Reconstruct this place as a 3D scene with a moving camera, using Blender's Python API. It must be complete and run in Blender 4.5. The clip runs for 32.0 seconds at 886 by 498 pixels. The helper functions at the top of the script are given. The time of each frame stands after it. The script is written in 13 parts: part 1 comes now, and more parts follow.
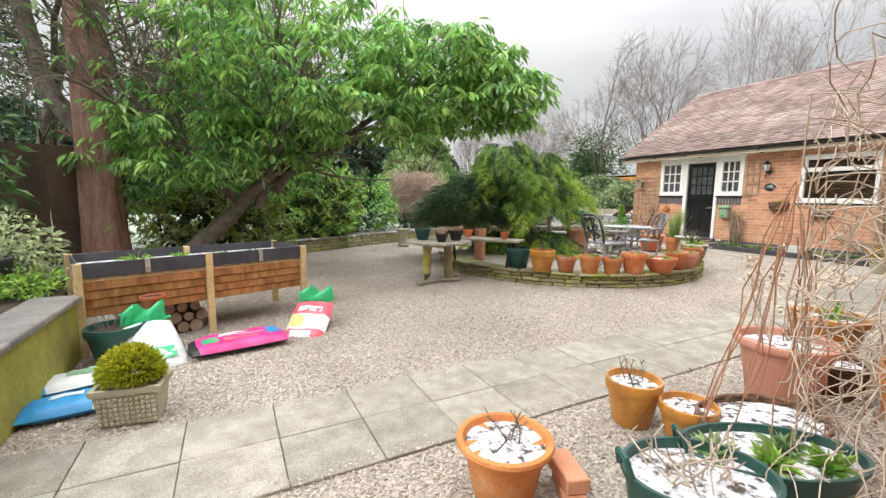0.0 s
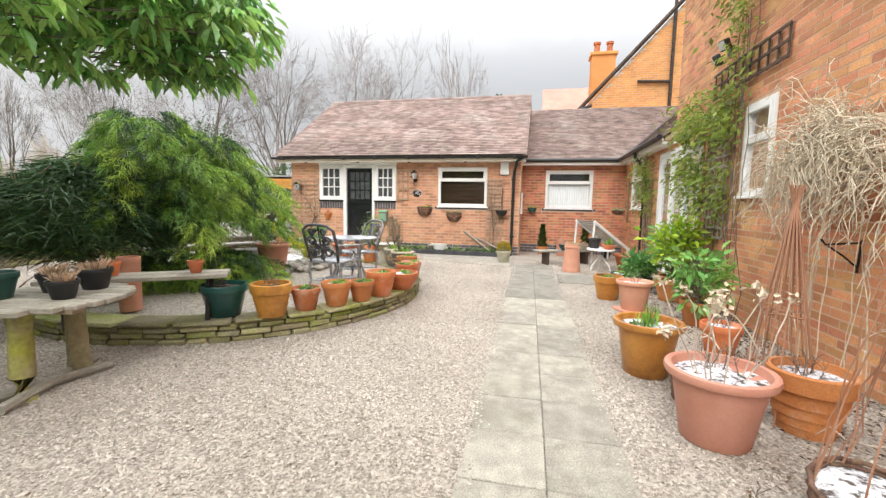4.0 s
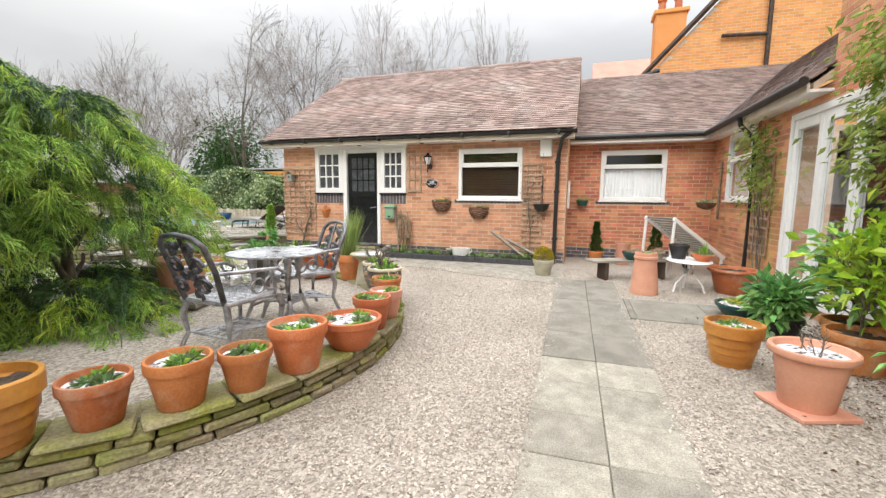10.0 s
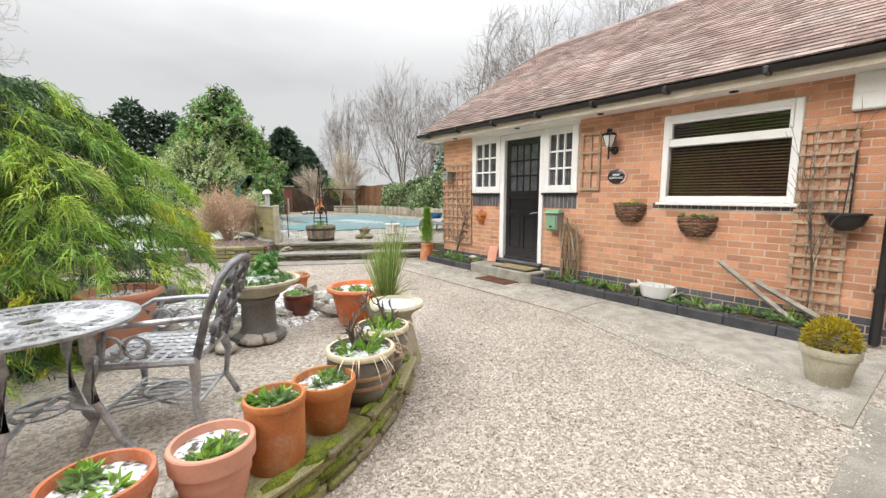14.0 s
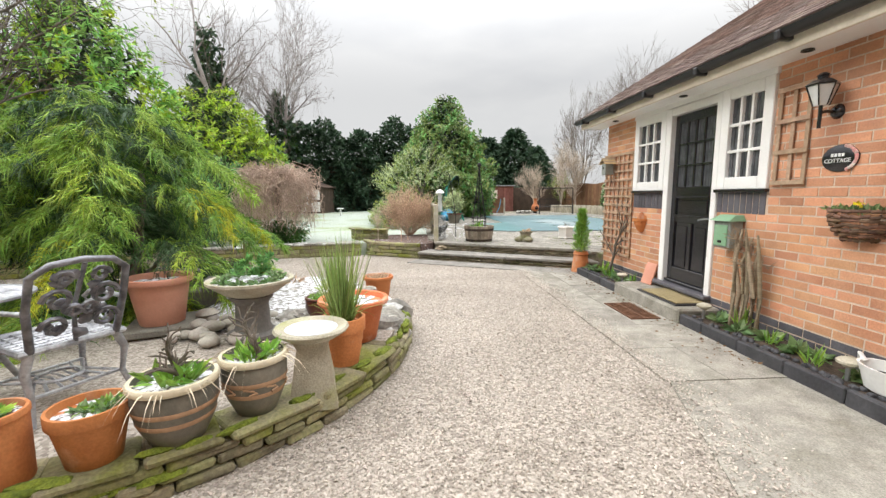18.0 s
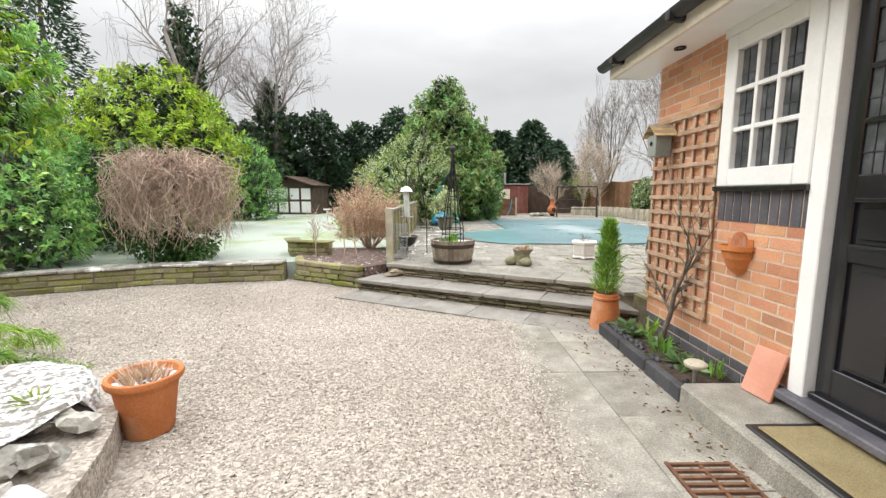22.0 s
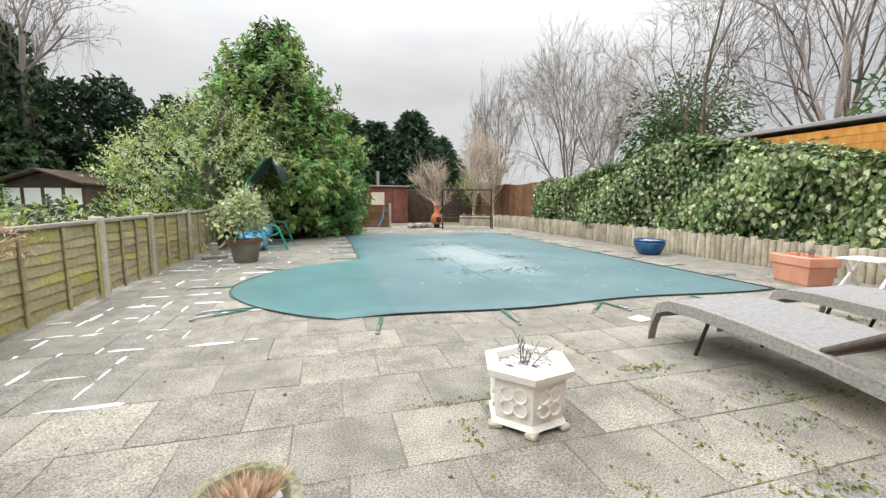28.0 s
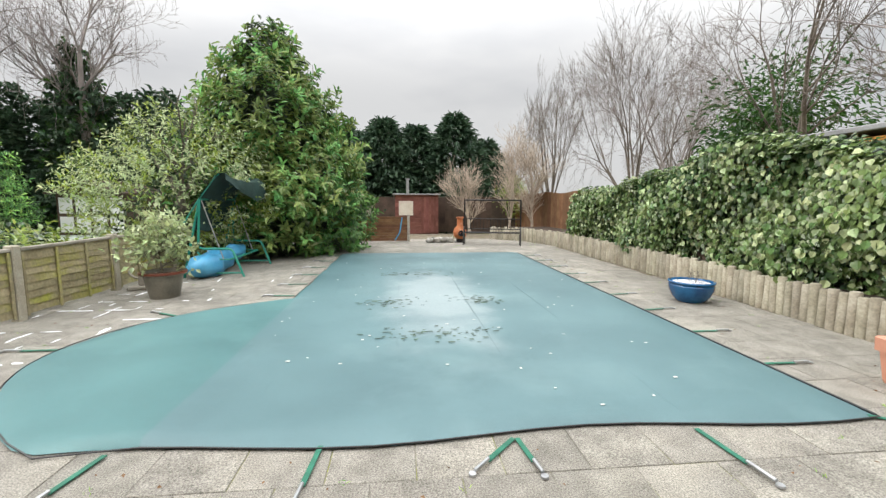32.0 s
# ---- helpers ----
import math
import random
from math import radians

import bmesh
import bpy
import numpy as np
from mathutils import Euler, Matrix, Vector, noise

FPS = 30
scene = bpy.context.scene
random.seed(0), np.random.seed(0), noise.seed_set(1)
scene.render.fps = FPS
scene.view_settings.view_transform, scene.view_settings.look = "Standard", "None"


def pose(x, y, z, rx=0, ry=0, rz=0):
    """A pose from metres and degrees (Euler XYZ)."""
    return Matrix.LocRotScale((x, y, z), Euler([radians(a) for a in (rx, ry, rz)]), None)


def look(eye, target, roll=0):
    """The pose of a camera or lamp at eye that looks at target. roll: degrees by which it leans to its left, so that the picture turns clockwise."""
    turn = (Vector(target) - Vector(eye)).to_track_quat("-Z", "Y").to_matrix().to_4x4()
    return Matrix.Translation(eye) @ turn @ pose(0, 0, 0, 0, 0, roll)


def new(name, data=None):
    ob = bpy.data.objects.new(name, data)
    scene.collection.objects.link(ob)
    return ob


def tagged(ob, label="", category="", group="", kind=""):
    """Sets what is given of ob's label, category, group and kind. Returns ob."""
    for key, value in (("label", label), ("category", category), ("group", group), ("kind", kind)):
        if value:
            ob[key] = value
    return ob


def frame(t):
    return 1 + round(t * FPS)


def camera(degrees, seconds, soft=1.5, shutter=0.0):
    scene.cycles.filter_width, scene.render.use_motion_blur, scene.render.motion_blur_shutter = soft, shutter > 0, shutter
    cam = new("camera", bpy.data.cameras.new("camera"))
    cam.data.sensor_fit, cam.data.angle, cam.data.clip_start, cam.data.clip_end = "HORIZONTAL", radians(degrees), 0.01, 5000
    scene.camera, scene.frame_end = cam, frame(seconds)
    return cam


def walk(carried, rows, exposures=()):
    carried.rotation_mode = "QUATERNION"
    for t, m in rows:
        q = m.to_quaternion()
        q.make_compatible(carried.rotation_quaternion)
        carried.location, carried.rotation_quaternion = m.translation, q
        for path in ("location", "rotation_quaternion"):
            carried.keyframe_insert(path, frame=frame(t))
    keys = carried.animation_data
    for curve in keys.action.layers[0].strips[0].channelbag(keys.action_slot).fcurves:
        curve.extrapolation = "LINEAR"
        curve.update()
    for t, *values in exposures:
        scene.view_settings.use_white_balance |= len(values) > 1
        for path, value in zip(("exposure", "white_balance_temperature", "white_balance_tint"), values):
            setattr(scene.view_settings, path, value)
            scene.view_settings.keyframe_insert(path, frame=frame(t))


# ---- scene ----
cam = camera(93.9, 32.0, soft=1.4)
METRES, EYE, TILT, LEAN, TURN = 21.0, 1.26, 0.0, 0.0, -26.4
ROWS = [
    (0.0, 0.0, 0.0, 0.0, 0.08, -7.2, -0.63),
    (0.5, -0.0029, 0.018, -0.0008, -4.37, -7.12, -0.69),
    (1.0, -0.0049, 0.0362, -0.0003, -9.64, -7.03, -0.79),
    (1.5, -0.0069, 0.0515, 0.0002, -15.64, -6.91, -0.83),
    (2.0, -0.0084, 0.0649, -0.0005, -22.36, -6.71, -0.94),
    (2.5, -0.0113, 0.0769, -0.0, -29.6, -6.52, -1.0),
    (3.0, -0.0171, 0.0884, 0.0, -37.0, -6.34, -1.01),
    (3.5, -0.0213, 0.0997, 0.0001, -44.23, -6.17, -1.05),
    (4.0, -0.0251, 0.1099, 0.0002, -50.98, -6.02, -1.05),
    (4.5, -0.0307, 0.1172, 0.0003, -57.06, -5.88, -0.99),
    (6.5, -0.0339, 0.1259, 0.001, -68.54, -6.01, -0.71),
    (7.0, -0.0228, 0.1271, 0.0007, -67.84, -6.15, -0.69),
    (7.5, -0.0087, 0.1324, 0.0002, -65.86, -6.29, -0.7),
    (8.0, 0.0074, 0.1385, -0.0007, -62.73, -6.4, -0.68),
    (8.5, 0.026, 0.1443, -0.0008, -58.79, -6.52, -0.66),
    (9.0, 0.0431, 0.1527, -0.0007, -54.35, -6.66, -0.61),
    (9.5, 0.0603, 0.1608, -0.0008, -49.75, -6.79, -0.6),
    (10.0, 0.0771, 0.1675, -0.0005, -45.24, -6.93, -0.51),
    (10.5, 0.0946, 0.1748, 0.0, -40.97, -7.02, -0.41),
    (11.0, 0.1134, 0.1821, 0.0002, -37.08, -7.1, -0.39),
    (11.5, 0.1301, 0.1894, 0.0009, -33.32, -7.16, -0.35),
    (12.0, 0.1456, 0.1982, 0.002, -29.39, -7.22, -0.28),
    (12.5, 0.1626, 0.2065, 0.0021, -25.12, -7.3, -0.22),
    (13.0, 0.1794, 0.2145, 0.0022, -20.57, -7.36, -0.15),
    (13.5, 0.1945, 0.2237, 0.003, -15.85, -7.39, -0.05),
    (14.0, 0.2087, 0.2321, 0.0033, -11.09, -7.44, 0.01),
    (14.5, 0.2218, 0.2402, 0.0027, -6.21, -7.43, 0.12),
    (16.5, 0.2719, 0.2707, 0.0035, 13.67, -7.42, 0.32),
    (17.0, 0.2835, 0.276, 0.0033, 17.54, -7.4, 0.32),
    (17.5, 0.2924, 0.2795, 0.0035, 20.58, -7.45, 0.35),
    (18.0, 0.2964, 0.2818, 0.0031, 22.75, -7.48, 0.34),
    (18.5, 0.2971, 0.2882, 0.0015, 24.18, -7.53, 0.34),
    (19.0, 0.2965, 0.3038, 0.001, 25.0, -7.68, 0.39),
    (19.5, 0.2964, 0.3225, 0.0006, 25.33, -7.67, 0.37),
    (20.0, 0.2977, 0.3417, 0.0031, 25.55, -7.67, 0.34),
    (20.5, 0.2957, 0.3629, 0.0025, 25.68, -7.67, 0.26),
    (21.0, 0.2932, 0.3847, 0.0026, 25.79, -7.65, 0.26),
    (21.5, 0.2897, 0.4068, 0.0028, 25.87, -7.61, 0.2),
    (22.0, 0.2846, 0.4285, 0.0025, 25.89, -7.53, 0.12),
    (22.5, 0.2791, 0.4507, 0.002, 25.82, -7.45, 0.02),
    (23.0, 0.272, 0.4721, 0.0013, 25.62, -7.41, 0.01),
    (23.5, 0.2635, 0.4916, 0.0012, 25.02, -7.34, -0.06),
    (24.0, 0.2564, 0.5111, 0.001, 23.87, -7.24, -0.13),
    (24.5, 0.2489, 0.5293, 0.0004, 21.98, -7.21, -0.15),
    (25.0, 0.2429, 0.5479, 0.0004, 19.47, -7.15, -0.19),
    (25.5, 0.2386, 0.5672, 0.0002, 16.78, -7.06, -0.24),
    (26.0, 0.2347, 0.5859, 0.0001, 14.31, -7.0, -0.27),
    (26.5, 0.2332, 0.604, -0.0003, 12.45, -6.95, -0.28),
    (28.5, 0.2498, 0.6785, 0.0045, 10.69, -6.83, -0.22),
    (29.0, 0.2557, 0.6938, 0.0087, 11.18, -6.79, -0.23),
    (29.5, 0.2618, 0.7062, 0.0126, 12.13, -6.75, -0.22),
    (30.0, 0.271, 0.7171, 0.0143, 13.5, -6.77, -0.21),
    (30.5, 0.2788, 0.7281, 0.0146, 15.19, -6.78, -0.21),
    (31.0, 0.2855, 0.7393, 0.0155, 17.06, -6.78, -0.22),
    (31.5, 0.2926, 0.7488, 0.0157, 18.95, -6.75, -0.24),
    (32.0, 0.2984, 0.7544, 0.0166, 20.71, -6.7, -0.28),
]
walk(cam, [(t, pose(0, 0, EYE, TILT, LEAN, TURN) @ pose(METRES * x, METRES * y, METRES * z, 90 + pitch, roll, yaw)) for t, x, y, z, yaw, pitch, roll in ROWS],
     exposures=[(0.0, 0.58), (2.0, 0.62), (4.5, 0.66), (9.0, 0.60), (12.0, 0.46), (14.0, 0.52), (18.0, 0.54), (24.0, 0.60), (26.5, 0.56), (30.0, 0.48), (32.0, 0.50)])

# ---- world, sun, exposure ----
world = bpy.data.worlds.new("overcast_sky")
scene.world = world
world.use_nodes = True
wn, wl = world.node_tree.nodes, world.node_tree.links
wn.clear()
w_out = wn.new("ShaderNodeOutputWorld")
w_bg = wn.new("ShaderNodeBackground")
w_co = wn.new("ShaderNodeTexCoord")
w_sky = wn.new("ShaderNodeTexSky")
w_sky.sky_type, w_sky.sun_disc = "NISHITA", False
w_sky.sun_elevation, w_sky.sun_rotation = radians(37), radians(-83)
w_dim = wn.new("ShaderNodeVectorMath"); w_dim.operation = "SCALE"; w_dim.inputs[3].default_value = 0.10
w_map = wn.new("ShaderNodeMapping"); w_map.inputs["Scale"].default_value = (1.0, 1.0, 3.2)
w_noi = wn.new("ShaderNodeTexNoise"); w_noi.inputs["Scale"].default_value = 1.7; w_noi.inputs["Detail"].default_value = 7.0; w_noi.inputs["Roughness"].default_value = 0.5
w_ramp = wn.new("ShaderNodeValToRGB")
w_ramp.color_ramp.elements[0].position, w_ramp.color_ramp.elements[0].color = 0.38, (0.56, 0.567, 0.582, 1)
w_ramp.color_ramp.elements[1].position, w_ramp.color_ramp.elements[1].color = 0.60, (0.69, 0.69, 0.69, 1)
w_sep = wn.new("ShaderNodeSeparateXYZ")
w_grad = wn.new("ShaderNodeMapRange"); w_grad.inputs[1].default_value, w_grad.inputs[2].default_value = 0.2, 1.0
w_grad.interpolation_type = "SMOOTHSTEP"
w_grad.inputs[3].default_value, w_grad.inputs[4].default_value = 0.74, 4.3
w_mul = wn.new("ShaderNodeVectorMath"); w_mul.operation = "SCALE"
w_mix = wn.new("ShaderNodeMixRGB"); w_mix.inputs[0].default_value = 0.96
wl.new(w_co.outputs["Generated"], w_map.inputs[0]); wl.new(w_map.outputs[0], w_noi.inputs["Vector"])
wl.new(w_noi.outputs[0], w_ramp.inputs[0]); wl.new(w_co.outputs["Generated"], w_sep.inputs[0])
wl.new(w_sep.outputs[2], w_grad.inputs[0]); wl.new(w_ramp.outputs[0], w_mul.inputs[0]); wl.new(w_grad.outputs[0], w_mul.inputs[3])
wl.new(w_sky.outputs[0], w_dim.inputs[0]); wl.new(w_dim.outputs[0], w_mix.inputs[1]); wl.new(w_mul.outputs[0], w_mix.inputs[2])
wl.new(w_mix.outputs[0], w_bg.inputs[0]); w_bg.inputs[1].default_value = 1.0
wl.new(w_bg.outputs[0], w_out.inputs[0])

sun_data = bpy.data.lights.new("sun", "SUN")
sun_data.energy, sun_data.angle, sun_data.color = 1.2, radians(40), (1.0, 0.96, 0.90)
sun = new("sun", sun_data)
sun.matrix_world = look((-12, 1.5, 9), (0, 0, 0))

# ---- materials ----
MATS = {}


def mat(name, c1, c2, scale=6.0, rough=0.85, bump=0.25, bscale=60.0, metal=0.0, island=0.0, obrand=0.0, grain=0.35, stretch=(1, 1, 1), stain=None, stain_scale=1.3, stain_lo=0.5, stain_hi=0.66, coat=0.0, sheen_back=0.0, spec=0.5):
    """Two colours mixed by a broad noise, a fine grain, an optional stain colour, and fine relief."""
    m = bpy.data.materials.new(name)
    m.use_nodes = True
    n, l = m.node_tree.nodes, m.node_tree.links
    b = n["Principled BSDF"]
    co, info, mapp = n.new("ShaderNodeTexCoord"), n.new("ShaderNodeObjectInfo"), n.new("ShaderNodeMapping")
    shift = n.new("ShaderNodeVectorMath"); shift.operation = "MULTIPLY_ADD"
    shift.inputs[1].default_value = (37, 61, 23)
    l.new(info.outputs["Random"], shift.inputs[0]); l.new(co.outputs["Object"], shift.inputs[2])
    mapp.inputs["Scale"].default_value = stretch
    l.new(shift.outputs[0], mapp.inputs[0])
    broad = n.new("ShaderNodeTexNoise"); broad.inputs["Scale"].default_value = scale; broad.inputs["Detail"].default_value = 5
    fine = n.new("ShaderNodeTexNoise"); fine.inputs["Scale"].default_value = bscale; fine.inputs["Detail"].default_value = 4
    l.new(mapp.outputs[0], broad.inputs["Vector"]); l.new(mapp.outputs[0], fine.inputs["Vector"])
    ramp = n.new("ShaderNodeValToRGB")
    ramp.color_ramp.elements[0].position, ramp.color_ramp.elements[0].color = 0.35, (*c1, 1)
    ramp.color_ramp.elements[1].position, ramp.color_ramp.elements[1].color = 0.65, (*c2, 1)
    l.new(broad.outputs[0], ramp.inputs[0])
    last = ramp.outputs[0]
    if stain:
        sn = n.new("ShaderNodeTexNoise"); sn.inputs["Scale"].default_value = stain_scale; sn.inputs["Detail"].default_value = 8; sn.inputs["Roughness"].default_value = 0.62
        l.new(shift.outputs[0], sn.inputs["Vector"])
        mr = n.new("ShaderNodeMapRange"); mr.inputs[1].default_value, mr.inputs[2].default_value = stain_lo, stain_hi
        l.new(sn.outputs[0], mr.inputs[0])
        mx = n.new("ShaderNodeMixRGB"); mx.inputs[2].default_value = (*stain, 1)
        l.new(mr.outputs[0], mx.inputs[0]); l.new(last, mx.inputs[1]); last = mx.outputs[0]
    hsv = n.new("ShaderNodeHueSaturation")
    val = n.new("ShaderNodeMapRange"); val.inputs[1].default_value, val.inputs[2].default_value = 0.25, 0.75
    val.inputs[3].default_value, val.inputs[4].default_value = 1 - grain, 1 + grain
    l.new(fine.outputs[0], val.inputs[0])
    vlast = val.outputs[0]
    for amount, source in ((island, "island"), (obrand, "object")):
        if amount:
            src = n.new("ShaderNodeNewGeometry").outputs["Random Per Island"] if source == "island" else info.outputs["Random"]
            r = n.new("ShaderNodeMapRange"); r.inputs[3].default_value, r.inputs[4].default_value = 1 - amount, 1 + amount
            l.new(src, r.inputs[0])
            mu = n.new("ShaderNodeMath"); mu.operation = "MULTIPLY"
            l.new(vlast, mu.inputs[0]); l.new(r.outputs[0], mu.inputs[1]); vlast = mu.outputs[0]
            hr = n.new("ShaderNodeMapRange"); hr.inputs[3].default_value, hr.inputs[4].default_value = 0.5 - amount * 0.05, 0.5 + amount * 0.05
            fr = n.new("ShaderNodeMath"); fr.operation = "FRACT"
            m7 = n.new("ShaderNodeMath"); m7.operation = "MULTIPLY"; m7.inputs[1].default_value = 7.31
            l.new(src, m7.inputs[0]); l.new(m7.outputs[0], fr.inputs[0]); l.new(fr.outputs[0], hr.inputs[0]); l.new(hr.outputs[0], hsv.inputs["Hue"])
    l.new(last, hsv.inputs["Color"]); l.new(vlast, hsv.inputs["Value"])
    l.new(hsv.outputs[0], b.inputs["Base Color"])
    b.inputs["Roughness"].default_value, b.inputs["Metallic"].default_value = rough, metal
    b.inputs["Specular IOR Level"].default_value = spec
    if coat:
        b.inputs["Coat Weight"].default_value = coat
        b.inputs["Coat Roughness"].default_value = 0.12
    if sheen_back:
        b.inputs["Subsurface Weight"].default_value = 0.0
        tr = n.new("ShaderNodeBsdfTranslucent"); mixs = n.new("ShaderNodeMixShader"); mixs.inputs[0].default_value = sheen_back
        l.new(hsv.outputs[0], tr.inputs[0]); l.new(b.outputs[0], mixs.inputs[1]); l.new(tr.outputs[0], mixs.inputs[2])
        l.new(mixs.outputs[0], n["Material Output"].inputs[0])
    if bump:
        bp = n.new("ShaderNodeBump"); bp.inputs["Strength"].default_value = bump; bp.inputs["Distance"].default_value = 0.01
        l.new(fine.outputs[0], bp.inputs["Height"]); l.new(bp.outputs[0], b.inputs["Normal"])
    MATS[name] = m
    return m


def leaf(name, c1, c2, rough=0.45, island=0.45, spec=0.5, fresh=1.6, thin=0.46):
    c1, c2 = [(min(0.85, c[0] * fresh), min(0.85, c[1] * fresh), c[2] * fresh) for c in (c1, c2)]
    return mat(name, c1, c2, scale=1.5, rough=rough, bump=0, bscale=25, island=island, grain=0.2, sheen_back=thin, spec=spec)


def glass(name, tint=(1, 1, 1), rough=0.02):
    m = bpy.data.materials.new(name); m.use_nodes = True
    b = m.node_tree.nodes["Principled BSDF"]
    b.inputs["Base Color"].default_value = (*tint, 1)
    b.inputs["Transmission Weight"].default_value, b.inputs["Roughness"].default_value, b.inputs["IOR"].default_value = 1.0, rough, 1.45
    MATS[name] = m
    return m


BRICK = mat("orange_brick", (0.53, 0.25, 0.135), (0.65, 0.345, 0.20), 3.0, 0.9, 0.35, 90, island=0.24, obrand=0.16, grain=0.14, stain=(0.42, 0.22, 0.145), stain_scale=2.0, stain_lo=0.56, stain_hi=0.8)
BRICK_RED = mat("red_brick", (0.45, 0.16, 0.085), (0.58, 0.24, 0.125), 3.0, 0.9, 0.35, 90, island=0.26, grain=0.14)
BRICK_HOUSE = mat("house_brick", (0.50, 0.205, 0.10), (0.63, 0.30, 0.15), 2.0, 0.9, 0.4, 80, island=0.26, grain=0.24, stain=(0.50, 0.34, 0.09), stain_scale=0.5, stain_lo=0.53, stain_hi=0.72)
BRICK_GABLE = mat("gable_brick", (0.62, 0.27, 0.08), (0.70, 0.33, 0.11), 2.0, 0.9, 0.35, 80, island=0.12, grain=0.12)
BLUE_BRICK = mat("blue_brick", (0.075, 0.072, 0.085), (0.12, 0.115, 0.13), 6.0, 0.7, 0.2, 80, island=0.2, obrand=0.2, grain=0.2)
MORTAR = mat("mortar", (0.50, 0.385, 0.30), (0.61, 0.49, 0.39), 5.0, 0.95, 0.4, 120, grain=0.2)
TILE = mat("clay_roof_tile", (0.17, 0.122, 0.106), (0.25, 0.182, 0.16), 2.0, 0.95, 0.3, 70, island=0.30, obrand=0.26, grain=0.32, stain=(0.29, 0.245, 0.22), stain_scale=1.1, stain_lo=0.5, stain_hi=0.75, spec=0.25)
TILE_PINK = mat("pink_roof_tile", (0.50, 0.22, 0.17), (0.58, 0.27, 0.21), 2.0, 0.9, 0.3, 30, grain=0.15)
WHITE = mat("white_paint", (0.78, 0.78, 0.77), (0.84, 0.84, 0.83), 3.0, 0.4, 0.03, 40, grain=0.03)
CREAM = mat("cream_board", (0.62, 0.55, 0.45), (0.72, 0.66, 0.56), 4.0, 0.7, 0.1, 40, grain=0.08)
BLACK = mat("black_gloss_paint", (0.008, 0.008, 0.011), (0.014, 0.014, 0.018), 3.0, 0.22, 0.02, 30, grain=0.1, coat=0.4)
BLACK_PLASTIC = mat("black_plastic", (0.012, 0.012, 0.013), (0.022, 0.022, 0.023), 3.0, 0.45, 0.05, 30, grain=0.1)
IRON = mat("black_iron", (0.015, 0.015, 0.017), (0.04, 0.038, 0.036), 8.0, 0.5, 0.15, 60, metal=0.6, grain=0.2)
ALU = mat("cast_aluminium", (0.33, 0.34, 0.36), (0.52, 0.53, 0.55), 14.0, 0.42, 0.2, 70, metal=0.55, grain=0.2, stain=(0.12, 0.12, 0.13), stain_scale=9, stain_lo=0.52, stain_hi=0.7)
ALU_MID = mat("tarnished_cast_metal", (0.09, 0.09, 0.10), (0.24, 0.24, 0.26), 14.0, 0.42, 0.2, 70, metal=0.5, grain=0.2)
ALU_DARK = mat("dark_cast_metal", (0.04, 0.04, 0.045), (0.15, 0.15, 0.165), 12.0, 0.42, 0.2, 70, metal=0.5, grain=0.2)
GRAVEL = mat("gravel_bed", (0.43, 0.385, 0.32), (0.54, 0.49, 0.42), 1.2, 0.95, 0.9, 85, grain=0.55, stain=(0.33, 0.29, 0.24), stain_scale=1.4, stain_lo=0.54, stain_hi=0.75)
PEBBLE = mat("pale_gravel_stone", (0.37, 0.325, 0.275), (0.52, 0.465, 0.405), 1.0, 0.9, 0.1, 120, island=0.36, grain=0.12)
SLAB = mat("concrete_slab", (0.28, 0.26, 0.22), (0.385, 0.36, 0.305), 9.0, 0.92, 0.6, 130, obrand=0.15, grain=0.34, stain=(0.215, 0.20, 0.16), stain_scale=3.2, stain_lo=0.50, stain_hi=0.74)
SLAB_DARK = mat("wet_grey_slab", (0.195, 0.183, 0.155), (0.265, 0.25, 0.212), 5.0, 0.85, 0.5, 120, obrand=0.06, grain=0.36, stain=(0.155, 0.145, 0.12), stain_scale=2.2, stain_lo=0.48, stain_hi=0.72)
SLAB_POOL = mat("weathered_terrace_slab", (0.20, 0.187, 0.16), (0.285, 0.268, 0.232), 7.0, 0.92, 0.9, 135, obrand=0.07, island=0.06, grain=0.72, stain=(0.38, 0.355, 0.30), stain_scale=1.1, stain_lo=0.50, stain_hi=0.70)
JOINT = mat("sandy_joint", (0.20, 0.185, 0.15), (0.33, 0.31, 0.27), 5.0, 1.0, 0.5, 90, grain=0.35, stain=(0.20, 0.22, 0.03), stain_scale=1.6, stain_lo=0.52, stain_hi=0.62)
STONE_STEP = mat("mossy_riser_stone", (0.15, 0.125, 0.085), (0.28, 0.24, 0.165), 6.0, 0.95, 0.6, 60, obrand=0.35, grain=0.35, stain=(0.10, 0.10, 0.035), stain_scale=5, stain_lo=0.48, stain_hi=0.66)
SLAB_STEP = mat("worn_step_slab", (0.215, 0.20, 0.178), (0.285, 0.268, 0.242), 3.4, 0.9, 0.6, 120, obrand=0.05, grain=0.45, stain=(0.135, 0.128, 0.11), stain_scale=3.0, stain_lo=0.54, stain_hi=0.72)
MORTAR_DARK = mat("old_dirty_mortar", (0.13, 0.105, 0.075), (0.22, 0.185, 0.135), 6.0, 1.0, 0.6, 90, grain=0.35, stain=(0.12, 0.14, 0.03), stain_scale=4, stain_lo=0.5, stain_hi=0.7)
MORTAR_HOUSE = mat("house_mortar", (0.54, 0.35, 0.235), (0.63, 0.44, 0.31), 5.0, 0.95, 0.4, 120, grain=0.2)
CONCRETE = mat("worn_concrete", (0.255, 0.24, 0.205), (0.37, 0.348, 0.30), 7.0, 0.92, 0.6, 120, grain=0.36, obrand=0.1, stain=(0.19, 0.18, 0.14), stain_scale=2.4, stain_lo=0.5, stain_hi=0.72)
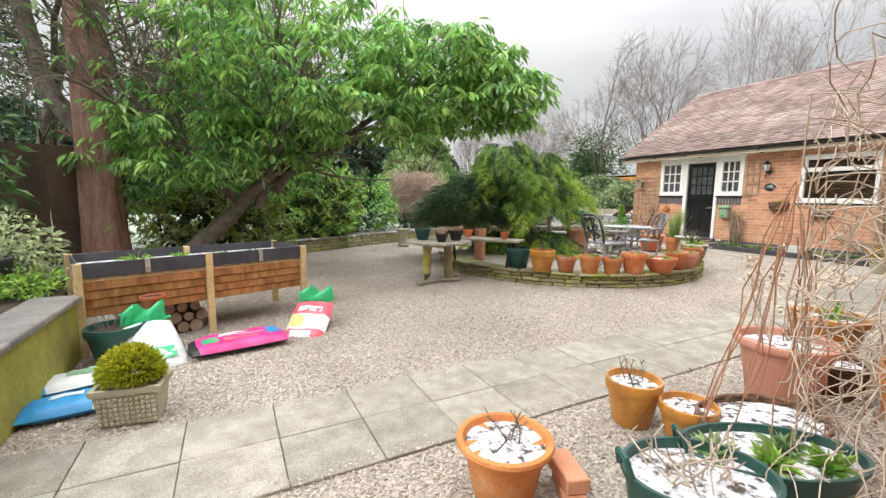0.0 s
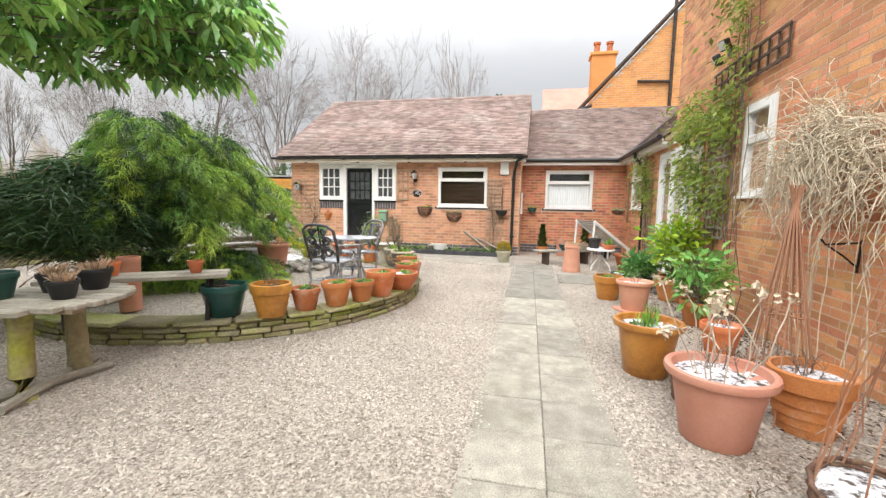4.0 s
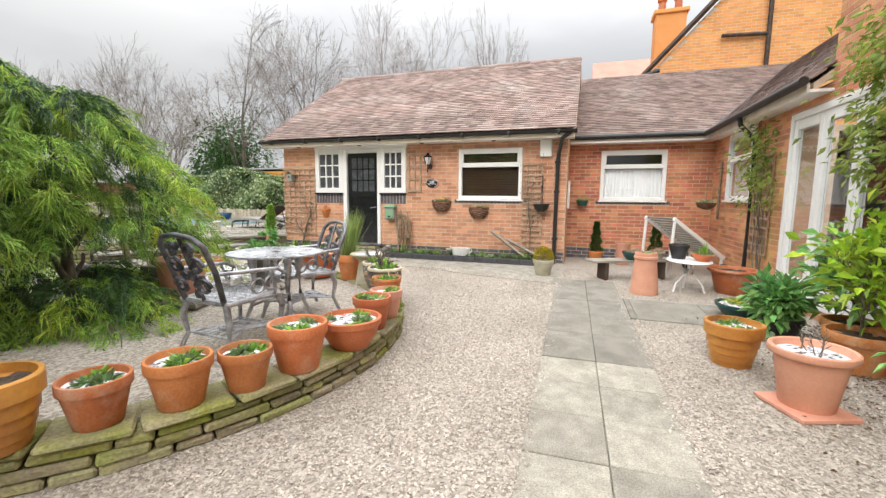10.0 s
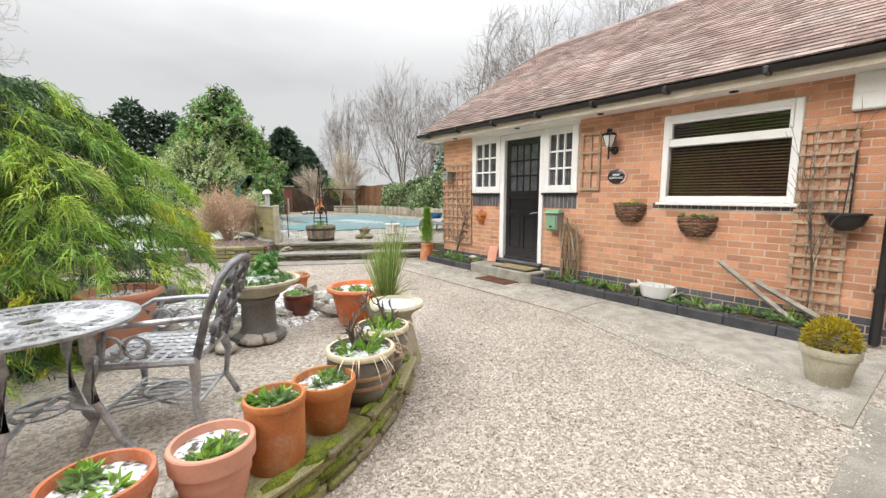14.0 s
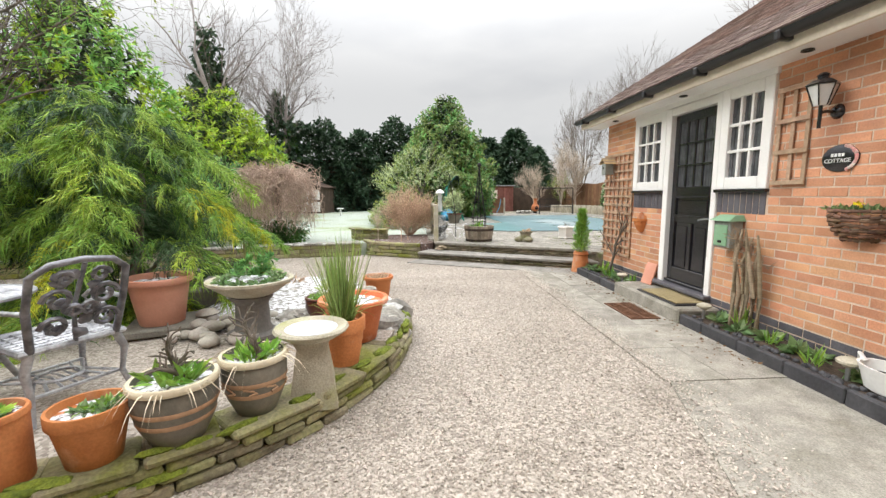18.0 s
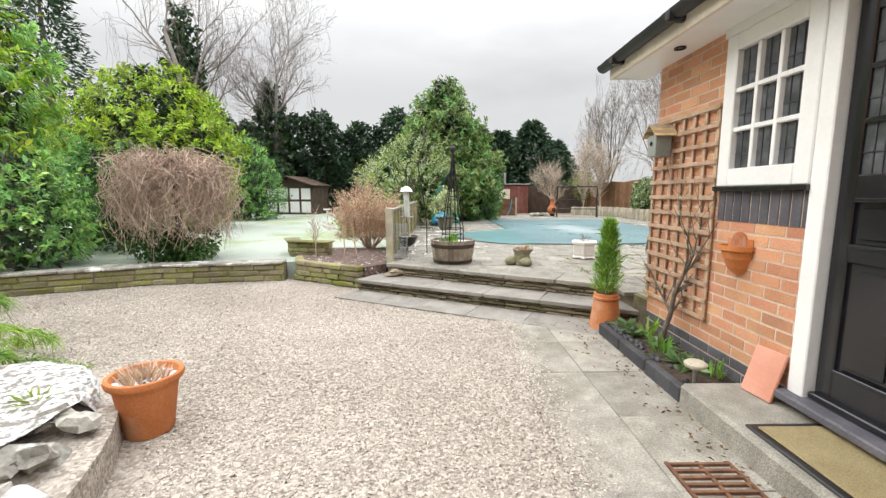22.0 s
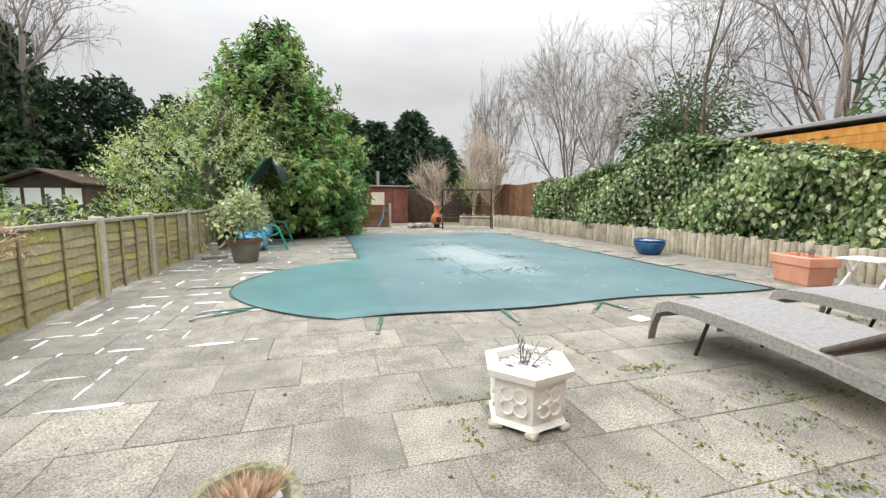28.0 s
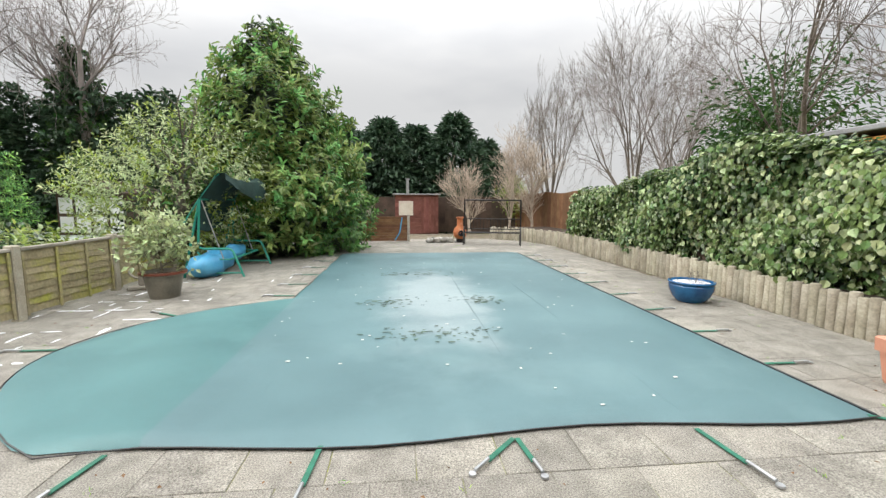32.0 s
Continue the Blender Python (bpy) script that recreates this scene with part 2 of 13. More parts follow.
STONE = mat("sandstone_block", (0.21, 0.185, 0.115), (0.35, 0.31, 0.205), 5.0, 0.95, 0.6, 60, obrand=0.28, grain=0.34, stain=(0.185, 0.20, 0.035), stain_scale=2.5, stain_lo=0.42, stain_hi=0.66)
STONE_GREY = mat("grey_rock", (0.20, 0.19, 0.165), (0.38, 0.36, 0.32), 5.0, 0.95, 0.6, 40, obrand=0.25, island=0.2, grain=0.3, stain=(0.62, 0.62, 0.60), stain_scale=3.5, stain_lo=0.56, stain_hi=0.62)
COBBLE = mat("river_cobble", (0.25, 0.225, 0.19), (0.42, 0.39, 0.34), 6.0, 0.75, 0.15, 60, obrand=0.32, grain=0.15)
MOSS = mat("moss", (0.09, 0.12, 0.012), (0.19, 0.23, 0.025), 12.0, 1.0, 0.8, 90, grain=0.4)
SOIL = mat("dark_soil", (0.035, 0.024, 0.016), (0.075, 0.052, 0.036), 9.0, 1.0, 0.9, 60, grain=0.5)
SNOWY = mat("snow_on_soil", (0.76, 0.77, 0.81), (0.68, 0.69, 0.73), 14.0, 0.8, 0.9, 60, grain=0.14, stain=(0.075, 0.058, 0.045), stain_scale=24, stain_lo=0.49, stain_hi=0.60)
SNOW = mat("fresh_snow", (0.84, 0.85, 0.88), (0.88, 0.89, 0.91), 5.0, 0.75, 0.3, 40, grain=0.05)
BARK_MULCH = mat("bark_mulch", (0.075, 0.048, 0.04), (0.18, 0.125, 0.105), 20.0, 1.0, 0.9, 50, grain=0.5, stain=(0.75, 0.75, 0.78), stain_scale=13.0, stain_lo=0.60, stain_hi=0.66)
LAWN = mat("frosted_lawn", (0.17, 0.23, 0.045), (0.27, 0.33, 0.09), 2.0, 1.0, 0.8, 90, grain=0.35, stain=(0.39, 0.435, 0.38), stain_scale=0.32, stain_lo=0.33, stain_hi=0.52)
GROUND = mat("rough_ground", (0.10, 0.115, 0.04), (0.17, 0.165, 0.085), 1.0, 1.0, 0.6, 30, grain=0.4)
TERRA = mat("terracotta", (0.45, 0.135, 0.04), (0.56, 0.20, 0.07), 5.0, 0.75, 0.15, 80, obrand=0.2, grain=0.14, stain=(0.58, 0.37, 0.25), stain_scale=4, stain_lo=0.52, stain_hi=0.76)
TERRA_PINK = mat("pink_terracotta", (0.52, 0.235, 0.155), (0.60, 0.30, 0.21), 4.0, 0.6, 0.05, 60, obrand=0.08, grain=0.06)
TERRA_GLAZE = mat("ochre_glazed_pot", (0.42, 0.17, 0.03), (0.56, 0.26, 0.05), 4.0, 0.38, 0.08, 40, obrand=0.1, grain=0.1, stain=(0.25, 0.09, 0.02), stain_scale=3.5, stain_lo=0.5, stain_hi=0.7)
GREEN_GLAZE = mat("dark_green_glaze", (0.010, 0.05, 0.045), (0.018, 0.085, 0.07), 3.0, 0.22, 0.05, 40, grain=0.1)
GREY_GLAZE = mat("grey_glazed_pot", (0.10, 0.095, 0.075), (0.17, 0.155, 0.12), 5.0, 0.4, 0.15, 50, obrand=0.15, grain=0.15)
BAND_GLAZE = mat("tan_glaze_band", (0.34, 0.20, 0.11), (0.42, 0.26, 0.15), 6.0, 0.5, 0.15, 50, grain=0.15)
RIM_GLAZE = mat("cream_glaze_rim", (0.50, 0.43, 0.30), (0.60, 0.54, 0.40), 6.0, 0.5, 0.15, 50, grain=0.12)
RED_GLAZE = mat("oxblood_glaze", (0.10, 0.025, 0.015), (0.15, 0.045, 0.025), 5.0, 0.3, 0.05, 50, grain=0.12)
BLUE_GLAZE = mat("cobalt_glaze", (0.008, 0.06, 0.16), (0.015, 0.11, 0.25), 6.0, 0.2, 0.05, 50, grain=0.15)
GREEN_PLASTIC = mat("dark_green_plastic", (0.012, 0.055, 0.045), (0.02, 0.085, 0.07), 3.0, 0.4, 0.05, 40, grain=0.08)
CAST_STONE = mat("cast_stone", (0.34, 0.31, 0.23), (0.46, 0.43, 0.34), 6.0, 0.92, 0.4, 90, obrand=0.15, grain=0.2, stain=(0.25, 0.26, 0.08), stain_scale=3, stain_lo=0.55, stain_hi=0.75)
CAST_WHITE = mat("white_cast_stone", (0.66, 0.64, 0.60), (0.74, 0.72, 0.68), 6.0, 0.85, 0.3, 90, grain=0.1, stain=(0.45, 0.44, 0.37), stain_scale=5, stain_lo=0.56, stain_hi=0.78)
WOOD = mat("weathered_wood", (0.25, 0.19, 0.125), (0.36, 0.29, 0.20), 4.0, 0.9, 0.4, 30, obrand=0.2, grain=0.25, stretch=(1, 1, 6))
WOOD_GREY = mat("silvered_wood", (0.27, 0.245, 0.20), (0.40, 0.37, 0.31), 4.0, 0.9, 0.4, 30, obrand=0.18, grain=0.25, stretch=(1, 1, 6))
WOOD_TRELLIS = mat("trellis_wood", (0.34, 0.22, 0.14), (0.47, 0.34, 0.24), 6.0, 0.85, 0.3, 40, obrand=0.15, grain=0.18)
WOOD_ORANGE = mat("stained_softwood", (0.22, 0.10, 0.03), (0.42, 0.22, 0.075), 3.0, 0.7, 0.25, 30, obrand=0.16, grain=0.22, stretch=(6, 1, 1))
WOOD_PALE = mat("pale_softwood", (0.50, 0.36, 0.17), (0.60, 0.46, 0.25), 3.0, 0.75, 0.25, 30, obrand=0.1, grain=0.2)
WOOD_FENCE = mat("algae_fence_board", (0.24, 0.205, 0.115), (0.33, 0.29, 0.17), 3.0, 0.95, 0.4, 30, obrand=0.15, grain=0.25, stain=(0.31, 0.31, 0.05), stain_scale=1.8, stain_lo=0.5, stain_hi=0.68)
WOOD_BROWN = mat("brown_fence_board", (0.155, 0.075, 0.035), (0.23, 0.125, 0.06), 3.0, 0.9, 0.3, 30, obrand=0.18, island=0.18, grain=0.22)
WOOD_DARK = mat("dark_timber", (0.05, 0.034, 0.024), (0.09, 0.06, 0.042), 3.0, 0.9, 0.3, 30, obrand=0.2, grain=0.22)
OAK = mat("barrel_oak", (0.19, 0.155, 0.115), (0.30, 0.255, 0.195), 7.0, 0.85, 0.35, 40, obrand=0.22, grain=0.25)
HOOP = mat("rusty_hoop", (0.035, 0.03, 0.028), (0.085, 0.06, 0.045), 9.0, 0.6, 0.3, 60, metal=0.5, grain=0.25)
LOG = mat("log_edging_wood", (0.27, 0.24, 0.175), (0.40, 0.365, 0.285), 5.0, 0.9, 0.3, 40, obrand=0.2, grain=0.2)
TRUNK = mat("tree_bark", (0.11, 0.09, 0.07), (0.19, 0.165, 0.135), 7.0, 1.0, 0.8, 30, grain=0.3)
TRUNK_RED = mat("redwood_bark", (0.20, 0.105, 0.075), (0.33, 0.21, 0.165), 5.0, 1.0, 0.9, 22, grain=0.3, stretch=(3, 3, 0.5))
TWIG = mat("bare_twig", (0.40, 0.33, 0.26), (0.56, 0.47, 0.38), 3.0, 1.0, 0.0, 30, island=0.2, grain=0.1)
TWIG_FAR = mat("far_bare_branch", (0.25, 0.215, 0.205), (0.34, 0.30, 0.285), 2.0, 1.0, 0.0, 30, island=0.15, grain=0.1)
TWIG_MID = mat("brown_bare_branch", (0.13, 0.108, 0.09), (0.21, 0.175, 0.145), 2.0, 1.0, 0.0, 30, island=0.15, grain=0.1)
TWIG_RED = mat("willow_rod", (0.27, 0.135, 0.075), (0.41, 0.23, 0.135), 3.0, 0.8, 0.0, 30, island=0.25, grain=0.1)
STRAW = mat("dry_stem", (0.54, 0.46, 0.34), (0.70, 0.62, 0.48), 3.0, 0.9, 0.0, 30, island=0.22, grain=0.1)
WICKER = mat("dark_wicker", (0.10, 0.055, 0.035), (0.20, 0.115, 0.07), 20.0, 0.8, 0.3, 60, island=0.3, grain=0.2)
RATTAN = mat("grey_rattan", (0.21, 0.20, 0.185), (0.31, 0.30, 0.28), 60.0, 0.7, 0.4, 150, grain=0.3)
MESHCLOTH = mat("grey_woven_seat", (0.23, 0.225, 0.225), (0.30, 0.295, 0.295), 40.0, 0.85, 0.4, 200, grain=0.15)
DARKCLOTH = mat("dark_woven_back", (0.06, 0.05, 0.04), (0.095, 0.08, 0.065), 40.0, 0.85, 0.4, 200, grain=0.2)
COVER = mat("teal_pool_cover", (0.066, 0.132, 0.145), (0.096, 0.178, 0.192), 0.8, 0.5, 0.12, 260, grain=0.14, stain=(0.135, 0.225, 0.235), stain_scale=0.7, stain_lo=0.5, stain_hi=0.75)
STRAP = mat("green_webbing", (0.01, 0.10, 0.06), (0.02, 0.16, 0.10), 10.0, 0.7, 0.2, 120, grain=0.15)
TEAL_PAINT = mat("teal_enamel", (0.015, 0.22, 0.16), (0.03, 0.29, 0.21), 5.0, 0.4, 0.02, 40, grain=0.06)
TARP = mat("dark_green_canvas", (0.012, 0.035, 0.03), (0.025, 0.06, 0.052), 4.0, 0.8, 0.2, 90, grain=0.15)
BLUE_VINYL = mat("blue_vinyl", (0.05, 0.28, 0.50), (0.09, 0.36, 0.58), 4.0, 0.4, 0.1, 30, grain=0.06)
MAGENTA = mat("magenta_plastic_sack", (0.62, 0.02, 0.19), (0.75, 0.06, 0.28), 5.0, 0.35, 0.15, 25, grain=0.06)
PINKRED = mat("coral_plastic_sack", (0.75, 0.07, 0.12), (0.85, 0.16, 0.20), 5.0, 0.35, 0.15, 25, grain=0.06)
SACK_WHITE = mat("white_plastic_sack", (0.66, 0.72, 0.74), (0.78, 0.80, 0.80), 7.0, 0.35, 0.2, 25, grain=0.06)
SACK_GREEN = mat("green_plastic_sack", (0.02, 0.42, 0.16), (0.05, 0.55, 0.24), 5.0, 0.35, 0.15, 25, grain=0.06)
SACK_BLUE = mat("blue_plastic_sack", (0.02, 0.22, 0.55), (0.05, 0.34, 0.65), 5.0, 0.35, 0.15, 25, grain=0.06)
SACK_YELLOW = mat("yellow_print", (0.80, 0.50, 0.12), (0.85, 0.60, 0.22), 5.0, 0.4, 0.1, 25, grain=0.06)
ALGAE = mat("algae_render", (0.26, 0.25, 0.04), (0.36, 0.33, 0.075), 2.0, 0.95, 0.3, 40, grain=0.2, stain=(0.13, 0.12, 0.055), stain_scale=1.8, stain_lo=0.5, stain_hi=0.72)
SLATE = mat("slate_coping", (0.12, 0.115, 0.105), (0.21, 0.20, 0.185), 3.0, 0.8, 0.3, 50, grain=0.2)
LINER = mat("grey_liner", (0.035, 0.037, 0.045), (0.06, 0.062, 0.072), 5.0, 0.7, 0.2, 60, grain=0.15)
LEAD = mat("lead_edging", (0.035, 0.035, 0.04), (0.06, 0.06, 0.066), 6.0, 0.7, 0.3, 50, obrand=0.15, grain=0.2)
RUST = mat("rusty_grate", (0.12, 0.055, 0.03), (0.20, 0.10, 0.055), 12.0, 0.9, 0.3, 60, grain=0.25)
COIR = mat("coir_mat", (0.29, 0.23, 0.115), (0.37, 0.30, 0.16), 5.0, 1.0, 0.9, 180, grain=0.35)
BLIND = mat("brown_blind_slat", (0.07, 0.038, 0.024), (0.10, 0.055, 0.036), 4.0, 0.5, 0.05, 40, grain=0.1)
NET = mat("net_curtain", (0.60, 0.62, 0.63), (0.72, 0.74, 0.75), 9.0, 0.9, 0.2, 50, grain=0.1, stretch=(6, 1, 1))
# near-black grey: the lack of light indoors is put into the colour
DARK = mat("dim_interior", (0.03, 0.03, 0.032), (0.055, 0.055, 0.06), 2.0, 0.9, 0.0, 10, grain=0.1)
MINT = mat("mint_enamel", (0.20, 0.36, 0.22), (0.25, 0.42, 0.27), 4.0, 0.45, 0.05, 40, grain=0.08)
SAGE = mat("grey_green_paint", (0.22, 0.24, 0.22), (0.29, 0.31, 0.28), 6.0, 0.7, 0.15, 40, grain=0.12)
STEEL = mat("galvanised_steel", (0.36, 0.37, 0.38), (0.48, 0.49, 0.5), 7.0, 0.4, 0.05, 40, metal=0.8, grain=0.12)
TUB_WHITE = mat("white_ceramic", (0.72, 0.72, 0.70), (0.78, 0.78, 0.76), 6.0, 0.35, 0.05, 40, grain=0.06, stain=(0.5, 0.5, 0.42), stain_scale=4, stain_lo=0.6, stain_hi=0.8)
RED_DOOR = mat("brown_red_shed_paint", (0.17, 0.06, 0.045), (0.25, 0.10, 0.075), 3.0, 0.8, 0.2, 30, obrand=0.15, island=0.15, grain=0.16)
FELT = mat("grey_roof_felt", (0.25, 0.25, 0.255), (0.33, 0.33, 0.335), 3.0, 0.95, 0.4, 80, grain=0.2)
GARAGE_WOOD = mat("orange_cladding", (0.48, 0.21, 0.04), (0.60, 0.30, 0.07), 3.0, 0.8, 0.2, 30, obrand=0.12, grain=0.16, stretch=(1, 6, 1))
GLASS = glass("window_glass")
GLASS_DIM = mat("leaded_glass", (0.055, 0.06, 0.066), (0.12, 0.125, 0.135), 9.0, 0.12, 0.05, 30, grain=0.15)
LAMP_GLASS = mat("frosted_lamp_glass", (0.55, 0.56, 0.55), (0.62, 0.63, 0.62), 3.0, 0.25, 0.0, 30, grain=0.05)
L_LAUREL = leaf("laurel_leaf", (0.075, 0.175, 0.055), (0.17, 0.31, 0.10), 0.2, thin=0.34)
# darker copy of the laurel leaf, with shade put into its colour
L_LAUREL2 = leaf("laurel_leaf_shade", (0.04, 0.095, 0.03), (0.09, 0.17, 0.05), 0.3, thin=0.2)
L_OLIVE = leaf("yellow_green_leaf", (0.12, 0.17, 0.03), (0.22, 0.27, 0.06), 0.4)
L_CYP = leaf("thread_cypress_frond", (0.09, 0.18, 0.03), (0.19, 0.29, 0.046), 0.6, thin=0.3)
# shade between the cypress boughs is in this darker copy; the juniper shares it
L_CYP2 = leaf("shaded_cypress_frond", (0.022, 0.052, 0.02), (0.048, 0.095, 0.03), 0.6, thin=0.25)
L_GOLD = leaf("golden_cypress_tip", (0.34, 0.38, 0.025), (0.47, 0.48, 0.04), 0.6, fresh=1.1)
L_LIME = leaf("lime_foliage", (0.15, 0.25, 0.018), (0.29, 0.38, 0.035), 0.4, thin=0.3)
L_DARK = leaf("dark_conifer", (0.018, 0.04, 0.022), (0.045, 0.08, 0.042), 0.55, thin=0.2)
L_DEEP = leaf("deep_green_leaf", (0.02, 0.055, 0.012), (0.045, 0.10, 0.022), 0.35)
L_IVY = leaf("ivy_leaf", (0.038, 0.078, 0.024), (0.145, 0.205, 0.07), 0.24, fresh=1.3, thin=0.2)
L_IVY2 = leaf("pale_ivy_leaf", (0.26, 0.34, 0.15), (0.43, 0.48, 0.27), 0.28, fresh=1.1, thin=0.25)
L_GREY = leaf("grey_green_leaf", (0.29, 0.36, 0.18), (0.46, 0.52, 0.31), 0.4, fresh=1.15, thin=0.4)
L_HERB = leaf("fresh_green_leaf", (0.10, 0.20, 0.03), (0.21, 0.33, 0.06), 0.4)
L_ALPINE = leaf("alpine_leaf", (0.085, 0.145, 0.06), (0.17, 0.24, 0.10), 0.45)
L_YELLOW = leaf("yellow_bush_leaf", (0.30, 0.24, 0.015), (0.42, 0.34, 0.03), 0.6, fresh=1.1)
L_GRASS = leaf("reed_blade", (0.18, 0.27, 0.06), (0.34, 0.42, 0.15), 0.5, fresh=1.1)
L_BRIGHT = leaf("bright_evergreen_leaf", (0.13, 0.27, 0.07), (0.26, 0.41, 0.12), 0.2, thin=0.4)
L_FRESH = leaf("fresh_cypress_frond", (0.15, 0.245, 0.034), (0.27, 0.36, 0.05), 0.6, thin=0.35)
L_HOLLY = leaf("olive_holly_leaf", (0.085, 0.135, 0.04), (0.22, 0.275, 0.095), 0.22, fresh=1.5, thin=0.32)
# shade inside crowns is put into this near-black green; wet scraps use it too
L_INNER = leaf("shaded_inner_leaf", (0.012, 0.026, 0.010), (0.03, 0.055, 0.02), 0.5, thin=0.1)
L_DRY = leaf("dry_leaf", (0.40, 0.28, 0.18), (0.58, 0.44, 0.32), 0.8, fresh=1.1)
PETAL = leaf("yellow_petal", (0.80, 0.55, 0.01), (0.85, 0.65, 0.03), 0.5, fresh=1.1)

# the pool cover: a pale film of melt water over the sag, the sky's reflection put into its colour, and a deeper teal
# side panel
cn, ck = COVER.node_tree.nodes, COVER.node_tree.links
c_b = cn["Principled BSDF"]
c_co, c_map, c_len = cn.new("ShaderNodeTexCoord"), cn.new("ShaderNodeMapping"), cn.new("ShaderNodeVectorMath")
c_map.inputs["Scale"].default_value = (1 / 0.72, 1 / 2.0, 0.0); c_map.inputs["Location"].default_value = (-13.1 / 0.72, -16.8 / 2.0, 0.0)
c_len.operation = "LENGTH"
c_noi, c_sum, c_film_sheen = cn.new("ShaderNodeTexNoise"), cn.new("ShaderNodeMath"), cn.new("ShaderNodeMapRange")
c_noi.inputs["Scale"].default_value, c_noi.inputs["Detail"].default_value = 2.2, 3
c_film_sheen.inputs[1].default_value, c_film_sheen.inputs[2].default_value, c_film_sheen.inputs[3].default_value, c_film_sheen.inputs[4].default_value = 0.80, 1.75, 0.45, 0.0
c_film_sheen.interpolation_type = "SMOOTHSTEP"
ck.new(c_co.outputs["Object"], c_map.inputs[0]); ck.new(c_map.outputs[0], c_len.inputs[0]); ck.new(c_co.outputs["Object"], c_noi.inputs["Vector"])
ck.new(c_len.outputs["Value"], c_sum.inputs[0]); ck.new(c_noi.outputs[0], c_sum.inputs[1]); ck.new(c_sum.outputs[0], c_film_sheen.inputs[0])
c_sep, c_side, c_deep, c_sky_sheen = cn.new("ShaderNodeSeparateXYZ"), cn.new("ShaderNodeMapRange"), cn.new("ShaderNodeMixRGB"), cn.new("ShaderNodeMixRGB")
c_side.inputs[1].default_value, c_side.inputs[2].default_value, c_side.inputs[3].default_value, c_side.inputs[4].default_value = 11.29, 11.31, 1.0, 0.0
ck.new(c_co.outputs["Object"], c_sep.inputs[0]); ck.new(c_sep.outputs[0], c_side.inputs[0]); ck.new(c_side.outputs[0], c_deep.inputs[0])
c_deep.blend_type = "MULTIPLY"; c_deep.inputs[2].default_value = (0.72, 0.97, 0.92, 1)
ck.new(c_b.inputs["Base Color"].links[0].from_socket, c_deep.inputs[1]); ck.new(c_deep.outputs[0], c_sky_sheen.inputs[1]); ck.new(c_film_sheen.outputs[0], c_sky_sheen.inputs[0])
# pale grey stands for bright sky mirrored in the wet patch
c_sky_sheen.inputs[2].default_value = (0.44, 0.49, 0.50, 1)
ck.new(c_sky_sheen.outputs[0], c_b.inputs["Base Color"])
c_gloss = cn.new("ShaderNodeMapRange"); c_gloss.inputs[3].default_value, c_gloss.inputs[4].default_value = 0.5, 0.34
ck.new(c_film_sheen.outputs[0], c_gloss.inputs[0]); ck.new(c_gloss.outputs[0], c_b.inputs["Roughness"])

# the gravel bed itself reads as small packed stones
gn, gk = GRAVEL.node_tree.nodes, GRAVEL.node_tree.links
g_co, g_vor, g_ramp = gn.new("ShaderNodeTexCoord"), gn.new("ShaderNodeTexVoronoi"), gn.new("ShaderNodeValToRGB")
g_vor.inputs["Scale"].default_value = 62.0
g_sep = gn.new("ShaderNodeSeparateColor")
gk.new(g_co.outputs["Object"], g_vor.inputs["Vector"]); gk.new(g_vor.outputs["Color"], g_sep.inputs[0]); gk.new(g_sep.outputs[0], g_ramp.inputs[0])
g_ramp.color_ramp.elements[0].color, g_ramp.color_ramp.elements[1].color = (0.21, 0.18, 0.147, 1), (0.49, 0.44, 0.38, 1)
gk.new(g_ramp.outputs[0], gn["Principled BSDF"].inputs["Base Color"])
g_bump = gn.new("ShaderNodeBump"); g_bump.invert = True; g_bump.inputs["Strength"].default_value, g_bump.inputs["Distance"].default_value = 0.7, 0.008
gk.new(g_vor.outputs["Distance"], g_bump.inputs["Height"]); gk.new(g_bump.outputs[0], gn["Principled BSDF"].inputs["Normal"])

# ---- mesh builders ----


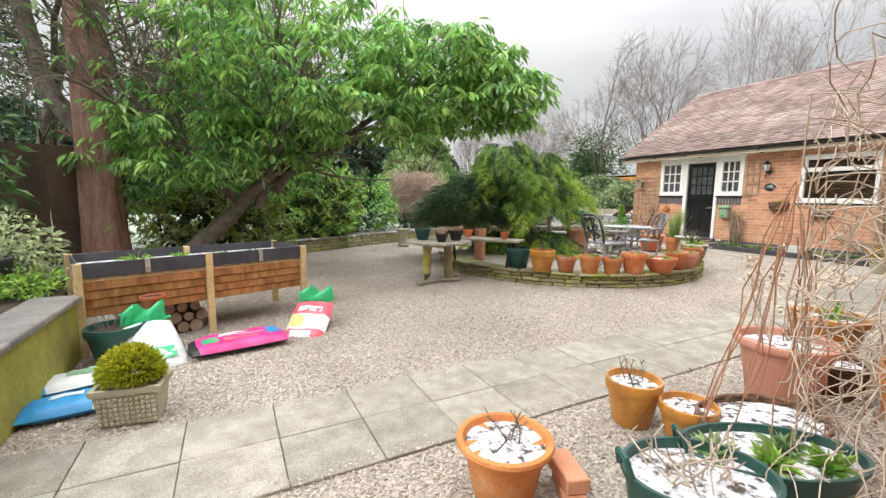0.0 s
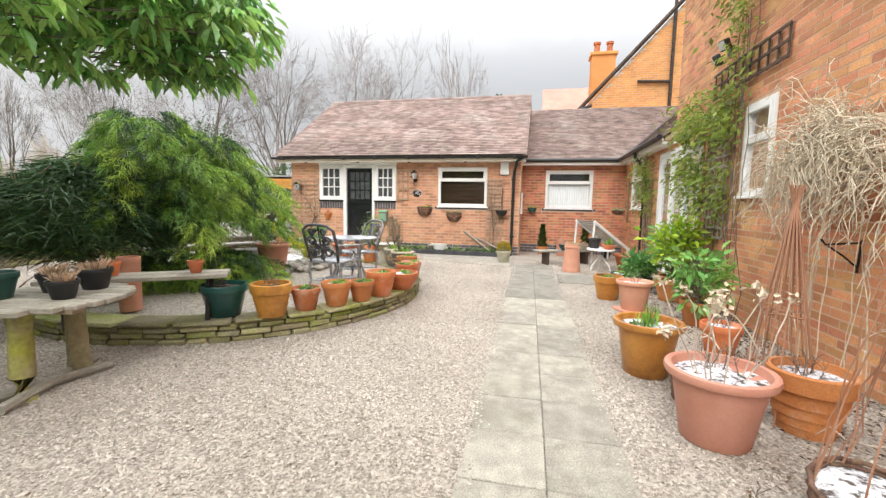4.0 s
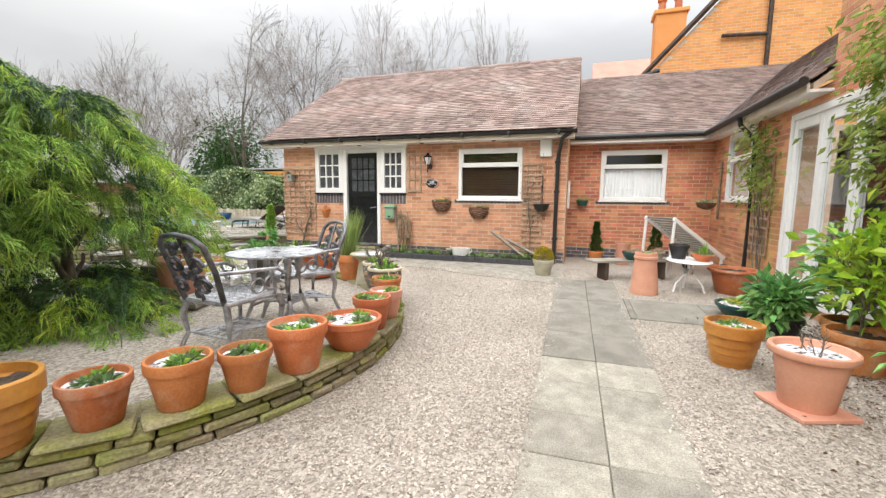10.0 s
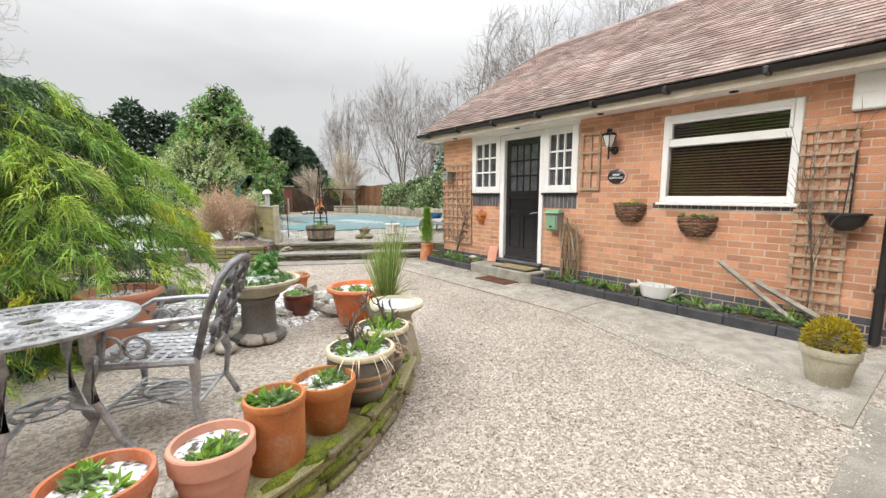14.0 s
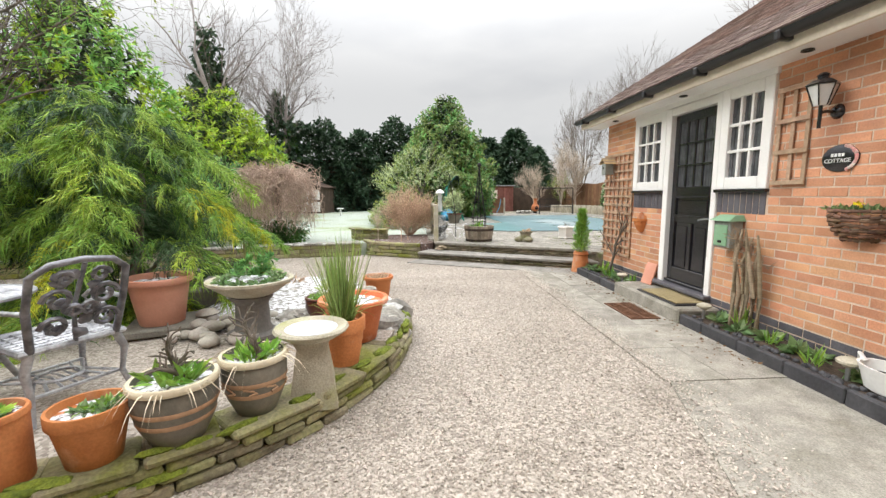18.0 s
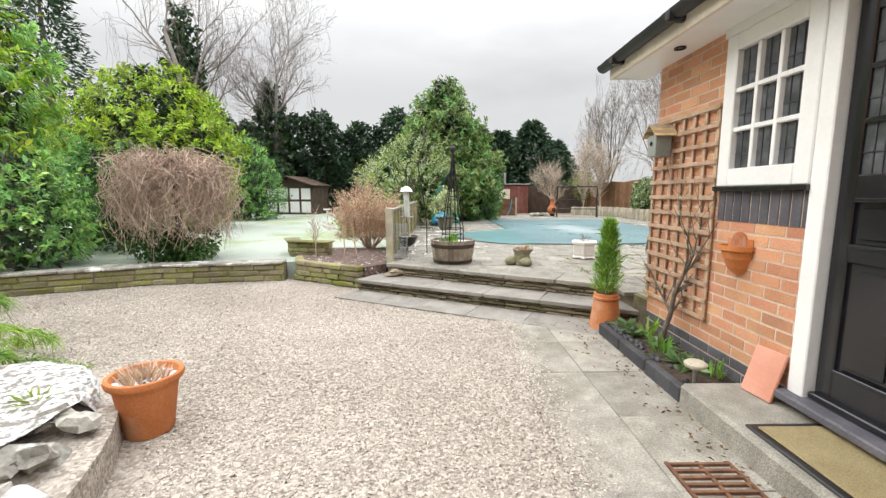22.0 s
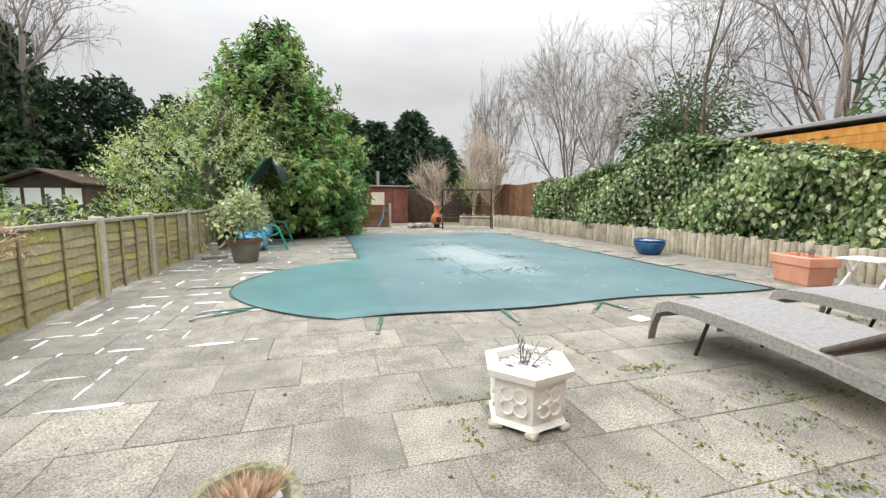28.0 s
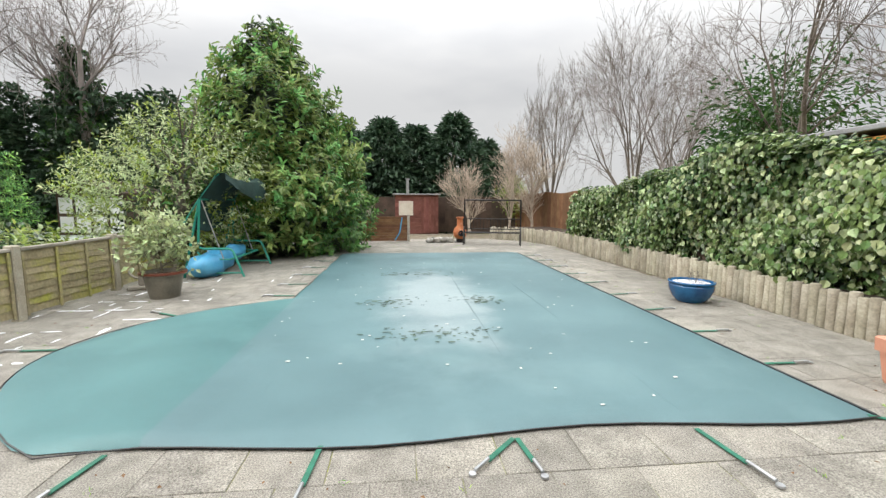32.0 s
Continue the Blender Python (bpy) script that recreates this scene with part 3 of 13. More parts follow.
class Geo:
    """Gathers vertices and faces of one mesh."""

    def __init__(self):
        self.v, self.f = [], []

    def add(self, verts, faces, m=None):
        k = len(self.v)
        self.v += [tuple(m @ Vector(p)) for p in verts] if m is not None else [tuple(p) for p in verts]
        self.f += [tuple(i + k for i in f) for f in faces]
        return self

    def box(self, cx, cy, cz, sx, sy, sz, bev=0.0, m=None, jitter=0.0):
        """A box by its middle and sizes, with chamfered edges where bev is given."""
        h = (sx / 2, sy / 2, sz / 2)
        if bev <= 0:
            vs = [(cx + a * h[0], cy + b * h[1], cz + c * h[2]) for a in (-1, 1) for b in (-1, 1) for c in (-1, 1)]
            fs = [(0, 1, 3, 2), (4, 6, 7, 5), (0, 4, 5, 1), (2, 3, 7, 6), (0, 2, 6, 4), (1, 5, 7, 3)]
        else:
            bev = min(bev, min(h) * 0.8)
            vs, ix = [], {}
            for s in ((a, b, c) for a in (-1, 1) for b in (-1, 1) for c in (-1, 1)):
                off = [random.uniform(-jitter, jitter) for _ in range(3)] if jitter else (0, 0, 0)
                for ax in range(3):
                    p = [s[i] * (h[i] if i == ax else h[i] - bev) + off[i] for i in range(3)]
                    ix[s, ax] = len(vs)
                    vs.append((cx + p[0], cy + p[1], cz + p[2]))
            fs = []
            for ax in range(3):
                o1, o2 = (ax + 1) % 3, (ax + 2) % 3
                for sg in (-1, 1):
                    q = []
                    for a, b in ((-1, -1), (1, -1), (1, 1), (-1, 1)):
                        s = [0, 0, 0]; s[ax], s[o1], s[o2] = sg, a, b
                        q.append(ix[tuple(s), ax])
                    fs.append(tuple(q if sg > 0 else q[::-1]))
                for a in (-1, 1):
                    for b in (-1, 1):
                        s0, s1 = [0, 0, 0], [0, 0, 0]
                        s0[o1] = s1[o1] = a; s0[o2] = s1[o2] = b; s0[ax], s1[ax] = -1, 1
                        q = [ix[tuple(s0), o1], ix[tuple(s1), o1], ix[tuple(s1), o2], ix[tuple(s0), o2]]
                        fs.append(tuple(q if a * b < 0 else q[::-1]))
            for s in ((a, b, c) for a in (-1, 1) for b in (-1, 1) for c in (-1, 1)):
                q = [ix[s, 0], ix[s, 1], ix[s, 2]]
                fs.append(tuple(q if s[0] * s[1] * s[2] > 0 else q[::-1]))
        return self.add(vs, fs, m)

    def lathe(self, prof, seg=24, m=None, sx=1.0, sy=1.0, wob=0.0, close=True):
        """A turned body from (radius, height) pairs, from the foot up."""
        vs, fs = [], []
        for i, (r, z) in enumerate(prof):
            for j in range(seg):
                a = 2 * math.pi * j / seg
                k = 1 + (wob * math.sin(3 * a + i * 0.7) if wob else 0)
                vs.append((r * k * math.cos(a) * sx, r * k * math.sin(a) * sy, z))
        for i in range(len(prof) - 1):
            for j in range(seg):
                k = (j + 1) % seg
                fs.append((i * seg + j, i * seg + k, (i + 1) * seg + k, (i + 1) * seg + j))
        if close:
            fs.append(tuple(range(seg))[::-1])
            fs.append(tuple((len(prof) - 1) * seg + j for j in range(seg)))
        return self.add(vs, fs, m)

    def tube(self, pts, rad, seg=6, m=None):
        """A round bar along points; rad is one radius or one for each point."""
        pts = [Vector(p) for p in pts]
        rad = [rad] * len(pts) if isinstance(rad, (int, float)) else rad
        vs, fs = [], []
        up = Vector((0, 0, 1))
        for i, p in enumerate(pts):
            d = (pts[min(i + 1, len(pts) - 1)] - pts[max(i - 1, 0)]).normalized()
            a = d.cross(up)
            if a.length < 0.05:
                a = d.cross(Vector((1, 0, 0)))
            a.normalize()
            b = d.cross(a).normalized()
            for j in range(seg):
                t = 2 * math.pi * j / seg
                vs.append(p + (a * math.cos(t) + b * math.sin(t)) * rad[i])
        for i in range(len(pts) - 1):
            for j in range(seg):
                k = (j + 1) % seg
                fs.append((i * seg + j, (i + 1) * seg + j, (i + 1) * seg + k, i * seg + k))
        fs.append(tuple(range(seg)))
        fs.append(tuple((len(pts) - 1) * seg + j for j in range(seg))[::-1])
        return self.add(vs, fs, m)

    def prism(self, poly, z0, z1, m=None):
        """An upright block on a polygon that runs anticlockwise."""
        n = len(poly)
        vs = [(x, y, z0) for x, y in poly] + [(x, y, z1) for x, y in poly]
        fs = [tuple(range(n))[::-1], tuple(range(n, 2 * n))] + [(i, (i + 1) % n, n + (i + 1) % n, n + i) for i in range(n)]
        return self.add(vs, fs, m)

    def blob(self, cx, cy, cz, rx, ry, rz, rough=0.15, seg=9, rings=6, seed=0, flat=None):
        """An uneven rounded stone or lump."""
        vs, fs = [(cx, cy, cz - rz)], []
        for i in range(1, rings):
            th = math.pi * i / rings
            for j in range(seg):
                a = 2 * math.pi * j / seg
                p = Vector((math.sin(th) * math.cos(a), math.sin(th) * math.sin(a), -math.cos(th)))
                k = 1 + rough * noise.noise(p * 1.7 + Vector((seed * 3.1, seed * 1.7, seed * 0.9)))* 1.6
                vs.append((cx + p.x * rx * k, cy + p.y * ry * k, cz + p.z * rz * k))
        vs.append((cx, cy, cz + rz))
        for j in range(seg):
            k = (j + 1) % seg
            fs.append((0, 1 + k, 1 + j))
            fs.append((len(vs) - 1, 1 + (rings - 2) * seg + j, 1 + (rings - 2) * seg + k))
            for i in range(rings - 2):
                fs.append((1 + i * seg + j, 1 + i * seg + k, 1 + (i + 1) * seg + k, 1 + (i + 1) * seg + j))
        if flat is not None:
            vs = [(x, y, max(z, flat)) for x, y, z in vs]
        return self.add(vs, fs)

    def data(self, name, material, smooth=None):
        me = bpy.data.meshes.new(name)
        me.from_pydata(self.v, [], self.f)
        me.materials.append(material)
        if smooth is not None:
            me.polygons.foreach_set("use_smooth", [True] * len(me.polygons))
            me.set_sharp_from_angle(angle=radians(smooth))
        me.update()
        return me


def raw_mesh(name, verts, faces, material, smooth=False):
    """A mesh from arrays: verts (n, 3) and faces (m, 3 or 4)."""
    verts, faces = np.asarray(verts, np.float32), np.asarray(faces, np.int32)
    me = bpy.data.meshes.new(name)
    k = faces.shape[1]
    me.vertices.add(len(verts)); me.vertices.foreach_set("co", verts.ravel())
    me.loops.add(faces.size); me.loops.foreach_set("vertex_index", faces.ravel())
    me.polygons.add(len(faces)); me.polygons.foreach_set("loop_start", np.arange(len(faces), dtype=np.int32) * k)
    me.update(calc_edges=True)
    me.polygons.foreach_set("use_smooth", np.full(len(faces), bool(smooth)))
    me.materials.append(material)
    return me


def thing(name, x=0.0, y=0.0, z=0.0, rz=0.0, label="", category="", group="", kind=""):
    ob = new(name)
    ob.matrix_basis = pose(x, y, z, 0, 0, rz)
    ob.empty_display_size = 0.1
    return tagged(ob, label, category, group, kind)


STUFF = {"twig_mass", "stem_mass", "shoot_clump", "leaves", "foliage", "crown", "frond_mass", "pale_leaves", "dead_leaves", "inner_growth", "twig_dome", "dry_growth", "upright_growth", "reed_clump", "bent_clump", "dry_grass", "flower_head_mass", "golden_grass", "heather", "succulent", "cushion", "seedling"}


def part(name, geo, material, parent, label="", smooth=None, m=None, kind=""):
    kind = kind or ("stuff" if name in STUFF else "")
    me = geo.data(name, material, smooth) if isinstance(geo, Geo) else geo
    ob = new(name, me)
    ob.parent = parent
    if m is not None:
        ob.matrix_basis = m
    return tagged(ob, label, kind=kind)


def solid(name, geo, material, label="", category="", kind="", smooth=None, m=None, group=""):
    """A thing, or a piece of the setting, that is one mesh."""
    ob = new(name, geo.data(name, material, smooth) if isinstance(geo, Geo) else geo)
    if m is not None:
        ob.matrix_basis = m
    return tagged(ob, label, category, group, kind)


def unit(a):
    return a / np.maximum(np.linalg.norm(a, axis=1, keepdims=True), 1e-6)


def leaves(name, pts, dirs, size, width, material, droop=0.0, spread=0.35, seed=0, fold=0.25):
    """Many folded leaves, each two triangles, along dirs from pts."""
    rng = np.random.default_rng(seed)
    n = len(pts)
    d = unit(dirs + rng.normal(0, spread, (n, 3)) - np.array([0, 0, droop]))
    side = unit(np.cross(d, unit(rng.normal(0, 0.6, (n, 3)) + np.array([0, 0, 1.0]))))
    nor = np.cross(side, d)
    s = (size * rng.uniform(0.65, 1.3, n))[:, None]
    base, tip, mid = pts, pts + d * s - np.array([0, 0, droop * 0.3]) * s, pts + d * s * 0.45
    left, right = mid + side * s * width / 2 + nor * s * fold * width, mid - side * s * width / 2 + nor * s * fold * width
    v = np.stack([base, left, tip, right], 1).reshape(-1, 3)
    i = np.arange(n)[:, None] * 4
    f = np.concatenate([i + np.array([[0, 2, 1]]), i + np.array([[0, 3, 2]])], 0)
    return raw_mesh(name, v, f, material)


def broad(name, pts, dirs, nors, size, width, material, seed=0, fold=0.16, curl=0.14):
    """Broad leaves, each two halves folded along the midrib, that lie along dirs and face nors."""
    rng = np.random.default_rng(seed)
    n = len(pts)
    d = unit(np.asarray(dirs, float))
    side = unit(np.cross(d, nors + rng.normal(0, 0.05, (n, 3))))
    nor = np.cross(side, d)
    s = (size * rng.uniform(0.6, 1.25, n))[:, None]
    w = s * width * rng.uniform(0.8, 1.2, n)[:, None] / 2
    rim = lambda t, k, sg: pts + d * s * t + side * w * k * sg + nor * w * fold * k * 2
    v = np.stack([pts, rim(0.26, 0.86, 1), rim(0.62, 0.84, 1), pts + d * s - nor * s * curl, rim(0.62, 0.84, -1), rim(0.26, 0.86, -1)], 1).reshape(-1, 3)
    i = np.arange(n)[:, None] * 6
    f = np.concatenate([i + np.array([[0, 3, 2, 1]]), i + np.array([[0, 5, 4, 3]])], 0)
    return raw_mesh(name, v, f, material)


def shoots(centres, ways, per, seed, length=0.2, open_=0.8, droop=0.1):
    """Leaves set round shoots: their feet, ways and faces."""
    rng = np.random.default_rng(seed)
    C, W = np.repeat(centres, per, 0), unit(np.repeat(ways, per, 0))
    n = len(C)
    t = np.tile(np.linspace(0.15, 1.0, per), len(centres)) + rng.normal(0, 0.06, n)
    x = rng.normal(0, 1, (n, 3)); x = unit(x - W * np.sum(x * W, 1, keepdims=True))
    D = unit(W * (0.25 + 0.5 * t)[:, None] + x * open_ - np.array([0, 0, droop]))
    return C + W * (length * t)[:, None], D, W + np.array([0, 0, 0.7]) - D * 0.2


def evergreen(name, x, y, z, prof, count, per, size, width, mats_, seed, label, category="tree", ragged=0.3, up=0.55, droop=0.1, length=0.25, squash=1.0, inner=0.6, grain_=1.3, group=""):
    """A broadleaf crown from (height, radius) pairs: leafy shoots over an uneven outline, and dark leaves inside with
    the shade in their colour.
    """
    t = thing(name, x, y, z, 0, label, category, group)
    rng = np.random.default_rng(seed)
    hs, rs = np.array([q[0] for q in prof]), np.array([q[1] for q in prof])
    dense = np.linspace(hs[0], hs[-1], 200); wgt = np.interp(dense, hs, rs) + 0.12
    k = int(count * (1 + inner))
    h = rng.choice(dense, k, p=wgt / wgt.sum()) + rng.uniform(-0.5, 0.5, k) * (dense[1] - dense[0])
    a = rng.random(k) * 2 * math.pi
    lump = np.array([noise.noise(Vector((math.cos(q) * grain_ + seed, math.sin(q) * grain_, hh * grain_ * 0.8))) + 0.5 * noise.noise(Vector((math.cos(q) * 4, math.sin(q) * 4 + seed, hh * 2.6))) for q, hh in zip(a, h)])
    r = np.interp(h, hs, rs) * (1 + ragged * lump)
    inside = np.arange(k) >= count
    r = r * np.where(inside, rng.uniform(0.25, 0.72, k), rng.uniform(0.74, 1.04, k))
    C = np.stack([r * np.cos(a), r * np.sin(a) * squash, h + np.where(inside, 0, 0.25 * lump * size / 0.15)], 1)
    slope = np.interp(h, hs, np.gradient(rs, hs))
    W = np.stack([np.cos(a), np.sin(a), np.clip(up - slope * 0.5, -0.3, 1.6)], 1) + rng.normal(0, 0.28, (k, 3))
    pick = rng.integers(0, len(mats_), k)
    for j, mm in enumerate(mats_):
        q = ~inside & (pick == j)
        P, D, N = shoots(C[q], W[q], per, seed + j, length, 0.8, droop)
        part("foliage", broad("foliage", P, D, N, size, width, mm, seed + j), mm, t)
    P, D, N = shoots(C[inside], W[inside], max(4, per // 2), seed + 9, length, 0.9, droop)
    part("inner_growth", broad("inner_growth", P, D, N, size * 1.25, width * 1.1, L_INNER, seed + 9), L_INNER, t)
    top = hs[-1] * 0.85
    A, B, R0, R1, _ = limbs((0, 0, 0), (0, 0, top), min(0.14, rs.max() * 0.06), 2, 0.6, seed, 3, 0.4, 0.5, 0.1, 0.1)
    part("stem_mass", sticks("stems", A, B, np.maximum(R0, 0.008), np.maximum(R1, 0.005), TRUNK, 5), TRUNK, t)
    return t


def blades(name, pts, dirs, length, width, material, bend=0.6, seed=0, segs=3):
    """Narrow arching blades of grass or fronds that bend down."""
    rng = np.random.default_rng(seed)
    n = len(pts)
    d = unit(dirs)
    L = length * rng.uniform(0.6, 1.25, n)
    side = unit(np.cross(d, rng.normal(0, 1, (n, 3))))
    rows = []
    for k in range(segs + 1):
        t = k / segs
        c = pts + d * (L * t)[:, None] - np.array([0, 0, 1.0]) * (bend * L * t * t)[:, None]
        w = (width * (1 - t) ** 0.6 / 2)
        rows += [c + side * w, c - side * w]
    v = np.stack(rows, 1).reshape(-1, 3)
    i = np.arange(n)[:, None] * (2 * segs + 2)
    f = np.concatenate([i + np.array([[2 * k, 2 * k + 1, 2 * k + 3, 2 * k + 2]]) for k in range(segs)], 0)
    return raw_mesh(name, v, f, material)


def sticks(name, p0, p1, r0, r1, material, seg=4):
    """Many straight tapered twigs in one mesh."""
    p0, p1 = np.asarray(p0, float), np.asarray(p1, float)
    r0, r1 = np.asarray(r0, float)[:, None], np.asarray(r1, float)[:, None]
    d = unit(p1 - p0)
    a = unit(np.cross(d, np.array([0.31, 0.17, 0.93])))
    b = np.cross(d, a)
    rings = []
    for p, r in ((p0, r0), (p1, r1)):
        for j in range(seg):
            t = 2 * math.pi * j / seg
            rings.append(p + (a * math.cos(t) + b * math.sin(t)) * r)
    v = np.stack(rings, 1).reshape(-1, 3)
    i = np.arange(len(p0))[:, None] * 2 * seg
    f = np.concatenate([i + np.array([[j, (j + 1) % seg, seg + (j + 1) % seg, seg + j]]) for j in range(seg)], 0)
    return raw_mesh(name, v, f, material, True)


def shell(n, seed, lo=0.75, top=1.0, low=-1.0):
    """Random places in the outer part of a unit ball, and their outward ways."""
    rng = np.random.default_rng(seed)
    d = unit(rng.normal(0, 1, (n * 3, 3)))
    d = d[(d[:, 2] > low) & (d[:, 2] <= top)][:n]
    return d * (lo + (1 - lo) * rng.random((len(d), 1)) ** 0.5), d


def limbs(base, top, r, depth, spread, seed, kids=3, shrink=0.68, lift=0.25, wander=0.18, start=0.35, droop=0.0):
    """The segments of a branching tree: arrays of ends and radii, and the tips."""
    rng = np.random.default_rng(seed)
    A, B, R0, R1, tips = [], [], [], [], []

    def grow(p, d, length, rad, level):
        steps = 5 if level == 0 else 4 if level < 3 else 3
        here = p
        spots = []
        for k in range(steps):
            d = d + rng.normal(0, wander * (0.5 if level == 0 else 1.0), 3) + np.array([0, 0, lift * 0.12 - droop * level * 0.06])
            d /= np.linalg.norm(d)
            nxt = here + d * length / steps
            ra, rb = rad * (1 - 0.62 * k / steps), rad * (1 - 0.62 * (k + 1) / steps)
            A.append(here); B.append(nxt); R0.append(ra); R1.append(rb)
            if (k + 1) / steps > start or level > 0:
                spots.append((nxt, d.copy(), rb))
            here = nxt
        if level >= depth:
            tips.append((here, d))
            return
        for p2, d2, r2 in spots:
            for _ in range(kids if level < 2 else max(1, kids - 1)):
                if rng.random() < 0.18:
                    continue
                w = rng.normal(0, 1, 3); w -= d2 * w.dot(d2); w /= np.linalg.norm(w)
                nd = d2 * (1 - spread * 0.5) + w * spread + np.array([0, 0, lift * 0.3])
                grow(p2, nd / np.linalg.norm(nd), length * shrink * rng.uniform(0.65, 1.05), r2 * 0.62, level + 1)

    b, t = np.array(base, float), np.array(top, float)
    grow(b, (t - b) / np.linalg.norm(t - b), float(np.linalg.norm(t - b)), r, 0)
    return np.array(A), np.array(B), np.array(R0), np.array(R1), tips

# ---- large structure ----
EDGE = [(8.22, 11.0), (11.34, 9.38)]          # foot of the lower step
TERR = [(8.58, 11.34), (11.30, 9.80)]          # edge of the terrace
TZ = 0.32


def flat_sheet(name, poly, z, material, label, category="", kind="structure"):
    g = Geo(); g.add([(x, y, z) for x, y in poly], [tuple(range(len(poly)))])
    return solid(name, g, material, label, category, kind)


flat_sheet("ground", [(-400, -400), (400, -400), (400, 400), (-400, 400)], -0.06, GROUND, "rough winter ground around the garden")
g = Geo(); g.prism([(-1.2, -1.3), (13.0, -1.3), (13.0, 9.2), (11.4, 9.9), (8.5, 11.5), (7.2, 11.9), (5.2, 11.6), (3.5, 10.8), (1.2, 9.4), (-1.6, 7.6), (-4.0, 6.0), (-1.2, 3.9)], -0.05, -0.004)
solid("gravel_yard", g, GRAVEL, "pale stone gravel over the courtyard", "gravel", "structure")

# lawn beyond the low wall
g = Geo(); g.prism([(-4.2, 6.2), (-1.7, 7.85), (1.1, 9.6), (3.45, 10.82), (5.15, 11.62), (6.95, 11.95), (8.5, 12.3), (8.5, 40), (-30, 40), (-30, 6.2)], -0.05, 0.25)
solid("lawn", g, LAWN, "green lawn largely covered by thin snow", "lawn", "structure")

# terrace body with one lower step
IN_E, IN_T = (0.028, 0.055), (0.03, 0.053)      # the bodies stand back behind their stone facing
g = Geo(); g.prism([(TERR[0][0] + IN_T[0], TERR[0][1] + IN_T[1]), (TERR[1][0] + IN_T[0], TERR[1][1] + IN_T[1]), (11.33, 9.16), (11.4, 9.16), (17.6, 9.16), (17.6, 27.5), (8.55, 27.5)], -0.05, TZ - 0.014)
terrace = solid("terrace", g, MORTAR_DARK, "raised paved terrace around a covered pool", "terrace", "structure")
g = Geo(); g.prism([(EDGE[0][0] + IN_E[0], EDGE[0][1] + IN_E[1]), (EDGE[1][0] + IN_E[0], EDGE[1][1] + IN_E[1]), (11.36, 9.86), (8.62, 11.42)], -0.05, 0.115)
lower_step = solid("terrace_step", g, MORTAR_DARK, "long stone step up to the terrace", "step", "structure")


def along(poly, d):
    """The place and way at d metres along a line of points."""
    for (x0, y0), (x1, y1) in zip(poly, poly[1:]):
        L = math.hypot(x1 - x0, y1 - y0)
        if d <= L:
            return x0 + (x1 - x0) * d / L, y0 + (y1 - y0) * d / L, math.degrees(math.atan2(y1 - y0, x1 - x0))
        d -= L
    return x1, y1, math.degrees(math.atan2(y1 - y0, x1 - x0))


def run_length(poly):
    return sum(math.hypot(b[0] - a[0], b[1] - a[1]) for a, b in zip(poly, poly[1:]))


def stone_course(poly, z0, h, thick, parent, material=STONE, lo=0.16, hi=0.42, name="stone", inset=0.0, rough=0.006, d0=0.0, d1=None):
    """A course of separate rough stones along a line."""
    d, end = d0, d1 or run_length(poly)
    while d < end - 0.02:
        L = min(random.uniform(lo, hi), end - d)
        x, y, a = along(poly, d + L / 2)
        q = Geo(); q.box(0, 0, 0, L - 0.008, thick + random.uniform(-0.02, 0.02), h - 0.007, 0.012, jitter=rough)
        part(name, q, material, parent, m=pose(x - math.sin(radians(a)) * inset, y + math.cos(radians(a)) * inset, z0 + h / 2, 0, 0, a + random.uniform(-1.2, 1.2)))
        d += L


for k in range(3):
    stone_course(EDGE, -0.012 + k * 0.042, 0.042, 0.10, lower_step, STONE_STEP, inset=0.07, lo=0.12, hi=0.4)
    stone_course(TERR, 0.155 + k * 0.040, 0.040, 0.10, terrace, STONE_STEP, inset=0.07, lo=0.12, hi=0.4)
# slabs of the lower tread
d = 0.0
while d < run_length(EDGE) - 0.05:
    L = min(random.uniform(0.55, 0.72), run_length(EDGE) - d)
    x, y, a = along(EDGE, d + L / 2)
    q = Geo(); q.box(0, 0.23, 0, L - 0.005, 0.50, 0.045, 0.006, jitter=0.002)
    part("slab", q, SLAB_STEP, lower_step, m=pose(x, y, 0.138, 0, 0, a))
    d += L

# boundary walls in the unseen parts



def wall_boxes(g, w, h, t, holes, y0=0.0, z0=0.0):
    """A wall w wide and h high, t thick inwards from y0, with right-angled openings (x0, x1, z0, z1)."""
    xs = sorted({0.0, w, *[v for o in holes for v in o[:2]]})
    for a, b in zip(xs, xs[1:]):
        if b - a < 1e-4:
            continue
        cuts = sorted([(o[2], o[3]) for o in holes if o[0] < (a + b) / 2 < o[1]])
        z = z0
        for c0, c1 in cuts + [(h, h)]:
            if c0 - z > 1e-4:
                g.box((a + b) / 2, y0 + t / 2, (z + c0) / 2, b - a, t, c0 - z)
            z = max(z, c1)
    return g


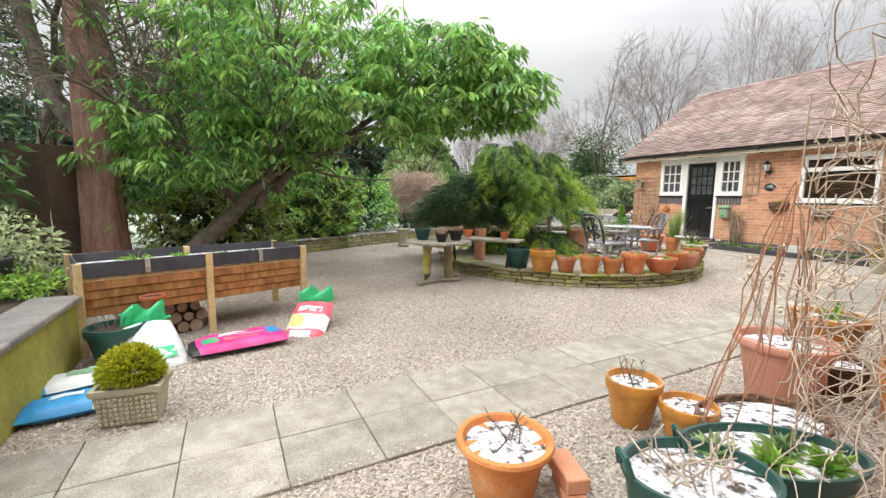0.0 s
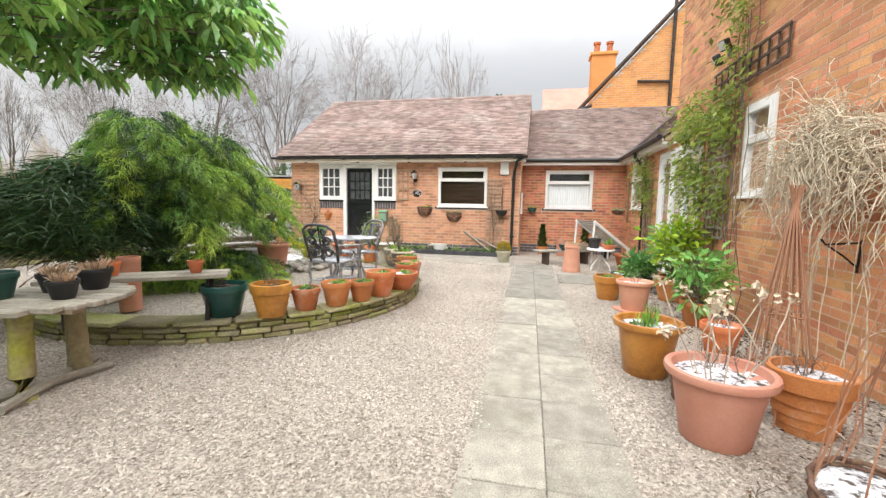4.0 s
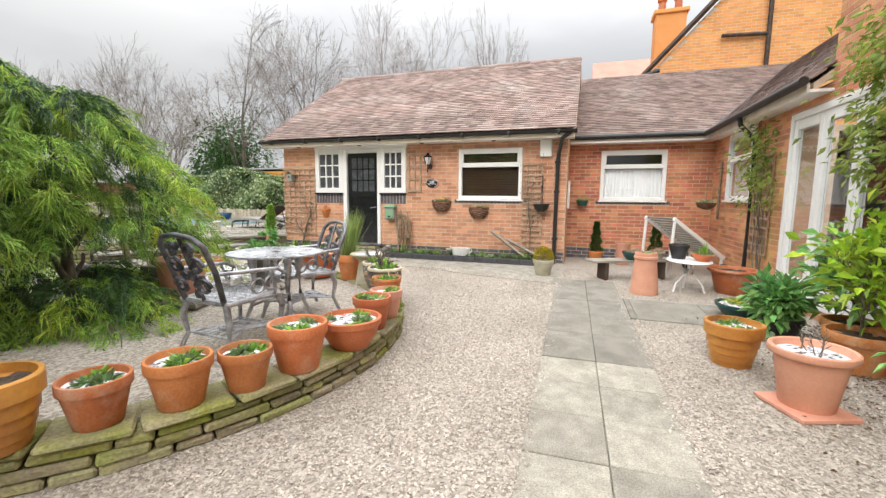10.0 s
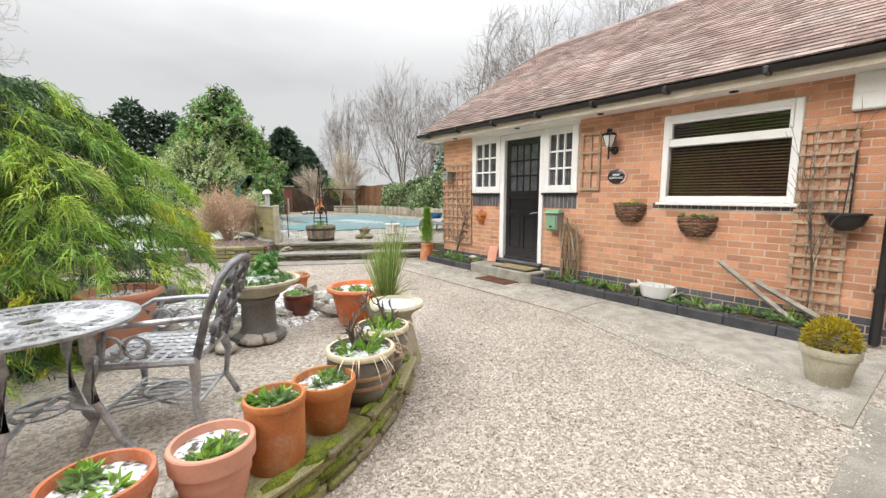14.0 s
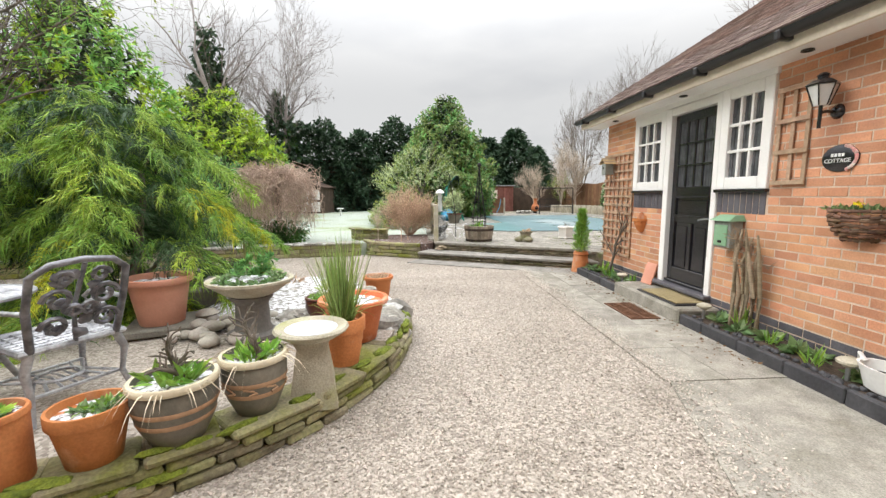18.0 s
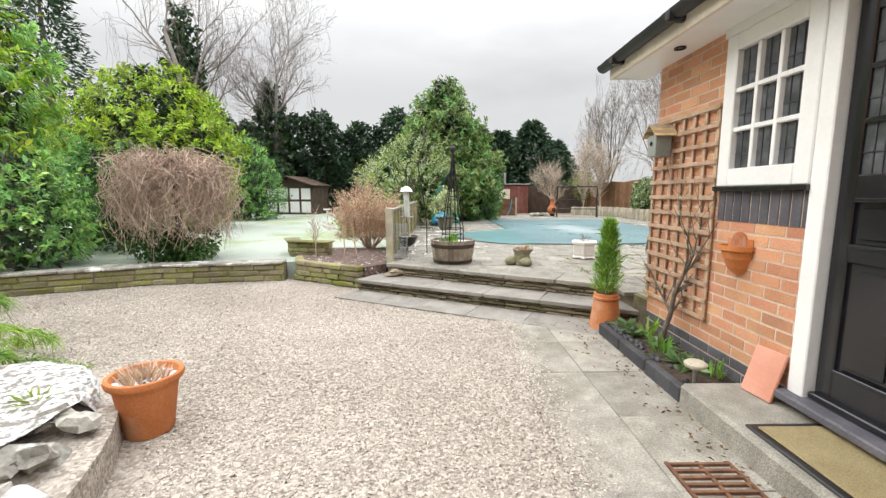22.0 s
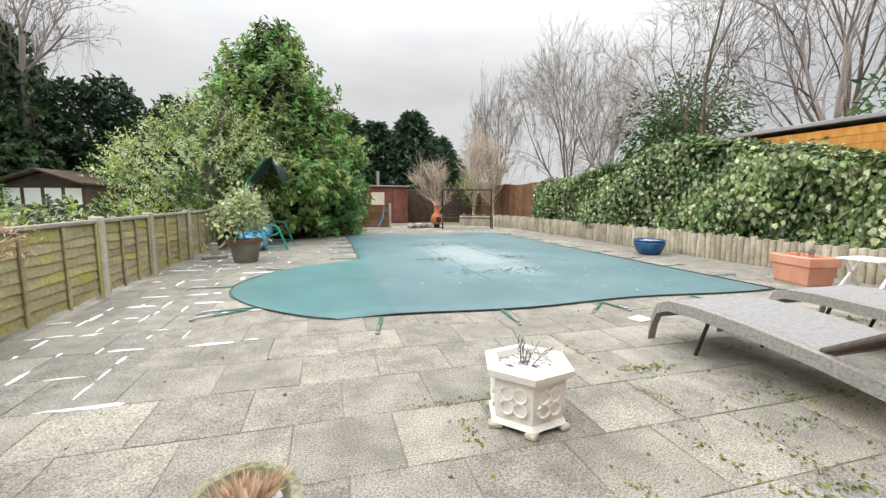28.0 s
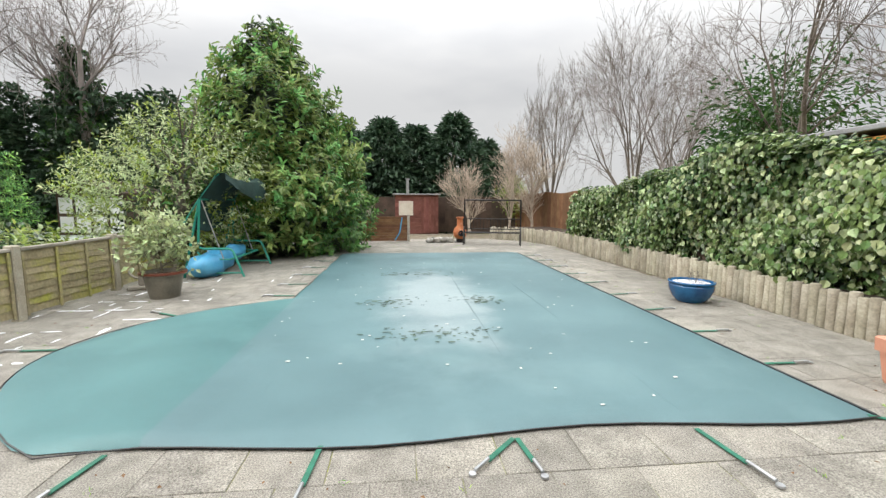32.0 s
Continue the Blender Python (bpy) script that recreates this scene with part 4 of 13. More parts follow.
def brick_rects(w, z0, z1, holes, L=0.225, H=0.075, joint=0.0095, seed=1, x0=0.0):
    """Stretcher-bond bricks as (x0, x1, z0, z1), cut at openings."""
    rng = random.Random(seed)
    out, k, z = [], 0, z0
    while z < z1 - 0.01:
        top = min(z + H, z1)
        x = x0 - (L / 2 if k % 2 else 0)
        while x < w:
            a, b = max(x, x0), min(x + L, w)
            spans = [(a, b)]
            for h in holes:
                if h[2] < (z + top) / 2 < h[3]:
                    nxt = []
                    for s0, s1 in spans:
                        if h[1] <= s0 or h[0] >= s1:
                            nxt.append((s0, s1))
                        else:
                            if h[0] - s0 > 0.02: nxt.append((s0, h[0]))
                            if s1 - h[1] > 0.02: nxt.append((h[1], s1))
                    spans = nxt
            out += [(s0 + joint / 2, s1 - joint / 2, z + joint / 2, top - joint / 2) for s0, s1 in spans if s1 - s0 > 0.02]
            x += L
        z += H
        k += 1
    return out


def brick_mesh(name, rects, material, proud=0.003, seed=3):
    """Bricks joined in one mesh, each with a face and four chamfered sides."""
    rng = np.random.default_rng(seed)
    R = np.array(rects)
    n, c = len(R), 0.0028
    y = -(proud + rng.uniform(-0.0012, 0.0012, n))
    x0, x1, z0, z1 = R.T
    outer = [np.stack([x, np.zeros(n) + 0.002, z], 1) for x, z in ((x0, z0), (x1, z0), (x1, z1), (x0, z1))]
    inner = [np.stack([x, y, z], 1) for x, z in ((x0 + c, z0 + c), (x1 - c, z0 + c), (x1 - c, z1 - c), (x0 + c, z1 - c))]
    v = np.stack(outer + inner, 1).reshape(-1, 3)
    i = np.arange(n)[:, None] * 8
    f = np.concatenate([i + np.array([q]) for q in ([4, 5, 6, 7], [0, 1, 5, 4], [1, 2, 6, 5], [2, 3, 7, 6], [3, 0, 4, 7])], 0)
    return raw_mesh(name, v, f, material)


def brick_parts(rects, material, parent, name="brick"):
    """Bricks as objects of their own that share meshes by size."""
    cache = {}
    for x0, x1, z0, z1 in rects:
        key = (round(x1 - x0, 2), round(z1 - z0, 3))
        if key not in cache:
            w, h = x1 - x0, z1 - z0
            cache[key] = brick_mesh(name, [(-w / 2, w / 2, -h / 2, h / 2)], material)
        ob = new(name, cache[key])
        ob.parent = parent
        ob.matrix_basis = pose((x0 + x1) / 2, random.uniform(-0.0012, 0.0012), (z0 + z1) / 2)


# cottage: local x runs along the front from its pool end, y into the house
CX, CY, CW, CH = 11.29, 9.15, 6.44, 2.46
M_COT = pose(CX, CY, 0, 0, 0, -90)
cot_holes = [(0.88, 3.14, 1.335, 2.335), (1.60, 2.53, 0.20, 2.335), (4.31, 5.60, 1.24, 2.25)]
g = wall_boxes(Geo(), CW, CH, 0.25, cot_holes)
g.box(0.125, 2.95, 1.23, 0.25, 5.4, CH); g.box(CW - 0.125, 2.95, 1.23, 0.25, 5.4, CH); g.box(CW / 2, 5.85, 1.23, CW, 0.25, CH)
wall_cottage = solid("wall_cottage", g, MORTAR, "orange brick front wall of a low cottage", "wall", "structure", m=M_COT)
# dark backing boxes seen through the windows, their dimness only in the colour
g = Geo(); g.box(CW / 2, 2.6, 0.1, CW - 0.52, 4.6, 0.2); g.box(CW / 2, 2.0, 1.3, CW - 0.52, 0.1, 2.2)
solid("cottage_interior", g, DARK, "dark boxes standing in for the dim cottage room", "interior", "structure", m=M_COT)
bands = [(0.88, 1.60, 1.125, 1.335), (2.53, 3.14, 1.125, 1.335), (4.22, 5.69, 1.165, 1.24)]
rects = brick_rects(CW, 0.24, CH - 0.04, cot_holes + bands, seed=5)
near = [r for r in rects if r[1] < 1.62 or (2.5 < r[0] < 3.9 and r[2] < 1.15)][:300]
near_bricks = near
nearset = set(near)
part("brickwork", brick_mesh("brickwork", [r for r in rects if r not in nearset], BRICK), BRICK, wall_cottage, kind="stuff")
blue = [r for r in brick_rects(CW, 0.015, 0.24, [(1.60, 2.53, 0.2, 2.3)], seed=6)]
for a, b, c, d in bands:
    k = a
    while k < b - 0.03:
        blue.append((k + 0.004, k + 0.071, c + 0.004, d - 0.004)); k += 0.075
part("blue_brickwork", brick_mesh("blue_brickwork", blue, BLUE_BRICK, 0.006), BLUE_BRICK, wall_cottage, "dark blue engineering brick plinth and bands", kind="stuff")
# side wall towards the pool
side = [(x0, x1, z0, z1) for x0, x1, z0, z1 in brick_rects(5.9, 0.3, CH, [], seed=8)]
ob = part("brickwork", brick_mesh("brickwork", side, BRICK), BRICK, wall_cottage, kind="stuff")
ob.matrix_basis = pose(0, 5.9, 0, 0, 0, -90)
ob = part("brickwork", brick_mesh("brickwork", [r for r in brick_rects(1.16, 0.0, CH, [], seed=9)], BRICK), BRICK, wall_cottage, kind="stuff")
ob.matrix_basis = pose(CW, 0, 0, 0, 0, 90)

# link wall
LX, LY, LW = 12.45, 2.71, 2.71
M_LINK = pose(LX, LY, 0, 0, 0, -90)
link_holes = [(0.64, 1.88, 1.24, 2.27)]
g = wall_boxes(Geo(), LW, 2.5, 0.25, link_holes)
wall_link = solid("wall_link", g, MORTAR, "red brick wall of the linking wing", "wall", "structure", m=M_LINK)
part("brickwork", brick_mesh("brickwork", brick_rects(LW, 0.24, 2.46, link_holes + [(0.56, 1.96, 1.165, 1.24)], seed=11), BRICK_RED), BRICK_RED, wall_link, kind="stuff")
lb = brick_rects(LW, 0.0, 0.24, [], seed=12)
k = 0.56
while k < 1.93:
    lb.append((k + 0.004, k + 0.071, 1.168, 1.236)); k += 0.075
part("blue_brickwork", brick_mesh("blue_brickwork", lb, BLUE_BRICK, 0.006), BLUE_BRICK, wall_link, "dark blue brick base and sill band", kind="stuff")
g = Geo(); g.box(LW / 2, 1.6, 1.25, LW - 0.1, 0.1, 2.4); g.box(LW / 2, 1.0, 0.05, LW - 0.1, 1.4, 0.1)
solid("link_interior", g, DARK, "dark boxes standing in for the dim room in the linking wing", "interior", "structure", m=M_LINK)

# house wall: local x runs from the link corner towards the start of the walk
HX = 12.45
M_HOUSE = pose(HX, 0, 0, 0, 0, 180)
house_low_holes = [(0.85, 2.0, 1.26, 2.38), (3.1, 5.2, 0.12, 2.3)]

wall_boxes_hi = [(3.1, 5.2, 0.12, 2.3), (6.43, 7.05, 1.43, 2.44)]
g = Geo(); wall_boxes(g, 9.2, 2.5, 0.3, [house_low_holes[0], *wall_boxes_hi])
g2 = Geo(); g2.box(6.55, 0.15, 4.6, 5.3, 0.3, 4.2)
g.add(g2.v, g2.f)
wall_house = solid("wall_house", g, MORTAR_HOUSE, "tall orange brick house wall stained with algae", "wall", "structure", m=M_HOUSE)
hr = brick_rects(9.2, 0.0, 2.5, [house_low_holes[0], *wall_boxes_hi], seed=14)
hr += brick_rects(9.2, 2.5, 6.7, [], seed=15, x0=3.9)
part("brickwork", brick_mesh("brickwork", hr, BRICK_HOUSE, 0.0022), BRICK_HOUSE, wall_house, kind="stuff")
# the wall steps back towards the start of the walk
g = Geo(); g.box(10.15, 0.32, 3.35, 1.9, 0.3, 6.7); g.box(12.2, 1.45, 3.35, 2.4, 0.3, 6.7); g.box(11.05, 0.9, 3.35, 0.3, 1.2, 6.7)
wall_back = solid("wall_house_back", g, MORTAR_HOUSE, "orange brick house wall set back behind bare climbers", "wall", "structure", m=M_HOUSE)
ob = part("brickwork", brick_mesh("brickwork", brick_rects(1.9, 0.0, 6.7, [], seed=16), BRICK_HOUSE, 0.0022), BRICK_HOUSE, wall_back, kind="stuff")
ob.matrix_basis = pose(9.2, 0.17, 0)
ob = part("brickwork", brick_mesh("brickwork", brick_rects(0.17, 0.0, 6.7, [], seed=17), BRICK_HOUSE, 0.0022), BRICK_HOUSE, wall_back, kind="stuff")
ob.matrix_basis = pose(9.2, 0.0, 0, 0, 0, 90)
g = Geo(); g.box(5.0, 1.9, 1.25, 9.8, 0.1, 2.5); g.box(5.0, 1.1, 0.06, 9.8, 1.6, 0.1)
solid("house_interior", g, DARK, "dark boxes standing in for the dim rooms of the house", "interior", "structure", m=M_HOUSE)

# far gable of the house with verge, pipe and chimney
GX = 16.4
gab = [(0.9, 4.2), (0.9, 4.65), (-6.0, 12.2), (-12.0, 5.0), (-12.0, 0), (0.9, 0)]
g = Geo()
n = len(gab)
g.add([(GX, y, z) for y, z in gab] + [(GX + 0.3, y, z) for y, z in gab], [tuple(range(n)), tuple(range(n, 2 * n))[::-1]] + [(i, i + n, (i + 1) % n + n, (i + 1) % n) for i in range(n)])
gable = solid("gable_house", g, MORTAR, "orange brick gable of the main house", "wall", "structure")
gr = []
for x0, x1, z0, z1 in brick_rects(12.0, 3.2, 11.5, [], seed=18):
    edge = 4.65 + (x0 + 0.05) * 1.094
    if z1 < edge and x0 < 6.8:
        gr.append((x0, x1, z0, z1))
ob = part("brickwork", brick_mesh("brickwork", gr, BRICK_GABLE), BRICK_GABLE, gable, kind="stuff")
ob.matrix_basis = pose(GX, 0.9, 0, 0, 0, -90)
g = Geo(); g.tube([(GX - 0.12, 1.0, 4.68), (GX - 0.12, -5.9, 12.23)], 0.07, 4)
part("verge", g, WOOD_DARK, gable, "dark verge board")
g = Geo(); g.tube([(GX - 0.1, 1.0, 4.3), (GX - 0.1, 1.0, 4.62)], 0.09, 6); g.tube([(GX - 0.25, 1.05, 4.66), (GX - 0.05, 0.55, 4.85)], 0.06, 6)
part("gutter_end", g, BLACK_PLASTIC, gable, "black gutter end")
g = Geo(); g.tube([(GX - 0.1, -1.95, 3.5), (GX - 0.1, -1.95, 9.5)], 0.055, 8); g.tube([(GX - 0.1, -0.9, 5.6), (GX - 0.1, -1.95, 5.55)], 0.05, 8)
part("downpipe", g, HOOP, gable, "dark soil pipe on the gable", smooth=40)
# neighbouring pink roof and chimney
nb = thing("neighbour_house", 22.0, 0, 0, 0, "neighbouring house with a pink tiled roof", "house")
g = Geo(); g.add([(0, 2.2, 5.4), (0, -7, 5.4), (3.5, -7, 7.9), (3.5, 2.2, 7.9), (3.5, 2.2, 5.4), (3.5, -7, 5.4)], [(0, 3, 2, 1), (0, 4, 3), (1, 2, 5), (0, 1, 5, 4), (2, 3, 4, 5)])
part("roof", g, TILE_PINK, nb, "pink tiled roof")
g = Geo(); g.box(1.9, -2.5, 2.7, 3.4, 9.0, 5.4)
part("wall", g, BRICK_GABLE, nb)
g = Geo(); g.box(0, 0, 0, 0.75, 1.0, 6.2, 0.02); g.box(0, 0, 3.15, 0.9, 1.15, 0.14, 0.02)
ch = part("chimney", g, BRICK_GABLE, nb, "orange brick chimney stack", m=pose(-1.0, -0.35, 4.9))
for yy in (-0.27, 0.27):
    g = Geo(); g.lathe([(0.14, 0), (0.12, 0.4), (0.16, 0.42), (0.16, 0.52), (0.11, 0.52)], 12)
    part("chimney_pot", g, TERRA, ch, m=pose(0, yy, 3.22), smooth=40)


def tile_field(w, length, gauge=0.1, tw=0.168, keep=None, seed=2):
    """Plain tiles on a slope: local x across, y up the slope, z out of it; returned as rows of (x, y, width)."""
    out, k, y = [], 0, 0.0
    while y < length:
        x = -(tw / 2 if k % 2 else 0)
        while x < w:
            a, b = max(x, 0), min(x + tw, w)
            if b - a > 0.03 and (keep is None or keep((a + b) / 2, y)):
                out.append((a, y, b - a))
            x += tw
        y += gauge
        k += 1
    return out


def tile_verts(rows, seed=4, gauge=0.1):
    rng = np.random.default_rng(seed)
    R = np.array(rows)
    n = len(R)
    t, L = 0.015, gauge + 0.05
    lift = 0.013 + rng.uniform(-0.002, 0.003, n)
    x0, x1 = R[:, 0] + 0.0015, R[:, 0] + R[:, 2] - 0.0015
    y0, y1 = R[:, 1] + rng.uniform(-0.004, 0.004, n), R[:, 1] + L
    sk = rng.uniform(-0.003, 0.003, n)
    cols = [(x0, y0 + sk, lift), (x1, y0 - sk, lift), (x1, y1, np.zeros(n)), (x0, y1, np.zeros(n)), (x0, y0 + sk, lift + t), (x1, y0 - sk, lift + t), (x1, y1, np.zeros(n) + t), (x0, y1, np.zeros(n) + t)]
    v = np.stack([np.stack(c, 1) for c in cols], 1).reshape(-1, 3)
    i = np.arange(n)[:, None] * 8
    f = np.concatenate([i + np.array([q]) for q in ([4, 5, 6, 7], [0, 1, 5, 4], [1, 2, 6, 5], [3, 0, 4, 7], [0, 3, 2, 1])], 0)
    return v, f


# cottage roof: eave at x 10.97, ridge at x 14.5
EX, EZ, RX, RZ = 10.97, 2.52, 14.5, 4.76
RY0, RY1 = 9.47, 2.58
slope = math.degrees(math.atan2(RZ - EZ, RX - EX))
RL = math.hypot(RZ - EZ, RX - EX)
cz = RX * 2 - EX
g = Geo()
g.add([(EX, RY0, EZ - 0.03), (EX, RY1, EZ - 0.03), (RX, RY1, RZ - 0.03), (RX, RY0, RZ - 0.03), (cz, RY1, EZ - 0.03), (cz, RY0, EZ - 0.03), (EX, RY0, EZ - 0.09), (EX, RY1, EZ - 0.09), (RX, RY1, RZ - 0.1), (RX, RY0, RZ - 0.1), (cz, RY1, EZ - 0.09), (cz, RY0, EZ - 0.09)],
      [(0, 1, 2, 3), (3, 2, 4, 5), (0, 6, 7, 1), (4, 10, 11, 5), (0, 3, 9, 6), (3, 5, 11, 9), (1, 7, 8, 2), (2, 8, 10, 4), (6, 9, 8, 7), (9, 11, 10, 8)])
g.add([(CX + 0.02, CY - 0.02, CH), (RX, CY - 0.02, RZ - 0.14), (2 * RX - CX, CY - 0.02, CH), (CX + 0.02, CY - 0.24, CH), (RX, CY - 0.24, RZ - 0.14), (2 * RX - CX, CY - 0.24, CH)], [(0, 1, 2), (3, 5, 4), (0, 3, 4, 1), (1, 4, 5, 2), (0, 2, 5, 3)])
g.add([(CX + 0.02, CY - CW + 0.02, CH), (RX, CY - CW + 0.02, RZ - 0.14), (2 * RX - CX, CY - CW + 0.02, CH), (CX + 0.02, CY - CW + 0.24, CH), (RX, CY - CW + 0.24, RZ - 0.14), (2 * RX - CX, CY - CW + 0.24, CH)], [(0, 2, 1), (3, 4, 5), (0, 1, 4, 3), (1, 2, 5, 4), (0, 3, 5, 2)])
roof_cottage = solid("roof_cottage", g, MORTAR, "weathered clay tiled roof of the cottage", "roof", "structure")
M_ROOF = pose(EX - 0.05, RY0, EZ, 0, 0, -90) @ pose(0, 0, 0, slope, 0, 0)
rows = tile_field(RY0 - RY1, RL)
near = [r for r in rows if r[1] < 1.05 and r[0] < 5.0][:300]
nset = set(near)
v, f = tile_verts([r for r in rows if r not in nset])
part("tiling", raw_mesh("tiling", v, f, TILE), TILE, roof_cottage, kind="stuff", m=M_ROOF)
tcache = {}
for a, b, w in near:
    key = round(w, 3)
    if key not in tcache:
        v, f = tile_verts([(-w / 2, 0, w)], seed=int(w * 1000))
        tcache[key] = raw_mesh("tile", v, f, TILE)
    ob = new("tile", tcache[key]); ob.parent = roof_cottage
    ob.matrix_basis = M_ROOF @ pose(a + w / 2, b + random.uniform(-0.003, 0.003), random.uniform(0, 0.004), 0, 0, random.uniform(-0.6, 0.6))
k = 0.0
while k < RY0 - RY1 - 0.05:
    q = Geo(); q.lathe([(0.12, -0.21), (0.125, 0.0), (0.12, 0.21)], 10)
    part("ridge_tile", q, TILE, roof_cottage, m=pose(RX, RY0 - k - 0.22, RZ - 0.04, 90, 0, 0), smooth=40)
    k += 0.43
# eaves: soffit, fascia, gutter, brackets and downlights
eaves = thing("eaves_trim", 0, 0, 0, 0, "cream soffit with a black gutter along the cottage eaves", "trim", kind="structure")
g = Geo(); g.box((EX + CX) / 2 + 0.02, (RY0 + RY1) / 2, 2.395, CX - EX + 0.02, RY0 - RY1 - 0.04, 0.03)
part("soffit", g, WHITE, eaves)
g = Geo(); g.box(EX + 0.005, (RY0 + RY1) / 2, 2.435, 0.03, RY0 - RY1 - 0.02, 0.13, 0.004)
part("fascia", g, CREAM, eaves)
g = Geo(); g.box((EX + CX) / 2 + 0.02, RY0 - 0.02, 2.44, CX - EX, 0.03, 0.12)
part("end_board", g, CREAM, eaves)
g = Geo()
pr = [(0.058 * math.cos(t), 0.058 * math.sin(t)) for t in np.linspace(math.pi, 2 * math.pi, 9)] + [(0.05 * math.cos(t), 0.05 * math.sin(t)) for t in np.linspace(2 * math.pi, math.pi, 9)]
vs = [(EX - 0.06 + x, yy, 2.50 + z) for yy in (RY0 + 0.03, RY1 - 0.03) for x, z in pr]
g.add(vs, [tuple(range(18)), tuple(range(18, 36))[::-1]] + [(i, i + 18, (i + 1) % 18 + 18, (i + 1) % 18) for i in range(18)])
part("gutter", g, BLACK_PLASTIC, eaves, "black half-round gutter", smooth=50)
for k in range(8):
    q = Geo(); q.box(EX - 0.06, RY0 - 0.3 - k * 0.9, 2.465, 0.14, 0.05, 0.075, 0.01)
    part("gutter_bracket", q, BLACK_PLASTIC, eaves)
for yy in (8.6, 7.05, 5.6, 4.1):
    q = Geo(); q.lathe([(0.04, 0), (0.042, -0.012), (0.03, -0.012), (0.026, 0)], 16)
    part("downlight", q, BLACK_PLASTIC, eaves, m=pose((EX + CX) / 2, yy, 2.38), smooth=40)
g = Geo(); g.tube([(EX - 0.04, 2.66, 2.46), (EX - 0.02, 2.80, 2.36), (CX - 0.09, 2.87, 2.12), (CX - 0.075, 2.88, 1.95), (CX - 0.075, 2.89, 0.02)], 0.037, 10)
pipe = solid("downpipe", g, BLACK_PLASTIC, "black rainwater pipe at the cottage corner", "pipe", smooth=50)
for zz in (0.5, 1.4, 1.95):
    q = Geo(); q.lathe([(0.045, -0.02), (0.048, 0), (0.045, 0.02)], 10); q.box(0.05, 0, 0, 0.07, 0.11, 0.03)
    part("clip", q, BLACK_PLASTIC, pipe, m=pose(CX - 0.075, 2.885, zz))

# roof of the link, with a valley to the low roof along the house
LEX, LEZ, LRX, LRZ = 12.17, 2.52, 15.9, 4.62
ls = math.degrees(math.atan2(LRZ - LEZ, LRX - LEX)); LL = math.hypot(LRZ - LEZ, LRX - LEX)
g = Geo(); g.add([(LEX, 2.72, LEZ - 0.02), (LEX, 0.1, LEZ - 0.02), (LRX, -2.4, LRZ - 0.02), (LRX, 2.72, LRZ - 0.02), (LRX + 3, 2.72, 2.4), (LRX + 3, -2.4, 2.4), (LEX, 2.72, LEZ - 0.1), (LEX, 0.1, LEZ - 0.1), (LRX, -2.4, LRZ - 0.5), (LRX, 2.72, LRZ - 0.5)], [(0, 1, 2, 3), (3, 2, 5, 4), (0, 6, 7, 1), (6, 9, 8, 7), (0, 3, 9, 6), (1, 7, 8, 2)])
roof_link = solid("roof_link", g, MORTAR, "clay tiled roof of the linking wing", "roof", "structure")
rows = tile_field(5.2, LL, keep=lambda x, y: x < 2.6 + y * 0.62)
v, f = tile_verts(rows, seed=9)
part("tiling", raw_mesh("tiling", v, f, TILE), TILE, roof_link, kind="stuff", m=pose(LEX - 0.04, 2.72, LEZ, 0, 0, -90) @ pose(0, 0, 0, ls, 0, 0))
g = Geo(); g.add([(LEX + 0.05, 0.16, LEZ - 0.02), (8.55, 0.16, LEZ - 0.02), (8.55, -2.3, LRZ - 0.15), (LRX, -2.3, LRZ - 0.02), (8.55, 0.16, LEZ - 0.1), (LEX, 0.16, LEZ - 0.1), (8.55, -2.3, LRZ - 0.3)], [(0, 3, 2, 1), (1, 4, 5, 0), (1, 2, 6, 4)])
roof_low = solid("roof_low", g, MORTAR, "low clay tiled roof along the house wall", "roof", "structure")
rows = tile_field(8.0, 3.1, keep=lambda x, y: 3.8 - y * 1.15 < x < 7.35)
v, f = tile_verts(rows, seed=10)
part("tiling", raw_mesh("tiling", v, f, TILE), TILE, roof_low, kind="stuff", m=pose(15.9, 0.19, LEZ, 0, 0, 180) @ pose(0, 0, 0, 40, 0, 0))
g = Geo(); g.tube([(LEX, 0.14, LEZ + 0.05), (LRX, -2.35, LRZ + 0.03)], 0.05, 4)
part("valley", g, LEAD, roof_link, "lead valley")
link_eaves = thing("link_eaves_trim", 0, 0, 0, 0, "white soffit and black gutter along the linking wing", "trim", kind="structure")
g = Geo(); g.box(12.3, 1.4, 2.41, 0.34, 2.66, 0.03); g.box(10.35, 0.1, 2.41, 3.7, 0.22, 0.03)
part("soffit", g, WHITE, link_eaves)
g = Geo(); g.box(12.155, 1.45, 2.45, 0.03, 2.56, 0.1, 0.004); g.box(10.36, 0.2, 2.45, 3.6, 0.03, 0.1, 0.004)
part("fascia", g, CREAM, link_eaves)
g = Geo(); g.tube([(12.1, 2.7, 2.51), (12.1, 0.27, 2.51)], 0.05, 8); g.tube([(12.1, 0.27, 2.51), (8.5, 0.27, 2.51)], 0.05, 8)
part("gutter", g, BLACK_PLASTIC, link_eaves, smooth=50)
g = Geo(); g.tube([(10.35, 0.27, 2.47), (10.35, 0.25, 2.36), (10.3, 0.06, 2.12), (10.3, 0.06, 0.0)], 0.034, 8)
part("downpipe", g, BLACK_PLASTIC, link_eaves, smooth=50)


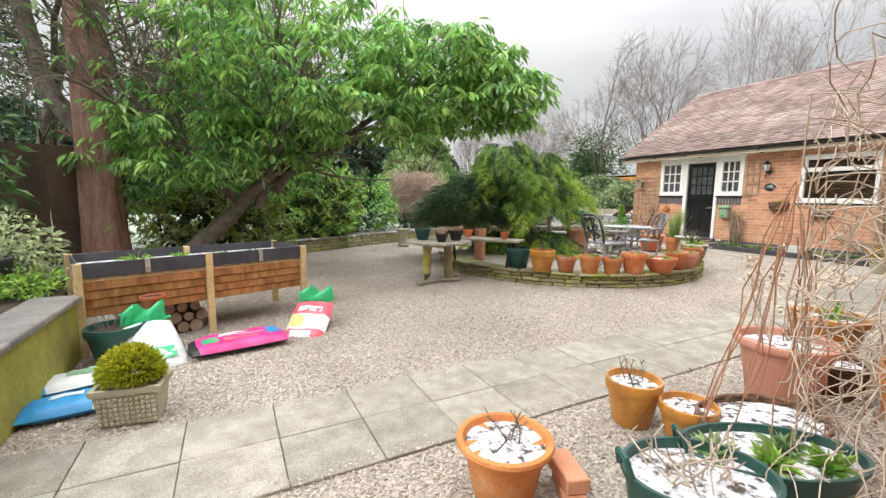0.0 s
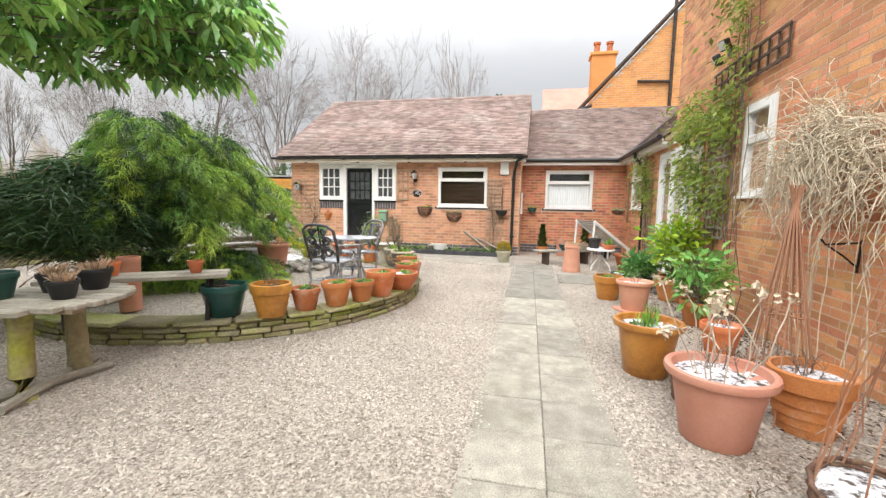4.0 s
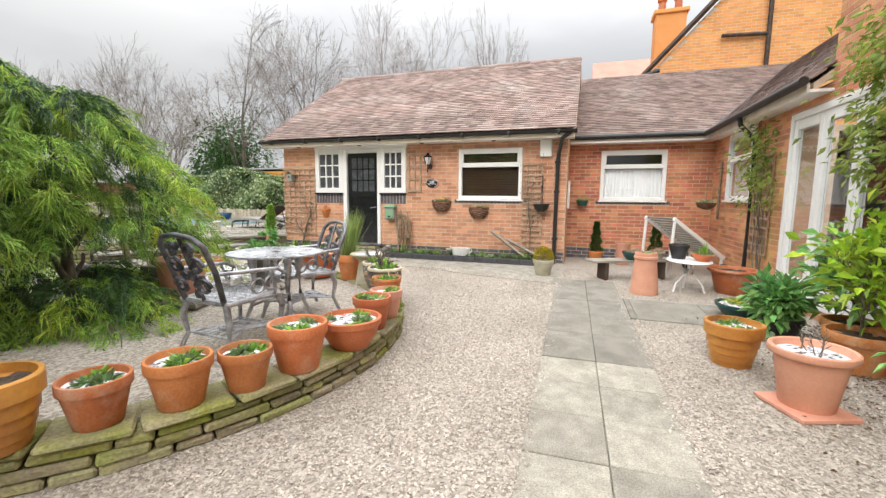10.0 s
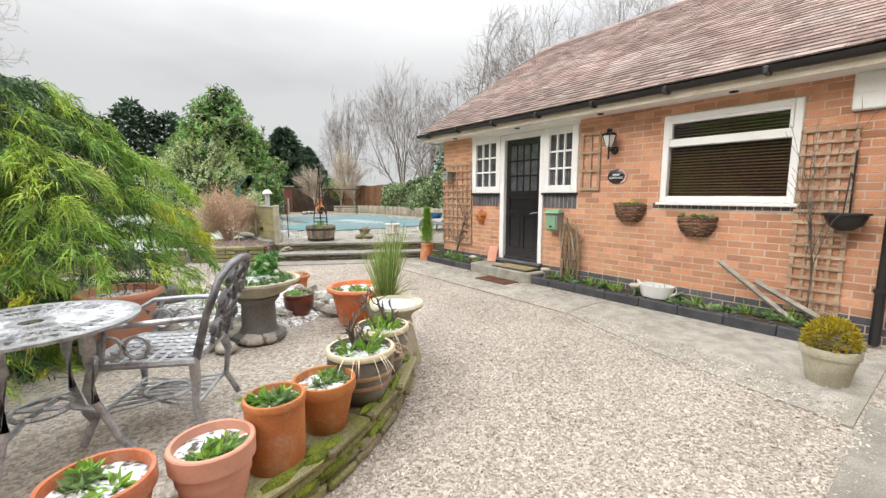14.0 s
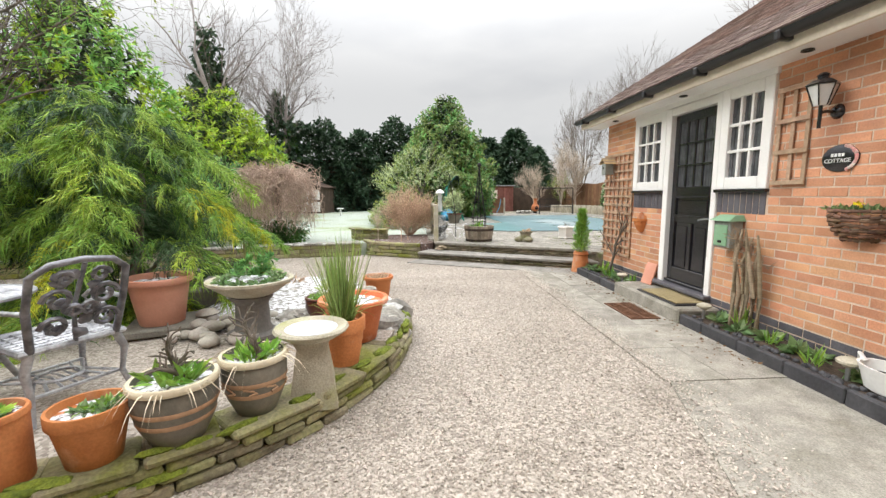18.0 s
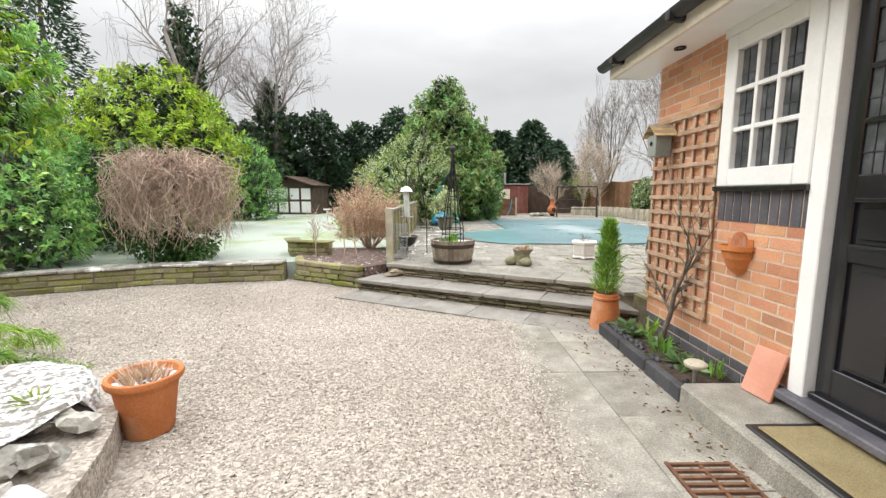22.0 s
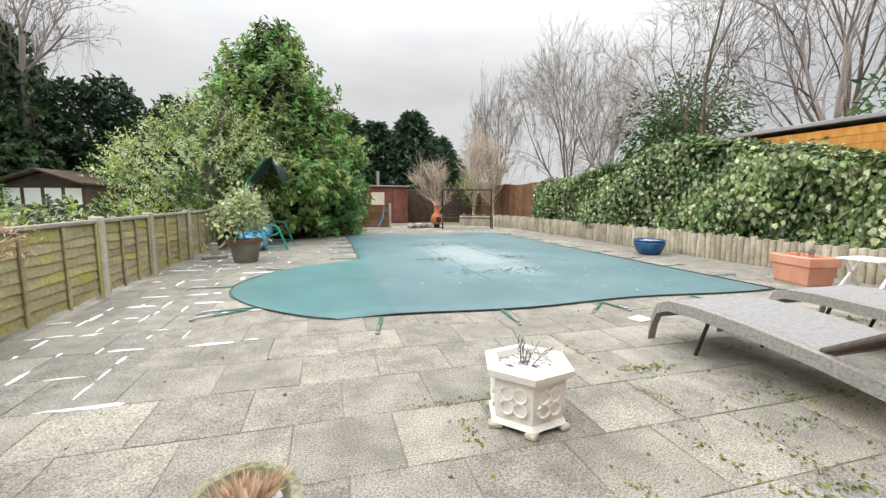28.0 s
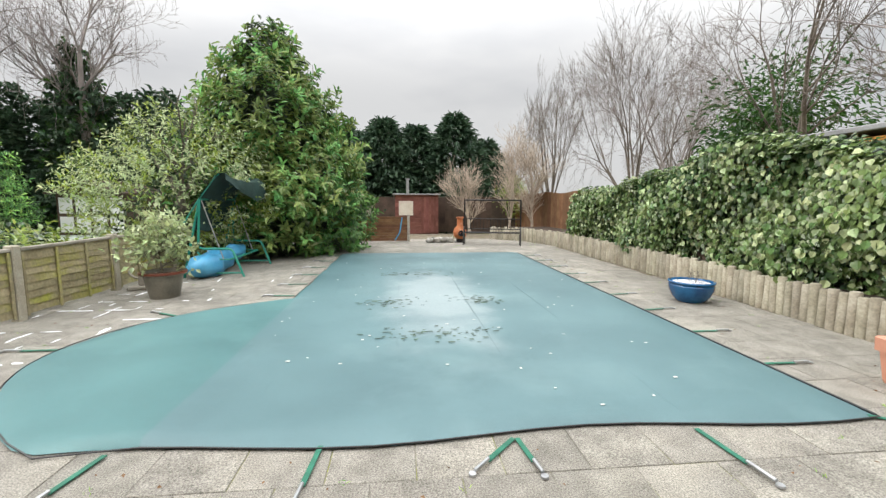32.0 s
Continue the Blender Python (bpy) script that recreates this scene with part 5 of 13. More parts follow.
# ---- paving ----
def slab_field(name, x0, x1, y0, y1, sx, sy, z, material, label, holes=None, bond=0.0, edge=0.006, gap=0.006, jit=0.004, thick=0.04, near=None, m=None, bed=True, cut=None):
    """A paved area: each slab an object of its own, past the near ones joined in one mesh."""
    base = Geo(); base.box((x0 + x1) / 2, (y0 + y1) / 2, z - thick / 2 - 0.012, x1 - x0 - 0.02, y1 - y0 - 0.02, thick - 0.012)
    if not bed:
        base = Geo(); base.box((x0 + x1) / 2, (y0 + y1) / 2 + 2, z - 0.1, 1.0, 1.0, 0.05)
    top = solid(name, base, JOINT, label, "paving", "structure", m=m)
    cells, k, y = [], 0, y0
    while y < y1 - 0.02:
        x = x0 - (bond * sx if k % 2 else 0)
        while x < x1 - 0.02:
            a, b = max(x, x0), min(x + sx, x1)
            if b - a > 0.05 and (holes is None or not holes((a + b) / 2, y + sy / 2)):
                cells.append((a, b, y, min(y + sy, y1)))
            x += sx
        y += sy
        k += 1
    rest, cache = Geo(), {}
    if near:
        cells.sort(key=lambda c: (c[0] - near[0]) ** 2 + (c[2] - near[1]) ** 2)
    for i, (a, b, c, d) in enumerate(cells):
        poly = cut(a + gap / 2, b - gap / 2, c + gap / 2, d - gap / 2) if cut else None
        if cut and (a + b) / 2 > 11.3 and d > 9.3:
            poly = [(a + gap / 2, max(c, 9.17) + gap / 2), (b - gap / 2, max(c, 9.17) + gap / 2), (b - gap / 2, d - gap / 2), (a + gap / 2, d - gap / 2)]
        if cut and len(poly) < 3:
            continue
        if cut and (len(poly) != 4 or poly[0][1] > c + gap):
            q = Geo(); q.prism(poly, z - thick, z - 0.001)
            part("slab", q, material, top)
        elif i < 300:
            key = (round(b - a, 2), round(d - c, 2))
            if key not in cache:
                q = Geo(); q.box(0, 0, 0, b - a - gap, d - c - gap, thick, edge)
                cache[key] = q.data("slab", material)
            ob = new("slab", cache[key]); ob.parent = top
            ob.matrix_basis = pose((a + b) / 2, (c + d) / 2, z - thick / 2 + random.uniform(-jit, jit) * 0.6, random.uniform(-0.25, 0.25), random.uniform(-0.25, 0.25), random.uniform(-0.3, 0.3))
        else:
            rest.box((a + b) / 2, (c + d) / 2, z - thick / 2 + random.uniform(-jit, jit) * 0.6, b - a - gap, d - c - gap, thick, edge)
    if rest.v:
        part("slabs", rest, material, top, kind="stuff")
    return top


M_PATH = pose(0, 0, 0, 0, 0, 0.92)      # the path runs a little askew to the house
slab_field("path", -1.14, 6.33, 1.752, 2.578, 0.4394, 0.413, 0.012, SLAB, "straight path of pale square concrete slabs, two wide", m=M_PATH, gap=0.005, edge=0.004)
slab_field("path_dark", 6.335, 9.75, 1.752, 2.578, 0.683, 0.413, 0.013, SLAB_DARK, "path of darker damp grey slabs", m=M_PATH, gap=0.004, edge=0.003)
slab_field("path_cross", 7.70, 8.62, 0.30, 1.875, 0.92, 0.755, 0.012, SLAB_DARK, "short side path of damp grey slabs to the glazed doors")
slab_field("pavement_cottage", 9.96, 10.86, 5.2, 9.55, 0.45, 0.62, 0.012, CONCRETE, "strip of worn grey slabs along the cottage flower border", gap=0.003, edge=0.002)
g = Geo(); g.prism([(9.3, 2.75), (10.9, 2.75), (10.9, 5.19), (9.97, 5.19), (9.6, 4.1)], -0.03, 0.009)
solid("pavement_concrete", g, CONCRETE, "smooth concrete strip by the cottage corner", "paving", "structure")
g = Geo(); g.prism([(8.05, 10.6), (10.9, 9.1), (11.34, 9.3), (11.34, 9.4), (8.24, 11.02)], -0.04, 0.002)
foot = solid("pavement_step_foot", g, MORTAR_DARK, "row of grey slabs at the foot of the terrace step", "paving", "structure")
d = 0.0
while d < run_length(EDGE) - 0.1:
    L = min(random.uniform(0.55, 0.66), run_length(EDGE) - d)
    x, y, a = along(EDGE, d + L / 2)
    q = Geo(); q.box(0, -0.235, 0, L - 0.005, 0.46, 0.04, 0.004, jitter=0.002)
    part("slab", q, SLAB_STEP, foot, m=pose(x, y, -0.006, 0, 0, a))
    d += L


# unit way into the terrace, square to its slanting front
TNX, TNY = 1.54 / math.hypot(2.72, 1.54), 2.72 / math.hypot(2.72, 1.54)


def behind_edge(x, y, margin=0.495):
    """Metres behind the strip of edge slabs; the part beside the cottage has no strip."""
    return (x - TERR[0][0]) * TNX + (y - TERR[0][1]) * TNY - margin


def cut_cell(a, b, c, d):
    """What is left of a paving cell behind the edge strip, as a polygon."""
    ring_ = [(a, c), (b, c), (b, d), (a, d)]
    out = []
    for p, q in zip(ring_, ring_[1:] + ring_[:1]):
        sp, sq = behind_edge(*p), behind_edge(*q)
        if sp >= 0:
            out.append(p)
        if (sp < 0) != (sq < 0):
            t = sp / (sp - sq)
            out.append((p[0] + (q[0] - p[0]) * t, p[1] + (q[1] - p[1]) * t))
    return out


slab_field("terrace_paving", 8.47, 17.0, 9.09, 25.2, 0.425, 0.41, TZ, SLAB_POOL, "weathered mossy concrete slabs on the pool terrace", cut=cut_cell, bond=0.5, near=(11.5, 11.0), gap=0.005, jit=0.002, edge=0.003, bed=False)
g = Geo(); g.prism([(8.75, 12.1), (11.36, 10.55), (11.36, 9.2), (16.98, 9.2), (16.98, 25.1), (8.75, 25.1)], TZ - 0.013, TZ - 0.006)
solid("terrace_joints", g, JOINT, "sandy and mossy joints between the terrace slabs", "paving", "structure")
# edge strip that closes the terrace along its slanting front
d = 0.0
while d < run_length(TERR) - 0.05:
    L = min(random.uniform(0.5, 0.7), run_length(TERR) - d)
    x, y, a = along(TERR, d + L / 2)
    q = Geo(); q.box(0, 0.24, 0, L - 0.005, 0.5, 0.05, 0.006, jitter=0.002)
    part("edge_slab", q, SLAB_POOL, terrace, m=pose(x, y, TZ - 0.0225, 0, 0, a))
    d += L

# low wall between gravel and lawn
LOW = [(-1.65, 7.65), (1.15, 9.42), (3.5, 10.65), (5.2, 11.45), (6.95, 11.75)]
g = Geo()
for (xa, ya), (xb, yb) in zip(LOW, LOW[1:]):
    L, a = math.hypot(xb - xa, yb - ya), math.degrees(math.atan2(yb - ya, xb - xa))
    g.box(0, 0, 0.1, L, 0.2, 0.3, m=pose((xa + xb) / 2, (ya + yb) / 2 + 0.06, 0, 0, 0, a))
low_wall = solid("low_wall", g, MORTAR_DARK, "low stone retaining wall below the lawn", "wall", "structure")
for k in range(3):
    stone_course(LOW, k * 0.085, 0.085, 0.12, low_wall, name="stone", lo=0.2, hi=0.5)
stone_course(LOW, 0.255, 0.05, 0.28, low_wall, name="coping", lo=0.4, hi=0.6, material=STONE_GREY, inset=0.05)

# raised bed by the steps
RB = [(6.95, 12.25), (7.15, 11.72), (8.22, 11.10)]
g = Geo(); g.prism([(6.95, 12.35), (7.2, 11.8), (8.3, 11.2), (8.56, 11.5), (8.56, 13.4), (6.6, 13.4)], -0.05, 0.29)
raised_bed = solid("raised_bed", g, BARK_MULCH, "raised stone bed mulched with snowy bark", "raised bed", "structure")
for k in range(4):
    stone_course(RB, k * 0.078, 0.078, 0.12, raised_bed, inset=0.06)
RB2 = [(6.55, 13.0), (6.75, 12.55), (7.5, 12.35)]
for k in range(6):
    stone_course(RB2, k * 0.082, 0.082, 0.12, raised_bed, inset=0.06)
stone_course(RB2, 0.492, 0.04, 0.26, raised_bed, name="coping", lo=0.35, hi=0.5, inset=0.08)

# ---- cottage front: local x along the front, y into the wall ----
def at_cot(x, y, z, rx=0, ry=0, rz=0):
    return M_COT @ pose(x, y, z, rx, ry, rz)


def bar(g, x0, x1, y0, y1, z0, z1, bev=0.004):
    return g.box((x0 + x1) / 2, (y0 + y1) / 2, (z0 + z1) / 2, x1 - x0, y1 - y0, z1 - z0, bev)


def small_window(x0, x1, z0, z1, name):
    w = thing(name, kind="structure", label="white wooden casement window with nine leaded panes", category="window")
    w.matrix_basis = M_COT
    s = 0.105
    for n, a in (("stile", (x0, x0 + s, z0, z1)), ("stile", (x1 - s, x1, z0, z1)), ("rail", (x0 + s, x1 - s, z1 - s, z1)), ("rail", (x0 + s, x1 - s, z0, z0 + s + 0.01))):
        g = Geo(); bar(g, a[0], a[1], -0.03, 0.06, a[2], a[3], 0.006); part(n, g, WHITE, w)
    gx0, gx1, gz0, gz1 = x0 + s, x1 - s, z0 + s + 0.01, z1 - s
    for k in (1, 2):
        xx = gx0 + (gx1 - gx0) * k / 3
        g = Geo(); bar(g, xx - 0.014, xx + 0.014, -0.02, 0.045, gz0, gz1); part("glazing_bar", g, WHITE, w)
        zz = gz0 + (gz1 - gz0) * k / 3
        g = Geo(); bar(g, gx0, gx1, -0.018, 0.044, zz - 0.014, zz + 0.014); part("glazing_bar", g, WHITE, w)
    for i in range(3):
        for j in range(3):
            a, b = gx0 + (gx1 - gx0) * i / 3, gx0 + (gx1 - gx0) * (i + 1) / 3
            c, d = gz0 + (gz1 - gz0) * j / 3, gz0 + (gz1 - gz0) * (j + 1) / 3
            g = Geo(); bar(g, a, b, 0.012, 0.018, c, d, 0)
            p = part("pane", g, GLASS_DIM, w)
            q = Geo()
            for t in (0.33, 0.67):
                bar(q, a + (b - a) * t - 0.003, a + (b - a) * t + 0.003, 0.007, 0.012, c, d, 0)
            bar(q, a, b, 0.007, 0.012, c + (d - c) * 0.36, c + (d - c) * 0.36 + 0.006, 0)
            part("lead_came", q, LEAD, p)
    g = Geo(); bar(g, x0 - 0.01, x1 + 0.01, -0.05, 0.05, z0 - 0.03, z0 + 0.0, 0.004)
    part("window_sill", g, BLACK, w, "black painted sill")
    return w


small_window(0.88, 1.60, 1.36, 2.325, "window_1")
small_window(2.53, 3.14, 1.36, 2.325, "window_2")
g = Geo(); bar(g, 0.86, 3.16, -0.035, 0.03, 2.325, 2.385, 0.004)
solid("trim_lintel", g, WHITE, "white painted board above door and windows", "trim", "structure", m=M_COT)
door = thing("door_1", kind="structure", label="closed black panelled front door with small leaded panes", category="door")
door.matrix_basis = M_COT
for a, b in ((1.60, 1.70), (2.45, 2.53)):
    g = Geo(); bar(g, a + 0.002, b - 0.002, -0.025, 0.08, 0.235, 2.32, 0.006); part("door_frame", g, WHITE, door, "white door frame")
g = Geo(); bar(g, 1.70, 2.45, -0.02, 0.08, 2.235, 2.32, 0.004); part("door_head", g, WHITE, door)
dx0, dx1, dz0, dz1 = 1.705, 2.445, 0.25, 2.23
for n, a in (("stile", (dx0, dx0 + 0.085, dz0, dz1)), ("stile", (dx1 - 0.085, dx1, dz0, dz1)), ("rail", (dx0 + 0.085, dx1 - 0.085, 2.13, dz1)), ("rail", (dx0 + 0.085, dx1 - 0.085, 1.28, 1.40)), ("rail", (dx0 + 0.085, dx1 - 0.085, 0.98, 1.06)), ("rail", (dx0 + 0.085, dx1 - 0.085, dz0, 0.43)), ("mullion", (2.045, 2.105, 0.43, 0.98))):
    g = Geo(); bar(g, a[0], a[1], 0.03, 0.075, a[2], a[3], 0.006); part(n, g, BLACK, door)
for a in ((dx0 + 0.085, 2.045, 0.43, 0.98), (2.105, dx1 - 0.085, 0.43, 0.98), (dx0 + 0.085, dx1 - 0.085, 1.06, 1.28)):
    g = Geo(); bar(g, a[0], a[1], 0.05, 0.07, a[2], a[3], 0)
    bar(g, a[0] + 0.035, a[1] - 0.035, 0.04, 0.052, a[2] + 0.035, a[3] - 0.035, 0.008)
    part("panel", g, BLACK, door)
for k in (0.43, 1.06, 1.28):
    g = Geo(); bar(g, dx0 + 0.09, dx1 - 0.09, 0.02, 0.035, k - 0.008, k + 0.012, 0.004); part("moulding", g, BLACK, door)
for k in range(1, 4):
    xx = dx0 + 0.085 + (dx1 - dx0 - 0.17) * k / 4
    g = Geo(); bar(g, xx - 0.012, xx + 0.012, 0.03, 0.07, 1.40, 2.13); part("glazing_bar", g, BLACK, door)
for k in (1, 2):
    zz = 1.40 + 0.73 * k / 3
    g = Geo(); bar(g, dx0 + 0.085, dx1 - 0.085, 0.03, 0.07, zz - 0.012, zz + 0.012); part("glazing_bar", g, BLACK, door)
for i in range(4):
    for j in range(3):
        a = dx0 + 0.085 + (dx1 - dx0 - 0.17) * i / 4; b = a + (dx1 - dx0 - 0.17) / 4
        c = 1.40 + 0.73 * j / 3; d = c + 0.73 / 3
        g = Geo(); bar(g, a, b, 0.048, 0.054, c, d, 0); p = part("pane", g, GLASS_DIM, door)
        q = Geo(); bar(q, (a + b) / 2 - 0.025, (a + b) / 2 - 0.02, 0.042, 0.048, c, d, 0); bar(q, (a + b) / 2 + 0.02, (a + b) / 2 + 0.025, 0.042, 0.048, c, d, 0); bar(q, a, b, 0.042, 0.048, c + 0.1, c + 0.105, 0)
        part("lead_came", q, LEAD, p)
g = Geo(); g.tube([(2.40, 0.03, 1.05), (2.40, -0.02, 1.05), (2.33, -0.03, 1.04), (2.29, -0.025, 1.03)], 0.008, 8)
part("door_handle", g, STEEL, door, "bright lever handle", smooth=50)
g = Geo(); bar(g, 1.58, 2.55, -0.09, 0.1, 0.20, 0.245, 0.008)
part("threshold", g, BLUE_BRICK, door, "dark brick threshold")
g = Geo(); bar(g, 1.705, 2.445, -0.005, 0.04, 0.25, 0.285, 0.006); part("weather_bar", g, BLACK, door)

# doorstep and mat, leaning tile, grate
g = Geo(); g.box(0, 0, 0, 0.46, 1.36, 0.16, 0.02, jitter=0.006)
doorstep = solid("doorstep", g, CONCRETE, "worn concrete doorstep with mossy edge", "step", "structure", m=pose(11.07, 7.14, 0.075))
mat_thing = thing("door_mat", 11.08, 6.95, 0.156, 0, "worn coir door mat in a black rubber border", "door mat")
g = Geo(); g.box(0, 0, 0.008, 0.40, 0.76, 0.016, 0.006); part("rubber_border", g, BLACK_PLASTIC, mat_thing)
g = Geo(); g.box(0, 0, 0.02, 0.33, 0.68, 0.010, 0.004); part("coir", g, COIR, mat_thing)
g = Geo(); g.box(0, 0, 0.14, 0.02, 0.19, 0.28, 0.004)
solid("loose_tile", g, TERRA_PINK, "pink clay tile leaning beside the door", "tile", m=pose(11.17, 7.64, 0.16, 0, 18, 8))
grate = thing("shoe_grate", 10.60, 6.93, 0.014, 0, "rusty iron grate set in the paving", "grate")
for k in range(14):
    g = Geo(); g.box(0, -0.31 + k * 0.047, 0.006, 0.30, 0.016, 0.014); part("bar", g, RUST, grate)
for k in (-0.15, 0, 0.15):
    g = Geo(); g.box(k, 0, 0.005, 0.016, 0.64, 0.012); part("cross_bar", g, RUST, grate)


def upvc_window(name, M, x0, x1, z0, z1, transom, label, lower="blind", mull=None):
    w = thing(name, kind="structure", label=label, category="window")
    w.matrix_basis = M
    s = 0.07
    for n, a in (("stile", (x0, x0 + s, z0, z1)), ("stile", (x1 - s, x1, z0, z1)), ("rail", (x0 + s, x1 - s, z1 - s, z1)), ("rail", (x0 + s, x1 - s, z0, z0 + s))):
        g = Geo(); bar(g, a[0], a[1], -0.025, 0.06, a[2], a[3], 0.008); part(n, g, WHITE, w)
    if transom:
        g = Geo(); bar(g, x0 + s, x1 - s, -0.02, 0.055, transom - 0.045, transom + 0.045, 0.008); part("transom", g, WHITE, w)
        # the opening light above has its own frame
        for a in ((x0 + s, x0 + s + 0.03, transom + 0.045, z1 - s), (x1 - s - 0.03, x1 - s, transom + 0.045, z1 - s), (x0 + s + 0.03, x1 - s - 0.03, z1 - s - 0.03, z1 - s)):
            g = Geo(); bar(g, a[0], a[1], -0.035, 0.03, a[2], a[3], 0.005); part("light_frame", g, WHITE, w)
    for c, d in (((z0 + s, transom - 0.045), (transom + 0.045, z1 - s)) if transom else ((z0 + s, z1 - s),)):
        g = Geo(); bar(g, x0 + s, x1 - s, 0.012, 0.018, c, d, 0)
        p = part("pane", g, GLASS, w); p.visible_shadow = False
    top = transom - 0.05 if transom else z1 - s
    if lower == "blind":
        zz, k = z0 + s + 0.01, 0
        while zz < z1 - s - 0.02:
            if not (transom and abs(zz - transom) < 0.04):
                g = Geo(); g.box((x0 + x1) / 2, 0.07, zz, x1 - x0 - 2 * s, 0.035, 0.004, m=None)
                part("slat", g, BLIND, w, m=Matrix.Translation((0, 0.07, zz)) @ pose(0, 0, 0, 28) @ Matrix.Translation((0, -0.07, -zz)))
            zz += 0.033
    elif lower == "net":
        pts = np.linspace(x0 + s, x1 - s, 60)
        g = Geo()
        vs = [(x, 0.09 + 0.012 * math.sin(i * 1.9), z) for i, x in enumerate(pts) for z in (z0 + s, top)]
        g.add(vs, [(2 * i, 2 * i + 2, 2 * i + 3, 2 * i + 1) for i in range(59)])
        part("net_curtain", g, NET, w, "white net curtain", smooth=80)
    g = Geo(); bar(g, x0 - 0.03, x1 + 0.03, -0.06, 0.05, z0 - 0.035, z0 - 0.001, 0.006); part("window_sill", g, WHITE, w)
    return w


upvc_window("window_3", M_COT, 4.31, 5.60, 1.245, 2.25, 1.93, "white framed window with brown venetian blind behind", "blind")
upvc_window("window_4", M_LINK, 0.64, 1.88, 1.245, 2.27, 1.94, "white framed window with a net curtain", "net")
upvc_window("window_5", M_HOUSE, 0.85, 2.0, 1.265, 2.38, 1.95, "white framed window beside the climbers", "net")
upvc_window("window_6", M_HOUSE, 6.43, 7.05, 1.435, 2.44, 2.05, "narrow white framed window in the house wall", "none")
# glazed double doors in the house wall
fd = thing("door_2", kind="structure", label="white framed glazed double doors half hidden by climbers", category="door")
fd.matrix_basis = M_HOUSE
for n, a in (("frame", (3.1, 3.17, 0.12, 2.3)), ("frame", (5.13, 5.2, 0.12, 2.3)), ("frame", (3.17, 5.13, 2.22, 2.3)), ("sill", (3.17, 5.13, 0.12, 0.17))):
    g = Geo(); bar(g, a[0], a[1], -0.02, 0.09, a[2], a[3], 0.008); part(n, g, WHITE, fd)
for x0, x1 in ((3.17, 3.82), (3.82, 4.48), (4.48, 5.13)):
    lf = thing("door_leaf"); lf.parent = fd
    for a in ((x0, x0 + 0.09, 0.17, 2.22), (x1 - 0.09, x1, 0.17, 2.22), (x0 + 0.09, x1 - 0.09, 2.1, 2.22), (x0 + 0.09, x1 - 0.09, 0.17, 0.36)):
        g = Geo(); bar(g, a[0] + 0.001, a[1] - 0.001, 0.0, 0.06, a[2], a[3], 0.008); part("leaf_frame", g, WHITE, lf)
    g = Geo(); bar(g, x0 + 0.09, x1 - 0.09, 0.03, 0.036, 0.36, 2.1, 0); p = part("pane", g, GLASS, lf); p.visible_shadow = False


def trellis(name, x0, x1, z0, z1, nv, nh, label, M=None, y=-0.025, material=None, slat=0.032):
    M = M or M_COT
    t = thing(name, label=label, category="trellis", group="wall trellises")
    t.matrix_basis = M @ pose((x0 + x1) / 2, y, z0)
    w, h = x1 - x0, z1 - z0
    for k in range(nv):
        g = Geo(); g.box(-w / 2 + slat / 2 + (w - slat) * k / (nv - 1), 0.006, h / 2, slat, 0.012, h, 0.002)
        part("upright", g, material or WOOD_TRELLIS, t)
    for k in range(nh):
        g = Geo(); g.box(0, -0.007, slat / 2 + (h - slat) * k / (nh - 1), w + 0.02, 0.012, slat, 0.002)
        part("slat", g, material or WOOD_TRELLIS, t)
    return t


trellis("trellis", 0.0, 0.86, 0.40, 1.92, 7, 13, "weathered wooden trellis on the brick wall by the pool end")
trellis("trellis", 3.19, 3.49, 1.39, 2.18, 3, 4, "small brown wooden trellis beside the window", slat=0.036)
trellis("trellis", 5.61, 6.0, 0.2, 1.94, 5, 17, "tall narrow brown trellis with a bare climber", slat=0.032)

# wall lantern
lan = thing("wall_lantern", label="black wall lantern with frosted glass", category="lamp")
lan.matrix_basis = at_cot(3.68, 0, 1.93)
g = Geo(); g.lathe([(0.055, -0.012), (0.055, 0), (0.03, 0.03), (0.01, 0.035)], 16, m=pose(0, -0.005, -0.02, 90)); part("wall_plate", g, BLACK, lan, smooth=40)
g = Geo(); g.tube([(0, -0.03, -0.02), (0, -0.10, -0.02), (0, -0.14, -0.03)], 0.012, 8); g.tube([(0, -0.14, -0.14), (0, -0.14, 0.02)], 0.012, 8); part("arm", g, BLACK, lan, smooth=40)
g = Geo(); g.lathe([(0.045, 0.02), (0.09, 0.16)], 6, m=pose(0, -0.14, 0)); part("glass", g, LAMP_GLASS, lan, "frosted tapering glass")
g = Geo()
for k in range(6):
    a = math.pi * k / 3
    g.tube([(0.047 * math.cos(a), -0.14 + 0.047 * math.sin(a), 0.02), (0.093 * math.cos(a), -0.14 + 0.093 * math.sin(a), 0.16)], 0.005, 5)
part("cage", g, BLACK, lan)
g = Geo(); g.lathe([(0.098, 0.158), (0.1, 0.17), (0.06, 0.2), (0.035, 0.205), (0.035, 0.225), (0.045, 0.23), (0.02, 0.25)], 6, m=pose(0, -0.14, 0)); part("cap", g, BLACK, lan)

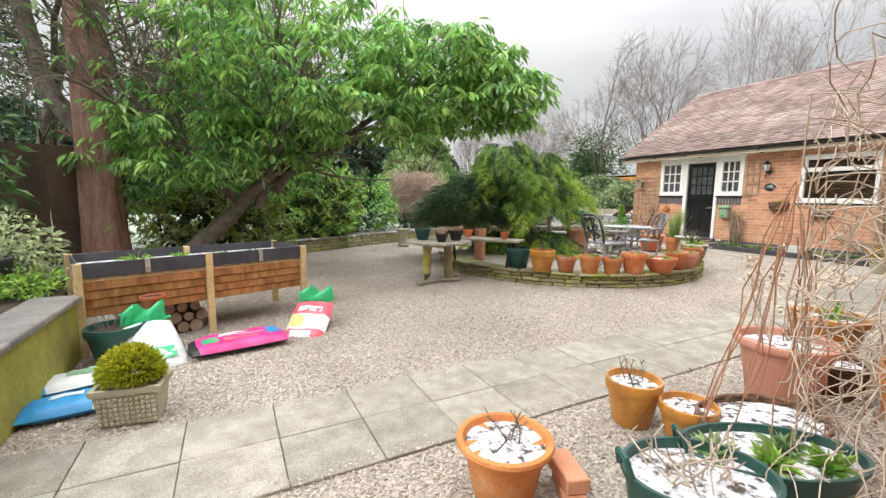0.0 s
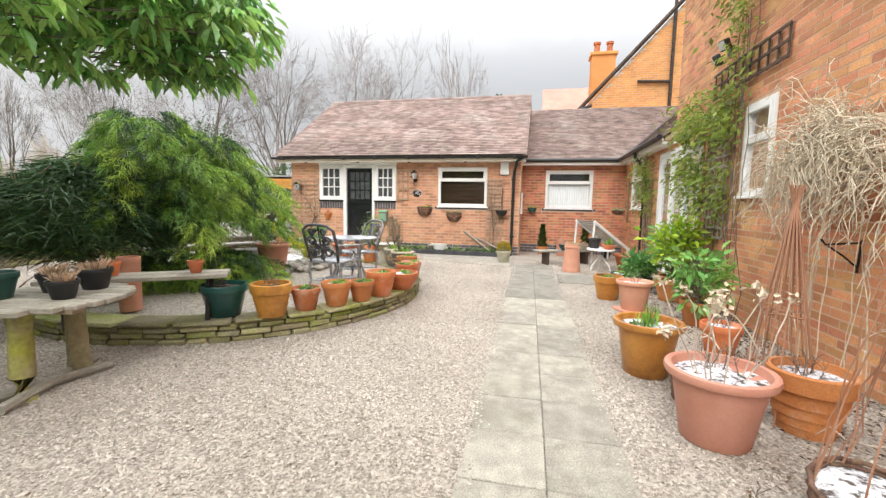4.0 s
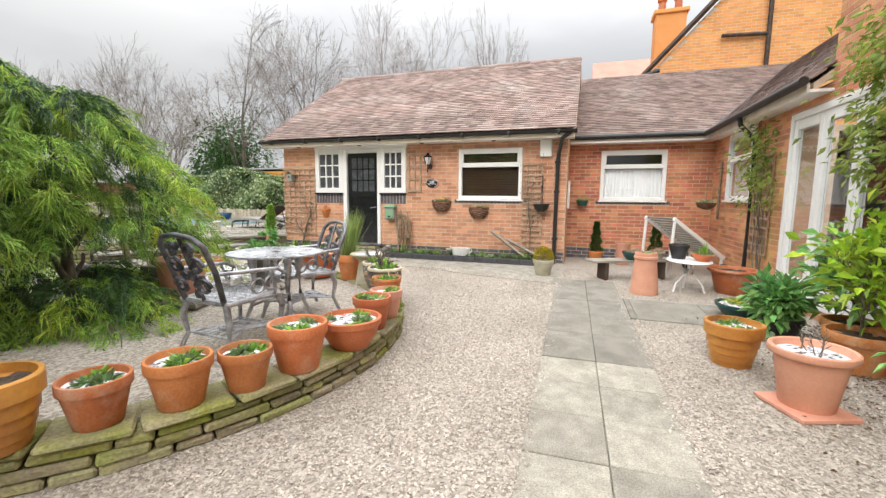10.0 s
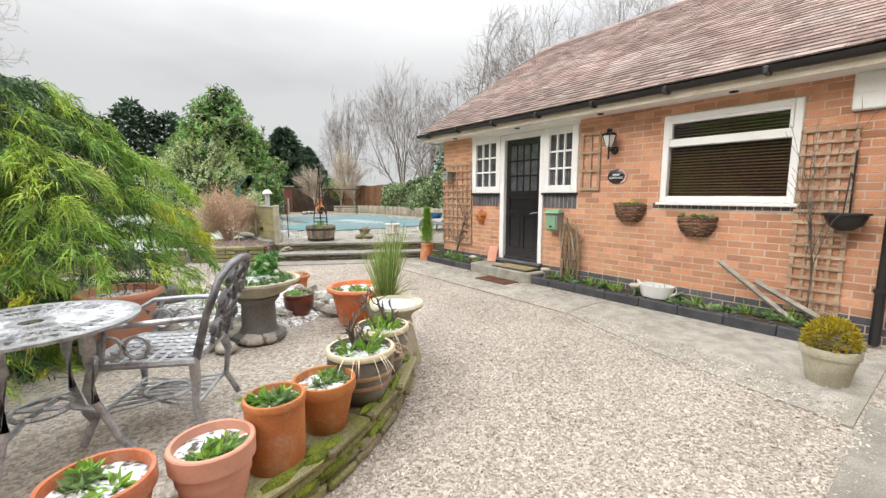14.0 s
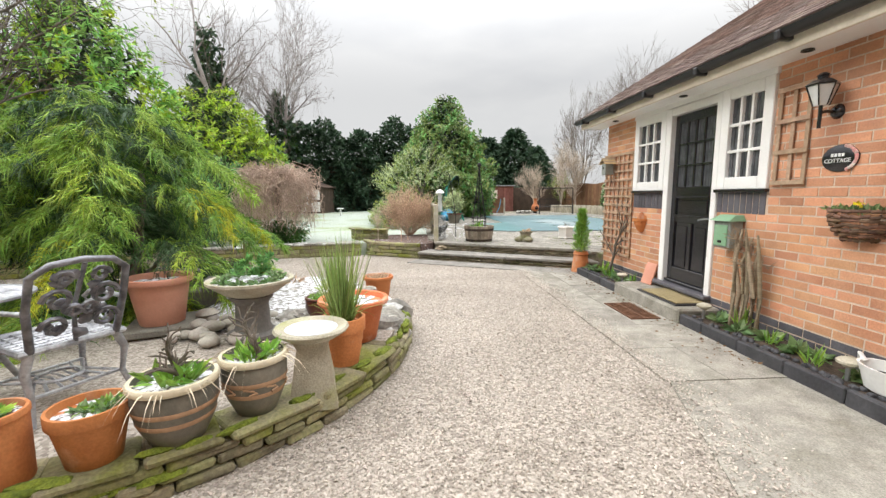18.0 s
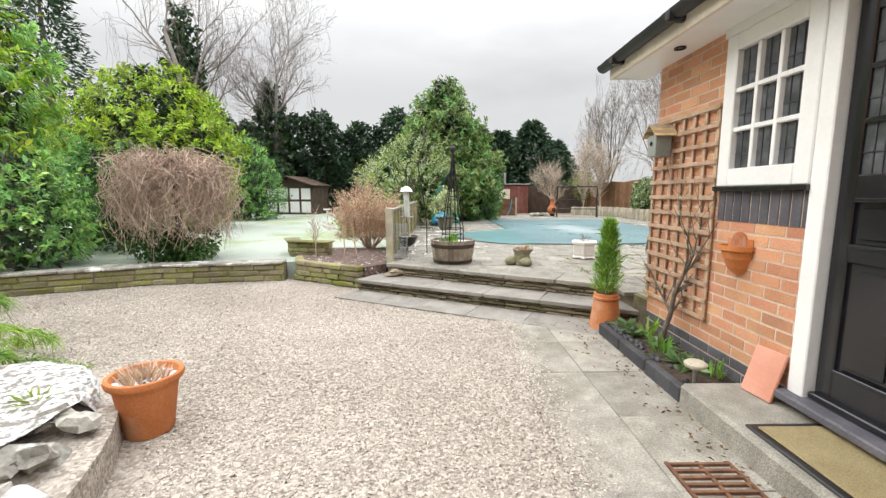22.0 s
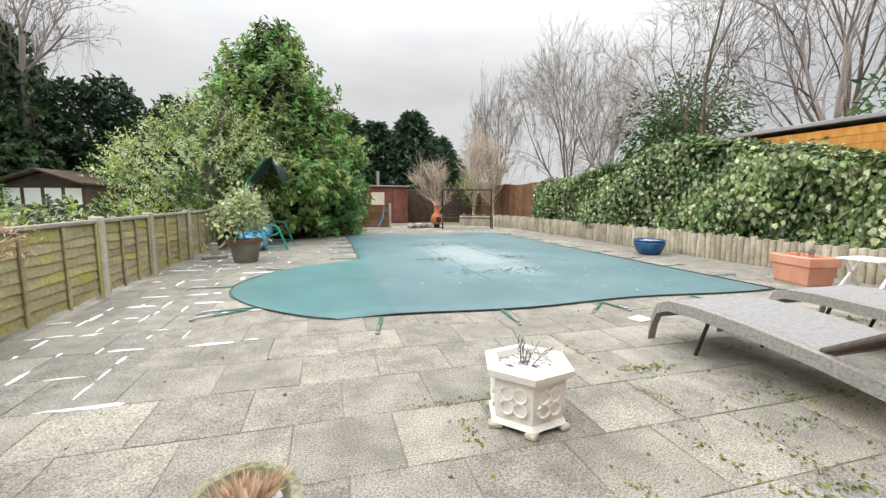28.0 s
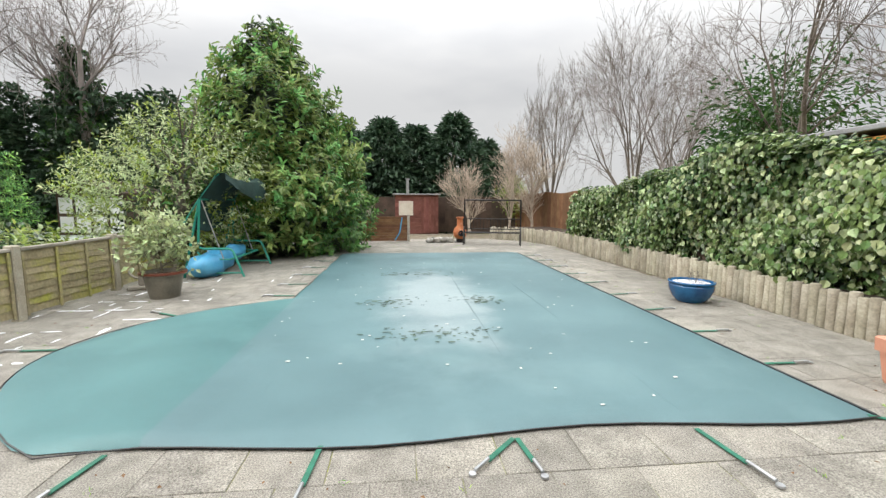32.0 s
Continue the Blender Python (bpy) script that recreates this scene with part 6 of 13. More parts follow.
# house plaque
pl = thing("house_plaque", label="oval black house plaque with white lettering and pink flowers", category="plaque")
pl.matrix_basis = at_cot(3.74, 0, 1.57)
g = Geo(); g.lathe([(0.135, 0), (0.135, 0.01), (0.125, 0.016)], 32, m=pose(0, 0, 0, 90) @ Matrix.Diagonal((1, 0.72, 1, 1))); part("plate", g, BLACK, pl, smooth=40)
g = Geo()
for k in range(4):
    bar(g, -0.058 + k * 0.026, -0.040 + k * 0.026, -0.020, -0.017, 0.012, 0.036, 0)
part("lettering", g, WHITE, pl, "small white letters")
cu = bpy.data.curves.new("word", "FONT"); cu.body = "COTTAGE"; cu.size = 0.042; cu.align_x = "CENTER"; cu.extrude = 0.001
wd = new("lettering", cu); wd.parent = pl; wd.matrix_basis = pose(-0.01, -0.018, -0.03, 90); cu.materials.append(WHITE)
ENAMEL = leaf("pink_enamel", (0.55, 0.22, 0.20), (0.75, 0.5, 0.45))
for k in range(14):
    a = radians(-60 + k * 10)
    g = Geo(); g.blob(0.125 * math.cos(a), -0.018, 0.092 * math.sin(a), 0.014, 0.008, 0.013, 0.3, 6, 4, k); part("flower", g, ENAMEL, pl, "pink enamel flower")

# letter box
lb_ = thing("letter_box", label="mint green metal letter box with a pitched lid", category="letter box")
lb_.matrix_basis = at_cot(2.80, -0.005, 0.80)
g = Geo(); g.box(0, -0.07, 0.13, 0.22, 0.13, 0.26, 0.008); part("body", g, SAGE, lb_)
g = Geo(); g.box(0, -0.142, 0.12, 0.17, 0.012, 0.20, 0.006); part("door", g, MINT, lb_, "mint green door")
g = Geo(); g.box(0, -0.15, 0.06, 0.05, 0.006, 0.025, 0.002); part("slot", g, BLACK, lb_)
g = Geo(); g.add([(-0.13, -0.17, 0.26), (0.13, -0.17, 0.26), (0.13, 0, 0.26), (-0.13, 0, 0.26), (-0.10, -0.08, 0.315), (0.10, -0.08, 0.315), (0.10, 0, 0.315), (-0.10, 0, 0.315)], [(3, 2, 1, 0), (0, 1, 5, 4), (1, 2, 6, 5), (3, 0, 4, 7), (4, 5, 6, 7), (2, 3, 7, 6)]); part("lid", g, MINT, lb_)

# half-round terracotta wall pot
wp = thing("wall_pot", label="half-round terracotta pot hung on the bricks", category="plant pot")
wp.matrix_basis = at_cot(1.13, -0.002, 0.80)
vs, fs, prof = [], [], [(0.03, 0), (0.07, 0.04), (0.105, 0.15), (0.125, 0.155), (0.125, 0.185), (0.11, 0.185), (0.095, 0.10)]
for r, z in prof:
    for j in range(13):
        a = math.pi + math.pi * j / 12
        vs.append((r * math.cos(a), r * math.sin(a), z))
fs = [(i * 13 + j, i * 13 + j + 1, (i + 1) * 13 + j + 1, (i + 1) * 13 + j) for i in range(6) for j in range(12)]
g = Geo(); g.add(vs, fs); g.box(0, -0.006, 0.17, 0.22, 0.012, 0.12, 0.004); part("body", g, TERRA, wp, smooth=40)
g = Geo(); g.lathe([(0.07, 0), (0.07, 0.01)], 14, m=pose(0, -0.007, 0.2, 90)); part("back_plate", g, TERRA, wp, smooth=40)

# alarm box and meter box
g = Geo(); bar(g, 5.93, 6.15, -0.07, 0.0, 2.06, 2.38, 0.012); bar(g, 5.95, 6.13, -0.078, -0.07, 2.2, 2.36, 0.004)
solid("alarm_box", g, WHITE, "white alarm box under the eaves", "alarm box", m=M_COT)
g = Geo(); g.box(0, 0, 0, 0.05, 0.16, 0.55, 0.01)
solid("cable_cover", g, WHITE, "white cable cover on the brick corner", "box", m=pose(11.85, 2.68, 1.35, 0, 0, 90))

# bird house on the trellis
bh = thing("bird_house", label="small grey bird house with a shingled wooden roof", category="bird house")
bh.matrix_basis = at_cot(0.27, -0.05, 1.62)
g = Geo(); g.box(0, -0.07, 0.08, 0.13, 0.13, 0.17, 0.005); part("body", g, SAGE, bh)
# black disc stands for the dark inside of the entrance hole
g = Geo(); g.lathe([(0.018, 0), (0.018, 0.006)], 12, m=pose(0, -0.137, 0.1, 90)); part("entrance", g, BLACK, bh)
for sgn in (-1, 1):
    for k in range(4):
        g = Geo(); g.box(0, 0, 0, 0.045, 0.19, 0.008, 0.001)
        part("shingle", g, WOOD_PALE if k % 2 else WOOD, bh, m=pose(sgn * (0.015 + k * 0.025), -0.07, 0.235 - k * 0.022, 0, sgn * 40, 0))

# flower border along the front, edged with lead-grey blocks
g = Geo(); g.prism([(10.9, 3.05), (11.285, 3.05), (11.285, 6.45), (10.9, 6.45)], -0.03, 0.095)
border = solid("flower_border", g, SOIL, "narrow soil border with small winter plants", "flower bed", "structure")
g = Geo(); g.prism([(10.9, 7.84), (11.285, 7.84), (11.285, 9.2), (10.9, 9.2)], -0.03, 0.095)
border2 = solid("flower_border", g, SOIL, "narrow soil border with small winter plants", "flower bed", "structure")
for b_, y0, y1 in ((border, 3.05, 6.45), (border2, 7.84, 9.2)):
    k = y0
    while k < y1 - 0.05:
        q = Geo(); q.box(0, 0, 0, 0.055, min(0.44, y1 - k) - 0.006, 0.14, 0.008, jitter=0.003); part("edging_block", q, LEAD, b_, m=pose(10.88, k + min(0.44, y1 - k) / 2, 0.042))
        k += 0.44
    n = int((y1 - y0) * 26)
    q = Geo()
    for i in range(n):
        q.blob(10.93 + random.random() * 0.06, y0 + random.random() * (y1 - y0), 0.10, 0.022, 0.026, 0.02, 0.25, 6, 4, i)
    part("dark_pebbles", q, LEAD, b_, kind="stuff", smooth=60)


def tuft(n, r, length, width, seed, up=0.8):
    rng = np.random.default_rng(seed)
    a = rng.random(n) * 2 * math.pi
    p = np.stack([np.cos(a) * r * rng.random(n), np.sin(a) * r * rng.random(n), np.zeros(n)], 1)
    d = np.stack([np.cos(a) * (1 - up), np.sin(a) * (1 - up), np.full(n, up)], 1) + rng.normal(0, 0.12, (n, 3))
    return p, d


def rosette(name, x, y, z, r, material, n, seed, label, parent=None, category="plant", up=0.45, w=0.45):
    p, d = tuft(n, r * 0.35, r, 0, seed, up)
    me = leaves(name, p, d, r, w, material, 0.15, 0.2, seed)
    if parent:
        return part(name, me, material, parent, label, m=pose(x, y, z))
    return solid(name, me, material, label, category, m=pose(x, y, z), group="small border plants")


k = 0
for y0, y1, n in ((3.2, 6.4, 22), (7.95, 9.1, 9)):
    for i in range(n):
        y = y0 + (y1 - y0) * (i + random.uniform(0.2, 0.8)) / n
        x = random.uniform(11.02, 11.22)
        c = [(L_ALPINE, "grey-green primrose rosette in the border", 0.4), (L_HERB, "fresh green bulb shoots in the border", 0.85), (L_ALPINE, "grey-green primrose rosette in the border", 0.35)][k % 3]
        rosette("border_plant", x, y, 0.095, random.uniform(0.09, 0.14) * (1.3 if c[2] > 0.6 else 1), c[0], 26 if c[2] < 0.6 else 16, 40 + k, c[1], up=c[2], w=0.5 if c[2] < 0.6 else 0.12)
        k += 1

# bare shrubs trained on the front
def bare_shrub(name, x, y, z, h, seed, label, r=0.022, kids=2, depth=2, spread=0.5, material=None, lean=(0, 0), group="", shrink=0.6):
    A, B, R0, R1, tips = limbs((0, 0, 0), (lean[0], lean[1], h), r, depth, spread, seed, kids, shrink, 0.5, 0.16, 0.3)
    me = sticks(name, A, B, np.maximum(R0, 0.002), np.maximum(R1, 0.0015), material or TRUNK, 5)
    return solid(name, me, material or TRUNK, label, "shrub", m=pose(x, y, z), group=group)


bare_shrub("rose_bush", 11.12, 8.62, 0.05, 0.85, 3, "bare pruned rose bush against the trellis", 0.026, 2, 2, 0.55, lean=(0.03, -0.02))
st = thing("pruned_climber", 11.2, 6.03, 0.05, 0, "cut back woody climber with thick stems beside the letter box", "shrub")
for k in range(7):
    g = Geo(); x, y = random.uniform(-0.06, 0.05), -0.15 + 0.05 * k
    g.tube([(x, y, 0), (x + 0.02, y + random.uniform(-0.02, 0.02), 0.35), (x - 0.02, y + random.uniform(-0.04, 0.04), 0.65), (x, y + random.uniform(-0.08, 0.08), random.uniform(0.75, 0.95))], [0.024, 0.02, 0.018, 0.01], 6)
    part("stem", g, WOOD, st, smooth=60)
A, B, R0, R1, tips = limbs((0, -0.02, 0.55), (0, 0.02, 0.85), 0.015, 2, 0.8, 9, 3, 0.6, 0.4, 0.3, 0.0)
part("twig_mass", sticks("twigs", A, B, np.maximum(R0, 0.003), np.maximum(R1, 0.002), WOOD, 4), WOOD, st)
# solar lights in the border
for x, y in ((11.02, 6.33), (11.02, 4.95), (11.0, 7.93)):
    s_ = thing("solar_light", x, y, 0.05, 0, "small mushroom-shaped solar garden light", "garden light", "solar lights")
    g = Geo(); g.tube([(0, 0, 0), (0, 0, 0.15)], 0.014, 8); part("stake", g, STEEL, s_, smooth=50)
    g = Geo(); g.lathe([(0.03, 0.14), (0.04, 0.155), (0.066, 0.165), (0.068, 0.182), (0.05, 0.196), (0.02, 0.2)], 18); part("head", g, CAST_STONE, s_, smooth=40)
# white urn-shaped planter
wt = thing("white_planter", 11.08, 4.72, 0.095, 0, "white ceramic planter lying in the border", "planter")
g = Geo(); g.lathe([(0.09, 0), (0.13, 0.02), (0.15, 0.10), (0.165, 0.15), (0.17, 0.165), (0.155, 0.165), (0.14, 0.08)], 22, sx=0.8, sy=1.25); part("body", g, TUB_WHITE, wt, smooth=40)
g = Geo(); g.lathe([(0.02, 0.10), (0.138, 0.10)], 22, sx=0.8, sy=1.25); part("soil", g, SOIL, wt)
for sg in (-1, 1):
    g = Geo(); g.tube([(0, sg * 0.17, 0.06), (0, sg * 0.24, 0.10), (0, sg * 0.22, 0.19), (0, sg * 0.19, 0.15)], 0.018, 8); part("scroll", g, TUB_WHITE, wt, smooth=60)
# leaning boards by the narrow trellis
for a, (y0, y1, z1) in enumerate(((3.62, 4.12, 0.62), (3.25, 3.78, 0.45))):
    g = Geo(); g.tube([(11.1, y0 - 0.28, 0.06), (11.18, y1, z1)], 0.028, 4)
    solid("leaning_pole", g, WOOD_GREY, "weathered pole leaning against the trellis", "pole", group="leaning poles")
bare_shrub("climber", 11.2, 3.38, 0.05, 1.2, 15, "bare climbing plant on the narrow trellis", 0.012, 2, 2, 0.28, TRUNK, (0.02, -0.05))

# hay-rack baskets
def hay_basket(x, z, seed, flower=False, w=0.40):
    b = thing("wall_basket", label="wicker wall basket with winter plants" + (" and a yellow flower" if flower else ""), category="basket", group="wall baskets")
    b.matrix_basis = at_cot(x, -0.003, z)
    rng = np.random.default_rng(seed)
    P0, P1 = [], []
    for k in range(7):
        zz = -0.10 + k * 0.033
        r = w / 2 * math.sqrt(max(0.2, 1 - ((0.10 - zz) / 0.24) ** 2))
        for j in range(12):
            a0, a1 = math.pi + math.pi * j / 12, math.pi + math.pi * (j + 1) / 12
            P0.append((r * math.cos(a0), r * 0.85 * math.sin(a0), zz + rng.normal(0, 0.007))); P1.append((r * math.cos(a1), r * 0.85 * math.sin(a1), zz + rng.normal(0, 0.007)))
    part("weave", sticks("weave", P0, P1, np.full(len(P0), 0.014), np.full(len(P0), 0.012), WICKER, 6), WICKER, b)
    p = np.stack([rng.uniform(-w * 0.45, w * 0.45, 90), rng.uniform(-w * 0.35, 0, 90), np.full(90, 0.10)], 1)
    part("foliage", leaves("foliage", p, rng.normal(0, 0.5, (90, 3)) + np.array([0, -0.2, 0.7]), 0.05, 0.5, L_ALPINE, 0.1, 0.4, seed), L_ALPINE, b)
    if flower:
        p = np.stack([rng.uniform(0.04, 0.09, 16), rng.uniform(-0.14, -0.1, 16), np.full(16, 0.14)], 1)
        part("flower", leaves("flower", p, rng.normal(0, 1, (16, 3)), 0.03, 0.8, PETAL, 0, 0.3, seed), PETAL, b, "yellow flower")


hay_basket(3.95, 1.10, 71, True)
hay_basket(4.75, 0.97, 72)
# bracket basket on the narrow trellis and green trough on the link wall
hb = thing("bracket_basket", label="dark plastic half basket on a bracket", category="basket")
hb.matrix_basis = at_cot(6.0, -0.03, 1.02)
g = Geo(); g.lathe([(0.06, 0), (0.12, 0.05), (0.15, 0.13), (0.165, 0.135), (0.165, 0.15), (0.14, 0.15), (0.1, 0.08)], 18, m=pose(0, -0.16, 0)); part("bowl", g, BLACK_PLASTIC, hb, smooth=40)
g = Geo(); g.tube([(0, 0, 0.45), (0, -0.16, 0.5), (0.0, -0.30, 0.15)], 0.006, 5); g.tube([(0, -0.02, 0.15), (0, -0.02, 0.7)], 0.008, 5); part("bracket", g, IRON, hb)
gt = thing("wall_trough", label="small green trough on the red brick wall", category="planter")
gt.matrix_basis = M_LINK @ pose(0.30, -0.01, 1.12)
g = Geo(); g.lathe([(0.07, 0), (0.10, 0.10), (0.11, 0.105), (0.11, 0.12), (0.09, 0.12)], 16, m=pose(0, -0.11, 0), sx=1.2, sy=0.8); part("body", g, GREEN_PLASTIC, gt, smooth=40)
rng = np.random.default_rng(5); p = np.stack([rng.uniform(-0.1, 0.1, 50), rng.uniform(-0.17, -0.05, 50), np.full(50, 0.12)], 1)
part("foliage", leaves("foliage", p, rng.normal(0, 0.5, (50, 3)) + np.array([0, 0, 0.7]), 0.06, 0.3, L_HERB, 0.2, 0.3, 3), L_HERB, gt)

# ---- round raised bed in the courtyard ----
BC, BR = (5.72, 6.25), 2.42
BZ = 0.20


def ring(a0, a1, r, n=40):
    return [(BC[0] + r * math.cos(radians(a0 + (a1 - a0) * i / n)), BC[1] + r * 0.985 * math.sin(radians(a0 + (a1 - a0) * i / n))) for i in range(n + 1)]


g = Geo(); g.prism(ring(150, 395, BR - 0.12, 60), -0.04, BZ - 0.02)
bed = solid("raised_bed_round", g, GRAVEL, "round raised bed of gravel and stones edged by a curved stone wall", "raised bed", "structure")
arc = ring(158, 368, BR - 0.06, 80)
stone_course(arc, -0.01, 0.058, 0.12, bed, lo=0.14, hi=0.34, name="stone")
stone_course(arc, 0.048, 0.055, 0.12, bed, lo=0.14, hi=0.34, name="stone")
stone_course(arc, 0.103, 0.055, 0.12, bed, lo=0.14, hi=0.34, name="stone")
stone_course(ring(158, 345, BR - 0.13, 80), 0.158, 0.046, 0.30, bed, lo=0.3, hi=0.52, name="coping", rough=0.004)
# moss along the outer edge
rng = np.random.default_rng(11)
for k in range(80):
    a = radians(rng.uniform(285, 364))
    r = BR - 0.05 + rng.uniform(-0.03, 0.02)
    g = Geo(); g.blob(0, 0, 0, rng.uniform(0.05, 0.11), rng.uniform(0.02, 0.035), 0.022, 0.4, 10, 5, k)
    part("moss_cushion", g, MOSS, bed, m=pose(BC[0] + r * math.cos(a), BC[1] + r * math.sin(a), rng.choice([0.10, 0.17, 0.20]), 0, 0, math.degrees(a) + 90), smooth=60)


# ---- pots ----
def pot_profile(r, h, style):
    t = 0.018
    if style == "rim":      # classic thick-rimmed flower pot
        return [(r * 0.64, 0), (r * 0.67, 0.005), (r * 0.92, h * 0.76), (r * 0.985, h * 0.77), (r, h * 0.79), (r * 1.0, h * 0.975), (r * 0.985, h), (r * 0.9, h), (r * 0.885, h * 0.97), (r * 0.86, h * 0.86)]
    if style == "bands":    # ribbed sides
        return [(r * 0.66, 0), (r * 0.70, h * 0.14), (r * 0.73, h * 0.15), (r * 0.73, h * 0.18), (r * 0.76, h * 0.3), (r * 0.80, h * 0.31), (r * 0.80, h * 0.34), (r * 0.82, h * 0.48), (r * 0.87, h * 0.49), (r * 0.87, h * 0.52), (r * 0.89, h * 0.7), (r * 0.99, h * 0.72), (r, h * 0.98), (r * 0.97, h), (r * 0.88, h), (r * 0.86, h * 0.86)]
    if style == "flare":    # wide rolled lip
        return [(r * 0.62, 0), (r * 0.64, 0.006), (r * 0.86, h * 0.86), (r * 0.99, h * 0.88), (r * 1.02, h * 0.93), (r, h * 0.985), (r * 0.95, h), (r * 0.88, h * 0.985), (r * 0.83, h * 0.88)]
    if style == "round":    # glazed belly pot
        return [(r * 0.58, 0), (r * 0.62, 0.008), (r * 0.84, h * 0.3), (r * 0.97, h * 0.62), (r * 0.985, h * 0.8), (r * 0.93, h * 0.88), (r * 1.01, h * 0.92), (r * 1.02, h * 0.97), (r * 0.98, h), (r * 0.9, h), (r * 0.86, h * 0.9)]
    if style == "bowl":
        return [(r * 0.55, 0), (r * 0.58, 0.006), (r * 0.86, h * 0.5), (r * 0.93, h * 0.78), (r * 0.99, h * 0.8), (r, h * 0.98), (r * 0.97, h), (r * 0.9, h), (r * 0.87, h * 0.85)]
    if style == "tall":
        return [(r * 0.92, 0), (r * 0.93, 0.006), (r * 0.96, h * 0.9), (r, h * 0.91), (r, h * 0.98), (r * 0.97, h), (r * 0.88, h), (r * 0.86, h * 0.9)]
    # chimney pot
    return [(r, 0), (r * 1.02, 0.02), (r, 0.05), (r * 0.78, h * 0.82), (r * 0.86, h * 0.85), (r * 0.86, h * 0.9), (r * 0.78, h * 0.92), (r * 0.80, h * 0.97), (r * 0.76, h), (r * 0.68, h), (r * 0.66, h * 0.94)]


def pot(x, y, z, r, h, material, style, label, fill="snow", plant="", seed=0, group="", name="plant_pot", rz=0):
    """A planted pot: body, soil or snow, and what grows in it."""
    t = thing(name, x, y, z, rz, label, "plant pot", group)
    prof = pot_profile(r, h, style)
    g = Geo(); g.lathe(prof, 36); part("body", g, material, t, smooth=38)
    ri, zi = prof[-1]
    rng = np.random.default_rng(seed + 100)
    g = Geo()
    vs = [(0, 0, zi + 0.012)]
    for q in (0.35, 0.7, 1.0):
        for j in range(24):
            a = 2 * math.pi * j / 24
            vs.append((ri * q * 1.005 * math.cos(a), ri * q * 1.005 * math.sin(a), zi + (0.012 * (1 - q) + rng.uniform(-0.006, 0.008) if q < 1 else 0.0)))
    fs = [(0, 1 + j, 1 + (j + 1) % 24) for j in range(24)] + [(1 + k * 24 + j, 25 + k * 24 + j, 25 + k * 24 + (j + 1) % 24, 1 + k * 24 + (j + 1) % 24) for k in (0, 1) for j in range(24)]
    g.add(vs, fs)
    part("snowy_soil" if fill == "snow" else "soil", g, SNOWY if fill == "snow" else SOIL, t, smooth=70)
    grow(plant, t, ri, zi + 0.005, seed)
    return t


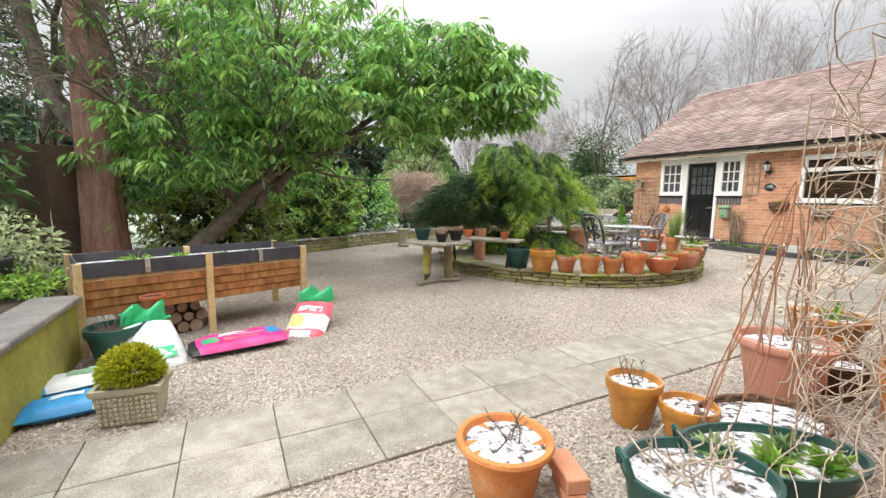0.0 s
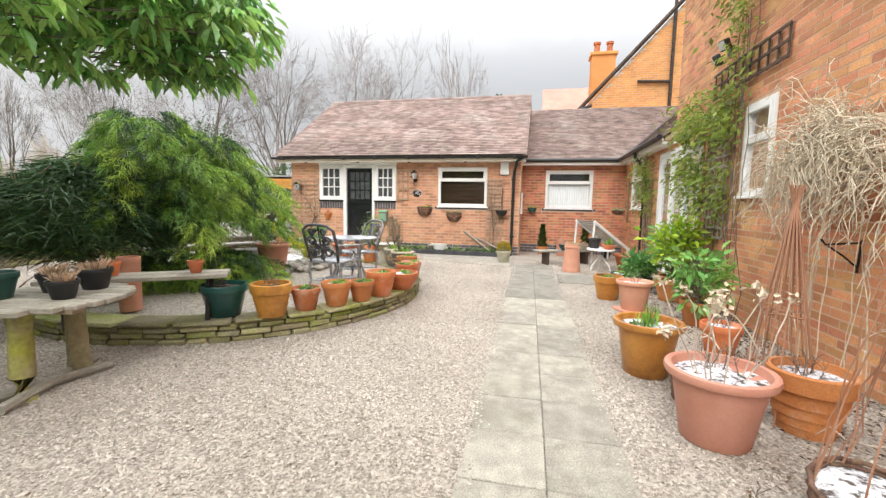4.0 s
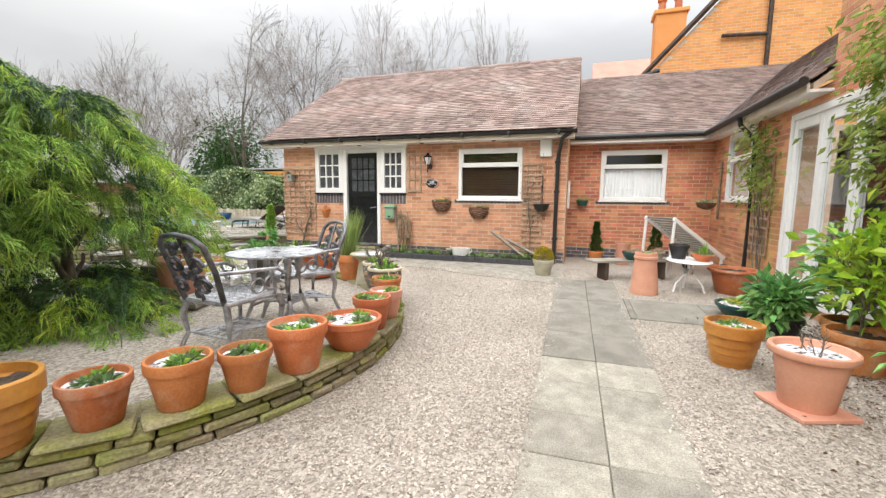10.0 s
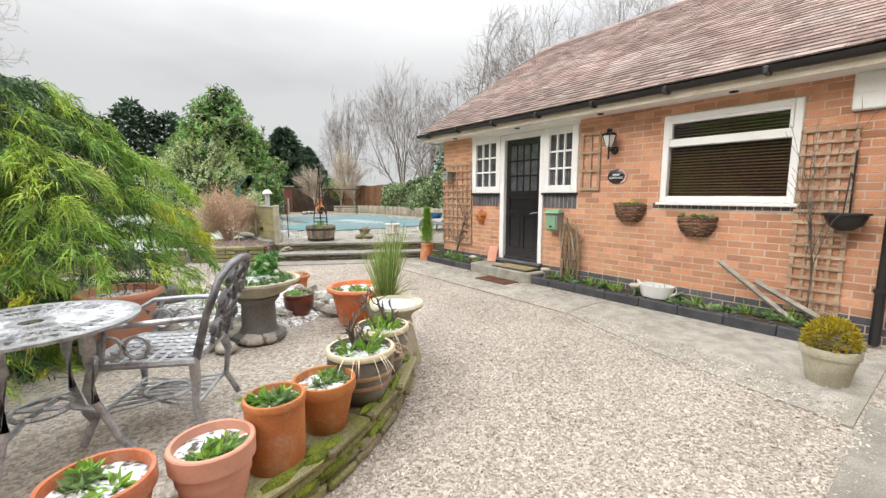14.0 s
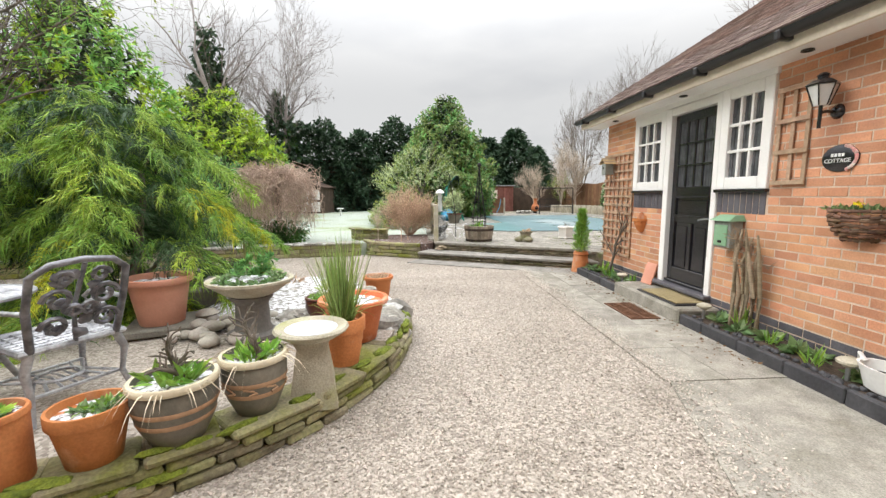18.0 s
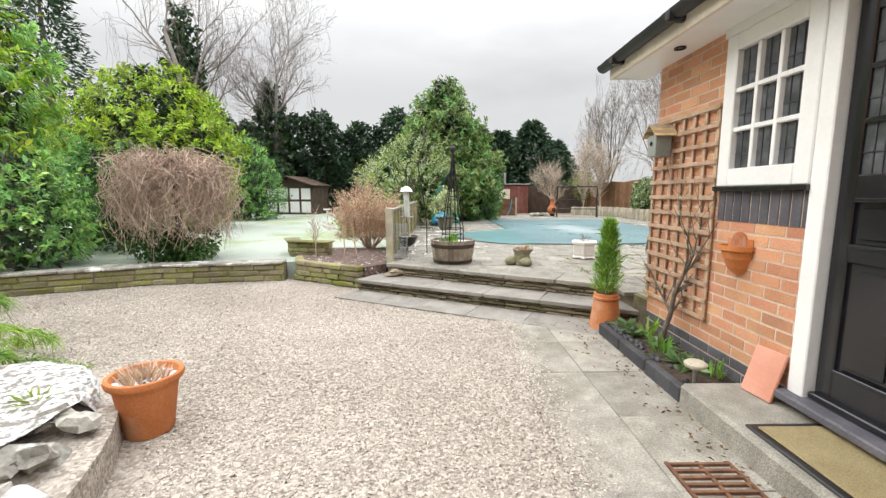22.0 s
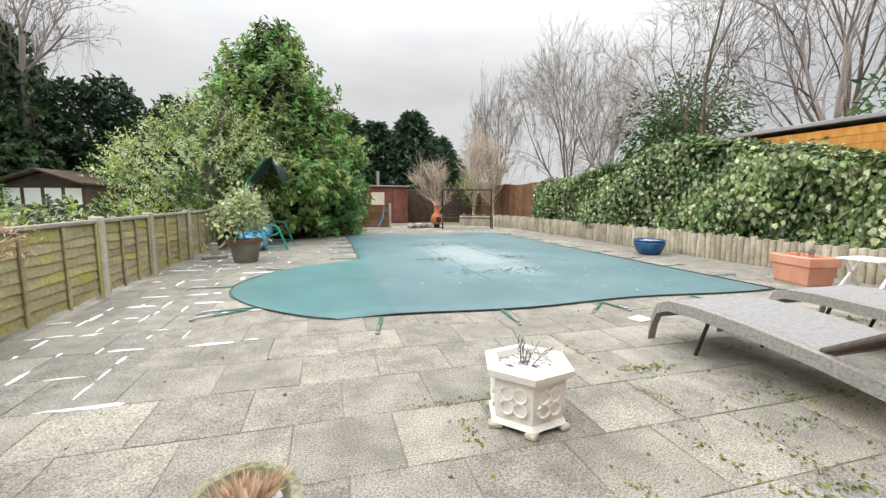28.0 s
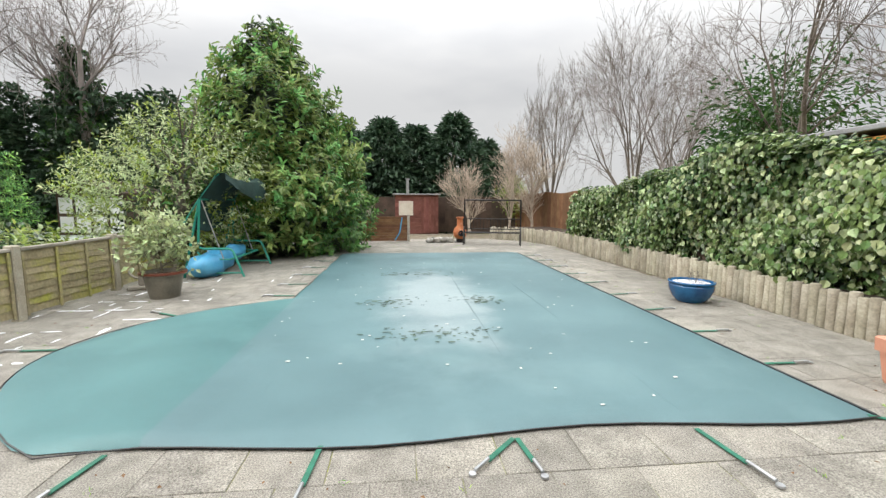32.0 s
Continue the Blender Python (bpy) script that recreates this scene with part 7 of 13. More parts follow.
def grow(plant, t, r, z, seed):
    """Parts of the plant named, in a pot with inner radius r and soil at z."""
    rng = np.random.default_rng(seed)

    def disc(n, k=0.85):
        a, q = rng.random(n) * 2 * math.pi, np.sqrt(rng.random(n)) * r * k
        return np.stack([q * np.cos(a), q * np.sin(a), np.full(n, z)], 1)

    if plant in ("herb", "mixed"):
        for k in range(4 if plant == "herb" else 6):
            c = disc(1, 0.6)[0]
            p, d = tuft(30, 0.03, 0.08, 0, seed * 7 + k, 0.55)
            part("leaves", leaves("leaves", p + c, d, 0.058, 0.42, L_HERB if k % 2 == 0 else L_ALPINE, 0.25, 0.25, seed + k), L_HERB, t)
    elif plant == "alpine":
        for k in range(5):
            c = disc(1, 0.8)[0]
            p, d = tuft(40, 0.03, 0.05, 0, seed * 7 + k, 0.4)
            part("cushion", leaves("cushion", p + c, d, 0.05, 0.4, L_ALPINE if k % 3 else L_HERB, 0.15, 0.3, seed + k), L_ALPINE, t)
    elif plant == "bulbs":
        p, d = tuft(34, r * 0.45, 0.2, 0, seed, 0.93)
        part("shoot_clump", blades("shoots", p + np.array([0, 0, z]), d, 0.17, 0.016, L_HERB, 0.15, seed), L_HERB, t)
        for k in range(4):
            c = disc(1, 0.75)[0]
            p, d = tuft(40, 0.04, 0.05, 0, seed * 7 + k, 0.35)
            part("cushion", leaves("cushion", p + c, d, 0.05, 0.4, L_ALPINE, 0.15, 0.3, seed + k), L_ALPINE, t)
    elif plant == "twigs":
        for k in range(5):
            c = disc(1, 0.5)[0]
            A, B, R0, R1, _ = limbs(c, c + np.array([rng.uniform(-0.06, 0.06), rng.uniform(-0.06, 0.06), rng.uniform(0.06, 0.12)]), 0.004, 1, 0.6, seed * 5 + k, 2, 0.6, 0.3, 0.25, 0.2)
            part("twig", sticks("twig", A, B, np.maximum(R0, 0.002), np.maximum(R1, 0.0015), TRUNK, 4), TRUNK, t)
    elif plant == "stump":
        for k in range(4):
            c = disc(1, 0.45)[0]
            A, B, R0, R1, _ = limbs(c, c + np.array([rng.uniform(-0.08, 0.08), rng.uniform(-0.05, 0.05), rng.uniform(0.12, 0.2)]), 0.017, 1, 0.6, seed * 5 + k, 2, 0.55, 0.3, 0.3, 0.2)
            part("stem", sticks("stem", A, B, np.maximum(R0, 0.004), np.maximum(R1, 0.003), TRUNK, 6), TRUNK, t)
        p, d = tuft(60, r * 0.7, 0.1, 0, seed, 0.75)
        part("leaves", leaves("leaves", p + np.array([0, 0, z]), d, 0.10, 0.3, L_HERB, 0.2, 0.25, seed), L_HERB, t)
        a = rng.random(26) * 2 * math.pi
        p = np.stack([np.cos(a) * r * 0.95, np.sin(a) * r * 0.95, np.full(26, z + 0.02)], 1)
        part("dry_grass", blades("dry_grass", p, np.stack([np.cos(a), np.sin(a), np.full(26, 0.35)], 1), 0.16, 0.008, STRAW, 1.0, seed), STRAW, t)
    elif plant == "reed":
        p, d = tuft(260, r * 0.6, 0.5, 0, seed, 0.9)
        part("reed_clump", blades("reeds", p + np.array([0, 0, z]), d, 0.62, 0.008, L_GRASS, 0.12, seed, 4), L_GRASS, t)
        p, d = tuft(60, r * 0.7, 0.5, 0, seed + 1, 0.7)
        part("bent_clump", blades("bent_reeds", p + np.array([0, 0, z]), d, 0.45, 0.006, L_GRASS, 0.55, seed + 1, 5), L_GRASS, t)
    elif plant == "shrub":
        A, B, R0, R1, tips = limbs((0, 0, z), (0, 0, z + 0.2), 0.010, 2, 0.7, seed, 3, 0.7, 0.3, 0.2, 0.1)
        part("stem_mass", sticks("stems", A, B, np.maximum(R0, 0.003), np.maximum(R1, 0.002), TRUNK, 4), TRUNK, t)
        P = np.repeat(np.array([q for q, _ in tips]), 9, 0) + rng.normal(0, 0.03, (len(tips) * 9, 3))
        D = np.repeat(np.array([q for _, q in tips]), 9, 0)
        part("leaves", leaves("leaves", P, D, 0.075, 0.5, L_LAUREL, 0.2, 0.6, seed), L_LAUREL, t)
    elif plant == "sprig":
        for k in range(13):
            c = disc(1, 1.2)[0]
            p, d = tuft(26, 0.02, 0.06, 0, seed * 7 + k, 0.7)
            part("leaves", leaves("leaves", p + c + np.array([0, 0, rng.uniform(0.02, 0.17)]), d, 0.065, 0.42, L_LAUREL, 0.2, 0.4, seed + k), L_LAUREL, t)
    elif plant == "heather":
        p, d = tuft(160, r * 0.8, 0.1, 0, seed, 0.7)
        part("heather", blades("heather", p + np.array([0, 0, z]), d, 0.10, 0.012, L_DRY, 0.2, seed, 2), L_DRY, t)
    elif plant == "dome":
        P, D = shell(1500, seed, 0.6, 1, -0.1)
        part("foliage", leaves("foliage", P * np.array([r * 1.05, r * 1.05, r * 1.25]) + np.array([0, 0, z + 0.05]), D, 0.035, 0.35, L_YELLOW, 0.0, 0.4, seed), L_YELLOW, t)
    elif plant == "cedar":
        n, H = 3000, 0.70
        q = rng.random(n) ** 0.8
        a = rng.random(n) * 2 * math.pi
        w = 0.135 * np.clip(1.25 * (1 - q) ** 0.75, 0, 0.85) * (0.25 + 0.95 * rng.random(n)) * (0.8 + 0.5 * np.sin(a * 2 + q * 17) * np.sin(a * 3 - q * 9)) + 0.012
        P = np.stack([w * np.cos(a) * 0.8, w * np.sin(a) * 0.8, z + q * H], 1)
        D = np.stack([np.cos(a), np.sin(a), np.full(n, 0.9)], 1)
        part("foliage", leaves("foliage", P, D, 0.07, 0.14, L_HERB, -0.1, 0.5, seed), L_HERB, t)
        g = Geo(); g.tube([(0, 0, z), (0, 0, z + H * 0.9)], [0.014, 0.004], 6); part("trunk", g, TRUNK, t)
    elif plant == "spiral":
        n = 3200
        q = rng.random(n)
        a = rng.random(n) * 2 * math.pi
        w = r * (1.0 - 0.75 * q) * (0.75 + 0.25 * np.cos(a * 1 + q * 22))
        P = np.stack([w * np.cos(a), w * np.sin(a), z + q * 0.62], 1)
        D = np.stack([np.cos(a), np.sin(a), np.full(n, 0.5)], 1)
        part("foliage", leaves("foliage", P, D, 0.04, 0.4, L_DEEP, 0, 0.4, seed), L_DEEP, t)


row = "pots along the curved wall"
pot(3.83, 5.12, BZ, 0.205, 0.30, GREEN_GLAZE, "rim", "dark green glazed pot with pale leaf marks and bare twigs", "soil", "twigs", 1, row)
pot(3.955, 4.71, BZ, 0.185, 0.31, TERRA_GLAZE, "bands", "large orange glazed pot with thin bare twigs", "soil", "twigs", 2, row)
pot(4.24, 4.52, BZ, 0.145, 0.225, TERRA, "rim", "small weathered terracotta pot with sprouting leaves", "snow", "herb", 3, row)
pot(4.50, 4.32, BZ, 0.155, 0.25, TERRA, "rim", "terracotta pot with snow and broad green shoots", "snow", "herb", 4, row)
pot(4.76, 4.15, BZ, 0.14, 0.225, TERRA, "rim", "small terracotta pot with snow and green shoots", "snow", "herb", 5, row)
pot(5.08, 4.05, BZ, 0.178, 0.29, TERRA, "rim", "large terracotta pot with whitened sides and alpines", "snow", "alpine", 6, row)
pot(5.52, 3.95, BZ, 0.222, 0.215, TERRA, "bowl", "wide terracotta bowl of snow and alpine cushions", "snow", "alpine", 7, row)
pot(5.96, 4.01, BZ, 0.155, 0.26, TERRA, "rim", "terracotta pot of snow with green shoots", "snow", "herb", 8, row)
pot(6.28, 4.04, BZ, 0.145, 0.25, TERRA_PINK, "bands", "pale terracotta pot with ringed sides and green shoots", "snow", "herb", 9, row)
pot(6.53, 4.15, BZ, 0.125, 0.30, TERRA, "tall", "tall straight terracotta pot with trailing green leaves", "snow", "mixed", 10, row)
pot(6.80, 4.29, BZ, 0.15, 0.25, TERRA, "rim", "terracotta pot of snow and alpine cushions", "snow", "alpine", 11, row)


def striped_pot(x, y, r, h, seed, label, wave=False):
    t = pot(x, y, BZ, r, h, GREY_GLAZE, "round", label, "snow", "stump", seed, row)
    prof = pot_profile(r, h, "round")
    g = Geo(); g.lathe([(r * 1.016, h * 0.905), (r * 1.03, h * 0.93), (r * 1.03, h * 0.975), (r * 0.985, h * 1.008), (r * 0.9, h * 1.006)], 36, close=False); part("rim", g, RIM_GLAZE, t, "cream glazed rim", smooth=40)
    for z0, z1 in ((0.36, 0.44), (0.56, 0.64)):
        def rad(q):
            for (ra, za), (rb, zb) in zip(prof, prof[1:]):
                if za <= q * h <= zb:
                    return ra + (rb - ra) * (q * h - za) / (zb - za)
            return r
        g = Geo(); g.lathe([(rad(z0) + 0.001, h * z0), (rad((z0 + z1) / 2) + 0.004, h * (z0 + z1) / 2), (rad(z1) + 0.001, h * z1)], 36, close=False); part("band", g, BAND_GLAZE, t, "tan glazed band", smooth=60)
    if wave:
        for k in range(9):
            a = 2 * math.pi * k / 9
            pts = [((rad(0.5) + 0.004) * math.cos(a + 0.25 * math.sin(s * 1.3)), (rad(0.5) + 0.004) * math.sin(a + 0.25 * math.sin(s * 1.3)), h * (0.45 + 0.035 * s)) for s in range(4)]
            g = Geo(); g.tube(pts, 0.006, 5); part("scroll", g, BAND_GLAZE, t)
    return t


striped_pot(7.07, 4.44, 0.185, 0.30, 12, "grey glazed pot with tan bands, snow and trailing dry grass")
striped_pot(7.34, 4.68, 0.165, 0.31, 13, "brown glazed pot with scrolled pattern, stubs and green shoots", True)
pot(7.70, 5.27, BZ, 0.15, 0.32, TERRA, "bands", "terracotta pot of tall green reeds", "soil", "reed", 14, row)
pot(7.70, 5.76, BZ, 0.27, 0.33, TERRA, "flare", "round terracotta pot of snow and succulents", "snow", "alpine", 15, row)
pot(7.72, 7.60, 0, 0.185, 0.34, TERRA, "flare", "orange terracotta pot of dry heather on the gravel", "snow", "heather", 16)
pot(6.02, 6.12, 0.26, 0.26, 0.40, TERRA_PINK, "flare", "large pink terracotta pot with snow on a square slab", "snow", "twigs", 17)
g = Geo(); g.box(0, 0, 0, 0.5, 0.5, 0.06, 0.01, jitter=0.006)
solid("pot_slab", g, SLAB_DARK, "square slab under the pink pot", "slab", m=pose(6.02, 6.12, 0.232, 0, 0, 20))
pot(7.33, 6.26, BZ, 0.14, 0.22, RED_GLAZE, "round", "small oxblood glazed pot with a snowy tuft", "snow", "alpine", 18)

# bird bath on a square pillar
bb = thing("bird_bath", 7.58, 4.93, BZ - 0.10, 12, "cast stone bird bath filled with snow", "bird bath")
g = Geo(); vs = []
for z, w in ((0, 0.135), (0.03, 0.135), (0.36, 0.085), (0.40, 0.10)):
    vs += [(-w, -w, z), (w, -w, z), (w, w, z), (-w, w, z)]
g.add(vs, [(3, 2, 1, 0)] + [(4 * k + j, 4 * k + (j + 1) % 4, 4 * k + 4 + (j + 1) % 4, 4 * k + 4 + j) for k in range(3) for j in range(4)] + [(12, 13, 14, 15)])
part("pillar", g, CAST_STONE, bb)
g = Geo(); g.lathe([(0.10, 0.39), (0.15, 0.405), (0.205, 0.44), (0.215, 0.455), (0.205, 0.468), (0.18, 0.462), (0.12, 0.445)], 32); part("basin", g, CAST_STONE, bb, smooth=40)
g = Geo(); g.lathe([(0.02, 0.455), (0.15, 0.456)], 32); part("snow", g, mat("grey_slush", (0.46, 0.49, 0.53), (0.64, 0.66, 0.69), 9.0, 0.45, 0.4, 50, grain=0.12), bb, "snow in the basin")
# stone pedestal bowl with a small shrub
pb = thing("pedestal_bowl", 6.88, 5.86, BZ, 0, "stone pedestal bowl with snow and succulents", "planter")
g = Geo(); g.lathe([(0.20, 0), (0.20, 0.04), (0.15, 0.06), (0.13, 0.1), (0.125, 0.28), (0.16, 0.32), (0.16, 0.34)], 20); part("pedestal", g, SLATE, pb, "grey stone pedestal", smooth=35)
g = Geo(); g.lathe([(0.14, 0.34), (0.20, 0.365), (0.30, 0.44), (0.325, 0.455), (0.325, 0.475), (0.295, 0.475), (0.27, 0.45)], 32); part("bowl", g, CAST_STONE, pb, smooth=40)
g = Geo(); g.lathe([(0.01, 0.47), (0.28, 0.458)], 28); part("snowy_soil", g, SNOWY, pb)
rng = np.random.default_rng(8)
for k in range(12):
    a = 2 * math.pi * k / 12
    p, d = tuft(30, 0.03, 0.05, 0, 300 + k, 0.35)
    part("succulent", leaves("succulent", p + np.array([0.22 * math.cos(a), 0.22 * math.sin(a), 0.465]), d, 0.055, 0.5, L_ALPINE, 0.1, 0.3, k), L_ALPINE, pb)
grow("sprig", pb, 0.13, 0.46, 93)
# stone trough and blocks behind the pot
for n, (x, y, z, a, b, c, rz) in enumerate(((6.05, 6.75, BZ, 0.34, 0.22, 0.20, 15), (6.28, 6.72, 0.40, 0.36, 0.24, 0.12, 10), (5.75, 7.0, BZ, 0.3, 0.3, 0.36, 30))):
    g = Geo(); g.box(0, 0, c / 2, a, b, c, 0.012, jitter=0.008)
    solid("stone_block", g, SLATE, "rough grey stone block in the rockery", "stone block", m=pose(x, y, z, 0, 0, rz), group="rockery blocks")
# rockery: snowy scree, cobbles and boulders
g = Geo()
for k in range(1):
    n, m_ = 26, 20
    vs = []
    for i in range(n):
        for j in range(m_):
            x, y = 6.05 + 1.50 * i / (n - 1), 5.95 + 1.95 * j / (m_ - 1)
            rad_ = math.hypot(x - BC[0], y - BC[1])
            if rad_ > 2.2:
                x, y = BC[0] + (x - BC[0]) * 2.2 / rad_, BC[1] + (y - BC[1]) * 2.2 / rad_
            e = max(0.0, 1 - ((x - 6.9) / 0.95) ** 2 - ((y - 7.05) / 1.15) ** 2)
            vs.append((x, y, (BZ - 0.04 if rad_ < 2.2 else 0.05) + 0.13 * min(1, e * 2) + 0.02 * noise.noise(Vector((x * 4, y * 4, 0)))))
    g.add(vs, [(i * m_ + j, (i + 1) * m_ + j, (i + 1) * m_ + j + 1, i * m_ + j + 1) for i in range(n - 1) for j in range(m_ - 1)])
SCREE = mat("snowy_scree", (0.80, 0.81, 0.84), (0.84, 0.85, 0.87), 8.0, 0.8, 0.8, 60, grain=0.08, stain=(0.20, 0.185, 0.16), stain_scale=24, stain_lo=0.42, stain_hi=0.56)
solid("scree", g, SCREE, "snow-dusted rockery scree", "rockery", "stuff", smooth=60)
rng = np.random.default_rng(31)
for k in range(46):
    x, y = rng.uniform(6.35, 7.05), rng.uniform(6.15, 6.75)
    s = rng.uniform(0.04, 0.085)
    g = Geo(); g.blob(0, 0, 0, s * 1.25, s, s * 0.6, 0.12, 9, 6, k)
    solid("cobble", g, COBBLE, "smooth rounded cobble heaped in the rockery", "cobble", m=pose(x - 0.08, y - 0.45, BZ + 0.02 + rng.uniform(0, 0.10) * (y - 6.1), 0, 0, rng.uniform(0, 360)), smooth=70, group="rockery cobbles")
for k in range(24):
    a = radians(-6 + k * 2.1)
    rb = BR - 0.22 - 0.035 * max(0, k - 6)
    x, y = BC[0] + rb * math.cos(a), BC[1] + rb * math.sin(a)
    if k > 13:
        x, y = rng.uniform(6.8, 7.45), rng.uniform(6.0, 7.4)
    s = rng.uniform(0.11, 0.2)
    g = Geo(); g.blob(0, 0, 0, s * 1.2, s * 0.85, s * 0.62, 0.42, 9, 6, 50 + k)
    solid("boulder", g, STONE_GREY, "angular grey rockery stone with traces of snow", "stone", m=pose(x, y, BZ - 0.09 + rng.uniform(0.0, 0.09), rng.uniform(-12, 12), rng.uniform(-12, 12), rng.uniform(0, 360)), smooth=24, group="rockery stones")
for k in range(70):
    a, q = rng.uniform(-0.1, 0.95), rng.uniform(0.7, 2.1)
    x, y, s = BC[0] + q * math.cos(a) + 0.1, BC[1] + q * math.sin(a), rng.uniform(0.03, 0.085)
    g = Geo(); g.blob(0, 0, 0, s * 1.3, s * 0.9, s * 0.6, 0.45, 7, 5, 150 + k)
    solid("rock", g, STONE_GREY, "small angular grey rock in the snowy rockery", "stone", m=pose(x, y, BZ + 0.045, rng.uniform(-15, 15), rng.uniform(-15, 15), rng.uniform(0, 360)), smooth=24, group="rockery stones")
for x, y, r in ((7.2, 7.1, 0.13), (6.7, 7.6, 0.15), (7.3, 7.4, 0.1)):
    rosette("rock_plant", x, y, BZ + 0.06, r, L_OLIVE if r < 0.14 else L_DRY, 120, int(r * 1000), "low mossy plant among the scree", up=0.3, w=0.12)
g = Geo(); g.tube([(6.32, 7.26, BZ), (6.28, 7.30, 0.80)], 0.035, 4)
solid("timber_post", g, WOOD_FENCE, "short algae-stained timber post in the bed", "post")


# ---- cast metal garden set ----
def s_leg(g, x, y, h, out, r=0.016):
    d = Vector((x, y, 0)).normalized()
    g.tube([(x * 0.72, y * 0.72, h), (x * 0.62, y * 0.62, h * 0.72), (x * 0.66, y * 0.66, h * 0.4), (x * 0.92, y * 0.92, h * 0.1), (x * 1.08, y * 1.08, 0)], [r * 1.5, r * 1.3, r, r, r * 1.15], 8)


tb = thing("garden_table", 5.75, 4.76, BZ, 20, "round pierced cast metal garden table with a light frost", "table")
H = 0.61
g = Geo()
# pierced top: rings and scrolls
for r, w in ((0.345, 0.05), (0.255, 0.035), (0.16, 0.04), (0.07, 0.06)):
    n = 48
    vs = []
    for j in range(n):
        a = 2 * math.pi * j / n
        for rr, z in ((r - w / 2, H - 0.012), (r + w / 2, H - 0.012), (r + w / 2, H), (r - w / 2, H)):
            vs.append((rr * math.cos(a), rr * math.sin(a), z))
    g.add(vs, [(4 * j + k, 4 * ((j + 1) % n) + k, 4 * ((j + 1) % n) + (k + 1) % 4, 4 * j + (k + 1) % 4) for j in range(n) for k in range(4)])
for k in range(30):
    a = 2 * math.pi * k / 30
    for r0, r1, tw in ((0.08, 0.16, 0.10), (0.16, 0.25, 0.12), (0.25, 0.34, 0.08)):
        for sg in (-1, 1):
            p0 = (r0 * math.cos(a), r0 * math.sin(a)); p1 = (r1 * math.cos(a + sg * tw), r1 * math.sin(a + sg * tw))
            g.tube([(p0[0], p0[1], H - 0.006), ((p0[0] + p1[0]) / 2 * 1.02, (p0[1] + p1[1]) / 2 * 1.02, H - 0.005), (p1[0], p1[1], H - 0.006)], 0.0085, 4)
part("tabletop", g, ALU, tb)
for k in range(4):
    a = math.pi / 4 + math.pi / 2 * k
    g = Geo(); s_leg(g, 0.30 * math.cos(a), 0.30 * math.sin(a), H - 0.012, 0.1); g.box(0.19 * math.cos(a), 0.19 * math.sin(a), H - 0.09, 0.05, 0.05, 0.14, 0.01, m=None)
    part("leg", g, ALU, tb, smooth=50)
g = Geo()
for k in range(4):
    a = math.pi / 4 + math.pi / 2 * k
    g.tube([(0.22 * math.cos(a), 0.22 * math.sin(a), 0.2), (0.1 * math.cos(a), 0.1 * math.sin(a), 0.23), (0, 0, 0.23)], 0.012, 6)
for k in range(24):
    a0, a1 = 2 * math.pi * k / 24, 2 * math.pi * (k + 1) / 24
    g.tube([(0.1 * math.cos(a0), 0.1 * math.sin(a0), 0.23), (0.1 * math.cos(a1), 0.1 * math.sin(a1), 0.23)], 0.012, 5)
part("stretcher", g, ALU, tb)


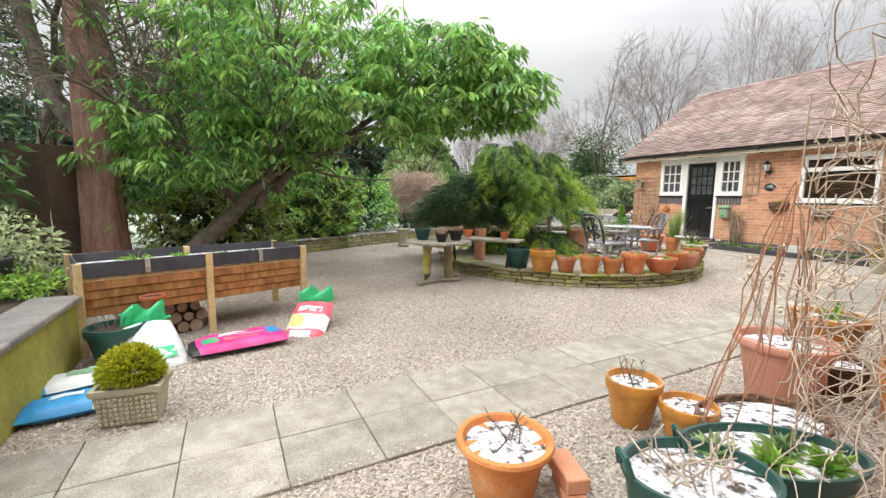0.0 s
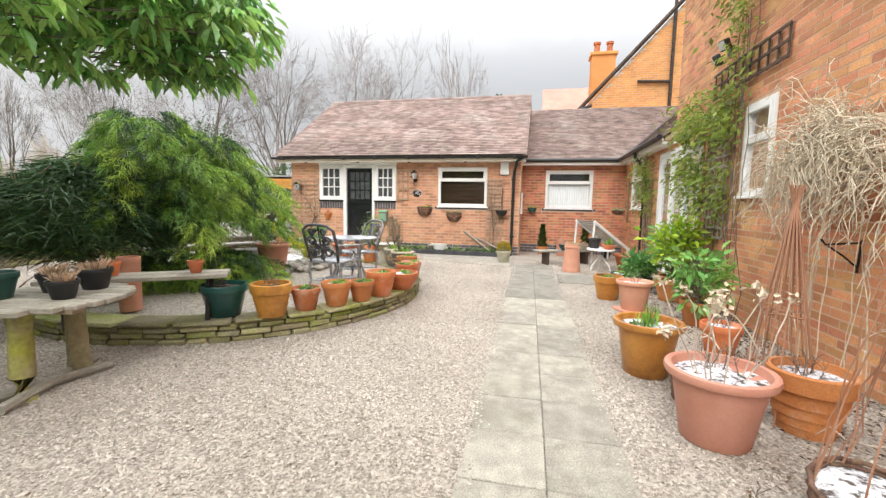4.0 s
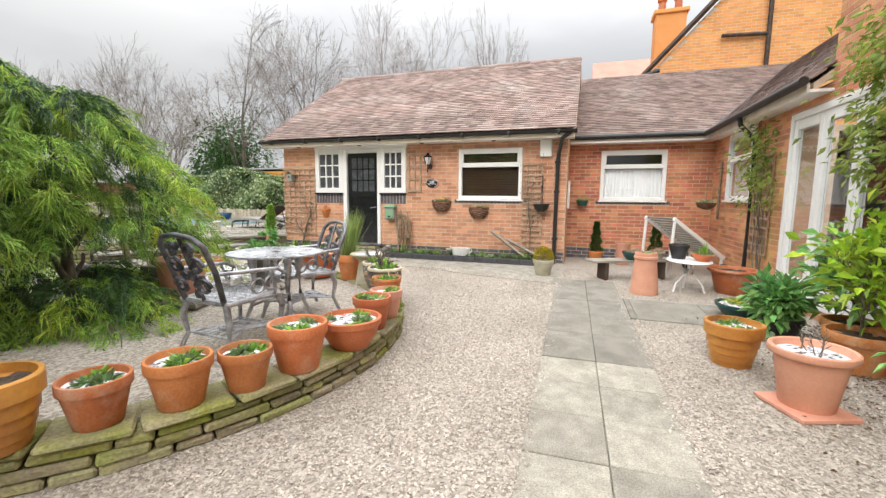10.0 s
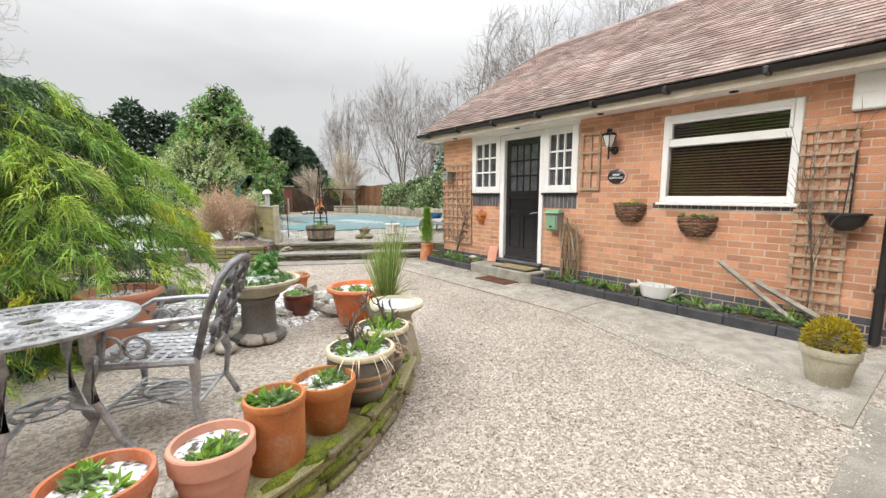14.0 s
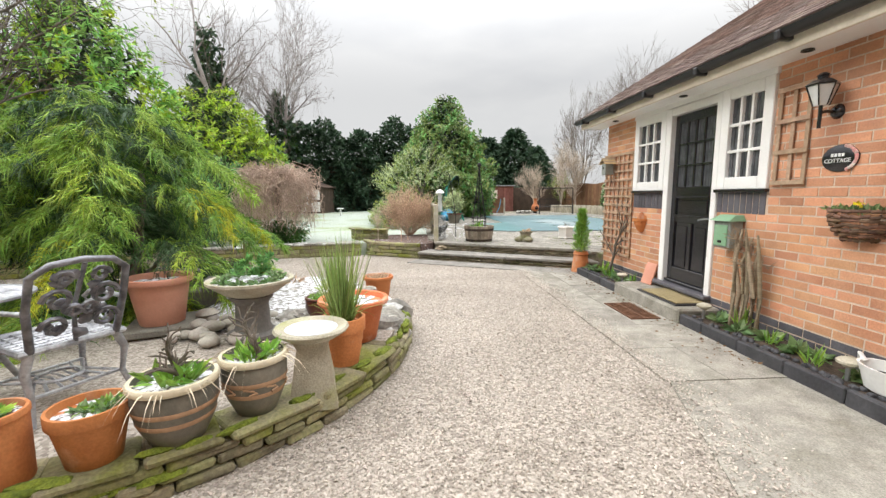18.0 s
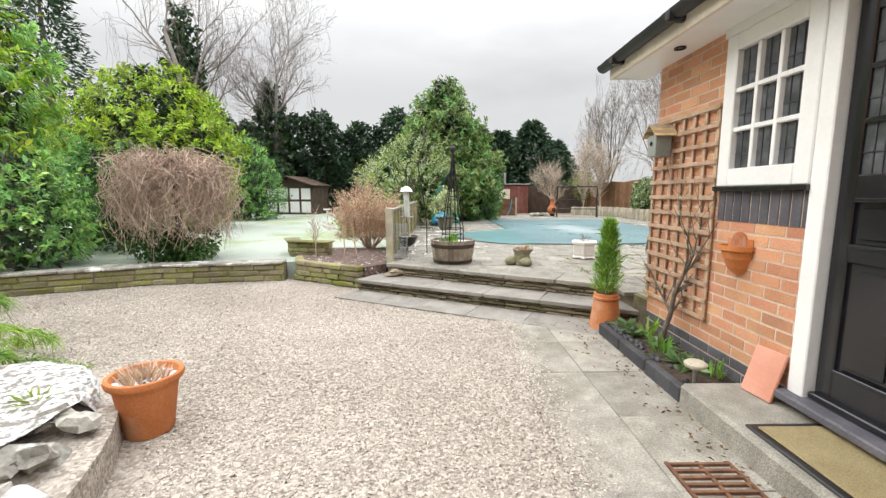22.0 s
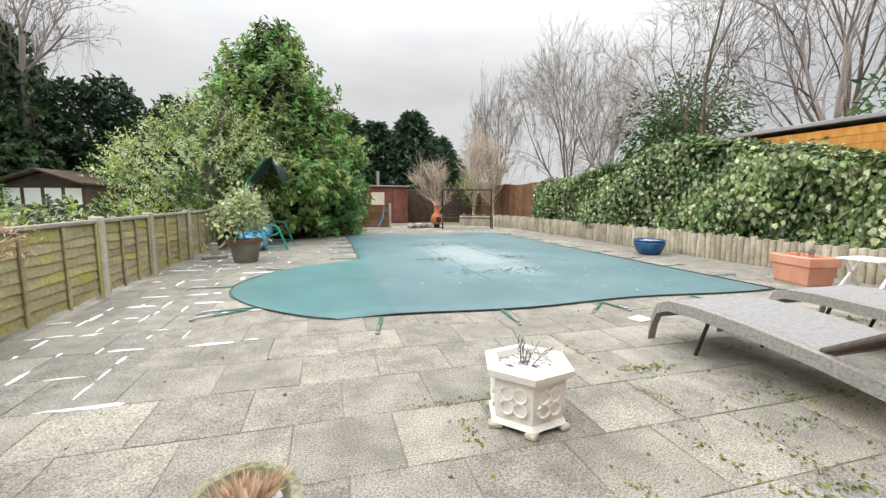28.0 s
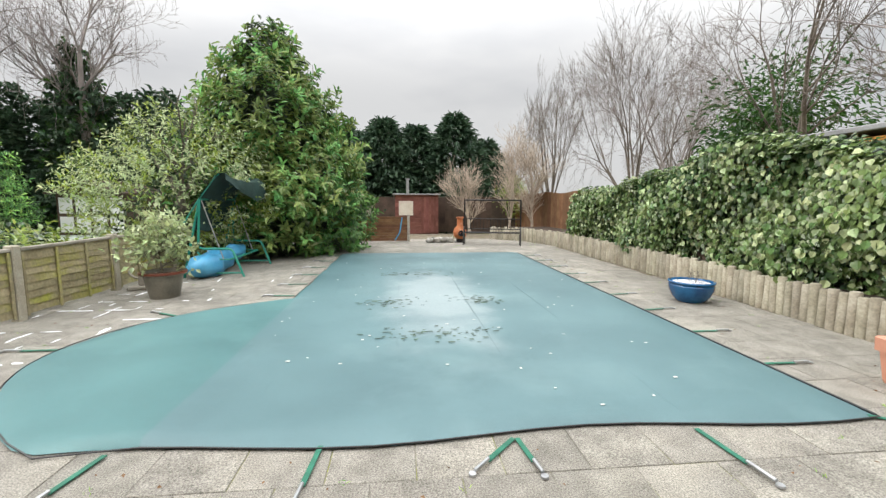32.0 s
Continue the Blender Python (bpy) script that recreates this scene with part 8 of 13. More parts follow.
def cast_chair(x, y, rz, back, label):
    """An armchair that faces its local -y: x across, back at +y."""
    c = thing("garden_chair", x, y, BZ, rz, label, "chair", "cast metal garden chairs")
    c.scale = (1.1, 1.1, 0.985)
    sh, w, d = 0.37, 0.20, 0.20
    for k in range(9):
        t = -w + 2 * w * k / 8
        g = Geo(); g.tube([(t * 0.92, -d, sh), (t, d, sh - 0.01)], 0.009, 4); part("seat_bar", g, ALU, c)
        g = Geo(); g.tube([(-w, -d + 2 * d * k / 8, sh - 0.003), (w, -d + 2 * d * k / 8, sh - 0.003)], 0.009, 4); part("seat_bar", g, ALU, c)
    g = Geo()
    rim = [(-w, -d * 0.9, sh), (-w * 0.7, -d * 1.1, sh), (w * 0.7, -d * 1.1, sh), (w, -d * 0.9, sh), (w * 1.02, d, sh), (-w * 1.02, d, sh), (-w, -d * 0.9, sh)]
    g.tube(rim, 0.017, 6)
    part("seat_frame", g, ALU, c, "frosted cast seat frame")
    g = Geo()
    fr = [(-0.17, d, sh), (-0.19, d + 0.06, sh + 0.22), (-0.185, d + 0.12, sh + 0.39), (-0.12, d + 0.145, sh + 0.445), (0, d + 0.15, sh + 0.46), (0.12, d + 0.145, sh + 0.445), (0.185, d + 0.12, sh + 0.39), (0.19, d + 0.06, sh + 0.22), (0.17, d, sh)]
    g.tube(fr, 0.017, 8)
    part("back_frame", g, back, c, smooth=60)
    g = Geo()
    for sg in (-1, 1):
        for cx_, cz_, rr in ((0.10, 0.12, 0.055), (0.09, 0.26, 0.06), (0.07, 0.37, 0.04), (0.03, 0.19, 0.035)):
            pts = [(sg * (cx_ + rr * (1 - 0.05 * k) * math.cos(k * 0.62)), d + 0.03 + 0.27 * (cz_ + rr * (1 - 0.05 * k) * math.sin(k * 0.62)), sh + cz_ + rr * (1 - 0.05 * k) * math.sin(k * 0.62)) for k in range(13)]
            g.tube(pts, 0.013, 5)
    g.tube([(0, d, sh), (0.015, d + 0.05, sh + 0.2), (-0.01, d + 0.14, sh + 0.44)], 0.011, 6)
    for k in range(10):
        a, q = k * 1.7, 0.06 + 0.036 * k
        g.blob(0.09 * math.sin(a), d + 0.02 + q * 0.28, sh + q, 0.034, 0.008, 0.028, 0.35, 7, 5, k)
    part("back_tracery", g, back, c, "leafy cast tracery", smooth=60)
    for sg in (-1, 1):
        g = Geo(); g.tube([(sg * 0.19, d + 0.05, sh + 0.21), (sg * 0.23, 0.0, sh + 0.20), (sg * 0.235, -d * 0.7, sh + 0.19), (sg * 0.23, -d * 1.0, sh + 0.15), (sg * 0.225, -d * 0.8, sh + 0.12)], 0.014, 8)
        for k in range(2):
            g.tube([(sg * 0.215, -0.10 + 0.045 * math.cos(t) + k * 0.1, sh + 0.09 + 0.05 * math.sin(t)) for t in np.linspace(0, 6.28, 14)], 0.009, 5)
        g.tube([(sg * 0.21, -d * 0.7, sh), (sg * 0.235, -d * 0.5, sh + 0.19)], 0.011, 6)
        part("arm", g, ALU, c, smooth=60)
        for yy, out in ((-d, -1), (d, 1)):
            g = Geo(); g.tube([(sg * 0.17, yy * 0.95, sh), (sg * 0.20, yy * 1.02, sh - 0.1), (sg * 0.185, yy * 0.95, sh * 0.35), (sg * 0.21, yy * 1.18, 0.0)], [0.022, 0.02, 0.014, 0.015], 8)
            part("leg", g, ALU, c, smooth=50)
    for t in np.linspace(-1, 1, 7):
        g = Geo(); g.tube([(t * 0.18, -0.18, 0.13), (t * 0.1, 0, 0.14), (t * 0.18, 0.18, 0.13)], 0.008, 4); part("shelf_bar", g, ALU, c)
    g = Geo()
    g.tube([(0.09 * math.cos(t), 0.09 * math.sin(t), 0.142) for t in np.linspace(0, 6.3, 20)], 0.011, 5)
    g.tube([(-0.18, -0.18, 0.13), (0.18, -0.18, 0.13)], 0.01, 5); g.tube([(-0.18, 0.18, 0.13), (0.18, 0.18, 0.13)], 0.01, 5)
    part("stretcher", g, ALU, c, "pierced lower shelf")
    return c


cast_chair(5.26, 4.72, 84, ALU_DARK, "cast metal garden armchair with a dark leafy back")
cast_chair(6.20, 4.87, -118, ALU_MID, "frosted cast metal garden armchair with leafy back")

# ---- round wooden table and bench by the bed ----
wt_ = thing("round_table", 2.62, 5.45, 0, 15, "round weathered slatted wooden table on splayed legs", "table")
for k in range(10):
    x = -0.405 + k * 0.09
    L = 2 * math.sqrt(max(0.02, 0.46 ** 2 - x * x))
    g = Geo(); g.box(x, 0, 0.605, 0.083, L, 0.035, 0.006); part("plank", g, WOOD_GREY, wt_)
for sg in (-1, 1):
    g = Geo(); g.tube([(sg * 0.22, 0, 0.0), (sg * 0.21, 0, 0.15), (sg * 0.2, 0, 0.45), (sg * 0.2, 0, 0.59)], [0.078, 0.066, 0.06, 0.075], 8); part("leg", g, WOOD_FENCE, wt_, smooth=50)
    g = Geo(); g.box(sg * 0.22, 0, 0.575, 0.08, 0.74, 0.03, 0.004); part("bearer", g, WOOD, wt_)
g = Geo(); g.tube([(-0.42, -0.05, 0.03), (0.42, 0.05, 0.04)], 0.035, 7); g.tube([(-0.3, 0.14, 0.03), (0.3, -0.16, 0.03)], 0.03, 7); part("foot_rail", g, WOOD_GREY, wt_)
for x, y, r, h, m_, pl_ in ((2.45, 5.62, 0.12, 0.17, GREEN_PLASTIC, "twigs"), (2.72, 5.52, 0.10, 0.13, BLACK_PLASTIC, "heather"), (2.88, 5.38, 0.11, 0.15, BLACK_PLASTIC, "heather"), (2.58, 5.25, 0.09, 0.12, BLACK_PLASTIC, "heather")):
    pot(x, y, 0.623, r, h, m_, "rim", "dark plastic nursery pot with a winter plant on the table", "soil", pl_, int(x * 100), "pots on the round table")
bn = thing("plank_bench", 3.45, 5.62, BZ, -55, "weathered plank bench in the bed", "bench")
for k in (-0.09, 0.09):
    g = Geo(); g.box(0, k, 0.40, 1.35, 0.16, 0.035, 0.006); part("plank", g, WOOD_GREY, bn)
for sg in (-1, 1):
    g = Geo(); g.tube([(sg * 0.5, -0.12, 0), (sg * 0.52, -0.08, 0.38)], 0.022, 6); g.tube([(sg * 0.5, 0.12, 0), (sg * 0.52, 0.08, 0.38)], 0.022, 6); part("trestle", g, IRON, bn)
for x, y, r, h in ((3.68, 5.28, 0.065, 0.11), (3.33, 5.80, 0.075, 0.12)):
    pot(x, y, BZ + 0.42, r, h, TERRA, "rim", "small empty terracotta pot on the bench", "soil", "", int(x * 50), "pots on the bench")
pot(3.74, 6.1, BZ, 0.10, 0.52, TERRA_PINK, "tall", "slim brick-red pipe pot behind the bench", "soil", "", 66)


# ---- right-hand side: pots along the house wall ----
side_row = "pots along the house wall"
pot(0.98, 1.36, 0, 0.205, 0.25, TERRA, "flare", "orange bowl pot of snow and dark stems", "snow", "twigs", 31, side_row)
pot(1.96, 1.51, 0, 0.15, 0.26, TERRA_GLAZE, "rim", "ochre terracotta pot of snow", "snow", "twigs", 32, side_row)
pot(2.04, 1.24, 0, 0.14, 0.22, TERRA_GLAZE, "rim", "small ochre terracotta pot of snow", "snow", "", 33, side_row)
g = Geo(); g.box(0, 0, 0.033, 0.215, 0.10, 0.065, 0.005); g.box(0.01, 0.005, 0.1, 0.215, 0.10, 0.065, 0.005, m=pose(0, 0, 0, 0, 0, 12))
solid("loose_bricks", g, BRICK, "two loose orange bricks stacked on the gravel", "bricks", m=pose(1.22, 1.22, 0, 0, 0, 60))
bt = pot(3.03, 1.28, 0, 0.27, 0.41, TERRA_PINK, "flare", "large pink terracotta pot with snow and dry flower stems", "snow", "twigs", 34, side_row)
rng = np.random.default_rng(4)
P0, P1, hd = [], [], []
for k in range(13):
    a = rng.random() * 6.28
    p = np.array([0.12 * math.cos(a), 0.12 * math.sin(a), 0.36]); d = np.array([math.cos(a) * 0.35, math.sin(a) * 0.35, 1.0])
    for s in range(5):
        q = p + d / np.linalg.norm(d) * rng.uniform(0.07, 0.12); P0.append(p); P1.append(q); p = q; d = d + rng.normal(0, 0.3, 3)
    hd.append(p)
part("stem_mass", sticks("stems", P0, P1, np.full(len(P0), 0.0045), np.full(len(P0), 0.0035), TWIG, 5), TWIG, bt, "pale bare hydrangea stems")
hp = np.repeat(np.array(hd), 14, 0)
part("flower_head_mass", leaves("seed_heads", hp + rng.normal(0, 0.02, hp.shape), rng.normal(0, 1, hp.shape), 0.035, 0.7, STRAW, 0, 0.3, 7), STRAW, bt, "dry papery flower heads")
pot(3.94, 1.42, 0, 0.25, 0.42, TERRA_GLAZE, "flare", "ochre glazed tub of snow, hyacinth shoots and trailing leaves", "snow", "bulbs", 35, side_row)
pot(3.26, 0.72, 0, 0.21, 0.37, TERRA, "bands", "ribbed terracotta pot of snow and tall dry stems", "snow", "twigs", 36, side_row)
pot(4.58, 0.66, 0, 0.165, 0.27, TERRA, "rim", "terracotta pot of snow beside the wall", "snow", "twigs", 37, side_row)
pot(5.97, 1.08, 0.03, 0.215, 0.36, TERRA_PINK, "flare", "pink terracotta pot of snow on a square tile", "snow", "twigs", 38, side_row)
g = Geo(); g.box(0, 0, 0.015, 0.36, 0.36, 0.03, 0.006)
solid("pot_tile", g, TERRA_PINK, "square clay tile under a pot", "tile", m=pose(5.97, 1.08, 0, 0, 0, 20))
pot(6.66, 1.27, 0, 0.20, 0.33, TERRA_GLAZE, "bands", "ochre terracotta pot with a ringed body", "snow", "alpine", 39, side_row)
pot(9.1, 1.57, 0, 0.175, 0.56, TERRA_PINK, "chimney", "tall pink chimney pot planter with a snowy cushion plant", "snow", "alpine", 40, side_row)
pot(9.98, 2.98, 0, 0.17, 0.27, CAST_STONE, "rim", "pale stone pot with a clipped golden bush", "soil", "dome", 41)
pot(10.98, 9.33, 0.0, 0.145, 0.36, TERRA, "chimney", "terracotta chimney pot with a young conifer", "soil", "cedar", 42)


def leafy_pot(x, y, r, h, material, label, seed, height, spread, lmat, size, n=9, style="rim"):
    t = pot(x, y, 0, r, h, material, style, label, "soil", "", seed, side_row)
    A, B, R0, R1, tips = limbs((0, 0, h * 0.85), (0, 0.03, h + height), 0.014, 2, spread, seed, 3, 0.62, 0.35, 0.2, 0.05)
    part("stem_mass", sticks("stems", A, B, np.maximum(R0, 0.003), np.maximum(R1, 0.002), TRUNK, 5), TRUNK, t)
    rng = np.random.default_rng(seed)
    P = np.repeat(np.array([q for q, _ in tips]), n, 0); D = np.repeat(np.array([q for _, q in tips]), n, 0)
    part("leaves", leaves("leaves", P + rng.normal(0, 0.05, P.shape), D, size, 0.5, lmat, 0.3, 0.8, seed), lmat, t)
    return t


leafy_pot(5.55, 0.50, 0.20, 0.27, TERRA, "terracotta pot with a spreading fatsia-like evergreen", 51, 0.36, 0.95, L_BRIGHT, 0.12, 3)
leafy_pot(6.80, 0.42, 0.22, 0.30, TERRA, "terracotta pot with a bright glossy laurel", 52, 0.5, 0.75, L_LIME, 0.11, 5)
leafy_pot(7.15, 0.30, 0.20, 0.30, TERRA, "dark terracotta pot with a bushy evergreen", 53, 0.38, 0.8, L_LAUREL, 0.11, 4)
leafy_pot(7.45, 0.66, 0.17, 0.22, BLACK_PLASTIC, "black pot with dark hellebore leaves", 54, 0.18, 1.0, L_LAUREL, 0.11, 7)
bw = pot(8.15, 0.72, 0, 0.27, 0.16, GREEN_GLAZE, "bowl", "wide green glazed bowl of snow and golden grass", "snow", "alpine", 55, side_row)
p, d = tuft(160, 0.12, 0.2, 0, 12, 0.55)
part("golden_grass", blades("golden_grass", p + np.array([0.05, -0.05, 0.14]), d, 0.26, 0.012, L_GOLD, 0.9, 5), L_GOLD, bw, "arching golden grass")
pot(9.55, 0.42, 0, 0.30, 0.34, TERRA, "flare", "very large terracotta pot at the foot of the climber", "soil", "", 56, side_row)

# willow obelisk and wicker baskets
def oval_basket(x, y, rx, ry, h, rz, label, seed):
    b = thing("wicker_basket", x, y, 0, rz, label, "basket", "wicker baskets")
    P0, P1 = [], []
    rng = np.random.default_rng(seed)
    for k in range(int(h / 0.022)):
        z = 0.012 + k * 0.022; q = 0.86 + 0.14 * z / h
        for j in range(30):
            a0, a1 = 6.2832 * j / 30, 6.2832 * (j + 1) / 30
            s0, s1 = 1 + 0.018 * (-1) ** (j + k), 1 + 0.018 * (-1) ** (j + 1 + k)
            P0.append((rx * q * s0 * math.cos(a0), ry * q * s0 * math.sin(a0), z)); P1.append((rx * q * s1 * math.cos(a1), ry * q * s1 * math.sin(a1), z))
    part("weave", sticks("weave", P0, P1, np.full(len(P0), 0.011), np.full(len(P0), 0.011), WICKER, 5), WICKER, b)
    g = Geo(); g.lathe([(0.01, h - 0.04), (0.5, h - 0.048), (0.97, h - 0.06)], 28, sx=rx, sy=ry, wob=0.03); part("snowy_soil", g, SNOWY, b)
    return b


wb = oval_basket(2.25, 1.01, 0.33, 0.22, 0.24, -12, "oval wicker basket of snowy soil with tall willow rods", 1)
rng = np.random.default_rng(14)
for k in range(16):
    a = rng.random() * 6.28
    p = np.array([0.31 * math.cos(a), 0.20 * math.sin(a), 0.2]); top = np.array([0.07 * math.cos(a) + 0.03, 0.05 * math.sin(a) - 0.04, rng.uniform(1.05, 1.35)])
    g = Geo(); g.tube([tuple(p + (top - p) * s / 5 + rng.normal(0, 0.016, 3) * (s > 0)) for s in range(6)], 0.0033, 5); part("rod", g, TWIG_RED, wb, "reddish upright willow rod")
oval_basket(3.50, 1.20, 0.17, 0.17, 0.24, 0, "small round dark wicker basket", 2)
ob_ = thing("willow_obelisk", 3.42, 0.80, 0, 0, "cone of reddish willow rods tied at the top", "plant support")
for k in range(14):
    a = 6.2832 * k / 14
    g = Geo(); g.tube([(0.21 * math.cos(a), 0.21 * math.sin(a), 0), (0.12 * math.cos(a + 0.1), 0.12 * math.sin(a + 0.1), 0.6), (0.02 * math.cos(a), 0.02 * math.sin(a), 1.25), (0.035 * math.cos(a + 2), 0.035 * math.sin(a + 2), 1.42)], 0.005, 5)
    part("rod", g, TWIG_RED, ob_)
for z in (0.3, 0.65, 1.22):
    r = 0.2 * (1 - z / 1.35)
    g = Geo(); g.tube([(r * math.cos(t), r * math.sin(t), z + 0.01 * math.sin(3 * t)) for t in np.linspace(0, 6.4, 20)], 0.007, 5); part("binding", g, TWIG_RED, ob_)

# green planters near the start
def tub(x, y, rx, ry, h, rz, label, seed, plants):
    t = thing("green_planter", x, y, 0, rz, label, "planter", "green planters")
    g = Geo(); g.lathe([(0.8, 0), (0.82, 0.01), (0.97, h * 0.9), (1.03, h * 0.92), (1.04, h), (0.98, h), (0.94, h * 0.86)], 28, sx=rx, sy=ry); part("body", g, GREEN_PLASTIC, t, smooth=40)
    g = Geo(); g.lathe([(0.02, h * 0.9), (0.5, h * 0.9), (0.95, h * 0.87)], 28, sx=rx, sy=ry); part("snowy_soil", g, SNOWY, t)
    g = Geo(); g.tube([(-rx * 1.02, -0.05, h), (-rx * 1.08, -0.03, h + 0.06), (-rx * 1.08, 0.03, h + 0.06), (-rx * 1.02, 0.05, h)], 0.012, 6); part("handle", g, GREEN_PLASTIC, t)
    rng = np.random.default_rng(seed)
    for k in range(plants):
        c = np.array([rx * (-0.6 + 1.2 * k / max(1, plants - 1)) + rng.uniform(-0.05, 0.05), rng.uniform(-0.4, 0.4) * ry, h * 0.9])
        p, d = tuft(60, 0.03, 0.1, 0, seed * 9 + k, 0.55)
        part("seedling", leaves("seedling", p + c, d, 0.085, 0.3, L_HERB if k % 2 else L_ALPINE, 0.2, 0.3, k), L_HERB, t)
    return t


gt1 = tub(1.44, 0.82, 0.26, 0.20, 0.30, -25, "dark green plastic tub of snowy soil with dry stems", 1, 0)
rng = np.random.default_rng(3)
P0, P1 = [], []
for k in range(26):
    p = np.array([rng.uniform(-0.15, 0.15), rng.uniform(-0.1, 0.1), 0.27])
    for s in range(3):
        q = p + np.array([rng.normal(0, 0.035), rng.normal(0, 0.035), rng.uniform(0.03, 0.06)]); P0.append(p); P1.append(q); p = q
part("dry_growth", sticks("dry_stems", P0, P1, np.full(len(P0), 0.004), np.full(len(P0), 0.003), TWIG, 4), TWIG, gt1)
tub(1.88, 0.80, 0.34, 0.19, 0.27, -30, "long dark green trough of snow and green seedlings", 2, 4)
# straw-coloured tangle of climber by the start of the walk
cl = thing("dry_climber", 3.9, 0.06, 0, 0, "tangled pale dry climber hanging on the house wall", "climber")
rng = np.random.default_rng(77)
P0, P1, RR = [], [], []
for k in range(520):
    x = rng.choice([rng.normal(0.5, 0.22), rng.uniform(-0.9, 1.2)])
    p = np.array([x, rng.uniform(0.0, 0.14), 2.0 - 0.35 * abs(x - 0.5) + rng.uniform(-0.30, 0.06)])
    d = np.array([rng.normal(0, 0.8), rng.normal(0.2, 0.3), rng.normal(0.1, 0.5)])
    for s in range(9):
        d = d * 0.8 + rng.normal(0, 0.30, 3) + np.array([0, 0.02, -0.17])
        q = p + d / np.linalg.norm(d) * 0.09
        q[1] = min(max(q[1], -0.02), 0.34)
        P0.append(p); P1.append(q); RR.append(0.0046 * (1 - s * 0.06)); p = q
part("stem_mass", sticks("stems", P0, P1, np.array(RR), np.array(RR) * 0.9, STRAW, 4), STRAW, cl)
P0, P1, RR = [], [], []
for k in range(22):
    x = rng.uniform(-1.0, 1.0)
    p = np.array([x, rng.uniform(0.0, 0.25), 0.0])
    top = np.array([x + rng.normal(0, 0.2), rng.uniform(0.0, 0.12), rng.uniform(1.2, 1.8)])
    for s in range(7):
        q = p + (top - p) / (7 - s) + rng.normal(0, 0.03, 3) * np.array([1, 0.4, 1]); P0.append(p); P1.append(q); RR.append(0.004); p = q
part("upright_growth", sticks("upright_stems", P0, P1, np.array(RR), np.array(RR) * 0.9, STRAW, 4), STRAW, cl)
# wiry shrub hanging into view at the very start
ws = thing("wiry_shrub", 1.62, 0.58, 0, 0, "leafless wiry shrub with pale tangled twigs", "shrub")
P0, P1, RR = [], [], []
for k in range(230):
    a = rng.uniform(0, 6.28)
    p = np.array([rng.uniform(-0.05, 0.75), rng.uniform(-0.2, 0.10), rng.uniform(0.3, 1.7)])
    d = np.array([rng.normal(0, 0.8), rng.normal(0.1, 0.5), rng.normal(0, 0.6)])
    for s in range(8):
        d = d * 0.82 + rng.normal(0, 0.25, 3) + np.array([0, 0, -0.07])
        q = p + d / np.linalg.norm(d) * 0.075
        q[1] = min(max(q[1], -0.25), 0.08 + 0.30 * max(q[0], 0)); q[0] = max(q[0], -0.08)
        P0.append(p); P1.append(q); RR.append(0.0024); p = q
part("twig_mass", sticks("twigs", P0, P1, np.array(RR), np.array(RR) * 0.9, TWIG, 4), TWIG, ws)
for k in range(6):
    x = rng.uniform(0, 0.6)
    g = Geo(); g.tube([(x, -0.2, 0), (x + 0.03, -0.18, 0.6), (x - 0.03, -0.2, 1.2), (x + 0.05, -0.16, 1.7)], [0.012, 0.01, 0.008, 0.004], 6); part("stem", g, TRUNK, ws)

# ---- far corner by the link ----
lw = thing("low_bench", 10.2, 1.62, 0, -64, "low weathered plank bench beside the wing", "bench")
for k in (-0.08, 0.08):
    g = Geo(); g.box(0, k, 0.30, 1.45, 0.15, 0.035, 0.006); part("plank", g, WOOD_GREY, lw)
for sg in (-1, 1):
    g = Geo(); g.box(sg * 0.48, 0, 0.14, 0.06, 0.26, 0.28, 0.006); part("leg", g, WOOD_DARK, lw)
pot(12.15, 2.10, 0, 0.15, 0.2, TERRA, "rim", "terracotta pot with a clipped spiral conifer", "soil", "spiral", 61)
pot(11.75, 1.62, 0, 0.13, 0.42, TERRA_PINK, "tall", "pink terracotta urn with a cushion plant", "snow", "alpine", 62)
pot(11.9, 1.02, 0, 0.16, 0.2, TERRA, "rim", "terracotta pot with a clipped spiral conifer", "soil", "spiral", 63)
pot(10.32, 1.25, 0.318, 0.13, 0.12, CAST_STONE, "bowl", "stone bowl with a grey-green cushion plant on the bench", "soil", "heather", 65)
pot(10.12, 1.62, 0.318, 0.16, 0.13, GREEN_GLAZE, "bowl", "shallow bowl with a grey cushion plant on the bench", "soil", "heather", 64)
wtab = thing("white_table", 9.45, 0.98, 0, 0, "small white metal table with nursery pots", "table")
g = Geo(); g.lathe([(0.33, 0.42), (0.345, 0.43), (0.335, 0.445), (0.3, 0.445)], 32, sx=1.1, sy=0.8); part("tabletop", g, WHITE, wtab, smooth=40)
for k in range(3):
    a = 2.09 * k
    g = Geo(); g.tube([(0.06 * math.cos(a), 0.06 * math.sin(a), 0.42), (0.05 * math.cos(a), 0.05 * math.sin(a), 0.25), (0.18 * math.cos(a), 0.18 * math.sin(a), 0.12), (0.22 * math.cos(a), 0.22 * math.sin(a), 0)], 0.012, 7); part("leg", g, WHITE, wtab, smooth=60)
pot(9.52, 1.10, 0.446, 0.13, 0.2, BLACK_PLASTIC, "rim", "grey bucket on the white table", "soil", "", 67)
pot(9.35, 0.84, 0.446, 0.14, 0.1, TERRA, "bowl", "terracotta bowl with strappy green leaves", "soil", "bulbs", 68)
st_ = thing("steamer_chair", 11.1, 0.72, 0, 30, "folded white slatted garden lounger leaning back", "lounger")
st_.scale = (1.3, 1.3, 1.3)
